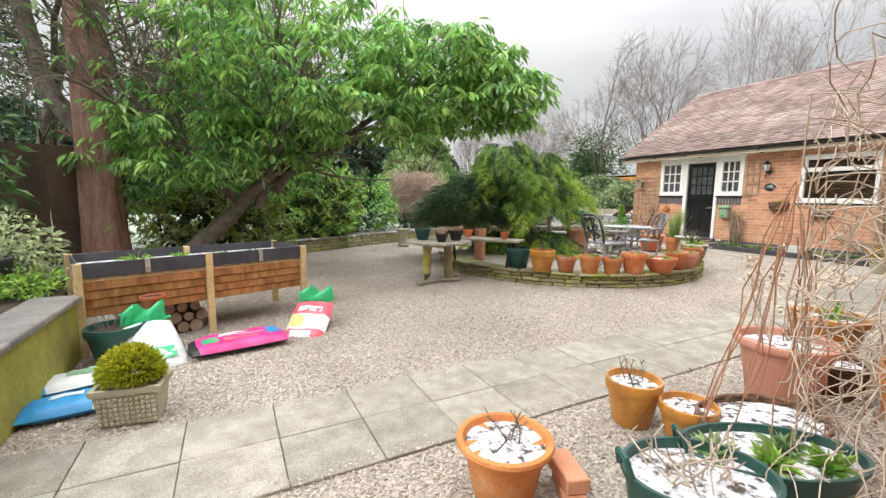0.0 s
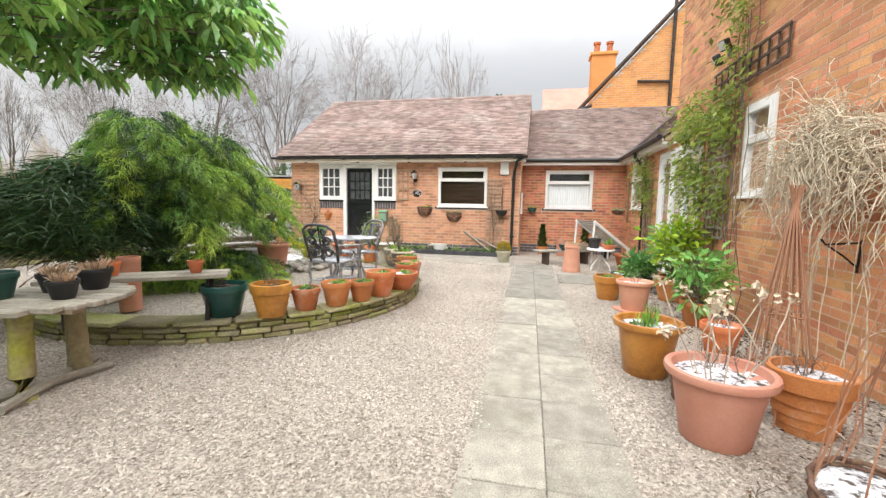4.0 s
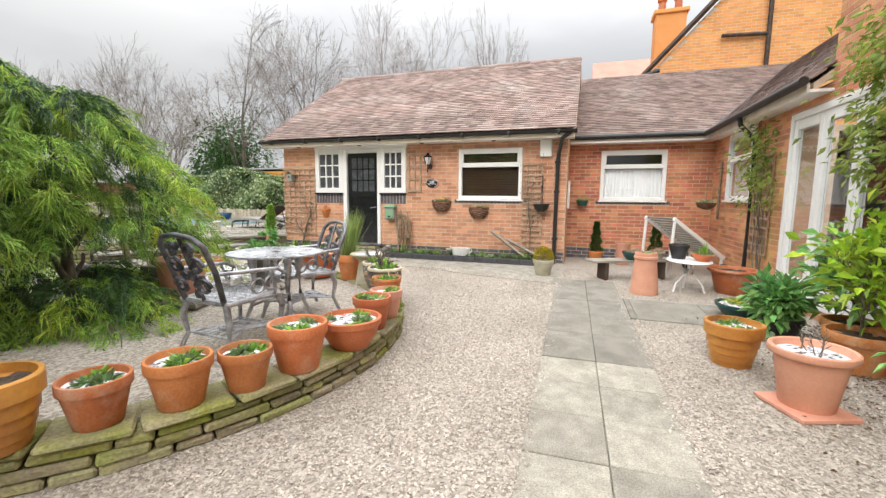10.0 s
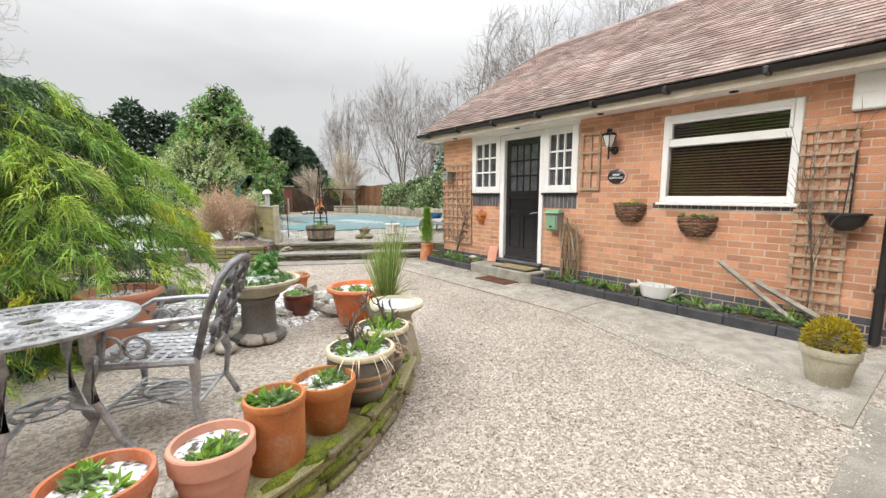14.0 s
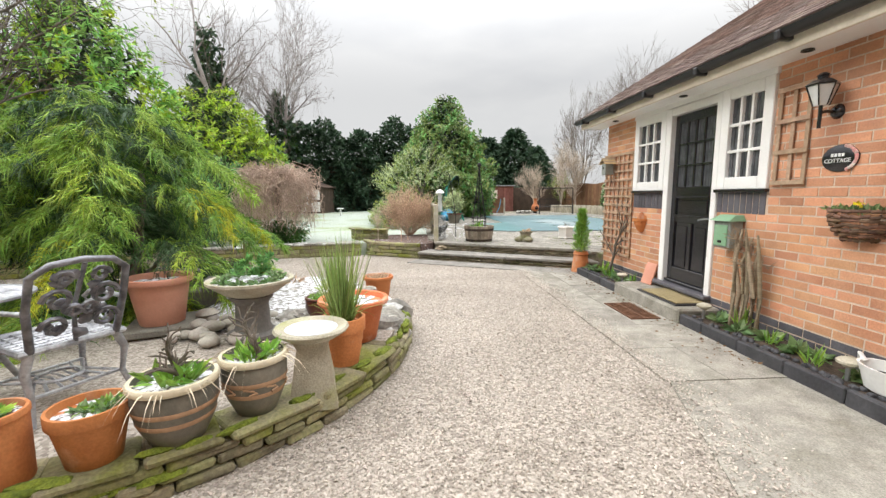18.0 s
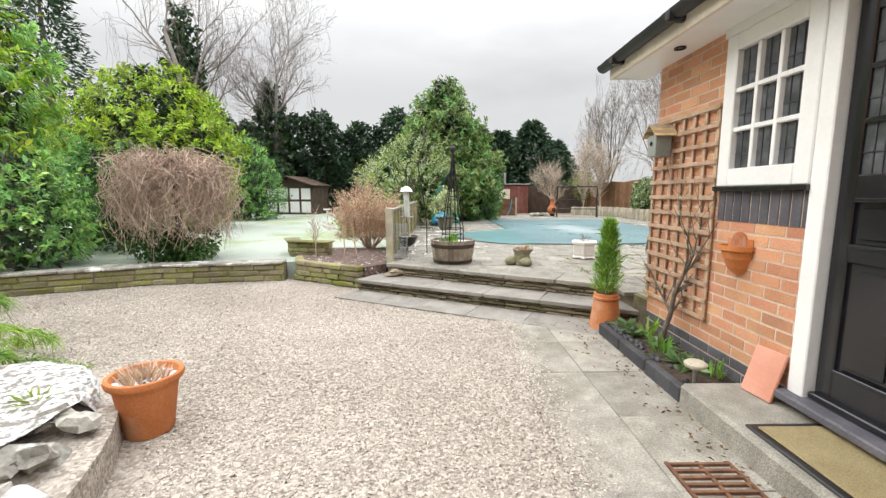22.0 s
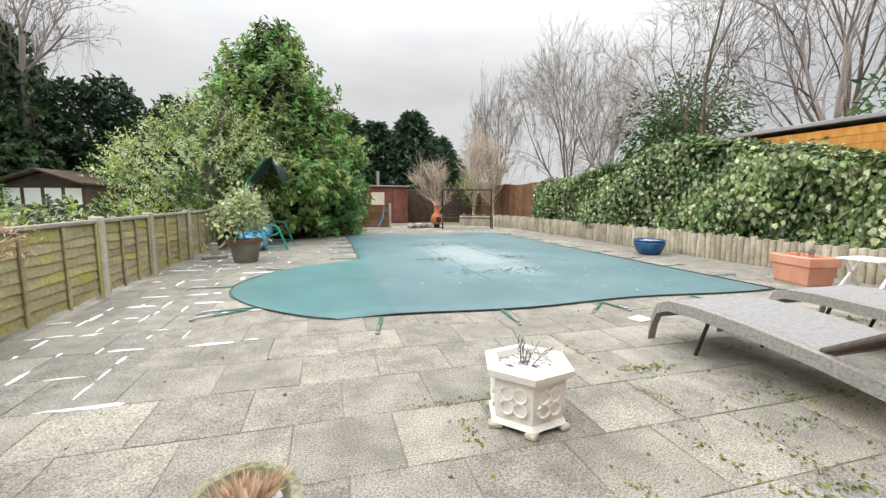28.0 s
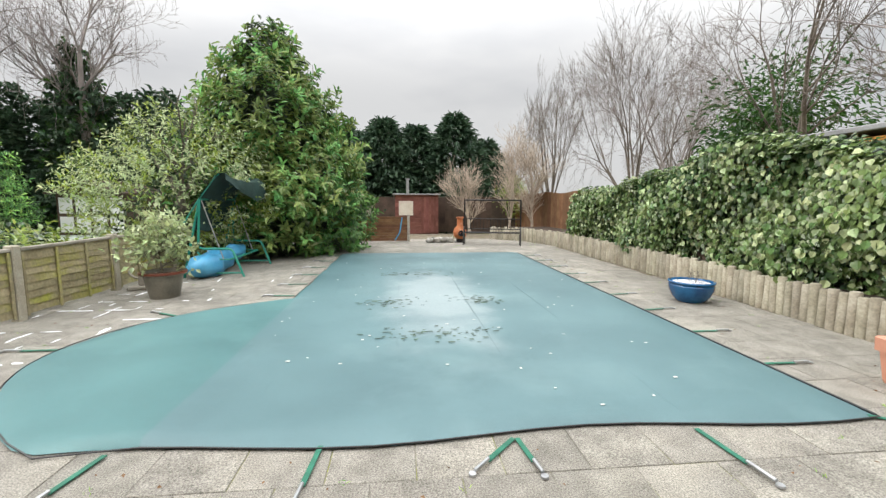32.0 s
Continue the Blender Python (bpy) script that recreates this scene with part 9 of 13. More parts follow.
for k in range(14):
    g = Geo(); g.box(0, 0, 0, 0.5, 0.035, 0.014, 0.003); part("slat", g, SAGE, st_, m=pose(0, -0.35 + k * 0.055, 0.28 + k * 0.035, 33))
for sg in (-1, 1):
    g = Geo(); g.box(0, 0, 0, 0.03, 0.95, 0.05, 0.004); part("rail", g, WHITE, st_, m=pose(sg * 0.26, 0.0, 0.48, 33))
    g = Geo(); g.tube([(sg * 0.26, -0.36, 0.26), (sg * 0.26, -0.36, 0)], 0.018, 6); g.tube([(sg * 0.26, 0.38, 0.7), (sg * 0.26, 0.42, 0)], 0.018, 6); part("leg", g, WHITE, st_)
    g = Geo(); g.lathe([(0.08, -0.015), (0.08, 0.015)], 16, m=pose(sg * 0.30, -0.36, 0.08, 0, 90)); part("wheel", g, BLACK_PLASTIC, st_)
hb2 = thing("hanging_basket", 11.6, 0.30, 1.22, 0, "hanging basket on a wooden arm with a straggly plant", "basket")
g = Geo(); g.lathe([(0.05, -0.12), (0.13, -0.08), (0.17, 0.0), (0.15, 0.0)], 16); part("bowl", g, WICKER, hb2, smooth=50)
p, d = tuft(110, 0.14, 0.1, 0, 91, 0.5); part("foliage", leaves("foliage", p, d, 0.07, 0.4, L_GREY, 0.3, 0.4, 2), L_GREY, hb2)
g = Geo(); g.tube([(0.25, -0.29, 0.62), (0.0, 0.0, 0.62), (0, 0, 0)], 0.008, 5); g.tube([(0.3, -0.27, 0.75), (0.3, -0.27, -0.3)], 0.02, 4); part("bracket", g, WOOD, hb2)

# climbers on the house wall
def wall_climber(x0, x1, z0, z1, n, seed, label, trunk_x, lmat=None, depth=0.35):
    c = thing("wall_climber", 0, 0, 0, 0, label, "climber", "evergreen wall climbers")
    rng = np.random.default_rng(seed)
    cx, cz_ = rng.uniform(x0, x1, 60), rng.uniform(z0, z1, 60)
    k = rng.integers(0, 60, n)
    P = np.stack([cx[k] + rng.normal(0, 0.10, n), np.abs(rng.normal(0.06, depth * 0.4, n)) + 0.03, cz_[k] + rng.normal(0, 0.10, n)], 1)
    D = np.stack([rng.normal(0, 0.4, n), np.full(n, 0.7), np.full(n, -0.2)], 1)
    part("leaves", leaves("leaves", P, D, 0.085, 0.42, lmat or L_IVY, 0.35, 0.6, seed), lmat or L_IVY, c)
    P0, P1 = [], []
    for q in range(7):
        a = np.array([trunk_x + rng.normal(0, 0.12), 0.05, 0.0]); b = np.array([rng.uniform(x0, x1), 0.07, rng.uniform(z0, z1)])
        p = a
        for s in range(7):
            e = a + (b - a) * (s + 1) / 7 + rng.normal(0, 0.04, 3) * np.array([1, 0.3, 1]); P0.append(p); P1.append(e); p = e
    part("stem_mass", sticks("stems", P0, P1, np.full(len(P0), 0.006), np.full(len(P0), 0.004), TRUNK, 5), TRUNK, c)
    return c


wall_climber(6.1, 7.7, 1.3, 2.75, 1900, 61, "evergreen clematis around the glazed doors", 7.0, L_OLIVE)
wall_climber(9.5, 10.35, 1.15, 2.35, 520, 62, "evergreen climber on a trellis by the wing window", 9.75, L_OLIVE)
wall_climber(5.85, 6.4, 2.2, 3.9, 420, 63, "thin climber trained above the house window", 6.2, L_OLIVE)
trellis("trellis", 2.15, 2.75, 0.5, 1.9, 6, 12, "wooden trellis behind the climber", M_HOUSE, -0.03)
trellis("trellis", 5.5, 6.1, 0.9, 2.6, 6, 14, "wooden trellis behind the evergreen clematis", M_HOUSE, -0.03, WOOD_GREY)
trellis("trellis", 5.5, 7.2, 2.72, 3.05, 10, 3, "wooden trellis strip above the house window", M_HOUSE, -0.03, WOOD_DARK)
fl = thing("flood_light", label="black twin floodlight on the house wall", category="lamp")
fl.matrix_basis = M_HOUSE @ pose(5.95, -0.02, 3.2)
g = Geo(); g.box(0, -0.02, 0, 0.1, 0.04, 0.14, 0.008); part("bracket", g, BLACK_PLASTIC, fl)
for sg in (-1, 1):
    g = Geo(); g.box(0, 0, 0, 0.11, 0.09, 0.13, 0.015); h_ = part("head", g, BLACK_PLASTIC, fl, m=pose(sg * 0.09, -0.13, 0.06 * sg, 25, 0, sg * 25))
    q = Geo(); q.box(0, -0.047, 0, 0.085, 0.006, 0.1, 0.002); part("lens", q, LAMP_GLASS, h_)
hk = thing("iron_hook", label="small scrolled iron hook on the house wall", category="hook")
hk.matrix_basis = M_HOUSE @ pose(8.35, -0.01, 0.95)
g = Geo(); g.tube([(0, 0, 0.12), (0, -0.01, -0.12)], 0.009, 5); g.tube([(0, -0.01, 0.1), (0, -0.22, 0.08), (0, -0.25, 0.12)], 0.008, 5); g.tube([(0, -0.01, -0.08), (0, -0.1, 0.0), (0, -0.2, 0.07)], 0.007, 5); part("bracket", g, IRON, hk)

# ---- left side at the start: raised planter, sacks, low rendered wall ----
g = Geo(); g.prism([(-4.4, -1.2), (-1.30, -1.2), (-1.30, 3.95), (-1.45, 5.4), (-4.4, 5.4)], -0.05, 0.40)
solid("side_bed", g, SOIL, "raised soil bed behind the rendered wall", "flower bed", "structure")
g = Geo(); g.box(-1.21, 1.4, 0.22, 0.19, 5.2, 0.46, 0.01)
rw = solid("rendered_wall", g, ALGAE, "low rendered wall green with algae", "wall", "structure")
for k in range(9):
    q = Geo(); q.box(0, 0, 0, 0.30, 0.565, 0.04, 0.008, jitter=0.004); part("coping", q, SLATE, rw, m=pose(-1.23, -0.9 + k * 0.575, 0.47))
cf = thing("cold_frame", -1.62, 2.2, 0.40, 0, "low glazed cold frame on the bed", "cold frame")
g = Geo(); wall_boxes(g, 0.5, 0.16, 0.04, []); part("front_board", g, WOOD_DARK, cf, m=pose(-0.25, -0.7, 0))
for a in ((-0.25, 0), (0.25, 0)):
    g = Geo(); g.box(a[0], 0, 0.08, 0.04, 1.4, 0.16, 0.004); part("side_board", g, WOOD_DARK, cf)
g = Geo(); g.box(0, 0, 0.165, 0.5, 1.4, 0.008); part("pane", g, SNOW, cf, "snow-covered glass")
rp = thing("raised_planter", -1.12, 3.95, 0, 19.2, "raised wooden vegetable trough lined with dark cloth", "planter")
PW, PD, PH = 1.84, 0.72, 0.73
for k in range(4):
    for yy, s0 in ((0.03, 1), (PD - 0.03, 1)):
        a0, a1 = (PH - 0.15 - k * 0.072), PH - 0.15 - (k + 1) * 0.072
        g = Geo(); g.box(PW / 2, yy + (0.012 * k if yy < 0.3 else -0.012 * k), (a0 + a1) / 2, PW - 0.06, 0.02, 0.068, 0.004); part("board", g, WOOD_ORANGE, rp)
for xx in (0.02, PW / 2, PW - 0.02):
    for yy in (0.0, PD):
        g = Geo(); g.box(xx, yy, PH / 2, 0.055, 0.05, PH, 0.005); part("leg", g, WOOD_PALE, rp)
for yy in (0.0, PD):
    g = Geo(); g.box(PW / 2, yy + (0.035 if yy == 0 else -0.035), PH - 0.135, PW, 0.03, 0.035, 0.004); part("rail", g, WOOD_PALE, rp)
g = Geo(); g.box(PW / 2, 0.005, PH - 0.06, PW - 0.02, 0.012, 0.115, 0.004); g.box(PW / 2, PD - 0.005, PH - 0.06, PW - 0.02, 0.012, 0.115, 0.004); g.box(0.03, PD / 2, PH - 0.06, 0.012, PD, 0.115, 0.004); g.box(PW - 0.03, PD / 2, PH - 0.06, 0.012, PD, 0.115, 0.004)
part("liner", g, LINER, rp, "dark fabric liner")
for xx in (0.0, 0.46, 0.92, 1.38, 1.84):
    g = Geo(); g.box(xx, -0.012, PH - 0.055, 0.035, 0.02, 0.12, 0.003); part("slat", g, WOOD_GREY, rp)
g = Geo(); g.box(PW / 2, PD / 2, PH - 0.11, PW - 0.06, PD - 0.04, 0.06); part("soil", g, SNOWY, rp)
for k, (xx, yy, m_) in enumerate(((0.45, 0.3, L_HERB), (1.1, 0.35, L_ALPINE), (0.8, 0.5, L_HERB), (1.45, 0.3, L_ALPINE))):
    p, d = tuft(50, 0.05, 0.2, 0, 500 + k, 0.6)
    part("crop", blades("crop", p + np.array([xx, yy, PH - 0.08]), d, 0.26 if k == 0 else 0.14, 0.02, m_, 0.7, k), m_, rp)
# log pile under the planter
M_RP = pose(-1.12, 3.95, 0, 0, 0, 19.2)
rng = np.random.default_rng(21)
for k in range(22):
    c, r_ = divmod(k, 6)
    g = Geo(); r = rng.uniform(0.04, 0.055); g.lathe([(r, 0), (r * 0.97, 0.3)], 10)
    solid("log", g, WOOD, "cut firewood log stacked under the trough", "log", m=M_RP @ pose(0.30 + r_ * 0.105 + (c % 2) * 0.05, 0.30, 0.052 + c * 0.092, 90, 0, 0) @ Matrix.Translation((0, 0, -0.15)), smooth=40, group="stacked logs")


def sack(x, y, z, L, W, T, rz, label, mats, seed, upright=0.0, neck=None):
    """A filled plastic sack: a puffed pillow with printed fields."""
    s = thing("compost_sack", x, y, z, rz, label, "sack", "garden sacks")
    n, m_ = 22, 14
    tops = []

    def surf(u, v, up):
        e = (1 - abs(u) ** 3.0) * (1 - abs(v) ** 3.0)
        t = T / 2 * max(e, 0) ** 0.5 * (1 + 0.26 * noise.noise(Vector((u * 2.3, v * 2.3, seed))) + 0.16 * noise.noise(Vector((u * 6.5, v * 5.0, seed + 4))) + 0.08 * noise.noise(Vector((u * 14, v * 11, seed + 9))))
        return u * L / 2 * (1 - 0.05 * v * v), v * W / 2 * (1 - 0.05 * u * u), T / 2 * 0.75 + (t if up else -t * 0.75)

    for up in (True, False):
        for mi, (u0, u1) in enumerate(mats["fields"]) if up else ((0, (-1, 1)),):
            g = Geo()
            us = np.linspace(u0, u1, n)
            vs = [surf(u, v, up) for u in us for v in np.linspace(-1, 1, m_)]
            fs = [(i * m_ + j, (i + 1) * m_ + j, (i + 1) * m_ + j + 1, i * m_ + j + 1) for i in range(n - 1) for j in range(m_ - 1)]
            g.add(vs, fs if up else [f[::-1] for f in fs])
            M = pose(0, 0, 0, 0, -upright, 0)
            part("print_field" if up else "underside", g, mats["mats"][mi if up else 0], s, m=M, smooth=80)
    for k, (u, v, lu, lv, mm) in enumerate(mats.get("bars", ())):
        g = Geo()
        vs = []
        for a in np.linspace(u - lu, u + lu, 6):
            for b in np.linspace(v - lv, v + lv, 4):
                p = surf(a, b, True); vs.append((p[0], p[1], p[2] + 0.003))
        g.add(vs, [(i * 4 + j, (i + 1) * 4 + j, (i + 1) * 4 + j + 1, i * 4 + j + 1) for i in range(5) for j in range(3)])
        part("print", g, mm, s, m=pose(0, 0, 0, 0, -upright, 0), smooth=80)
    if neck:
        g = Geo(); u0 = L / 2 - 0.02
        vs = []
        for i in range(7):
            for j in range(12):
                t = -1 + 2 * j / 11
                vs.append((u0 + i * 0.022, t * W / 2 * (0.92 - 0.02 * i), T * 0.4 + 0.05 * math.sin(t * 5 + i) + 0.012 * i))
        g.add(vs, [(i * 12 + j, (i + 1) * 12 + j, (i + 1) * 12 + j + 1, i * 12 + j + 1) for i in range(6) for j in range(11)])
        part("folded_neck", g, neck, s, m=pose(0, 0, 0, 0, -upright, 0), smooth=80)
    return s


sack(-0.03, 3.72, 0, 0.74, 0.36, 0.13, 10, "magenta printed plastic sack lying on the gravel", {"fields": ((-1, -0.86), (-0.86, 0.6), (0.6, 1)), "mats": (BLACK_PLASTIC, MAGENTA, MAGENTA), "bars": ((-0.1, 0.3, 0.3, 0.07, SACK_WHITE), (0.1, 0.0, 0.4, 0.05, SACK_WHITE), (0.72, 0.2, 0.16, 0.5, SACK_BLUE), (-0.6, -0.2, 0.15, 0.35, SACK_GREEN), (0.0, -0.45, 0.35, 0.1, PINKRED))}, 1)
sack(0.57, 3.98, 0.02, 0.52, 0.38, 0.15, 62, "coral and white compost sack leaning upright with a green folded top", {"fields": ((-1, -0.5), (-0.5, 0.2), (0.2, 1)), "mats": (PINKRED, SACK_WHITE, PINKRED), "bars": ((0.45, 0, 0.12, 0.6, SACK_WHITE), (-0.15, 0.45, 0.3, 0.35, SACK_YELLOW), (-0.72, 0.1, 0.14, 0.5, SACK_WHITE), (0.7, 0.1, 0.08, 0.5, PINKRED), (-0.1, -0.3, 0.2, 0.3, CAST_WHITE))}, 2, 32, SACK_GREEN)
sack(-0.62, 3.70, 0.03, 0.52, 0.36, 0.2, 115, "slumped pale sack with a green folded top", {"fields": ((-1, -0.3), (-0.3, 1)), "mats": (SACK_WHITE, SACK_WHITE), "bars": ((0.1, 0.1, 0.3, 0.3, SNOW), (-0.4, 0, 0.2, 0.5, SACK_GREEN))}, 3, 38, SACK_GREEN)
sack(-0.97, 3.38, 0, 0.50, 0.28, 0.10, 15, "flattened white and green sack by the wall", {"fields": ((-1, -0.7), (-0.7, 1)), "mats": (SACK_BLUE, SACK_WHITE), "bars": ((0.1, 0, 0.4, 0.3, MINT),)}, 4)
sack(-0.88, 2.98, 0, 0.52, 0.26, 0.11, 8, "bright blue crumpled sack by the wall", {"fields": ((-1, 0.3), (0.3, 1)), "mats": (SACK_BLUE, SACK_WHITE), "bars": ((-0.2, 0.2, 0.3, 0.2, SACK_WHITE),)}, 5)
pot(-0.86, 3.78, 0, 0.19, 0.28, GREEN_PLASTIC, "rim", "dark green plastic bucket with garden tools", "soil", "twigs", 81)
pot(-0.66, 4.05, 0.30, 0.09, 0.13, TERRA, "rim", "small orange pot on the logs", "soil", "", 82)
tr = thing("basket_trough", -0.57, 2.74, 0, -8, "cast stone basketweave trough with a golden conifer", "planter")
g = Geo(); vs = []
for z, a, b in ((0, 0.16, 0.10), (0.02, 0.165, 0.105), (0.22, 0.19, 0.125), (0.22, 0.205, 0.14), (0.26, 0.21, 0.145), (0.26, 0.18, 0.115), (0.2, 0.17, 0.105)):
    vs += [(-a, -b, z), (a, -b, z), (a, b, z), (-a, b, z)]
g.add(vs, [(3, 2, 1, 0)] + [(4 * k + j, 4 * k + (j + 1) % 4, 4 * k + 4 + (j + 1) % 4, 4 * k + 4 + j) for k in range(6) for j in range(4)] + [(24, 25, 26, 27)])
part("body", g, CAST_STONE, tr)
g = Geo()
for i in range(11):
    for j in range(6):
        zz = 0.03 + j * 0.032
        g.box(-0.155 + i * 0.031, -0.112 - 0.11 * zz * 0.9 + (0.003 if (i + j) % 2 else 0), zz, 0.026, 0.014, 0.024, 0.004)
part("weave_relief", g, CAST_STONE, tr)
tr.scale = (0.8, 0.8, 0.85)
P, D = shell(7000, 5, 0.35, 1, -0.1)
part("foliage", leaves("foliage", P * np.array([0.19, 0.15, 0.19]) + np.array([0, 0, 0.30]), D, 0.04, 0.3, L_GOLD, 0.0, 0.4, 6), L_GOLD, tr, "golden conifer dome")

# ---- pool terrace ----
def cover_left(y):
    """The left edge of the pool cover, with the rounded end of the steps."""
    if 13.5 <= y <= 16.75:
        t = (y - 13.5) / 3.25
        return 11.25 - 1.5 * math.sin(math.pi * min(1, t * 0.96 + 0.04)) ** 0.62
    return 11.25


ny, nx = 90, 40
vs = []
for j in range(ny):
    y = 13.5 + (21.35 - 13.5) * j / (ny - 1)
    x0 = cover_left(y) + 0.02 * math.sin(y * 5)
    for i in range(nx):
        x = x0 + (15.5 - x0) * i / (nx - 1)
        yy = y + (0.05 * math.sin(x * 2.4) * (1 - j / (ny - 1)) if j == 0 else 0)
        dip = -0.012 * math.exp(-(((x - 13.2) / 0.9) ** 2 + ((yy - 16.8) / 1.9) ** 2))
        ridge = 0.006 * math.sin((x + 0.35 * yy) * 5.2) * (2.2 * math.exp(-((yy - 14.1) / 0.8) ** 2) + 0.6 if x < 11.4 else 0.25) + 0.003 * noise.noise(Vector((x * 2, yy * 2, 0)))
        edge_ = min(i, nx - 1 - i, j, ny - 1 - j)
        vs.append((x, yy, TZ + 0.010 + (0.026 + dip + ridge if edge_ > 0 else 0.0)))
g = Geo(); g.add(vs, [(j * nx + i, j * nx + i + 1, (j + 1) * nx + i + 1, (j + 1) * nx + i) for j in range(ny - 1) for i in range(nx - 1)])
cover = thing("pool_cover", 0, 0, 0, 0, "taut teal winter pool cover with puddles of melted snow", "pool cover")
part("sheet", g, COVER, cover, smooth=70)
g = Geo()
for k in range(5):
    x = 11.75 + k * 0.86
    g.box(x, 17.42, TZ + 0.0335, 0.010, 7.6, 0.002)
part("seams", g, COVER, cover, "stitched seams", kind="stuff")
edge_pts = [(cover_left(13.5 + 7.85 * t / 50), 13.5 + 7.85 * t / 50, TZ + 0.014) for t in range(51)]
g = Geo(); g.tube([(15.5, 13.5, TZ + 0.014)] + [(15.5 - 4.2 * k / 14, 13.5 + 0.05 * math.sin((15.5 - 4.2 * k / 14) * 2.4), TZ + 0.016) for k in range(15)] + edge_pts, 0.005, 5); g.tube([(15.5, 13.5, TZ + 0.014), (15.5, 21.35, TZ + 0.014)], 0.010, 5)
part("hem", g, BLACK_PLASTIC, cover, "dark hem")
rng = np.random.default_rng(17)
g = Geo()
for n in range(70):
    x, y = rng.uniform(11.4, 15.3), rng.uniform(13.7, 20.5)
    g.box(x, y, TZ + 0.0438, rng.uniform(0.01, 0.035), rng.uniform(0.006, 0.02), 0.002, m=None)
part("litter", g, CAST_WHITE, cover, "scraps of leaf and snow", kind="stuff")
g = Geo()
for n in range(240):
    cx_, cy_, w_ = ((12.85, 18.4, 0.34), (12.48, 16.4, 0.22), (13.62, 16.45, 0.16), (12.95, 15.15, 0.34))[rng.integers(0, 4)]
    x, y = cx_ + rng.normal(0, w_), cy_ + rng.normal(0, 0.11)
    g.box(x, y, TZ + 0.0442, rng.uniform(0.015, 0.06), rng.uniform(0.006, 0.02), 0.002)
part("wet_leaves", g, L_INNER, cover, "dark wet scraps in the puddles", kind="stuff")


def strap(x, y, a, L=0.42):
    s = thing("cover_strap", x, y, TZ + 0.008, a, "green webbing strap with a steel spring anchor", "strap", "pool cover straps")
    g = Geo(); g.box(L * 0.35, 0, 0.004, L * 0.7, 0.028, 0.006, 0.001); part("webbing", g, STRAP, s)
    g = Geo(); g.tube([(L * 0.68, 0, 0.012), (L, 0, 0.012)], 0.010, 7); part("spring", g, STEEL, s, smooth=60)
    g = Geo(); g.lathe([(0.02, -0.002), (0.018, 0.008)], 10, m=pose(L + 0.02, 0, 0)); part("anchor", g, STEEL, s)


for x, y, a, L in ((10.10, 14.05, 212, 0.46), (11.17, 13.5, 259, 0.40), (12.23, 13.49, 265, 0.45), (13.25, 13.46, 225, 0.36), (13.27, 13.46, -82, 0.30), (14.31, 13.46, -84, 0.46), (15.45, 13.5, -32, 0.52)):
    strap(x, y, a, L)
g = Geo(); g.box(0, 0, 0.006, 0.15, 0.13, 0.012, 0.003, jitter=0.004)
solid("paving_scrap", g, CREAM, "pale scrap of broken paving on the terrace", "tile", m=pose(13.22, 12.91, TZ + 0.001, 0, 0, 12))
for k in range(9):
    strap(15.5, 14.3 + k * 0.82, random.uniform(-6, 6), 0.40)
for k in range(6):
    strap(11.22, 17.0 + k * 0.8, 180 + random.uniform(-8, 8), 0.40)
for y, a in ((14.1, 195), (15.1, 180), (16.1, 150)):
    strap(cover_left(y), y, a)

# half barrel with iron obelisk
br = thing("half_barrel", 9.55, 11.42, TZ, 0, "half oak barrel with iron hoops, snow and small plants", "planter")
R, HB = 0.325, 0.34


def barrel_r(z):
    return R * (0.84 + 0.16 * (z / HB) ** 0.75)


for k in range(24):
    a0, a1 = 2 * math.pi * k / 24 + 0.008, 2 * math.pi * (k + 1) / 24 - 0.008
    v2 = []
    for z in (0, HB * 0.33, HB * 0.66, HB):
        for rr, a in ((barrel_r(z), a0), (barrel_r(z), a1), (barrel_r(z) - 0.025, a1), (barrel_r(z) - 0.025, a0)):
            v2.append((rr * math.cos(a), rr * math.sin(a), z))
    g = Geo(); g.add(v2, [(3, 2, 1, 0), (12, 13, 14, 15)] + [(4 * i + j, 4 * i + (j + 1) % 4, 4 * i + 4 + (j + 1) % 4, 4 * i + 4 + j) for i in range(3) for j in range(4)])
    part("stave", g, OAK, br)
for z0, z1 in ((0.015, 0.06), (0.235, 0.285)):
    g = Geo(); g.lathe([(barrel_r(z0) + 0.001, z0), (barrel_r(z0) + 0.004, z0), (barrel_r(z1) + 0.004, z1), (barrel_r(z1) + 0.001, z1)], 48, close=False); part("hoop", g, HOOP, br, smooth=40)
g = Geo(); g.lathe([(0.01, 0.31), (0.3, 0.305)], 30); part("snowy_soil", g, SNOWY, br)
grow("alpine", br, 0.28, 0.31, 77); grow("bulbs", br, 0.2, 0.31, 78)
obx = thing("iron_obelisk", 9.55, 11.42, TZ + 0.30, 0, "tall black iron plant obelisk with a ball finial", "plant support")
for k in range(6):
    a = 2 * math.pi * k / 6 + 0.2
    g = Geo(); g.tube([(0.165 * math.cos(a), 0.165 * math.sin(a), -0.08), (0.155 * math.cos(a), 0.155 * math.sin(a), 0.22), (0.055 * math.cos(a), 0.055 * math.sin(a), 0.85), (0.012 * math.cos(a), 0.012 * math.sin(a), 1.22)], 0.0075, 6); part("rod", g, IRON, obx, smooth=60)
for z, r in ((0.12, 0.158), (0.2, 0.155), (0.66, 0.086), (0.74, 0.073)):
    g = Geo(); g.tube([(r * math.cos(t), r * math.sin(t), z) for t in np.linspace(0, 2 * math.pi, 25)], 0.006, 5); part("ring", g, IRON, obx)
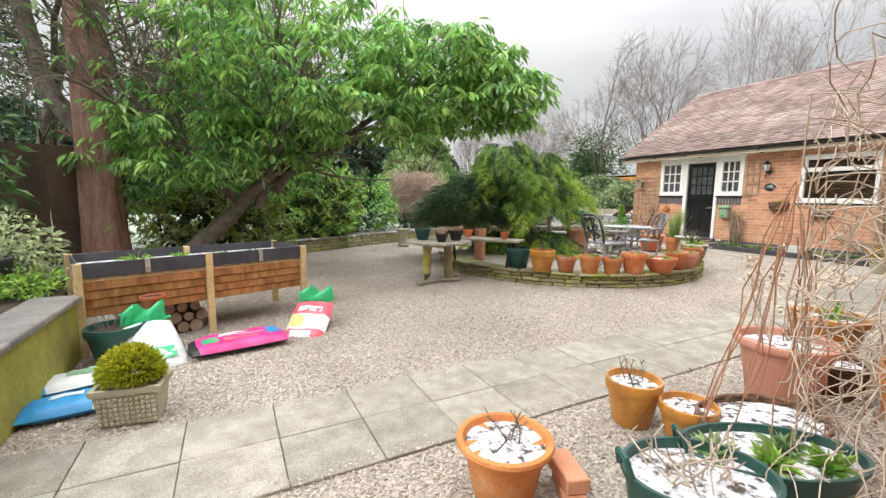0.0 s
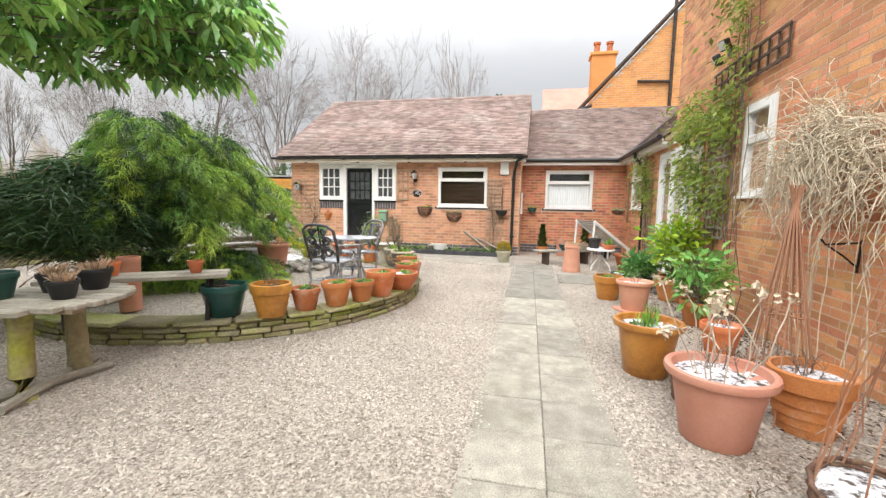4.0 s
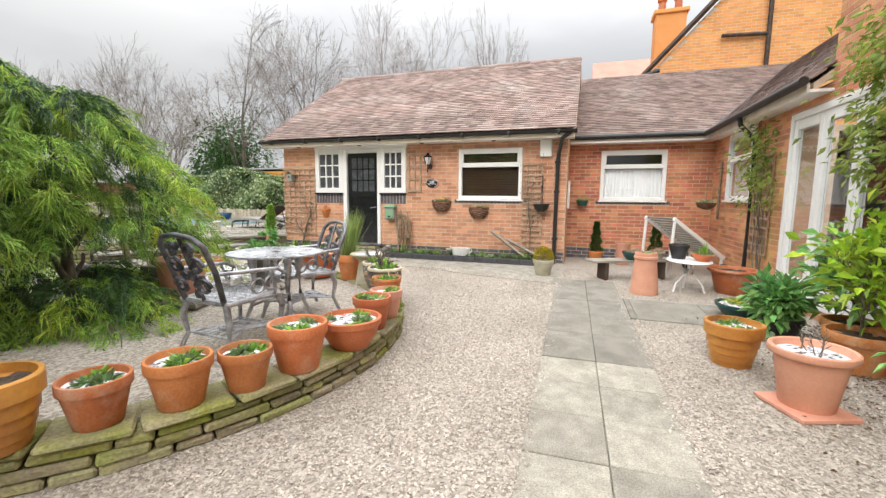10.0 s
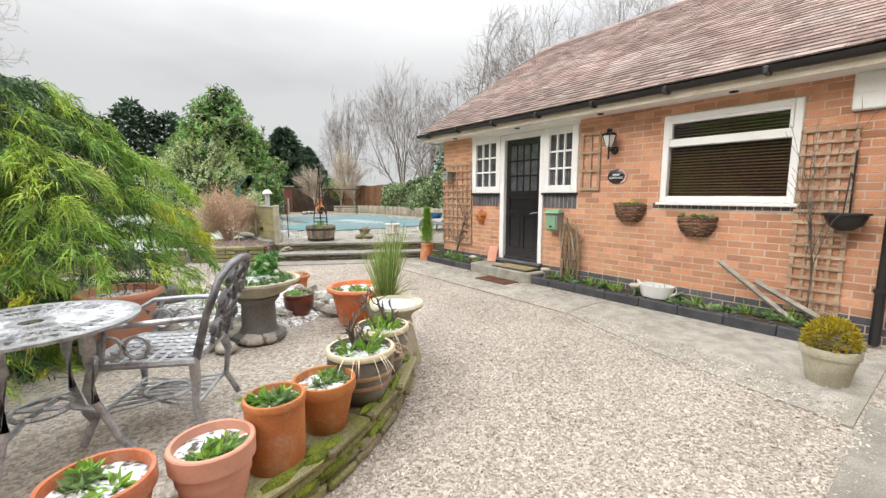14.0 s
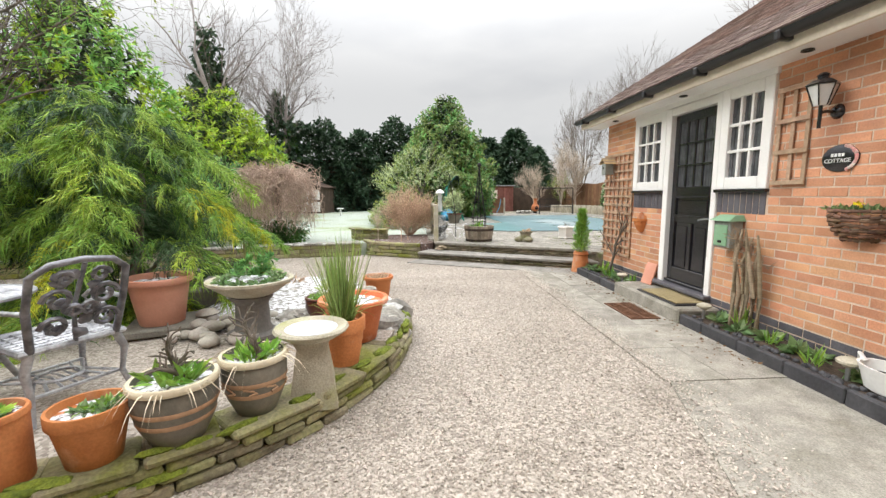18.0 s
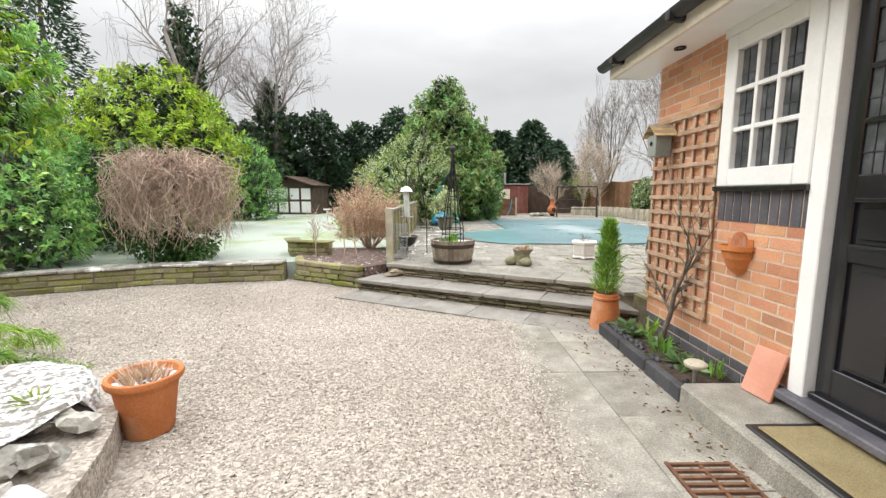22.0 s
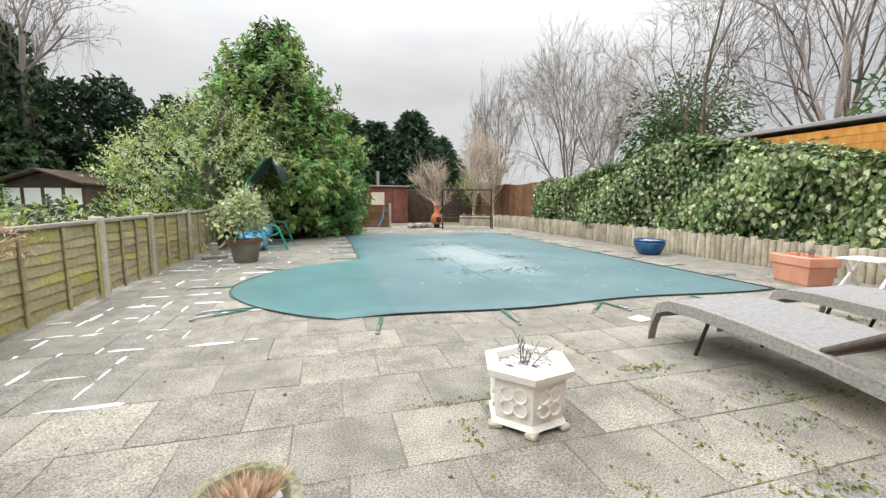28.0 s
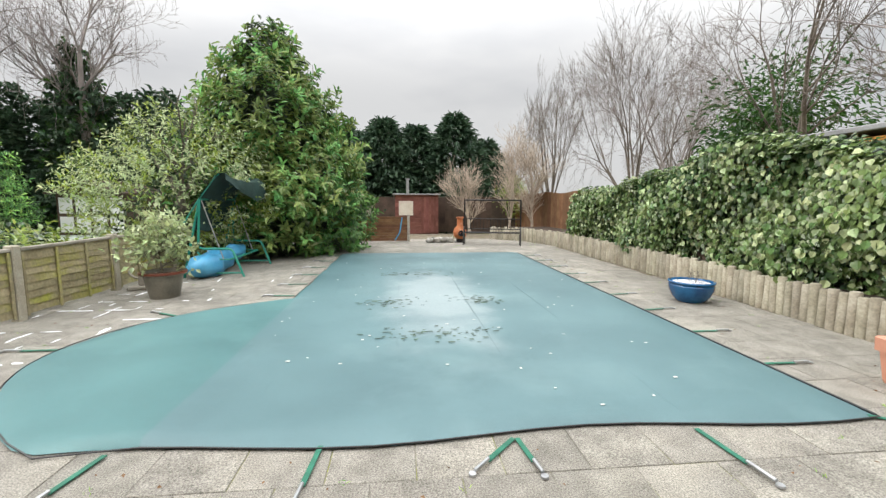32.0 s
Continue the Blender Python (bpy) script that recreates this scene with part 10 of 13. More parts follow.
g = Geo(); g.lathe([(0.012, 1.2), (0.02, 1.25), (0.014, 1.27), (0.036, 1.30), (0.045, 1.33), (0.036, 1.36), (0.01, 1.375)], 16); part("finial", g, IRON, obx, smooth=50)

# stone boots planter: plain rounded forms
MOSSY_CAST = mat("mossy_cast_stone", (0.17, 0.15, 0.105), (0.33, 0.30, 0.23), 14.0, 0.95, 0.9, 60, grain=0.5, stain=(0.15, 0.155, 0.06), stain_scale=7, stain_lo=0.46, stain_hi=0.64)
bo = thing("boot_planter", 10.53, 11.22, TZ, 20, "mossy cast stone planter shaped like a pair of boots", "planter")
g = Geo(); g.lathe([(0.13, 0.0), (0.125, 0.10), (0.105, 0.13), (0.115, 0.17), (0.14, 0.205), (0.145, 0.225), (0.12, 0.225), (0.10, 0.19)], 20, wob=0.05); part("leg", g, MOSSY_CAST, bo, smooth=50)
g = Geo(); g.blob(-0.14, 0.03, 0.055, 0.12, 0.08, 0.062, 0.1, 12, 8, 3, 0.0); part("toe", g, MOSSY_CAST, bo, smooth=70)
g = Geo(); g.blob(-0.02, -0.13, 0.055, 0.085, 0.12, 0.062, 0.1, 12, 8, 4, 0.0); part("toe", g, MOSSY_CAST, bo, smooth=70)
g = Geo(); g.lathe([(0.01, 0.20), (0.11, 0.195)], 18); part("snowy_soil", g, SNOWY, bo)
grow("heather", bo, 0.1, 0.2, 79)

# hexagonal planter
hx = thing("hexagonal_planter", 11.60, 11.76, TZ, 12, "white hexagonal cast stone planter with quatrefoil panels", "planter")
g = Geo(); g.lathe([(0.175, 0.02), (0.185, 0.025), (0.165, 0.045), (0.175, 0.22), (0.205, 0.235), (0.21, 0.265), (0.19, 0.275), (0.15, 0.275), (0.145, 0.23)], 6); part("body", g, CAST_WHITE, hx)
for k in range(6):
    a = math.pi / 6 + math.pi / 3 * k
    M = pose(0.150 * math.cos(a), 0.150 * math.sin(a), 0.135, 0, 0, math.degrees(a) + 90) 
    g = Geo()
    for cx_, cz_ in ((0.03, 0.03), (-0.03, 0.03), (0.03, -0.03), (-0.03, -0.03)):
        g.tube([(cx_ + 0.03 * math.cos(t), 0, cz_ + 0.03 * math.sin(t)) for t in np.linspace(0, 2 * math.pi, 13)], 0.007, 5)
    part("quatrefoil", g, CAST_WHITE, hx, m=M)
    g = Geo(); g.box(0, 0, 0.012, 0.06, 0.05, 0.024, 0.006); part("foot", g, CAST_STONE, hx, m=pose(0.165 * math.cos(a + math.pi / 6), 0.165 * math.sin(a + math.pi / 6), 0, 0, 0, math.degrees(a)))
g = Geo(); g.lathe([(0.01, 0.245), (0.146, 0.24)], 6); part("snowy_soil", g, SNOWY, hx)
grow("twigs", hx, 0.09, 0.245, 80)


# rattan loungers: local y runs from foot to head
def lounger(x, y, rz, label):
    l = thing("sun_lounger", x, y, TZ, rz, label, "sun lounger", "rattan sun loungers")
    prof = [(0.0, 0.02), (0.02, 0.14), (0.06, 0.235), (0.15, 0.275), (0.35, 0.285), (0.7, 0.27), (1.05, 0.235), (1.4, 0.18), (1.7, 0.13), (1.85, 0.10)]
    for sx in (-0.31, 0.31):
        g = Geo()
        v2 = []
        for (yy, z) in prof:
            for dx, dz in ((-0.03, -0.035), (0.03, -0.035), (0.03, 0.035), (-0.03, 0.035)):
                v2.append((sx + dx, yy, z + dz * (1 if yy < 1.6 else 0.8)))
        n = len(prof)
        g.add(v2, [(3, 2, 1, 0), (4 * n - 4, 4 * n - 3, 4 * n - 2, 4 * n - 1)] + [(4 * i + j, 4 * i + (j + 1) % 4, 4 * i + 4 + (j + 1) % 4, 4 * i + 4 + j) for i in range(n - 1) for j in range(4)])
        part("side_rail", g, RATTAN, l, smooth=50)
        g = Geo(); g.tube([(sx * 0.9, 0.42, 0.26), (sx * 0.9, 0.34, 0.0)], 0.012, 7); part("foot_leg", g, BLACK_PLASTIC, l)
        w = Geo(); w.lathe([(0.085, -0.018), (0.09, -0.012), (0.09, 0.012), (0.085, 0.018), (0.068, 0.018), (0.066, -0.018), (0.085, -0.018)], 24, close=False)
        for k in range(4):
            a = math.pi / 2 * k + 0.3
            w.tube([(0, 0, 0), (0.07 * math.cos(a), 0.07 * math.sin(a), 0)], 0.011, 5)
        part("wheel", w, BLACK_PLASTIC, l, m=pose(sx * 1.14, 1.80, 0.09, 0, 90, 0), smooth=40)
    g = Geo()
    seat = [p for p in prof if 0.02 <= p[0] <= 1.05]
    v2 = [(sx, yy, z + dz) for (yy, z) in seat for sx, dz in ((-0.28, 0.036), (0.28, 0.036), (0.28, 0.02), (-0.28, 0.02))]
    n = len(seat)
    g.add(v2, [(0, 1, 2, 3)[::-1], (4 * n - 4, 4 * n - 3, 4 * n - 2, 4 * n - 1)] + [(4 * i + j, 4 * i + 4 + j, 4 * i + 4 + (j + 1) % 4, 4 * i + (j + 1) % 4) for i in range(n - 1) for j in range(4)])
    part("seat", g, MESHCLOTH, l, "pale grey woven seat", smooth=40)
    g = Geo(); g.tube([(-0.3, 0.06, 0.235), (0.3, 0.06, 0.235)], 0.03, 8); g.tube([(-0.33, 1.80, 0.09), (0.33, 1.80, 0.09)], 0.012, 6); part("cross_rail", g, RATTAN, l)
    bk = Geo(); bk.box(0, 0.38, 0, 0.60, 0.78, 0.035, 0.012)
    b = part("backrest", bk, DARKCLOTH, l, "dark woven backrest, raised", m=pose(0, 1.02, 0.27, 33))
    for sx in (-0.24, 0.24):
        g = Geo(); g.tube([(sx, 1.42, 0.52), (sx, 1.50, 0.17)], 0.014, 6); g.tube([(sx, 1.30, 0.2), (sx, 1.62, 0.16)], 0.012, 6); part("prop", g, BLACK_PLASTIC, l)
    g = Geo(); g.tube([(-0.24, 1.50, 0.17), (0.24, 1.50, 0.17)], 0.01, 6); part("prop_bar", g, STEEL, l)
    return l


lounger(13.27, 12.50, 180, "grey rattan sun lounger with wheels and raised backrest")
lounger(14.42, 12.56, 180, "grey rattan sun lounger with wheels and raised backrest")
# white stool beside the loungers
ws_ = thing("white_side_table", 16.32, 13.12, TZ, 0, "small white slatted side table", "table")
for k in range(5):
    g = Geo(); g.box(0, -0.16 + k * 0.08, 0.36, 0.42, 0.065, 0.02, 0.004); part("slat", g, WHITE, ws_)
for sx in (-1, 1):
    g = Geo(); g.tube([(sx * 0.18, -0.17, 0), (-sx * 0.14, -0.15, 0.35)], 0.016, 6); g.tube([(sx * 0.18, 0.17, 0), (-sx * 0.14, 0.15, 0.35)], 0.016, 6); part("leg", g, WHITE, ws_)

g = Geo(); g.blob(0, 0, 0.045, 0.13, 0.09, 0.055, 0.45, 9, 6, 5, 0.0)
solid("broken_stone", g, STONE_STEP, "broken wedge of stone lying on the step", "stone", m=pose(8.72, 11.22, 0.158, 0, 0, 25))
# planters by the log edging
op = thing("terracotta_trough", 16.2, 13.68, TZ, 78, "large orange terracotta trough with bare stems", "planter")
op.scale = (0.74, 0.95, 1.12)
g = Geo(); v2 = []
for z, a, b in ((0, 0.29, 0.15), (0.02, 0.30, 0.16), (0.2, 0.335, 0.18), (0.205, 0.36, 0.2), (0.29, 0.365, 0.205), (0.3, 0.35, 0.19), (0.3, 0.32, 0.165), (0.25, 0.31, 0.155)):
    v2 += [(-a, -b, z), (a, -b, z), (a, b, z), (-a, b, z)]
g.add(v2, [(3, 2, 1, 0)] + [(4 * k + j, 4 * k + (j + 1) % 4, 4 * k + 4 + (j + 1) % 4, 4 * k + 4 + j) for k in range(7) for j in range(4)] + [(28, 29, 30, 31)]); part("body", g, TERRA_PINK, op)
grow("twigs", op, 0.2, 0.25, 83); grow("twigs", op, 0.25, 0.25, 84)
pot(16.4, 16.35, TZ, 0.27, 0.27, BLUE_GLAZE, "round", "squat cobalt blue glazed pot by the log edging", "snow", "twigs", 85)
sp = pot(9.53, 17.12, TZ, 0.22, 0.28, GREY_GLAZE, "flare", "grey-green glazed pot with a red-brown rim and pale shrub", "soil", "", 86)
sp.scale = (1.22, 1.22, 1.25)
g = Geo(); g.lathe([(0.214, 0.247), (0.228, 0.26), (0.224, 0.28), (0.2, 0.283)], 32, close=False); part("rim", g, RED_GLAZE, sp, smooth=40)
A, B, R0, R1, tips = limbs((0, 0, 0.24), (-0.02, 0, 0.62), 0.012, 2, 0.9, 88, 3, 0.68, 0.2, 0.2, 0.0)
part("stem_mass", sticks("stems", A, B, np.maximum(R0, 0.003), np.maximum(R1, 0.002), TRUNK, 4), TRUNK, sp)
rng = np.random.default_rng(9); P = np.repeat(np.array([q for q, _ in tips]), 7, 0); D = np.repeat(np.array([q for _, q in tips]), 7, 0)
part("leaves", leaves("leaves", P + rng.normal(0, 0.05, P.shape), D, 0.07, 0.6, L_IVY2, 0.2, 0.8, 3), L_IVY2, sp)

# bird feeder on a crook, hanging basket, wire roll, small marker stone
fp = thing("bird_feeder", 9.14, 12.42, TZ, 0, "clear tube bird feeder with white roof on an iron crook", "bird feeder")
fx, fy = -0.36, 0.28
g = Geo(); g.tube([(0, 0, 0), (0.0, 0.02, 0.5), (-0.08, 0.08, 1.1), (-0.13, 0.11, 1.38)] + [(-0.25 + 0.11 * math.cos(t), 0.2 - 0.08 * math.cos(t), 1.44 + 0.11 * math.sin(t)) for t in np.linspace(0, math.pi, 9)] + [(fx, fy, 1.3), (fx, fy, 1.12)], 0.009, 6); part("crook", g, IRON, fp, smooth=60)
g = Geo(); g.lathe([(0.052, 0.80), (0.052, 1.24)], 18, m=pose(fx, fy, -0.2)); part("tube", g, mat("clear_feeder_plastic", (0.44, 0.47, 0.45), (0.56, 0.58, 0.56), 8.0, 0.2, 0.05, 40, grain=0.1), fp, "clear plastic tube", smooth=40)
g = Geo(); g.lathe([(0.01, 0.80), (0.046, 0.802), (0.046, 0.97), (0.01, 1.0)], 14, m=pose(fx, fy, -0.2)); part("seed", g, CREAM, fp, "pale bird seed", smooth=40)
g = Geo(); g.lathe([(0.105, 1.235), (0.11, 1.245), (0.085, 1.29), (0.04, 1.325), (0.005, 1.335)], 20, m=pose(fx, fy, -0.2)); part("roof", g, WHITE, fp, "domed white roof", smooth=50)
g = Geo(); g.lathe([(0.03, 0.785), (0.115, 0.79), (0.12, 0.81), (0.11, 0.805), (0.04, 0.80)], 20, m=pose(fx, fy, -0.2)); part("tray", g, STEEL, fp, smooth=40)
for z in (0.7, 0.9):
    for sg in (-1, 1):
        g = Geo(); g.tube([(fx - 0.1 * sg, fy, z), (fx, fy, z)], 0.005, 5); part("perch", g, IRON, fp)
hg = thing("hanging_basket", 8.78, 12.70, TZ + 0.08, 0, "dark wicker hanging bowl with snow", "basket")
hg.scale = (1.5, 1.5, 1.7)
g = Geo(); g.lathe([(0.04, 0), (0.09, 0.03), (0.13, 0.10), (0.14, 0.105), (0.12, 0.11), (0.1, 0.09)], 24); part("bowl", g, BLACK_PLASTIC, hg, smooth=40)
g = Geo(); g.lathe([(0.01, 0.10), (0.12, 0.095)], 20); part("snowy_soil", g, SNOWY, hg)
p, d = tuft(26, 0.09, 0.08, 0, 77, 0.5)
part("dry_grass", blades("dry_grass", p + np.array([0, 0, 0.1]), d, 0.11, 0.006, STRAW, 0.5, 4), STRAW, hg)
g = Geo(); g.tube([(0, 0, 0.09), (0, 0, 0.30)], 0.008, 5); part("hanger", g, WOOD_GREY, hg, "pale hanging cord")
g = Geo(); g.tube([(0, 0, -0.047), (0, 0, 0.005)], 0.012, 5); part("foot", g, IRON, hg)
wr = thing("wire_mesh_roll", 8.74, 11.86, TZ, 0, "upright roll of galvanised wire mesh", "wire mesh")
P0, P1 = [], []
for k in range(26):
    z = 0.01 + k * 0.021
    for j in range(20):
        a0, a1 = 2 * math.pi * j / 20, 2 * math.pi * (j + 1) / 20
        P0.append((0.115 * math.cos(a0), 0.115 * math.sin(a0), z)); P1.append((0.115 * math.cos(a1), 0.115 * math.sin(a1), z))
for j in range(10):
    a = 2 * math.pi * j / 10
    P0.append((0.115 * math.cos(a), 0.115 * math.sin(a), 0)); P1.append((0.115 * math.cos(a), 0.115 * math.sin(a), 0.54))
part("mesh", sticks("mesh", P0, P1, np.full(len(P0), 0.0022), np.full(len(P0), 0.0022), STEEL, 4), STEEL, wr)
g = Geo(); g.blob(8.75, 11.22, 0.20, 0.06, 0.045, 0.05, 0.3, 7, 5, 9)
solid("loose_stone", g, STONE, "loose stone resting on the step", "stone", smooth=30)

# panel fence along the terrace
fence = thing("panel_fence", 0, 0, 0, 0, "low wavy-edged panel fence between concrete posts, green with algae", "fence")
PY = [11.48, 13.2, 14.9, 16.1, 17.6, 19.1, 20.6]
for y in PY:
    g = Geo(); g.box(8.62, y, TZ + 0.38, 0.10, 0.10, 0.84, 0.012); part("post", g, CAST_STONE, fence, "concrete post")
for y0, y1 in zip(PY, PY[1:]):
    L = y1 - y0 - 0.11
    pn = thing("panel"); pn.parent = fence; pn.matrix_basis = pose(8.62, (y0 + y1) / 2, TZ)
    for k in range(8):
        n = 12
        v2 = []
        for i in range(n + 1):
            yy = -L / 2 + L * i / n
            wv = 0.012 * noise.noise(Vector((yy * 4, k * 3.1, y0))) * 1.5
            z0 = 0.05 + k * 0.083
            v2 += [(0.018, yy, z0 + wv), (0.004, yy, z0 + 0.105), (-0.004, yy, z0 + 0.105), (0.006, yy, z0 + wv)]
        g = Geo(); g.add(v2, [(4 * i + j, 4 * i + (j + 1) % 4, 4 * i + 4 + (j + 1) % 4, 4 * i + 4 + j) for i in range(n) for j in range(4)]); part("board", g, WOOD_FENCE, pn)
    for q in (-0.5, -0.17, 0.17, 0.5):
        g = Geo(); g.box(0.028, q * (L - 0.05), 0.38, 0.016, 0.035, 0.70, 0.003); part("batten", g, WOOD_FENCE, pn)
    g = Geo(); g.box(0.005, 0, 0.755, 0.06, L, 0.035, 0.006); part("capping", g, WOOD_GREY, pn)

# swing seat
sw = thing("swing_seat", 9.50, 19.24, TZ, 90, "green metal swing seat frame with its dark canopy hanging loose", "swing seat")
for sx in (-0.71, 0.71):
    g = Geo(); g.tube([(sx, -0.53, 0), (sx, -0.37, 0.43), (sx, -0.33, 0.465), (sx, -0.27, 0.475), (sx, 0.09, 0.475), (sx, 0.15, 0.50), (sx, 0.17, 0.56), (sx, 0.11, 1.29)], 0.02, 8); part("front_leg", g, TEAL_PAINT, sw, smooth=60)
    g = Geo(); g.tube([(sx, 0.42, 0), (sx, 0.30, 0.5), (sx, 0.11, 1.29)], 0.02, 8); part("rear_leg", g, TEAL_PAINT, sw, smooth=60)
    g = Geo(); g.tube([(sx, -0.50, 0.07), (sx, 0.40, 0.07)], 0.014, 6); part("foot_rail", g, TEAL_PAINT, sw)
    g = Geo(); g.tube([(sx, 0.40, 0.86), (sx, 0.11, 1.30), (sx, -0.16, 1.66), (sx, -0.22, 1.70)], 0.012, 6); part("canopy_rod", g, TEAL_PAINT, sw)
    g = Geo(); g.tube([(sx * 0.97, 0.09, 1.27), (sx * 0.95, -0.20, 0.30)], 0.010, 6); part("hanger", g, STEEL, sw)
for yy, zz, w_, r_ in ((0.11, 1.29, 0.71, 0.02), (0.40, 0.09, 0.71, 0.016), (-0.30, 0.29, 0.66, 0.016), (0.12, 0.30, 0.66, 0.016)):
    g = Geo(); g.tube([(-w_, yy, zz), (w_, yy, zz)], r_, 8); part("cross_bar", g, TEAL_PAINT, sw, smooth=60)
for sx in (-0.66, 0.66):
    g = Geo(); g.tube([(sx, -0.30, 0.29), (sx, 0.12, 0.30), (sx, 0.22, 0.42)], 0.014, 6); part("seat_rail", g, TEAL_PAINT, sw)
# the canopy rises from the top bar to a slack ridge and folds over the front, longer at the far end
hood = [(0.13, 1.27), (0.05, 1.40), (-0.07, 1.55), (-0.21, 1.70), (-0.33, 1.70), (-0.45, 1.63), (-0.47, 1.48), (-0.45, 1.30)]
n, m_ = len(hood), 18
g = Geo(); v2 = []
for i, (yy, zz) in enumerate(hood):
    for j in range(m_):
        u = j / (m_ - 1)
        x = -0.74 + 1.52 * u
        zz2 = max(zz, 1.60 - 0.42 * u) if i > 5 else zz
        yy2 = yy if i < 5 else yy + (1 - u) * 0.12
        sag = (0.10 * math.sin(math.pi * u) if 0 < i < 5 else 0.03)
        v2.append((x, yy2 + 0.02 * noise.noise(Vector((x * 5, i * 0.9, 1))), zz2 - sag + 0.05 * noise.noise(Vector((x * 3.4, i * 0.8, 2)))))
g.add(v2, [(i * m_ + j, (i + 1) * m_ + j, (i + 1) * m_ + j + 1, i * m_ + j + 1) for i in range(n - 1) for j in range(m_ - 1)]); part("canopy", g, TARP, sw, "slack dark green canopy", smooth=50)
n = 10
g = Geo(); v2 = []
for i in range(n):
    for j in range(m_):
        u, t = j / (m_ - 1), i / (n - 1)
        x = -0.70 + 1.40 * u
        v2.append((x, 0.14 + 0.05 * t + 0.03 * math.sin(x * 8 + t * 2) * t, 1.28 - (0.48 + 0.06 * math.sin(u * 5)) * t))
g.add(v2, [(i * m_ + j, (i + 1) * m_ + j, (i + 1) * m_ + j + 1, i * m_ + j + 1) for i in range(n - 1) for j in range(m_ - 1)]); part("back_cloth", g, TARP, sw, "dark hanging back cloth", smooth=70)
bl = thing("folded_pool_toy", 9.42, 19.16, TZ, 90, "deflated blue vinyl bundle under the swing seat", "inflatable")
for k, (x, y, z, a, b, c) in enumerate(((-0.55, 0.02, 0.19, 0.38, 0.26, 0.21), (-0.1, 0.0, 0.23, 0.5, 0.2, 0.2), (0.42, -0.06, 0.30, 0.45, 0.16, 0.15))):
    g = Geo(); g.blob(x, y, z, a, b, c, 0.2, 18, 11, 60 + k, 0.0); part("roll", g, BLUE_VINYL, bl, smooth=70)
hr_ = thing("hose_stand", 8.98, 17.62, TZ, 20, "small grey plastic hose stand beside the fence", "hose stand")
g = Geo(); g.box(0, 0, 0.03, 0.38, 0.14, 0.06, 0.015); part("base", g, WOOD_GREY, hr_)
g = Geo(); g.box(0, 0, 0.16, 0.12, 0.05, 0.2, 0.015); part("upright", g, WOOD_GREY, hr_)
g = Geo(); g.tube([(0.16 * math.cos(t), 0, 0.28 + 0.12 * math.sin(t)) for t in np.linspace(math.pi, 2 * math.pi, 12)], 0.018, 6); part("cradle", g, WOOD_GREY, hr_, smooth=60)

# log edging and the planting shelf behind it
g = Geo(); g.prism([(17.2, 9.2), (19.0, 9.2), (19.0, 22.8), (18.2, 26), (16.5, 26), (16.65, 24.7), (17.2, 23.4)], -0.05, TZ + 0.36)
shelf = solid("hedge_bed", g, SOIL, "raised soil bed behind the log edging", "flower bed", "structure")
logs = thing("log_edging", 0, 0, 0, 0, "upright half-round log edging below the ivy hedge", "edging", kind="structure")
LG = [(16.95, 11.2), (17.02, 14.5), (17.15, 18.5), (17.08, 22.8), (16.55, 24.4), (15.6, 25.1)]
d, k = 0.0, 0
cache = []
for q in range(4):
    g = Geo(); h = (0.42, 0.40, 0.44, 0.41)[q]; g.lathe([(0.05, 0), (0.052, h - 0.01), (0.045, h), (0.02, h + 0.004)], 9); cache.append(g.data("log", LOG, 40))
while d < run_length(LG):
    x, y, a = along(LG, d)
    ob = new("log", cache[k % 4]); ob.parent = logs; ob.matrix_basis = pose(x, y, TZ - 0.01, random.uniform(-1.5, 1.5), random.uniform(-1.5, 1.5), random.uniform(0, 360))
    d += 0.098; k += 1

# far end of the terrace
pf = thing("fence_panel", 12.05, 24.45, TZ, 0, "low slatted fence panel at the far end of the terrace", "fence")
for k in range(9):
    g = Geo(); g.box(0, 0.008 * (k % 2), 0.06 + k * 0.085, 1.58, 0.016, 0.082, 0.003); part("slat", g, WOOD_BROWN, pf)
for x in (-0.82, 0.82):
    g = Geo(); g.box(x, 0, 0.42, 0.08, 0.08, 0.84, 0.008); part("post", g, WOOD_GREY, pf)
g = Geo(); g.tube([(0.62, -0.05, 0.75), (0.55, -0.06, 0.3), (0.4, -0.08, 0.05)], 0.02, 6); part("blue_hose", g, BLUE_VINYL, pf, "blue hose hung over the fence")
sd = thing("brown_shed", 13.25, 27.6, 0.3, 0, "brown wooden garden shed with a metal flue", "shed")
for k in range(10):
    g = Geo(); g.box(0, 0.006 * (k % 2), 0.08 + k * 0.15, 1.68, 0.03, 0.147, 0.004); part("board", g, RED_DOOR, sd)
g = Geo(); g.box(0, 0.75, 0.75, 1.66, 1.45, 1.5); part("body", g, RED_DOOR, sd)
g = Geo(); g.box(0, 0.7, 1.53, 1.85, 1.8, 0.05, 0.01, m=pose(0, 0, 0, -3)); part("roof", g, FELT, sd)
g = Geo(); g.box(0.46, -0.022, 0.74, 0.57, 0.008, 1.4); dr = part("door", g, RED_DOOR, sd)
for k in range(6):
    g = Geo(); g.box(0.22 + k * 0.095, -0.036, 0.74, 0.09, 0.02, 1.4, 0.003); part("door_board", g, RED_DOOR, dr)
g = Geo(); g.box(-0.42, -0.03, 1.0, 0.55, 0.02, 0.55, 0.006); part("window", g, CREAM, sd, "boarded window")
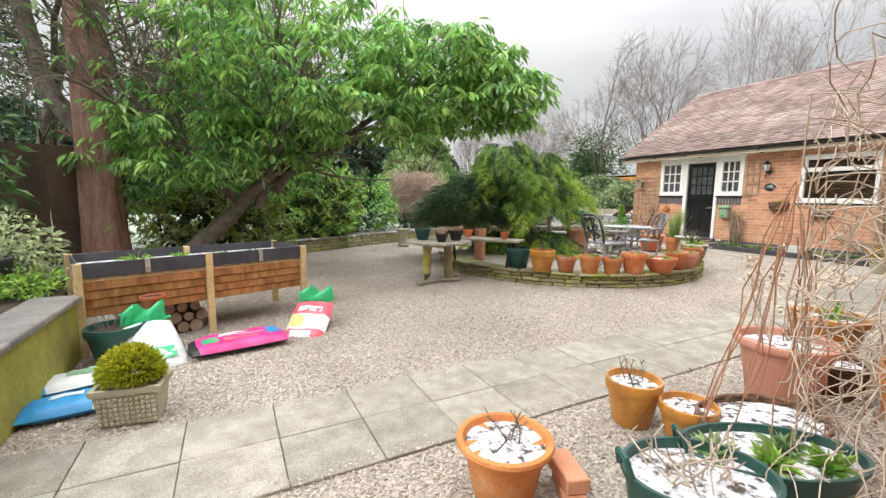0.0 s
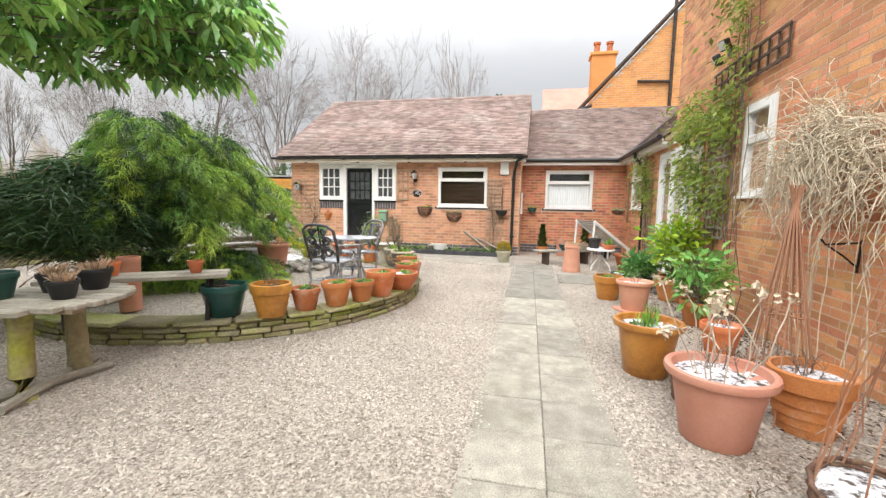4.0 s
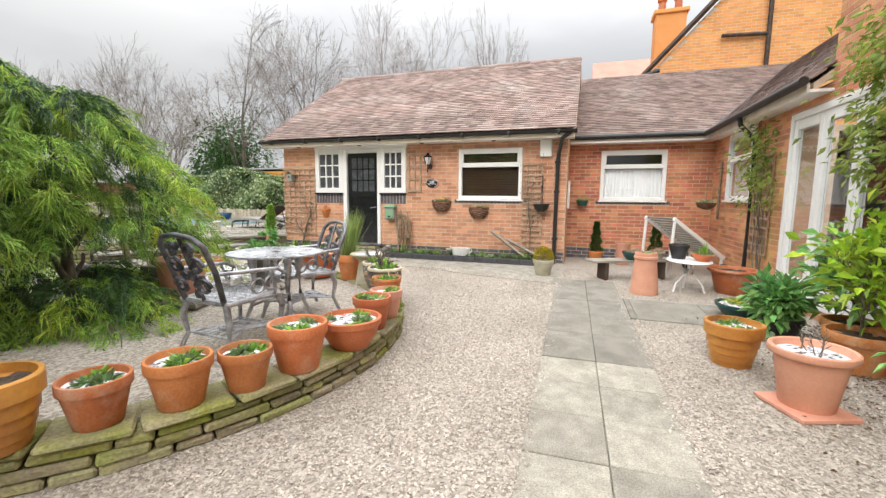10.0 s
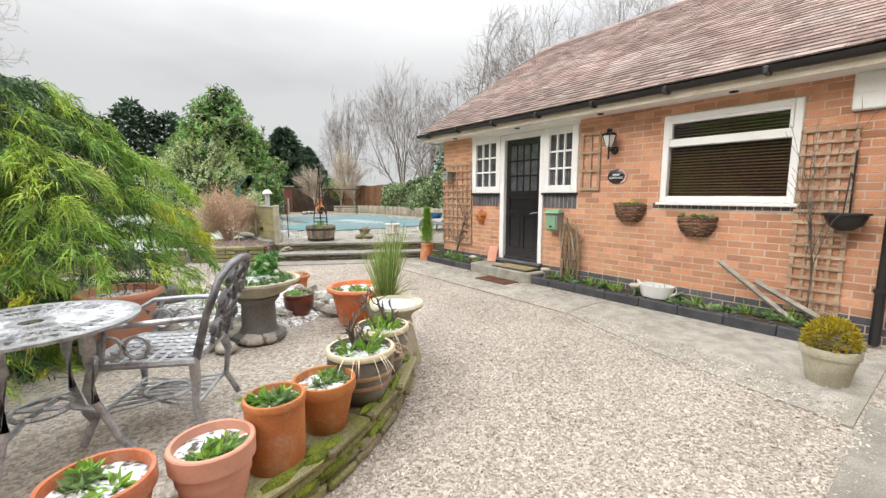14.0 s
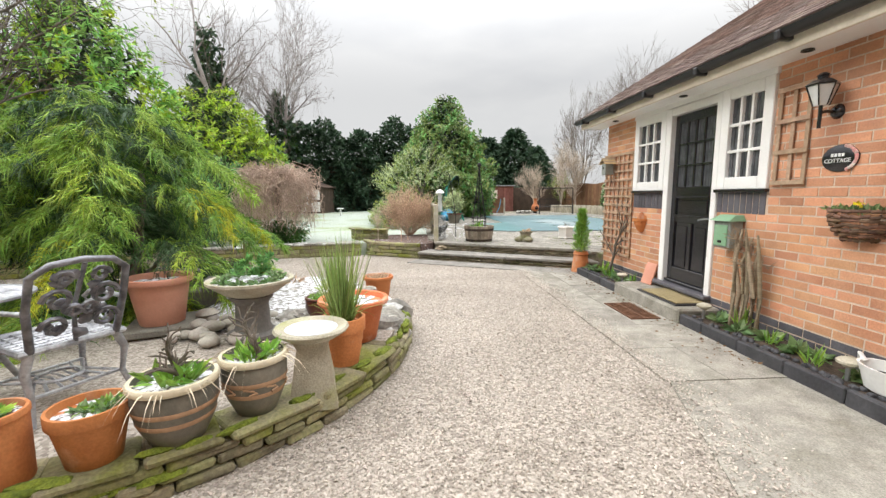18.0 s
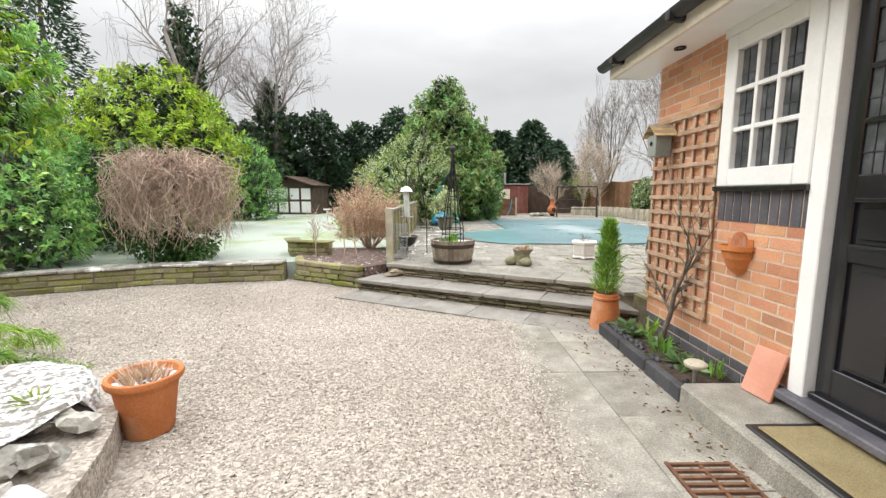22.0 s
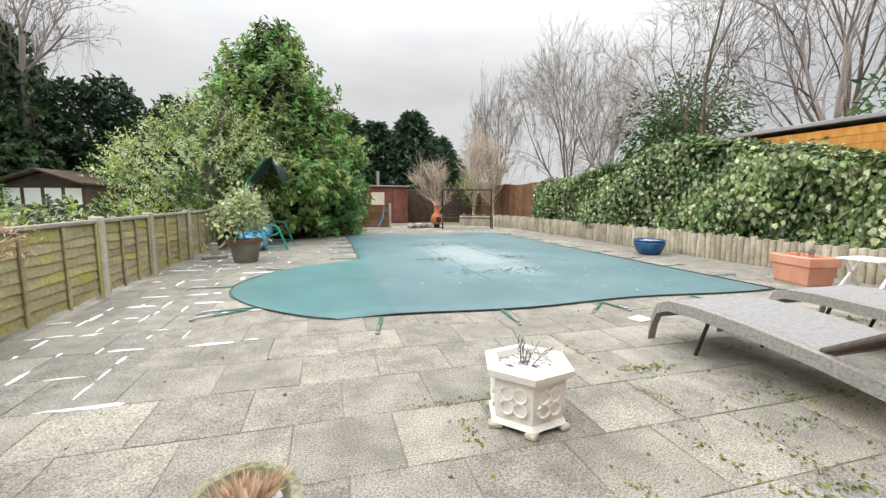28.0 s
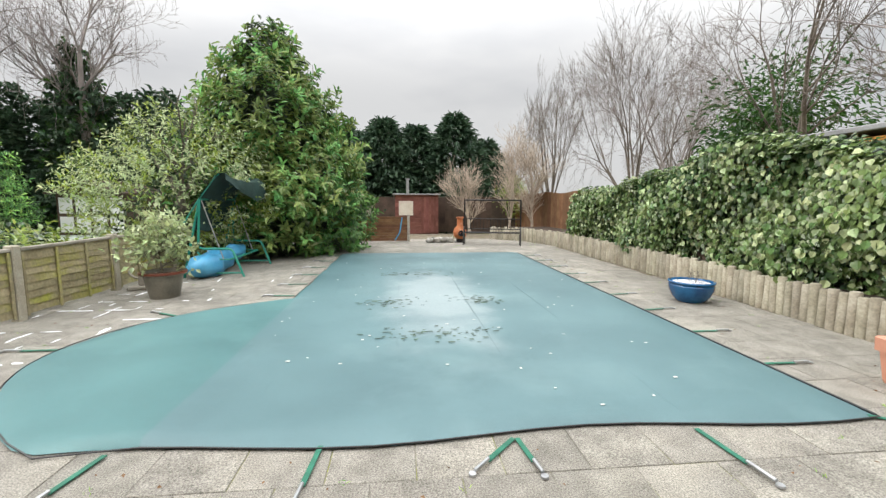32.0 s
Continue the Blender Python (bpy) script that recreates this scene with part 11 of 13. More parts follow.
g = Geo(); g.tube([(-0.35, 0.4, 1.5), (-0.35, 0.4, 2.1)], 0.06, 10); g.tube([(-0.35, 0.4, 2.1), (-0.35, 0.4, 2.16)], 0.085, 10); part("flue", g, STEEL, sd, smooth=40)
s2 = thing("small_shed", 11.0, 27.0, 0.3, 12, "small weathered shed with a pitched roof", "shed")
g = Geo(); g.add([(-0.6, 0, 0), (0.6, 0, 0), (0.6, 0, 1.15), (0, 0, 1.6), (-0.6, 0, 1.15), (-0.6, 1.4, 0), (0.6, 1.4, 0), (0.6, 1.4, 1.15), (0, 1.4, 1.6), (-0.6, 1.4, 1.15)], [(0, 1, 2, 3, 4), (9, 8, 7, 6, 5), (1, 6, 7, 2), (5, 0, 4, 9)]); part("body", g, WOOD_GREY, s2)
for sg in (-1, 1):
    g = Geo(); g.box(0, 0, 0, 0.85, 1.7, 0.04, 0.006); part("roof", g, WOOD_PALE, s2, m=pose(sg * 0.33, 0.7, 1.41, 0, sg * 37, 0))
g = Geo(); g.box(0.1, -0.012, 0.95, 0.4, 0.02, 0.4, 0.006); part("window", g, GLASS_DIM, s2)
bch = thing("iron_bench", 15.3, 23.35, TZ, -14, "wrought iron garden swing frame with a slatted seat", "bench")
for sx in (-0.82, 0.82):
    g = Geo(); g.tube([(sx, 0.1, 0), (sx, 0.05, 1.3)], 0.022, 7); g.tube([(sx, -0.28, 0), (sx, -0.22, 0.4), (sx, -0.05, 0.52), (sx, 0.1, 0.5)], 0.018, 7); g.tube([(sx - 0.02, -0.05 + 0.13 * math.cos(0), 0.25)] + [(sx, -0.1 + 0.13 * math.cos(t), 0.22 + 0.13 * math.sin(t)) for t in np.linspace(0, 6.2, 14)], 0.014, 5); part("end_frame", g, IRON, bch, smooth=50)
g = Geo(); g.tube([(-0.82, 0.05, 1.3), (0.82, 0.05, 1.3)], 0.022, 7); part("top_bar", g, IRON, bch)
for k in range(5):
    g = Geo(); g.tube([(-0.8, -0.2 + k * 0.07, 0.36), (0.8, -0.2 + k * 0.07, 0.36)], 0.014, 5); part("seat_bar", g, IRON, bch)
for z in (0.45, 0.75):
    g = Geo(); g.tube([(-0.8, 0.12, z), (0.8, 0.12, z)], 0.014, 5); part("back_rail", g, IRON, bch)
for k in range(16):
    g = Geo(); g.tube([(-0.75 + k * 0.1, 0.12, 0.45), (-0.75 + k * 0.1, 0.12, 0.75)], 0.008, 4); part("back_bar", g, IRON, bch)
cm = thing("chiminea", 14.45, 24.1, TZ, 0, "terracotta chiminea standing among stones", "chiminea")
cm.scale = (0.85, 0.85, 0.85)
g = Geo(); g.lathe([(0.10, 0.12), (0.22, 0.22), (0.25, 0.36), (0.2, 0.5), (0.11, 0.6), (0.10, 0.85), (0.14, 0.88), (0.14, 0.92), (0.09, 0.92)], 20); part("body", g, TERRA, cm, smooth=50)
# black disc in place of the shaded hollow behind the mouth
g = Geo(); g.lathe([(0.11, 0), (0.11, 0.02)], 16, m=pose(0.02, -0.225, 0.34, 90)); part("mouth", g, BLACK, cm)
g = Geo(); g.lathe([(0.2, 0), (0.2, 0.02), (0.12, 0.02), (0.13, 0.14), (0.1, 0.14)], 12); part("stand", g, IRON, cm)
for k in range(7):
    g = Geo(); g.blob(0, 0, 0.08, 0.12, 0.1, 0.09, 0.3, 8, 6, 90 + k)
    solid("stone", g, STONE_GREY, "rough stone beside the chiminea", "stone", m=pose(13.5 + k * 0.11, 24.0 + 0.1 * (k % 2), TZ, 0, 0, k * 50), smooth=30, group="chiminea stones")

# brown close-boarded fence, and the dark one behind the far end
bf = thing("boarded_fence", 0, 0, 0, 0, "tall brown close-boarded fence", "fence", kind="structure")
FB = [(18.25, 21.4), (18.1, 24.6), (17.6, 28.2), (14.0, 29.5), (9.0, 30.5)]
d = 0.0
while d < run_length(FB):
    x, y, a = along(FB, d)
    if d < 7.5:
        g = Geo(); h = 1.95 + 0.03 * math.sin(d * 3); g.box(0, 0, h / 2 + 0.0, 0.135, 0.018, h - 0.3, 0.003); part("board", g, WOOD_BROWN, bf, m=pose(x, y, 0.1, 0, 0, a))
        d += 0.138
    else:
        g = Geo(); g.box(0, 0, 0.9, 1.0, 0.03, 1.5, 0.004); part("panel", g, WOOD_DARK, bf, m=pose(x, y, 0.1, 0, 0, a))
        d += 1.0
# garage beyond the hedge
gr_ = thing("garage", 0, 0, 0, 0, "orange boarded outbuilding with a grey felt roof", "building")
g = Geo(); g.box(20.6, 12.5, 1.2, 4.0, 10.5, 2.4); part("wall", g, GARAGE_WOOD, gr_)
for k in range(4):
    g = Geo(); g.box(18.22 + 0.004 * k, 12.5, 1.93 + k * 0.13, 0.03, 10.5, 0.125, 0.004); part("board", g, GARAGE_WOOD, gr_)
g = Geo(); g.box(20.4, 12.5, 2.49, 4.5, 10.9, 0.07, 0.01, m=pose(0, 0, 0)); part("roof", g, FELT, gr_)

# white-panelled summer house on the lawn
sh = thing("summer_house", 1.25, 28.0, 0.25, -8, "small summer house with white panelled doors and a brown roof", "shed")
sh.scale = (1.17, 1.17, 1.17)
g = Geo(); g.add([(-1.15, 0, 0), (1.15, 0, 0), (1.15, 0, 1.28), (0, 0, 1.66), (-1.15, 0, 1.28), (-1.15, 1.8, 0), (1.15, 1.8, 0), (1.15, 1.8, 1.28), (0, 1.8, 1.66), (-1.15, 1.8, 1.28)], [(0, 1, 2, 3, 4), (9, 8, 7, 6, 5), (1, 6, 7, 2), (5, 0, 4, 9)]); part("body", g, WOOD_DARK, sh)
for sg in (-1, 1):
    g = Geo(); g.box(0, 0, 0, 1.36, 2.2, 0.06, 0.01); part("roof", g, WOOD_DARK, sh, "dark brown roof", m=pose(sg * 0.62, 0.8, 1.53, 0, sg * 18.5, 0))
for i in range(4):
    for j in range(2):
        g = Geo(); g.box(-0.83 + i * 0.55, -0.02, 0.34 + j * 0.6, 0.44, 0.03, 0.5, 0.008); part("panel", g, WHITE, sh)
for k, (x, y) in enumerate(((0.6, 23.6), (0.9, 23.2), (4.3, 24.2))):
    g = Geo(); g.tube([(0, 0, 0), (0, 0, 0.35)], 0.05, 6); g.box(0, 0, 0.4, 0.3, 0.3, 0.05, 0.01)
    solid("garden_stool", g, WHITE, "small white garden seat on the lawn", "stool", m=pose(x, y, 0.25), group="lawn seats")

# ---- trees, hedges and shrubs ----
def tree(name, base, top, r, depth, spread, seed, label, lmat, n, size, width, kids=3, shrink=0.68, lift=0.25, droop=0.2, start=0.35, cloud=0.25, bark=None, wander=0.18, lspread=0.5, seg=6):
    """A tree: a branching trunk part and a crown of many leaves at the twig ends."""
    t = thing(name, base[0], base[1], base[2], 0, label, "tree")
    top = np.array(top, float) - np.array(base, float)
    A, B, R0, R1, tips = limbs((0, 0, 0), top, r, depth, spread, seed, kids, shrink, lift, wander, start)
    part("trunk", sticks("trunk", A, B, np.maximum(R0, 0.004), np.maximum(R1, 0.003), bark or TRUNK, seg), bark or TRUNK, t)
    rng = np.random.default_rng(seed)
    P = np.repeat(np.array([q for q, _ in tips]), n, 0); D = np.repeat(np.array([q for _, q in tips]), n, 0)
    P = P + rng.normal(0, cloud, P.shape)
    part("crown", leaves("crown", P, D, size, width, lmat, droop, lspread, seed), lmat, t)
    return t


def bare_tree(base, h, r, seed, label, depth=4, spread=0.55, kids=2, lean=(0, 0), shrink=0.62, lift=0.55, material=None, start=0.25, minr=0.006, name="bare_tree", seg=3, weep=0):
    t = thing(name, base[0], base[1], base[2], 0, label, "tree", "bare winter trees")
    A, B, R0, R1, tips = limbs((0, 0, 0), (lean[0], lean[1], h * 0.55), r, depth, spread, seed, kids, shrink, lift, 0.13, start)
    R0, R1 = np.maximum(R0, minr), np.maximum(R1, minr * 0.8)
    big = R0 > r * 0.25
    m_ = material or TWIG_FAR
    part("trunk", sticks("trunk", A[big], B[big], R0[big], R1[big], m_, 6), m_, t)
    part("twig_mass", sticks("twigs", A[~big], B[~big], R0[~big], R1[~big], m_, seg), m_, t)
    if weep:
        rng = np.random.default_rng(seed)
        P0, P1 = [], []
        for k in rng.integers(0, len(tips), weep):
            p = np.array(tips[k][0]) + rng.normal(0, 0.1, 3)
            for q in range(5):
                e = p + np.array([rng.normal(0, 0.06), rng.normal(0, 0.06), -rng.uniform(0.2, 0.45)]); P0.append(p); P1.append(e); p = e
        part("twig_mass", sticks("hanging_twigs", P0, P1, np.full(len(P0), 0.006), np.full(len(P0), 0.005), m_, 3), m_, t, "long hanging twigs")
    return t


def dome_tree(base, h, w, fork, seed, label, material=None, stems=5, r=0.16, minr=0.006, lean=0.0, fine=(3, 3, 3, 3)):
    """A bare tree whose limbs fan out from the trunk into a rounded crown of fine, outward-bending twigs."""
    t = thing("bare_tree", base[0], base[1], base[2], 0, label, "tree", "bare winter trees")
    rng = np.random.default_rng(seed)
    m_ = material or TWIG_FAR
    A, B, R0, R1 = [], [], [], []

    def bough(p, d, length, rad, level):
        steps = 4 if level < 2 else 3
        spots = []
        for k in range(steps):
            bend = 0.05 if level < 2 else 0.0 if level < 4 else -0.05
            d = d + rng.normal(0, 0.06 if level < 2 else 0.13, 3) + np.array([0, 0, bend])
            d = d / np.linalg.norm(d)
            q = p + d * length / steps
            A.append(p); B.append(q); R0.append(rad * (1 - 0.5 * k / steps)); R1.append(rad * (1 - 0.5 * (k + 1) / steps))
            p = q; spots.append((p, d))
        if level > len(fine):
            return
        n = fine[level - 1]
        for k in range(n + 1):
            p2, d2 = spots[-1] if k == 0 else spots[rng.integers(1, steps)]
            side = rng.normal(0, 1, 3); side -= d2 * side.dot(d2); side /= np.linalg.norm(side)
            turn = rng.uniform(0.05, 0.25) if k == 0 else rng.uniform(0.35, 0.75)
            nd = d2 * math.cos(turn) + side * math.sin(turn)
            bough(p2, nd, length * rng.uniform(0.55, 0.8), rad * (0.5 if k == 0 else 0.36), level + 1)

    for k in range(stems):
        a = 2 * math.pi * (k + rng.uniform(-0.3, 0.3)) / stems
        tilt = rng.uniform(0.3, 0.95) if k else 0.06
        bough(np.array([0, 0, fork * rng.uniform(0.6, 1.0)]), np.array([math.sin(tilt) * math.cos(a), math.sin(tilt) * math.sin(a), math.cos(tilt)]), (h - fork) * rng.uniform(0.44, 0.54) * (1 - 0.25 * tilt), r * 0.42, 1)
    A, B, R0, R1 = np.array(A), np.array(B), np.array(R0), np.array(R1)
    # the crown takes the height and spread of the tree
    far = np.quantile(np.hypot(B[:, 0], B[:, 1]), 0.97); top = np.quantile(B[:, 2], 0.995)
    for q in (A, B):
        q[:, :2] *= w / far
        up = q[:, 2] > fork
        q[up, 2] = fork + (q[up, 2] - fork) * (h - fork) / (top - fork)
        q[:, 0] += lean * np.maximum(q[:, 2] - fork, 0)
    R0, R1 = np.maximum(R0, minr), np.maximum(R1, minr * 0.8)
    big = R0 > r * 0.16
    g = Geo(); g.tube([(0, 0, 0), (0.02, 0, fork * 0.5), (0, 0, fork)], [r * 1.1, r, r * 0.8], 8); part("trunk", g, m_, t, smooth=60)
    part("limb", sticks("limb", A[big], B[big], R0[big], R1[big], m_, 5), m_, t)
    part("twig_mass", sticks("twigs", A[~big], B[~big], R0[~big], R1[~big], m_, 3), m_, t)
    return t


def mass(name, cx, cy, z, rx, ry, rz, n, size, width, lmat, seed, label, droop=0.2, lumps=14, category="shrub", group="", lo=0.7, bare=0.35, rough=0.28):
    """A dense evergreen: overlapping lumps of leaves on a few stems, with gaps between."""
    t = thing(name, cx, cy, z, 0, label, category, group)
    rng = np.random.default_rng(seed)
    P, D = [], []
    for k in range(lumps):
        d = unit(rng.normal(0, 1, (1, 3)))[0]
        c = np.array([d[0] * rx, d[1] * ry, d[2] * rz * 0.8]) * rng.uniform(0.3, 0.72) + np.array([0, 0, rz])
        s = rng.uniform(0.38, 0.62) * (1 + rough * rng.normal())
        p, q = shell(n // lumps, seed * 31 + k, lo)
        P.append(p * np.array([rx, ry, rz]) * s + c); D.append(q)
    P, D = np.concatenate(P), np.concatenate(D)
    keep = P[:, 2] > 0.02
    part("foliage", leaves("foliage", P[keep], D[keep], size, width, lmat, droop, 0.5, seed), lmat, t)
    A, B, R0, R1, _ = limbs((0, 0, 0), (0, 0, rz * 1.1), min(0.12, rx * 0.07), 2, 0.6, seed, 3, 0.42, 0.4, 0.12, 0.05)
    part("stem_mass", sticks("stems", A, B, np.maximum(R0, 0.008), np.maximum(R1, 0.005), TRUNK, 5), TRUNK, t)
    return t


# the great laurel that overhangs the gravel
gl = thing("laurel_tree", -0.85, 7.45, 0.2, 0, "large evergreen laurel with drooping glossy leaves over the gravel", "tree")
main = [limbs((0, 0, 0), (2.1, -0.25, 1.75), 0.15, 2, 0.7, 5, 3, 0.75, 0.4, 0.14, 0.55), limbs((1.15, -0.1, 0.85), (1.6, -0.5, 3.1), 0.085, 3, 0.75, 6, 3, 0.62, 0.3, 0.16, 0.3),
        limbs((1.9, -0.2, 1.6), (3.6, -1.6, 2.75), 0.065, 1, 0.6, 7, 2, 0.3, 0.3, 0.10, 0.3), limbs((1.0, -0.1, 0.8), (-0.6, 0.3, 3.2), 0.07, 3, 0.75, 8, 3, 0.6, 0.3, 0.16, 0.3),
        limbs((1.4, -0.2, 1.1), (2.9, -0.3, 3.2), 0.07, 2, 0.7, 9, 2, 0.4, 0.35, 0.14, 0.4)]
part("trunk", sticks("trunk", np.concatenate([q[0] for q in main]), np.concatenate([q[1] for q in main]), np.maximum(np.concatenate([q[2] for q in main]), 0.005), np.maximum(np.concatenate([q[3] for q in main]), 0.004), TRUNK, 7), TRUNK, gl, "dark leaning trunk and limbs")
rng = np.random.default_rng(55)


def spray(centres, per, seed, r=0.16):
    """Whorls of drooping leaves round twig ends."""
    rng = np.random.default_rng(seed)
    P = np.repeat(centres, per, 0)
    a = rng.random(len(P)) * 6.2832
    D = np.stack([np.cos(a), np.sin(a), rng.uniform(-0.55, 0.15, len(P))], 1)
    return P + D * rng.uniform(0.0, r, (len(P), 1)), D


C = []
for cx_, cy_, cz_, rx, ry, rz, n in ((2.0, -0.7, 3.1, 1.9, 1.7, 0.95, 300), (3.6, -1.85, 2.75, 1.3, 1.1, 0.75, 270), (0.2, 0.0, 3.2, 1.7, 1.4, 1.0, 80), (4.25, -2.35, 2.55, 0.75, 0.6, 0.5, 120), (2.6, -1.6, 2.25, 1.3, 0.9, 0.4, 110), (1.2, -0.6, 4.4, 2.6, 1.8, 0.8, 44), (-0.6, 0.6, 1.7, 1.0, 0.8, 0.9, 90), (1.2, 0.5, 1.5, 1.2, 0.6, 0.5, 60), (0.3, -0.55, 1.9, 1.1, 0.5, 0.75, 110), (1.5, -0.65, 2.0, 1.1, 0.5, 0.5, 100)):
    p, _ = shell(n, int(n + cx_ * 100), 0.35)
    C.append(p * np.array([rx, ry, rz]) + np.array([cx_, cy_, cz_]))
C = np.concatenate(C)
for j, (mm, per) in enumerate(((L_BRIGHT, 15), (L_LAUREL, 14), (L_BRIGHT, 13))):
    P, D = spray(C[j::3], per, 3 + j)
    up_ = np.tile(np.array([0, 0, 1.0]), (len(P), 1)) + D * 0.5 + rng.normal(0, 0.25, P.shape)
    part("crown", broad("crown", P, D + rng.normal(0, 0.18, P.shape) - np.array([0, 0, 0.55]), up_, 0.165, 0.34, mm, 3 + j, 0.14, 0.16), mm, gl)
P0, P1 = C - np.array([0, 0, 0.04]) + rng.normal(0, 0.02, C.shape), C * 0.93 + np.array([0.05, -0.02, 0.06])
part("twig_mass", sticks("twigs", P1, P0, np.full(len(C), 0.006), np.full(len(C), 0.004), TRUNK, 4), TRUNK, gl)

# redwood and trees behind the planter
rw_ = thing("redwood", -1.75, 7.6, 0.1, 0, "tall reddish ribbed conifer trunk with stubs", "tree")
v2, fs = [], []
for i in range(26):
    z = i * 0.4
    r = 0.27 * (1 - 0.02 * i) * (1.12 if i == 0 else 1.05 if i == 1 else 1)
    for j in range(28):
        a = 2 * math.pi * j / 28
        k = 1 + 0.05 * math.sin(7 * a + 0.4 * i) + 0.06 * noise.noise(Vector((math.cos(a) * 2, math.sin(a) * 2, z * 1.5)))
        v2.append((r * k * math.cos(a), r * k * math.sin(a), z))
fs = [(i * 28 + j, i * 28 + (j + 1) % 28, (i + 1) * 28 + (j + 1) % 28, (i + 1) * 28 + j) for i in range(25) for j in range(28)]
g = Geo(); g.add(v2, fs); part("trunk", g, TRUNK_RED, rw_, smooth=60)
for k in range(16):
    a, z = random.uniform(0, 6.28), random.uniform(1.4, 5.5)
    g = Geo(); L = random.uniform(0.08, 0.3); g.tube([(0.18 * math.cos(a), 0.18 * math.sin(a), z), ((0.24 + L) * math.cos(a), (0.24 + L) * math.sin(a), z + 0.1)], [0.035, 0.014], 6); part("stub", g, TRUNK_RED, rw_)
g = Geo(); g.tube([(-0.1, 0, 1.9), (-0.55, 0.2, 2.6), (-0.75, 0.3, 3.6), (-0.8, 0.3, 6)], [0.13, 0.12, 0.11, 0.08], 10); part("second_stem", g, TRUNK, rw_, smooth=60)
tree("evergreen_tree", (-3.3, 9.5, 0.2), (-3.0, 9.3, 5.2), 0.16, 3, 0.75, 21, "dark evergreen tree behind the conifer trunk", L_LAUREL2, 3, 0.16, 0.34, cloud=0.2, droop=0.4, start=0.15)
tree("evergreen_tree", (-0.2, 11.2, 0.2), (0.4, 11.0, 4.6), 0.13, 3, 0.8, 22, "light green broadleaf evergreen beyond the low wall", L_OLIVE, 2, 0.13, 0.34, cloud=0.3, droop=0.4, start=0.1)
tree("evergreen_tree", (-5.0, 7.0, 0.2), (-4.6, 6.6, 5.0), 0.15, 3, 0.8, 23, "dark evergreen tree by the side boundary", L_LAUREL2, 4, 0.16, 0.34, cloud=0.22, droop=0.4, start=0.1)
evergreen("evergreen_shrub", -0.3, 8.6, 0.2, [(0.0, 0.9), (0.4, 1.1), (0.85, 0.8), (1.15, 0.2)], 330, 10, 0.13, 0.42, (L_IVY2, L_OLIVE), 31, "yellow-green spotted laurel below the great laurel", "shrub", squash=0.7)
evergreen("evergreen_shrub", 1.6, 10.5, 0.25, [(0.0, 0.9), (0.5, 1.15), (1.1, 0.9), (1.5, 0.3)], 420, 10, 0.13, 0.40, (L_BRIGHT, L_OLIVE), 32, "bright green laurel by the low wall", "shrub", squash=0.7)
evergreen("evergreen_shrub", 3.0, 11.5, 0.25, [(0.0, 0.8), (0.6, 1.0), (1.2, 0.7), (1.55, 0.2)], 360, 10, 0.11, 0.40, (L_LAUREL, L_BRIGHT), 33, "rounded evergreen shrub behind the low wall", "shrub", squash=0.7)
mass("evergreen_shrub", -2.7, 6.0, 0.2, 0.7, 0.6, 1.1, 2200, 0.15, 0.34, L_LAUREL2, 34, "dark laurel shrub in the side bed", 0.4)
mass("evergreen_shrub", -1.85, 5.0, 0.38, 0.42, 0.4, 0.36, 1300, 0.07, 0.42, L_GREY, 35, "grey-green shrub in the side bed", 0.2)
mass("ground_cover", -1.62, 4.55, 0.38, 0.30, 0.5, 0.12, 700, 0.06, 0.5, L_HERB, 36, "fresh green ground cover in the side bed", 0.1)
bk = thing("blue_water_tub", -1.95, 4.65, 0.39, 0, "dark blue plastic tub in the side bed", "tub")
g = Geo(); g.lathe([(0.2, 0), (0.24, 0.3), (0.25, 0.31), (0.25, 0.33), (0.22, 0.33), (0.2, 0.2)], 24); part("body", g, LINER, bk, smooth=40)
fsid = thing("side_fence", 0, 0, 0, 0, "dark timber boundary fence", "fence", kind="structure")
for (xa, ya), (xb, yb) in zip([(-4.6, 6.1), (-4.5, -1.4), (-4.5, 7.0), (-7.5, 13.0), (-20, 17)], [(-1.3, 8.15), (-4.5, 7.0), (-7.5, 13.0), (-20, 17), (-22, 38)]):
    L, a = math.hypot(xb - xa, yb - ya), math.degrees(math.atan2(yb - ya, xb - xa))
    for k in range(int(L / 0.9)):
        g = Geo(); g.box(0.45 + k * 0.9, 0, 0.95, 0.89, 0.03, 1.9, 0.004); part("panel", g, WOOD_DARK, fsid, m=pose(xa, ya, 0, 0, 0, a))

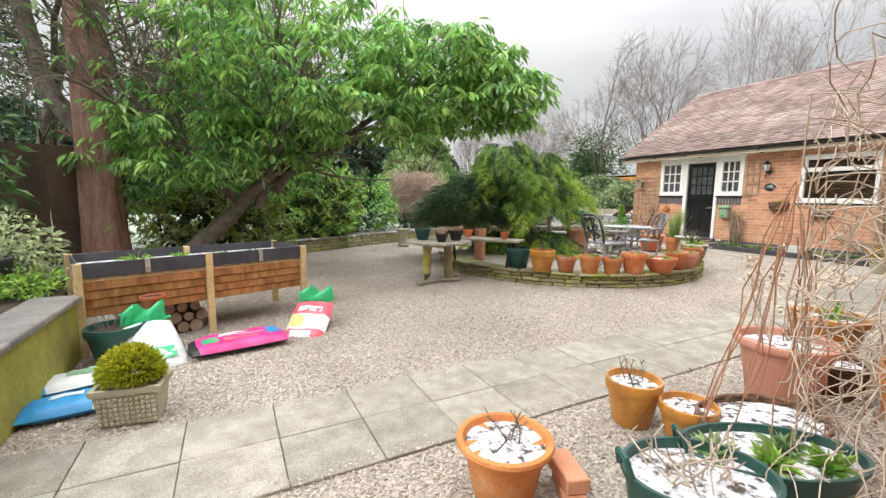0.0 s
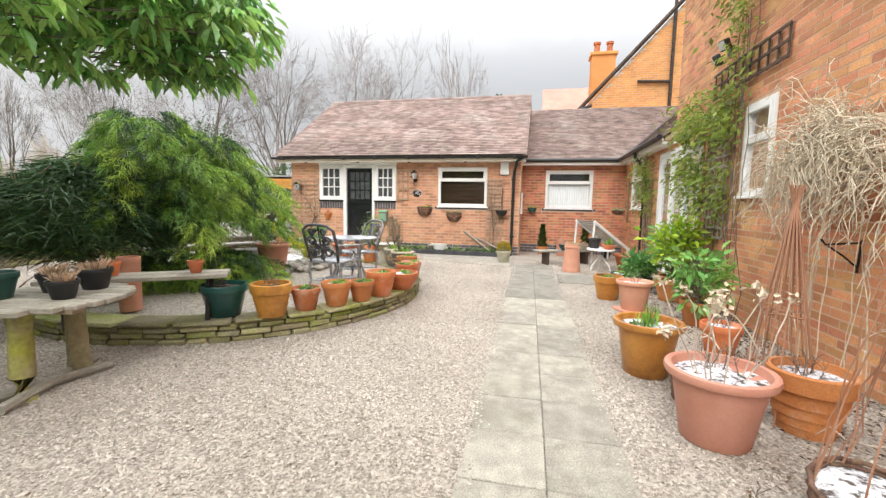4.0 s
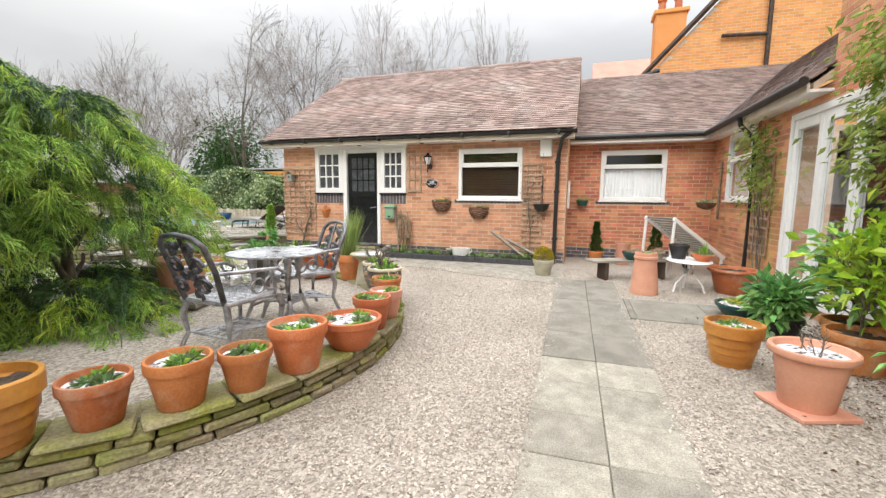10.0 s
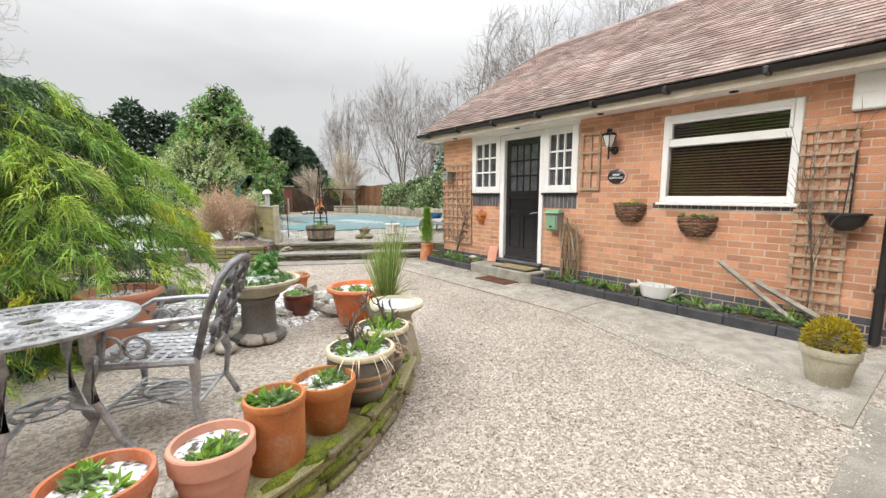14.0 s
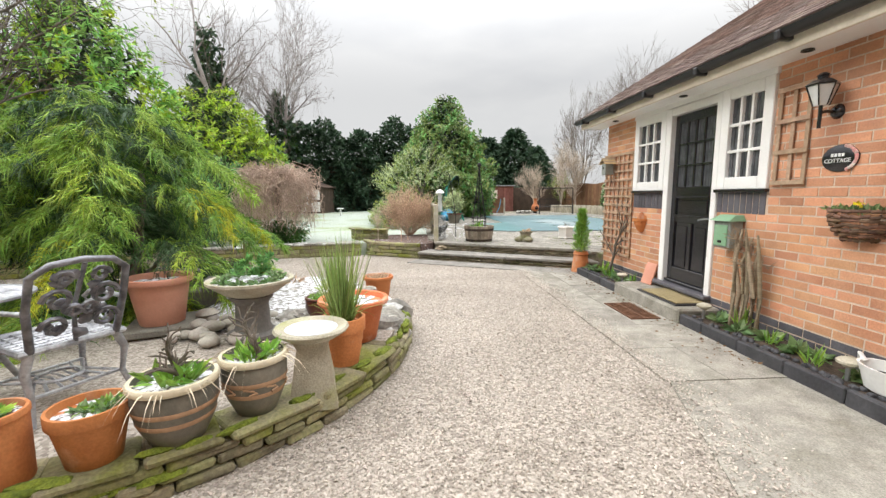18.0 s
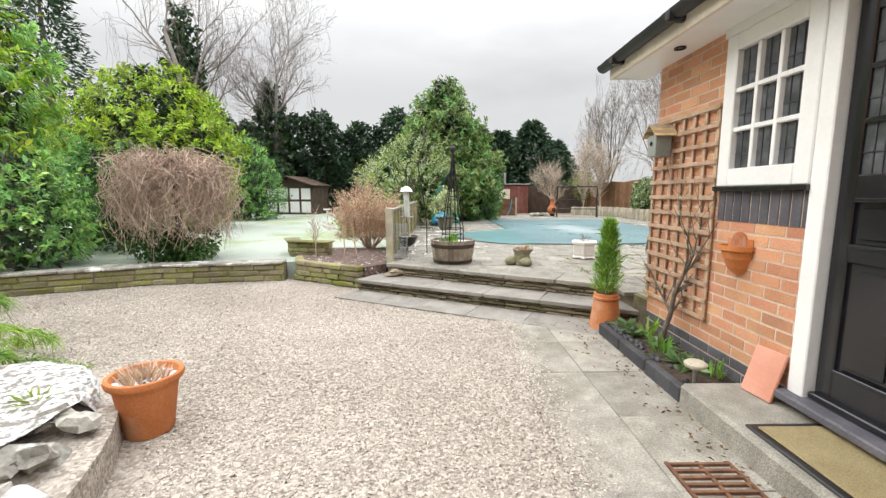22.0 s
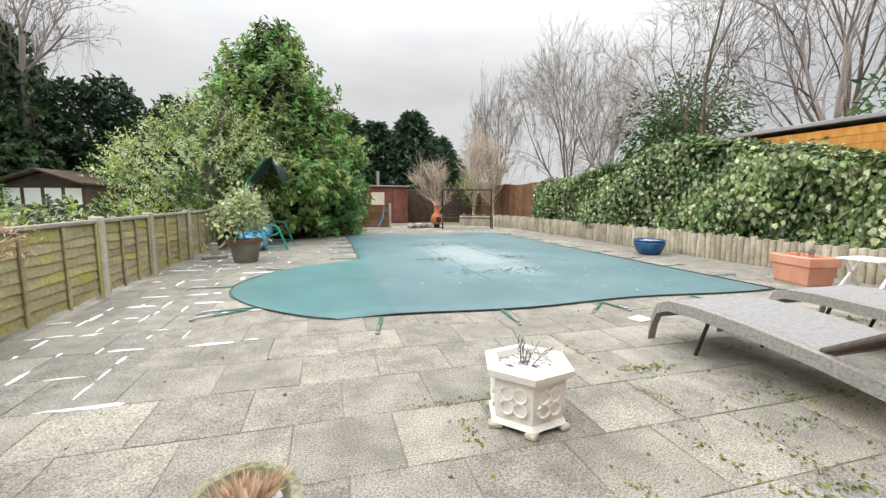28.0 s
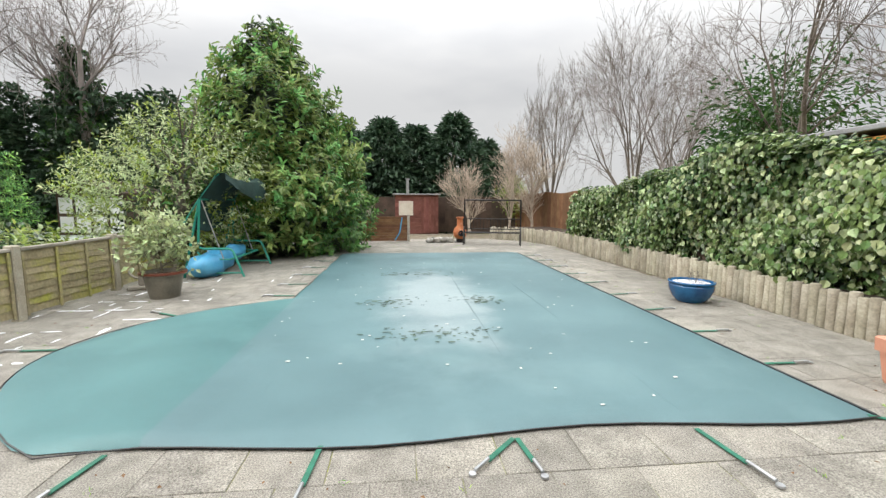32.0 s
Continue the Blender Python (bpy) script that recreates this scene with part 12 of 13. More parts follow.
# golden thread cypress in the round bed
cyp = thing("thread_cypress", 5.40, 6.68, BZ, 0, "drooping golden thread cypress spilling over the bed", "shrub")
rng = np.random.default_rng(91)
lay = {"deep": ([], []), "mid": ([], []), "fresh": ([], []), "tip": ([], [])}
for tier, (z, R_, count) in enumerate(((0.04, 1.36, 14), (0.22, 1.34, 13), (0.72, 1.22, 13), (1.02, 1.12, 13), (1.33, 0.98, 12), (1.60, 0.74, 11), (1.82, 0.42, 8))):
    for k in range(count):
        a = 6.2832 * (k + 0.5 * (tier % 2) + rng.uniform(-0.3, 0.3)) / count
        way = (a + 3.1416) % 6.2832 - 3.1416
        reach = R_ * rng.uniform(0.80, 1.10)
        if z < 0.7 and -1.15 < way < 0.25:
            reach *= 0.42                    # the pink pot stands here
        elif z < 0.7 and -2.9 < way < -1.9:
            reach *= 0.72
        elif z < 1.0 and 0.55 < way < 2.3:
            reach *= 1.0 + 0.62 * math.sin((way - 0.55) / 1.75 * 3.1416)     # long low boughs towards the lawn
        elif z > 0.6 and -1.1 < way < 0.35:
            reach *= 1.06
        elif z > 0.6 and abs(way) > 2.2:
            reach *= 0.80
        out = np.array([math.cos(a), math.sin(a), 0.0]); side = np.array([-out[1], out[0], 0.0])
        z0 = z + rng.normal(0, 0.05)
        # a second, shaded head stands behind
        mid_ = np.array([-0.62, 0.30, 0.12]) if z > 0.7 and k % 2 else np.zeros(3)
        glow = rng.random()
        arch = lambda t: z0 + 0.20 * math.sin(t * 2.3) - 0.44 * t ** 3
        n = 90
        t = 0.1 + 0.72 * rng.random(n)
        p = mid_ + out[None] * (reach * t)[:, None] + np.array([0, 0, z0 - 0.05]) + rng.normal(0, 0.08, (n, 3))
        lay["deep"][0].append(p); lay["deep"][1].append(out[None] * 0.5 + rng.normal(0, 0.5, (n, 3)))
        for j in range(15):
            t = 0.30 + 0.70 * (j + rng.random()) / 15
            foot = mid_ + out * (reach * t) + np.array([0, 0, arch(t)])
            sg = 1 if j % 2 else -1
            if j > 12:
                sg *= 0.3
            lat = out * rng.uniform(0.5, 0.9) + side * sg * rng.uniform(0.5, 1.0) + np.array([0, 0, 0.12])
            L = (0.36 - 0.17 * t) * rng.uniform(0.7, 1.25)
            n = 58
            u = rng.random(n) ** 0.8
            p = foot + lat[None] * (L * u)[:, None] - np.array([0, 0, 1.0]) * (0.55 * L * u * u)[:, None] + rng.normal(0, 0.013, (n, 3))
            d = lat[None] * 0.5 + np.array([0, 0, -0.12]) + rng.normal(0, 0.36, (n, 3))
            # outer sprays are fresh or golden, inner ones coloured dark for the shade there
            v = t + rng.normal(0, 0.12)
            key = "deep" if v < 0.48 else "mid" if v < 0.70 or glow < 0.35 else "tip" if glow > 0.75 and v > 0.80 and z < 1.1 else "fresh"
            lay[key][0].append(p); lay[key][1].append(d)
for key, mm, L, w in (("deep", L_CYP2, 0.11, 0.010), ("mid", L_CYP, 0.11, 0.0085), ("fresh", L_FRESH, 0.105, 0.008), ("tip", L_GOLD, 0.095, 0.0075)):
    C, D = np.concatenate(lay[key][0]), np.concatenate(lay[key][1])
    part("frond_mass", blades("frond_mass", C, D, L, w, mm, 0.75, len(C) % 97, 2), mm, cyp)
A, B, R0, R1, _ = limbs((0, 0, 0), (0.05, 0, 1.4), 0.06, 1, 0.7, 12, 3, 0.35, 0.2, 0.2, 0.05)
part("stem_mass", sticks("stems", A, B, np.maximum(R0, 0.01), np.maximum(R1, 0.006), TRUNK, 5), TRUNK, cyp)
jn = thing("dark_juniper", 4.35, 7.35, BZ, 0, "dark spreading juniper with bare brown lower stems", "shrub")
C = []
for k in range(420):
    a, q = rng.random() * 6.2832, rng.random()
    z = 0.55 + 0.85 * q; reach = (1.0 * math.sin(math.pi * (0.35 + 0.6 * q)) + 0.12) * rng.uniform(0.5, 1)
    C.append((reach * math.cos(a) * 1.0, reach * math.sin(a) * 0.8, z))
C = np.repeat(np.array(C), 44, 0)
aa = np.arctan2(C[:, 1], C[:, 0]) + rng.normal(0, 0.8, len(C))
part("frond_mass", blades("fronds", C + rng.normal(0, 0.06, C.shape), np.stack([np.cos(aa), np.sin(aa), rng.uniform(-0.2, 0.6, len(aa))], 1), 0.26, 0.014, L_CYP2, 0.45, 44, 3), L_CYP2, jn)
A, B, R0, R1, _ = limbs((0, 0, 0), (0.0, 0, 0.9), 0.04, 2, 1.0, 14, 4, 0.75, 0.3, 0.2, 0.0)
part("stem_mass", sticks("stems", A, B, np.maximum(R0, 0.008), np.maximum(R1, 0.005), WOOD, 5), WOOD, jn)

# weeping willow ball with an ivy skirt
wl_ = thing("weeping_willow", 5.05, 12.25, 0.1, 0, "small weeping willow with a dome of bare hanging twigs", "tree")
g = Geo(); g.tube([(0, 0, 0), (0.02, 0, 0.8), (0, 0, 1.5)], [0.06, 0.05, 0.06], 8); part("trunk", g, TRUNK, wl_, smooth=60)
P0, P1, RR = [], [], []
for k in range(760):
    a = rng.random() * 6.2832
    p = np.array([0.1 * math.cos(a), 0.1 * math.sin(a), 1.45])
    R_, z0 = rng.uniform(0.3, 0.95), rng.uniform(1.5, 1.92)
    fall = rng.uniform(0.7, 1.8)
    for s in range(8):
        t = (s + 1) / 8
        q = np.array([math.cos(a) * R_ * math.sin(min(1, t * 1.5) * 1.57), math.sin(a) * R_ * math.sin(min(1, t * 1.5) * 1.57), 1.45 + (z0 - 1.45) * math.sin(t * 3.1) - max(0, t - 0.4) * fall]) + rng.normal(0, 0.075, 3)
        a += rng.normal(0, 0.2)
        P0.append(p); P1.append(q); RR.append(0.006 - 0.0004 * s); p = q
part("twig_dome", sticks("hanging_twigs", P0, P1, np.array(RR), np.array(RR) * 0.9, mat("willow_twig", (0.36, 0.26, 0.20), (0.54, 0.42, 0.34), 3.0, 0.9, 0, 30, island=0.3, grain=0.1), 4), TWIG, wl_)
mass("ivy_mound", 5.0, 12.2, 0.2, 0.75, 0.5, 0.30, 2200, 0.08, 0.55, L_DEEP, 41, "dark ivy mound under the willow", 0.2)
g = Geo(); g.lathe([(0.12, 0), (0.14, 0.05), (0.10, 0.12), (0.12, 0.3), (0.17, 0.42), (0.18, 0.45), (0.14, 0.45)], 18)
solid("stone_urn", g, CAST_STONE, "small mossy stone urn at the foot of the low wall", "urn", m=pose(3.72, 9.75, 0), smooth=45)

# shrubs round the lawn and terrace
evergreen("evergreen_tree", 0.9, 12.6, 0.25, [(0.3, 0.9), (1.2, 1.3), (2.6, 1.5), (3.8, 1.3), (5.2, 0.3)], 900, 12, 0.17, 0.36, (L_BRIGHT, L_LIME, L_BRIGHT), 58, "bright green broadleaf evergreen tree at the lawn edge", droop=0.3, inner=0.4)
evergreen("lime_shrub", 0.7, 18.4, 0.25, [(0.1, 1.5), (1.0, 2.1), (2.4, 2.2), (3.6, 1.7), (4.6, 0.5)], 1500, 11, 0.17, 0.40, (L_LIME, L_LIME, L_OLIVE), 51, "large bright lime-green evergreen shrub", ragged=0.28)
mass("evergreen_shrub", 3.2, 13.4, 0.25, 0.95, 0.8, 0.75, 3600, 0.09, 0.45, L_DEEP, 52, "rounded dark green shrub beside the willow", 0.2)
evergreen("evergreen_shrub", 2.2, 14.8, 0.25, [(0.0, 0.9), (0.7, 1.25), (1.4, 1.1), (2.0, 0.4)], 420, 10, 0.14, 0.40, (L_LAUREL,), 53, "glossy evergreen at the lawn edge", "shrub")
evergreen("holly_tree", 9.5, 21.95, 0.2, [(0.2, 1.45), (1.2, 1.75), (2.3, 1.7), (3.2, 1.4), (4.0, 0.98), (4.7, 0.5), (5.2, 0.1)], 1900, 11, 0.18, 0.40, (L_HOLLY, L_HOLLY, L_LAUREL), 54, "tall dense holly-like evergreen beside the terrace", ragged=0.36, droop=0.25, length=0.34)
evergreen("holly_tree", 10.5, 22.3, 0.2, [(0.1, 1.1), (0.8, 1.35), (1.6, 1.2), (2.2, 0.4)], 420, 10, 0.16, 0.42, (L_LAUREL2, L_LAUREL), 59, "dark low evergreen growth below the holly", droop=0.2)
evergreen("olive_shrub", 8.35, 20.0, 0.2, [(0.3, 0.8), (1.0, 1.25), (1.8, 1.35), (2.4, 0.95), (2.85, 0.25)], 1050, 12, 0.085, 0.36, (L_GREY, L_GREY, L_OLIVE), 55, "grey-green loose shrub behind the swing seat", "shrub", ragged=0.5, up=0.4, length=0.42, inner=0.25)
evergreen("euonymus", 7.5, 16.9, 0.25, [(0.0, 0.75), (0.4, 0.85), (0.68, 0.65), (0.82, 0.25)], 420, 10, 0.085, 0.5, (L_IVY2, L_OLIVE), 56, "variegated shrub above the panel fence", "shrub", squash=1.9)
evergreen("narrow_conifer", 1.0, 23.3, 0.2, [(0.0, 1.25), (0.8, 1.5), (2.0, 1.3), (2.9, 0.8), (3.4, 0.2)], 950, 11, 0.13, 0.30, (L_LAUREL, L_LAUREL2, L_BRIGHT), 57, "broad bright green conifer by the lawn", ragged=0.3, droop=0.3)
# dried shrubs in the raised bed
DRY_TWIG = mat("buff_twig", (0.42, 0.28, 0.19), (0.58, 0.42, 0.31), 3.0, 0.9, 0.0, 30, island=0.25, grain=0.1)
for k, (x, y, rx, rz) in enumerate(((8.02, 13.35, 0.62, 0.66),)):
    t = thing("dry_hydrangea", x, y, 0.28, 0, "clump of buff dry stems with dead flower heads", "shrub", "dry shrubs")
    seg_, heads = [[], [], [], []], []
    for q in range(46):
        a = q * 2.4 + rng.uniform(-0.2, 0.2)
        out = rx * math.sqrt(rng.uniform(0.02, 1.0))
        A, B, R0, R1, tips = limbs((0.06 * math.cos(a), 0.06 * math.sin(a), 0), (out * math.cos(a), out * math.sin(a), rz * (1.35 - 0.75 * (out / rx) ** 2) * rng.uniform(0.85, 1.1)), 0.009, 2, 0.55, 900 + 20 * k + q, 2, 0.5, 0.4, 0.16, 0.3)
        for s, v_ in zip(seg_, (A, B, R0, R1)):
            s.append(v_)
        heads += [h_ for h_, _ in tips]
    part("stem_mass", sticks("stems", np.concatenate(seg_[0]), np.concatenate(seg_[1]), np.maximum(np.concatenate(seg_[2]), 0.0035), np.maximum(np.concatenate(seg_[3]), 0.003), DRY_TWIG, 4), DRY_TWIG, t)
    P = np.repeat(np.array(heads), 3, 0)
    part("dead_leaves", leaves("dead_leaves", P + rng.normal(0, 0.03, P.shape), rng.normal(0, 0.6, P.shape) + np.array([0, 0, 0.5]), 0.045, 0.35, L_DRY, 0.1, 0.4, k), L_DRY, t)
for k, (x, y) in enumerate(((7.85, 11.9), (8.0, 12.1))):
    bare_shrub("bare_shrub", x, y, 0.28, 0.62, 33 + 7 * k, "pruned bare shrub with knobbly stems in the raised bed", 0.011, 2, 2, 0.6, DRY_TWIG)
bare_shrub("bare_shrub", 7.3, 12.25, 0.28, 0.5, 34, "thin bare shrub in the raised bed", 0.010, 3, 2, 0.6, TWIG)
# snow fringe along gravel edges is in the wall stones; ivy hedge above the log edging
iv = thing("ivy_hedge", 0, 0, 0, 0, "long dense ivy hedge above the log edging", "hedge")
n = 48000
y = rng.uniform(10.2, 22.4, n)
h0 = np.interp(y, [10.2, 13.7, 14.6, 15.8, 17.3, 18.5, 20.7, 22.4], [1.72, 1.80, 1.93, 2.28, 2.40, 2.08, 1.82, 1.75]) + 0.06 * np.sin(y * 2.7) + 0.04 * np.sin(y * 6.1)
u = rng.random(n)
face = u < 0.66
z = np.where(face, 0.66 + (h0 - 0.66) * rng.random(n) ** 0.9, h0 + rng.normal(0, 0.05, n))
bul = 0.13 * np.sin(y * 2.1 + z * 3) + 0.08 * np.sin(y * 5.3 - z * 4)
x = np.where(face, 17.28 + 0.10 * (z - 1.4) ** 2 + bul + rng.normal(0, 0.06, n), 17.3 + rng.random(n) * 0.9)
y = y + rng.normal(0, 0.03, n)
D = np.stack([np.where(face, -0.25, -0.6), rng.normal(0, 0.45, n), np.where(face, -0.8, -0.1)], 1)
N = np.stack([np.where(face, -0.9, -0.35), rng.normal(0, 0.4, n), np.where(face, 0.45, 0.9)], 1)
P = np.stack([x, y, z], 1)
# leaves set further in get the dark colour for shade inside the hedge
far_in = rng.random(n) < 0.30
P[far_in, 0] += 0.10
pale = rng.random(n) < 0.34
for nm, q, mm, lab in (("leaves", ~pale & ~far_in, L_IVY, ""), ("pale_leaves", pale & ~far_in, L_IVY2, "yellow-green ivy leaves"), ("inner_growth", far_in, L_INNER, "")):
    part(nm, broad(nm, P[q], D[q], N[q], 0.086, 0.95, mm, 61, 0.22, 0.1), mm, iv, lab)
# plain dark box stands in for the shaded inside of the hedge
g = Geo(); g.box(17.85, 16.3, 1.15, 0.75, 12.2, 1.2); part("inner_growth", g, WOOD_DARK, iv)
# far evergreen screen
def conifer(x, y, h, r, seed, label, lmat=None, n=5200, z0=0.1):
    t = thing("conifer", x, y, 0.1, 0, label, "tree", "dark conifers")
    q = np.random.default_rng(seed)
    whorl = q.integers(0, 26, n)
    zz = (z0 + (1 - z0) * (whorl / 26.0) ** 0.9) * h
    a = q.random(n) * 6.2832
    lim = r * np.minimum(1.0, 1.25 * (1 - zz / h) ** 0.7) + 0.08
    s = lim * (0.35 + 0.65 * q.random(n)) * (0.7 + 0.45 * np.sin(a * 5 + whorl * 2.3) ** 2)
    P = np.stack([s * np.cos(a), s * np.sin(a), zz - 0.16 * s + q.normal(0, 0.07, n)], 1)
    D = np.stack([np.cos(a), np.sin(a), q.uniform(-0.1, 0.5, n)], 1)
    part("foliage", leaves("foliage", P, D, 0.34, 0.34, lmat or L_DARK, 0.25, 0.4, seed), lmat or L_DARK, t)
    g = Geo(); g.tube([(0, 0, -0.4), (0, 0, h * 0.95)], [0.03 * h, 0.01], 7); part("trunk", g, TRUNK, t)


for k, (x, y, h, r) in enumerate(((15.4, 33.0, 5.9, 2.6), (13.4, 33.2, 5.3, 2.7), (11.8, 32.6, 5.5, 2.6), (17.2, 34, 4.7, 2.3), (10.2, 33.6, 5.0, 2.5))):
    conifer(x, y, h, r, 200 + k, "dark green conifer beyond the far fence", None, 9000)
scr = thing("conifer_screen", 0, 0, 0, 0, "tall dark evergreen hedge closing the lawn", "hedge")
n = 46000
x = rng.uniform(-16, 10.5, n); top = 5.7 + 0.5 * np.sin(x * 1.1) + 0.35 * np.sin(x * 2.9 + 1)
z = top * rng.random(n) ** 0.75
P = np.stack([x, 30.6 + 0.45 * np.sin(x * 3 + z * 2) + rng.normal(0, 0.25, n) + 0.15 * z, z], 1)
part("foliage", leaves("foliage", P, np.stack([rng.normal(0, 0.4, n), np.full(n, -0.8), np.full(n, 0.3)], 1), 0.34, 0.42, L_DARK, 0.2, 0.5, 71), L_DARK, scr)
# plain dark box gives the evergreen hedge its shaded depth
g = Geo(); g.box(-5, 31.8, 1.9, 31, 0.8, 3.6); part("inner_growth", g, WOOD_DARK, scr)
# ivy-clad trees on the lawn side
for k, (x, y, h, r, lean, prof) in enumerate(((-0.7, 30.2, 11.5, 0.20, (1.5, 0), [(0.0, 1.1), (2.0, 1.0), (4.0, 0.75), (6.0, 0.5), (7.4, 0.12)]), (-2.4, 25.5, 13.5, 0.22, (0.5, 0), [(0.0, 1.3), (2.5, 1.1), (4.5, 0.85), (7.0, 0.6), (9.5, 0.15)]), (-4.0, 28.0, 12, 0.24, (0.6, 0), [(0.0, 1.2), (3.0, 1.0), (6.0, 0.6), (8.0, 0.2)]))):
    bare_tree((x, y, 0.2), h * 1.1, r, 300 + k, "tall birch hung with ivy", 4, 0.55, 2 if k else 3, lean, 0.55, 0.25, None, 0.45, 0.006, "ivy_clad_birch", 3, 110)
    evergreen("ivy_column", x + lean[0] * 0.25, y - 0.1, 0.2, prof, 620, 9, 0.22, 0.55, (L_DARK, L_DARK, L_DEEP), 310 + k, "thick ivy covering a tree trunk", "ivy", ragged=0.55, up=0.1, droop=0.4, grain_=1.8)

conifer(-10.0, 27.0, 13.0, 3.0, 402, "tall dark conifer on the far side of the lawn", None, 5000)
# bare trees to the right of the pool and behind the cottage
for k, (x, y, h, w, lean) in enumerate(((26.0, 24.4, 12.5, 4.6, -0.12), (28.0, 20.5, 13.0, 4.6, -0.15))):
    dome_tree((x, y, 0), h, w, 2.6, 502 + k, "tall bare winter tree beyond the boundary", TWIG_MID, 4, 0.26, 0.007, lean)
for k, (x, y, h, w) in enumerate(((25.2, 33.0, 11.8, 4.6), (22.6, 38.5, 10.0, 2.6), (30.0, 36.0, 10.5, 3.6))):
    dome_tree((x, y, 0), h, w, 1.4, 520 + k, "round-crowned bare winter tree beyond the boundary", TWIG_MID, 8, 0.18, 0.006)
for k, (x, y, h, w, n) in enumerate(((25.0, 19.0, 11.6, 5.0, 6), (25.5, 13.4, 12.0, 4.4, 6), (27.0, 11.0, 11.8, 3.8, 5), (26.5, 7.2, 11.4, 1.9, 4), (26.0, 31.0, 10.6, 4.4, 6), (33.0, 16.5, 12.5, 5.0, 6))):
    dome_tree((x, y, 0), h, w, 3.0, 600 + k, "slender bare birch behind the cottage", None, n, 0.17, 0.005)
conifer(33.0, 5.4, 9.5, 1.8, 403, "small green conifer behind the cottage", L_DEEP, 2600, 0.45)
mass("evergreen_tree", 26.6, 26.0, 0, 2.3, 2.3, 3.3, 12000, 0.26, 0.34, L_DEEP, 64, "drooping green conifer beyond the hedge", 0.5, 30, "tree", rough=0.45)
mass("evergreen_tree", 22.5, 14.5, 0, 2.2, 2.2, 2.7, 6000, 0.2, 0.36, L_DEEP, 62, "dark evergreen seen above the outbuilding", 0.3, 20, "tree", rough=0.4)
for k, (x, y, h) in enumerate(((16.6, 26.4, 3.7), (15.2, 26.8, 2.8), (17.4, 26.2, 3.4))):
    bare_tree((x, y, 0.4), h, 0.06, 700 + k, "small pale multi-stemmed bare tree at the far end", 3, 0.5, 3, (0.2 * (-1) ** k, 0), 0.66, 0.5, TWIG, 0.1, 0.006)
mass("evergreen_shrub", 17.3, 28.6, 0.2, 0.9, 0.8, 1.25, 3000, 0.10, 0.4, L_OLIVE, 63, "olive-green shrub behind the brown fence", 0.2)
# snow left in the joints beside the panel fence
snow_lines = Geo()
for k in range(110):
    x, y = 8.72 + abs(random.gauss(0, 0.75)), random.uniform(12.2, 18.5)
    if random.random() < 0.55:
        y = round((y - 9.09) / 0.41) * 0.41 + 9.09 + random.uniform(-0.02, 0.02)
        snow_lines.blob(x, y, TZ + 0.001, random.uniform(0.03, 0.13), random.uniform(0.006, 0.016), 0.005, 0.5, 12, 4, k)
    else:
        x = round((x - 8.47) / 0.2125) * 0.2125 + 8.47 + random.uniform(-0.02, 0.02)
        snow_lines.blob(x, y, TZ + 0.001, random.uniform(0.006, 0.015), random.uniform(0.03, 0.11), 0.005, 0.5, 12, 4, k)
solid("snow_remains", snow_lines, SNOW, "thin remains of snow in the terrace joints", "snow", "stuff", smooth=70)
# grass tufts in terrace joints
n = 900
p = np.stack([rng.uniform(8.8, 16.8, n), rng.uniform(10.6, 24, n), np.full(n, TZ)], 1)
across = rng.random(n) < 0.55
p[:, 1] = np.where(across, np.round((p[:, 1] - 9.09) / 0.41) * 0.41 + 9.09 + rng.normal(0, 0.012, n), p[:, 1])
p[:, 0] = np.where(across, p[:, 0], np.round((p[:, 0] - 8.47) / 0.2125) * 0.2125 + 8.47 + rng.normal(0, 0.01, n))
keep = (rng.random(n) < 0.5 + 0.5 * np.sin(p[:, 0] * 1.7 + p[:, 1])) & ~((p[:, 0] > 9.6) & (p[:, 0] < 15.6) & (p[:, 1] > 13.4) & (p[:, 1] < 21.4))
keep &= p[:, 1] > 11.4 - (p[:, 0] - 8.6) * 0.6
p = np.repeat(p[keep], 5, 0)
solid("joint_grass", blades("joint_grass", p + rng.normal(0, 0.012, p.shape) * np.array([1, 1, 0]), rng.normal(0, 0.5, p.shape) + np.array([0, 0, 1]), 0.035, 0.004, L_HERB, 0.4, 3, 2), L_HERB, "small grass tufts in the terrace joints", "grass", "stuff")

# ---- gravel stones near the walk, and the bricks that can be picked apart ----
rng = np.random.default_rng(2)
n = 470000
px, py = rng.uniform(-1.1, 10.9, n), rng.uniform(0.02, 11.7, n)
pl_ = py - 0.0161 * px
ok = ~((pl_ > 1.745 + 0.03 * np.abs(rng.normal(0, 1, n))) & (pl_ < 2.585 - 0.03 * np.abs(rng.normal(0, 1, n))) & (px < 9.76)) & ~((px > 7.69) & (px < 8.63) & (py < 1.9)) & ~((px > 9.95 + np.abs(rng.normal(0, 0.07, n))) & (py > 2.7))
ok &= ~((px > 9.28) & (py > 2.72) & (py < 5.2) & (px > 9.3 + np.clip((py - 2.75) * 0.24, 0, 0.66)))
ok &= ((px - BC[0]) ** 2 + (py - BC[1]) ** 2 > (BR - 0.02) ** 2)
ok &= ~((px > 8.1) & (py > 10.98 - (px - 8.2) * 0.68)) & (py < 7.9 + (px + 1.65) * 0.53) & ~((px > 6.9) & (py > 11.75 - (px - 7) * 0.55))
px, py = px[ok], py[ok]
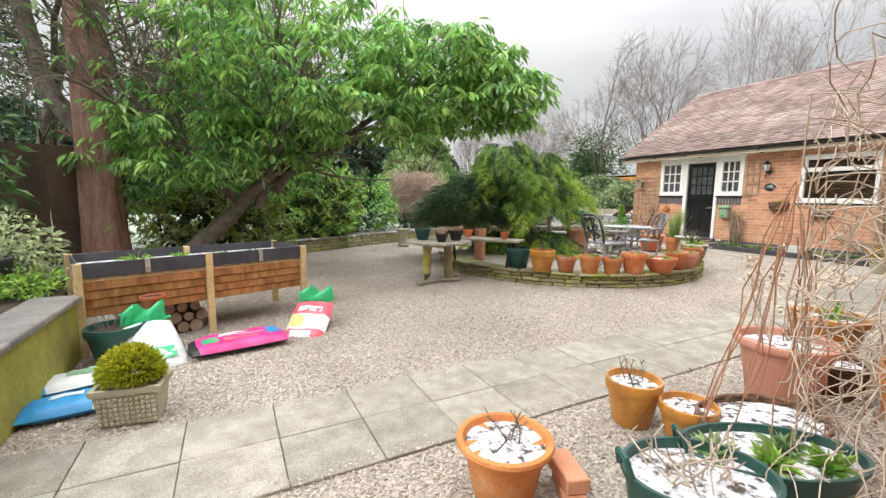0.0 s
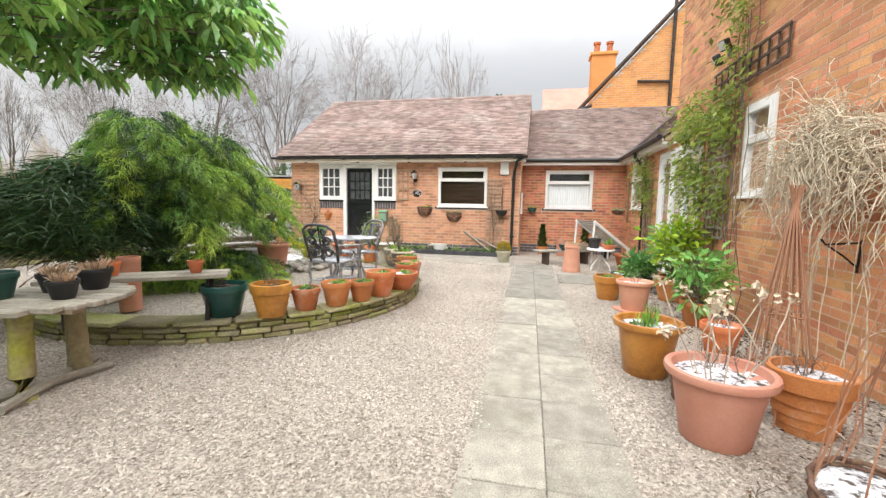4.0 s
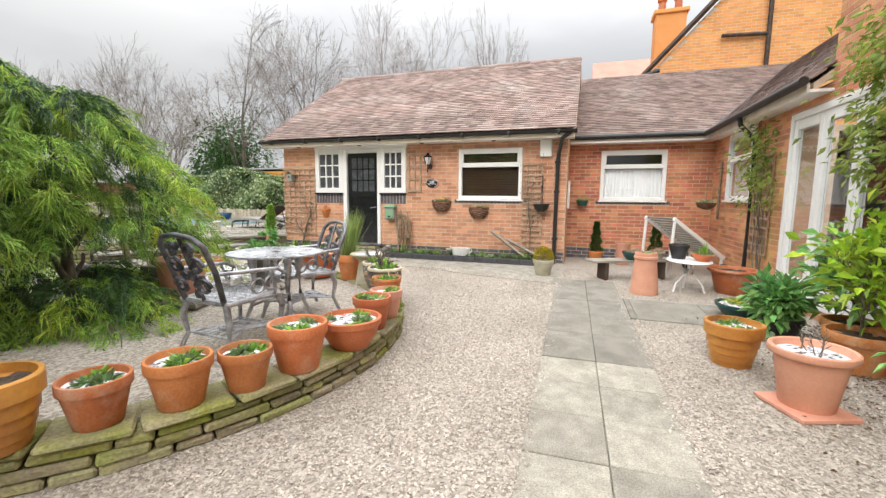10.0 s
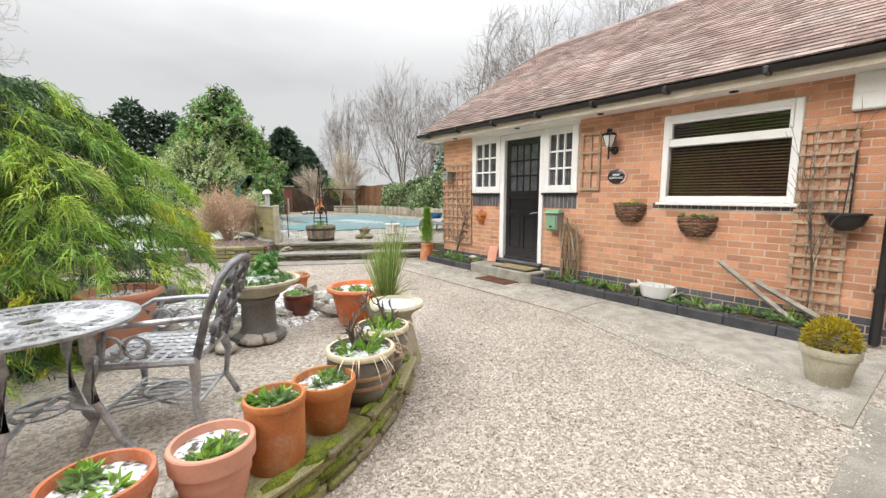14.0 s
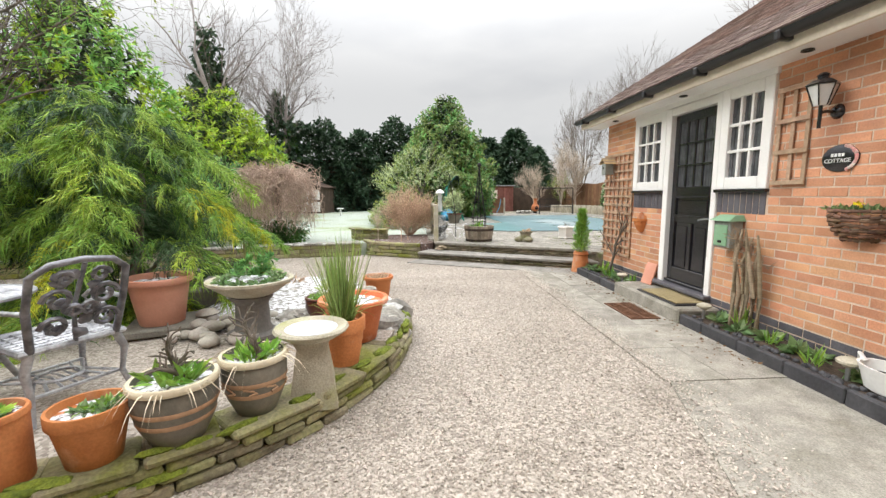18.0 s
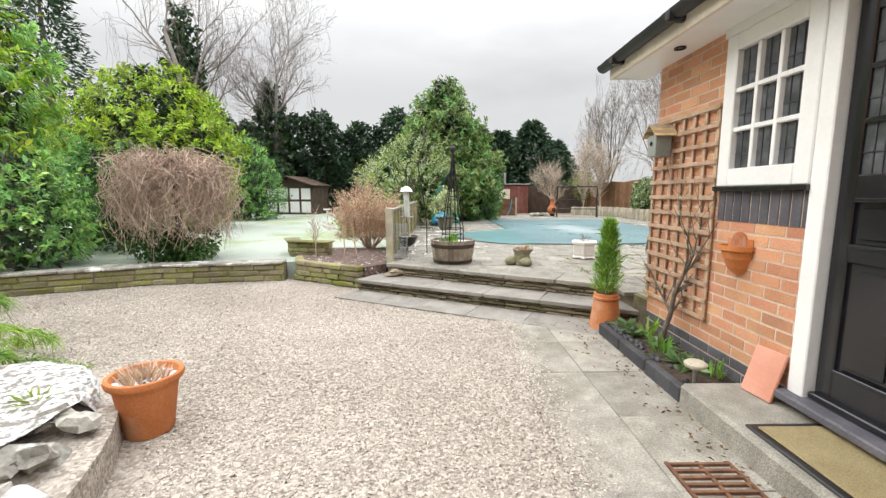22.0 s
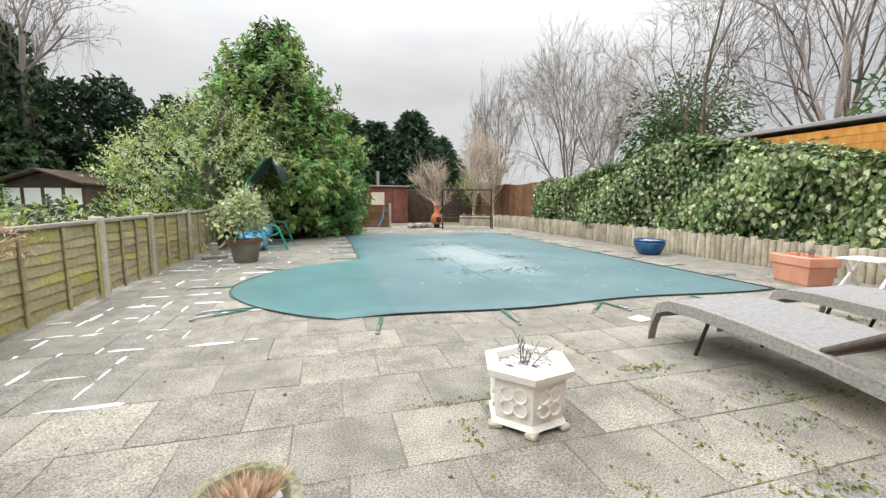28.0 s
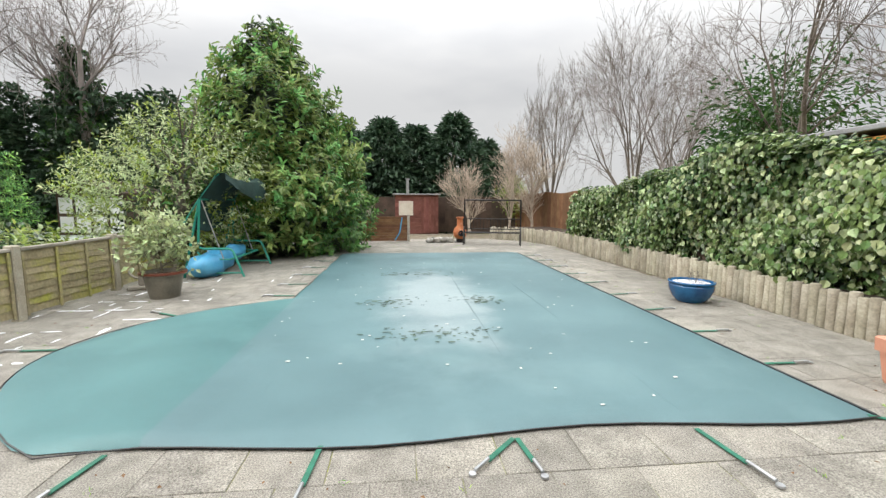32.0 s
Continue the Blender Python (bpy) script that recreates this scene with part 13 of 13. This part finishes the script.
# fringe of stray stones on the path edges
ex = rng.uniform(-1, 9.5, 2400); ey = np.where(rng.random(2400) < 0.5, 1.752 + np.abs(rng.normal(0, 0.04, 2400)), 2.578 - np.abs(rng.normal(0, 0.04, 2400))) + 0.0161 * ex
k = 5200
fx, fy = 9.95 + np.abs(rng.normal(0, 0.11, k)), rng.uniform(5.2, 9.6, k)
gx, gy = rng.normal(9.45, 0.16, k // 2), rng.uniform(2.8, 5.2, k // 2)
fx, fy = np.concatenate([fx, gx + np.clip((gy - 2.75) * 0.2, 0, 0.5)]), np.concatenate([fy, gy])
ex, ey = np.concatenate([ex, fx]), np.concatenate([ey, fy])
lift = np.concatenate([np.zeros(len(px)), np.full(len(ex), 0.013)])
px, py = np.concatenate([px, ex]), np.concatenate([py, ey])
m_ = len(px)
s = rng.gamma(7.0, 0.00066, m_) + 0.0026
ang = rng.random(m_) * 6.2832
sx, sy, sz = s * rng.uniform(0.9, 1.5, m_), s * rng.uniform(0.6, 1.0, m_), s * rng.uniform(0.4, 0.75, m_)
tilt = rng.normal(0, 0.35, (m_, 2))
corner = np.array([(1, 0, 0), (0, 1, 0), (-1, 0, 0), (0, -1, 0), (0.25, 0.2, 1)], float)
V = corner[None] * (1 + rng.uniform(-0.25, 0.25, (m_, 5, 3)))
V = V * np.stack([sx, sy, sz], 1)[:, None, :]
V[:, :, 2] += V[:, :, 0] * tilt[:, :1] + V[:, :, 1] * tilt[:, 1:]
ca, sa = np.cos(ang)[:, None], np.sin(ang)[:, None]
X, Y = V[:, :, 0] * ca - V[:, :, 1] * sa, V[:, :, 0] * sa + V[:, :, 1] * ca
V = np.stack([X + px[:, None], Y + py[:, None], V[:, :, 2] + (sz * 0.35 + lift - 0.002)[:, None]], 2).reshape(-1, 3)
F = (np.arange(m_)[:, None, None] * 5 + np.array([(0, 1, 4), (1, 2, 4), (2, 3, 4), (3, 0, 4)])[None]).reshape(-1, 3)
solid("gravel", raw_mesh("gravel", V, F, PEBBLE), PEBBLE, "loose pale angular gravel stones", "gravel", "stuff")
# moss in the damp joints beside the loungers and planters
k = 2600
c_ = np.stack([rng.uniform(11.2, 16.2, 70), rng.uniform(10.3, 12.6, 70)], 1)
c_ = c_[behind_edge(c_[:, 0], c_[:, 1], 0.25) > 0]
q = rng.integers(0, len(c_), k)
P = np.stack([c_[q, 0] + rng.normal(0, 0.10, k) * (q % 2 + 0.25), c_[q, 1] + rng.normal(0, 0.10, k) * (1.25 - q % 2), np.full(k, TZ + 0.003)], 1)
P = P[(behind_edge(P[:, 0], P[:, 1], 0.05) > 0) & (P[:, 1] < 13.2)]
solid("moss", leaves("moss", P, rng.normal(0, 1, P.shape) * np.array([1, 1, 0.1]) + np.array([0, 0, 0.25]), 0.018, 0.7, MOSS, 0, 0.2, 23), None, "low yellow-green moss on the terrace paving", "moss", "stuff")
# crumbs of soil, twigs and leaf on the terrace and steps
k = 900
P = np.stack([rng.uniform(9.0, 16.8, k), rng.uniform(10.6, 21.5, k), np.full(k, TZ + 0.004)], 1)
P = P[(behind_edge(P[:, 0], P[:, 1], 0.05) > 0) & ~((P[:, 0] > 9.7) & (P[:, 0] < 15.6) & (P[:, 1] > 13.4))]
solid("terrace_litter", leaves("terrace_litter", P, rng.normal(0, 1, P.shape) * np.array([1, 1, 0.12]), 0.022, 0.6, WOOD_BROWN, 0, 0.1, 19), None, "dead leaf crumbs on the terrace", "leaves", "stuff")
# dead leaves blown against the border edging
k = 260
P = np.stack([10.85 - np.abs(rng.normal(0, 0.16, k)), rng.uniform(5.4, 9.5, k), np.full(k, 0.018)], 1)
solid("leaf_litter", leaves("leaf_litter", P, rng.normal(0, 1, P.shape) * np.array([1, 1, 0.15]), 0.03, 0.5, WOOD_BROWN, 0, 0.1, 9), None, "dead brown leaves along the border edging", "leaves", "stuff")
# litter of small dark leaf bits under the pots by the house wall
k = 2600
lx, ly = rng.uniform(2.2, 8.0, k), np.abs(rng.normal(0.1, 0.45, k)) + 0.02
ok = ly < 1.5
P = np.stack([lx[ok], ly[ok], np.full(ok.sum(), 0.022)], 1)
solid("leaf_litter", leaves("leaf_litter", P, rng.normal(0, 1, P.shape) * np.array([1, 1, 0.2]), 0.032, 0.5, mat("dead_leaf", (0.09, 0.05, 0.03), (0.2, 0.12, 0.07), 3, 0.9, 0, 30, island=0.4, grain=0.1), 0, 0.1, 8), None, "scattered dark dead leaves", "leaves", "stuff")
brick_parts(near_bricks, BRICK, wall_cottage)
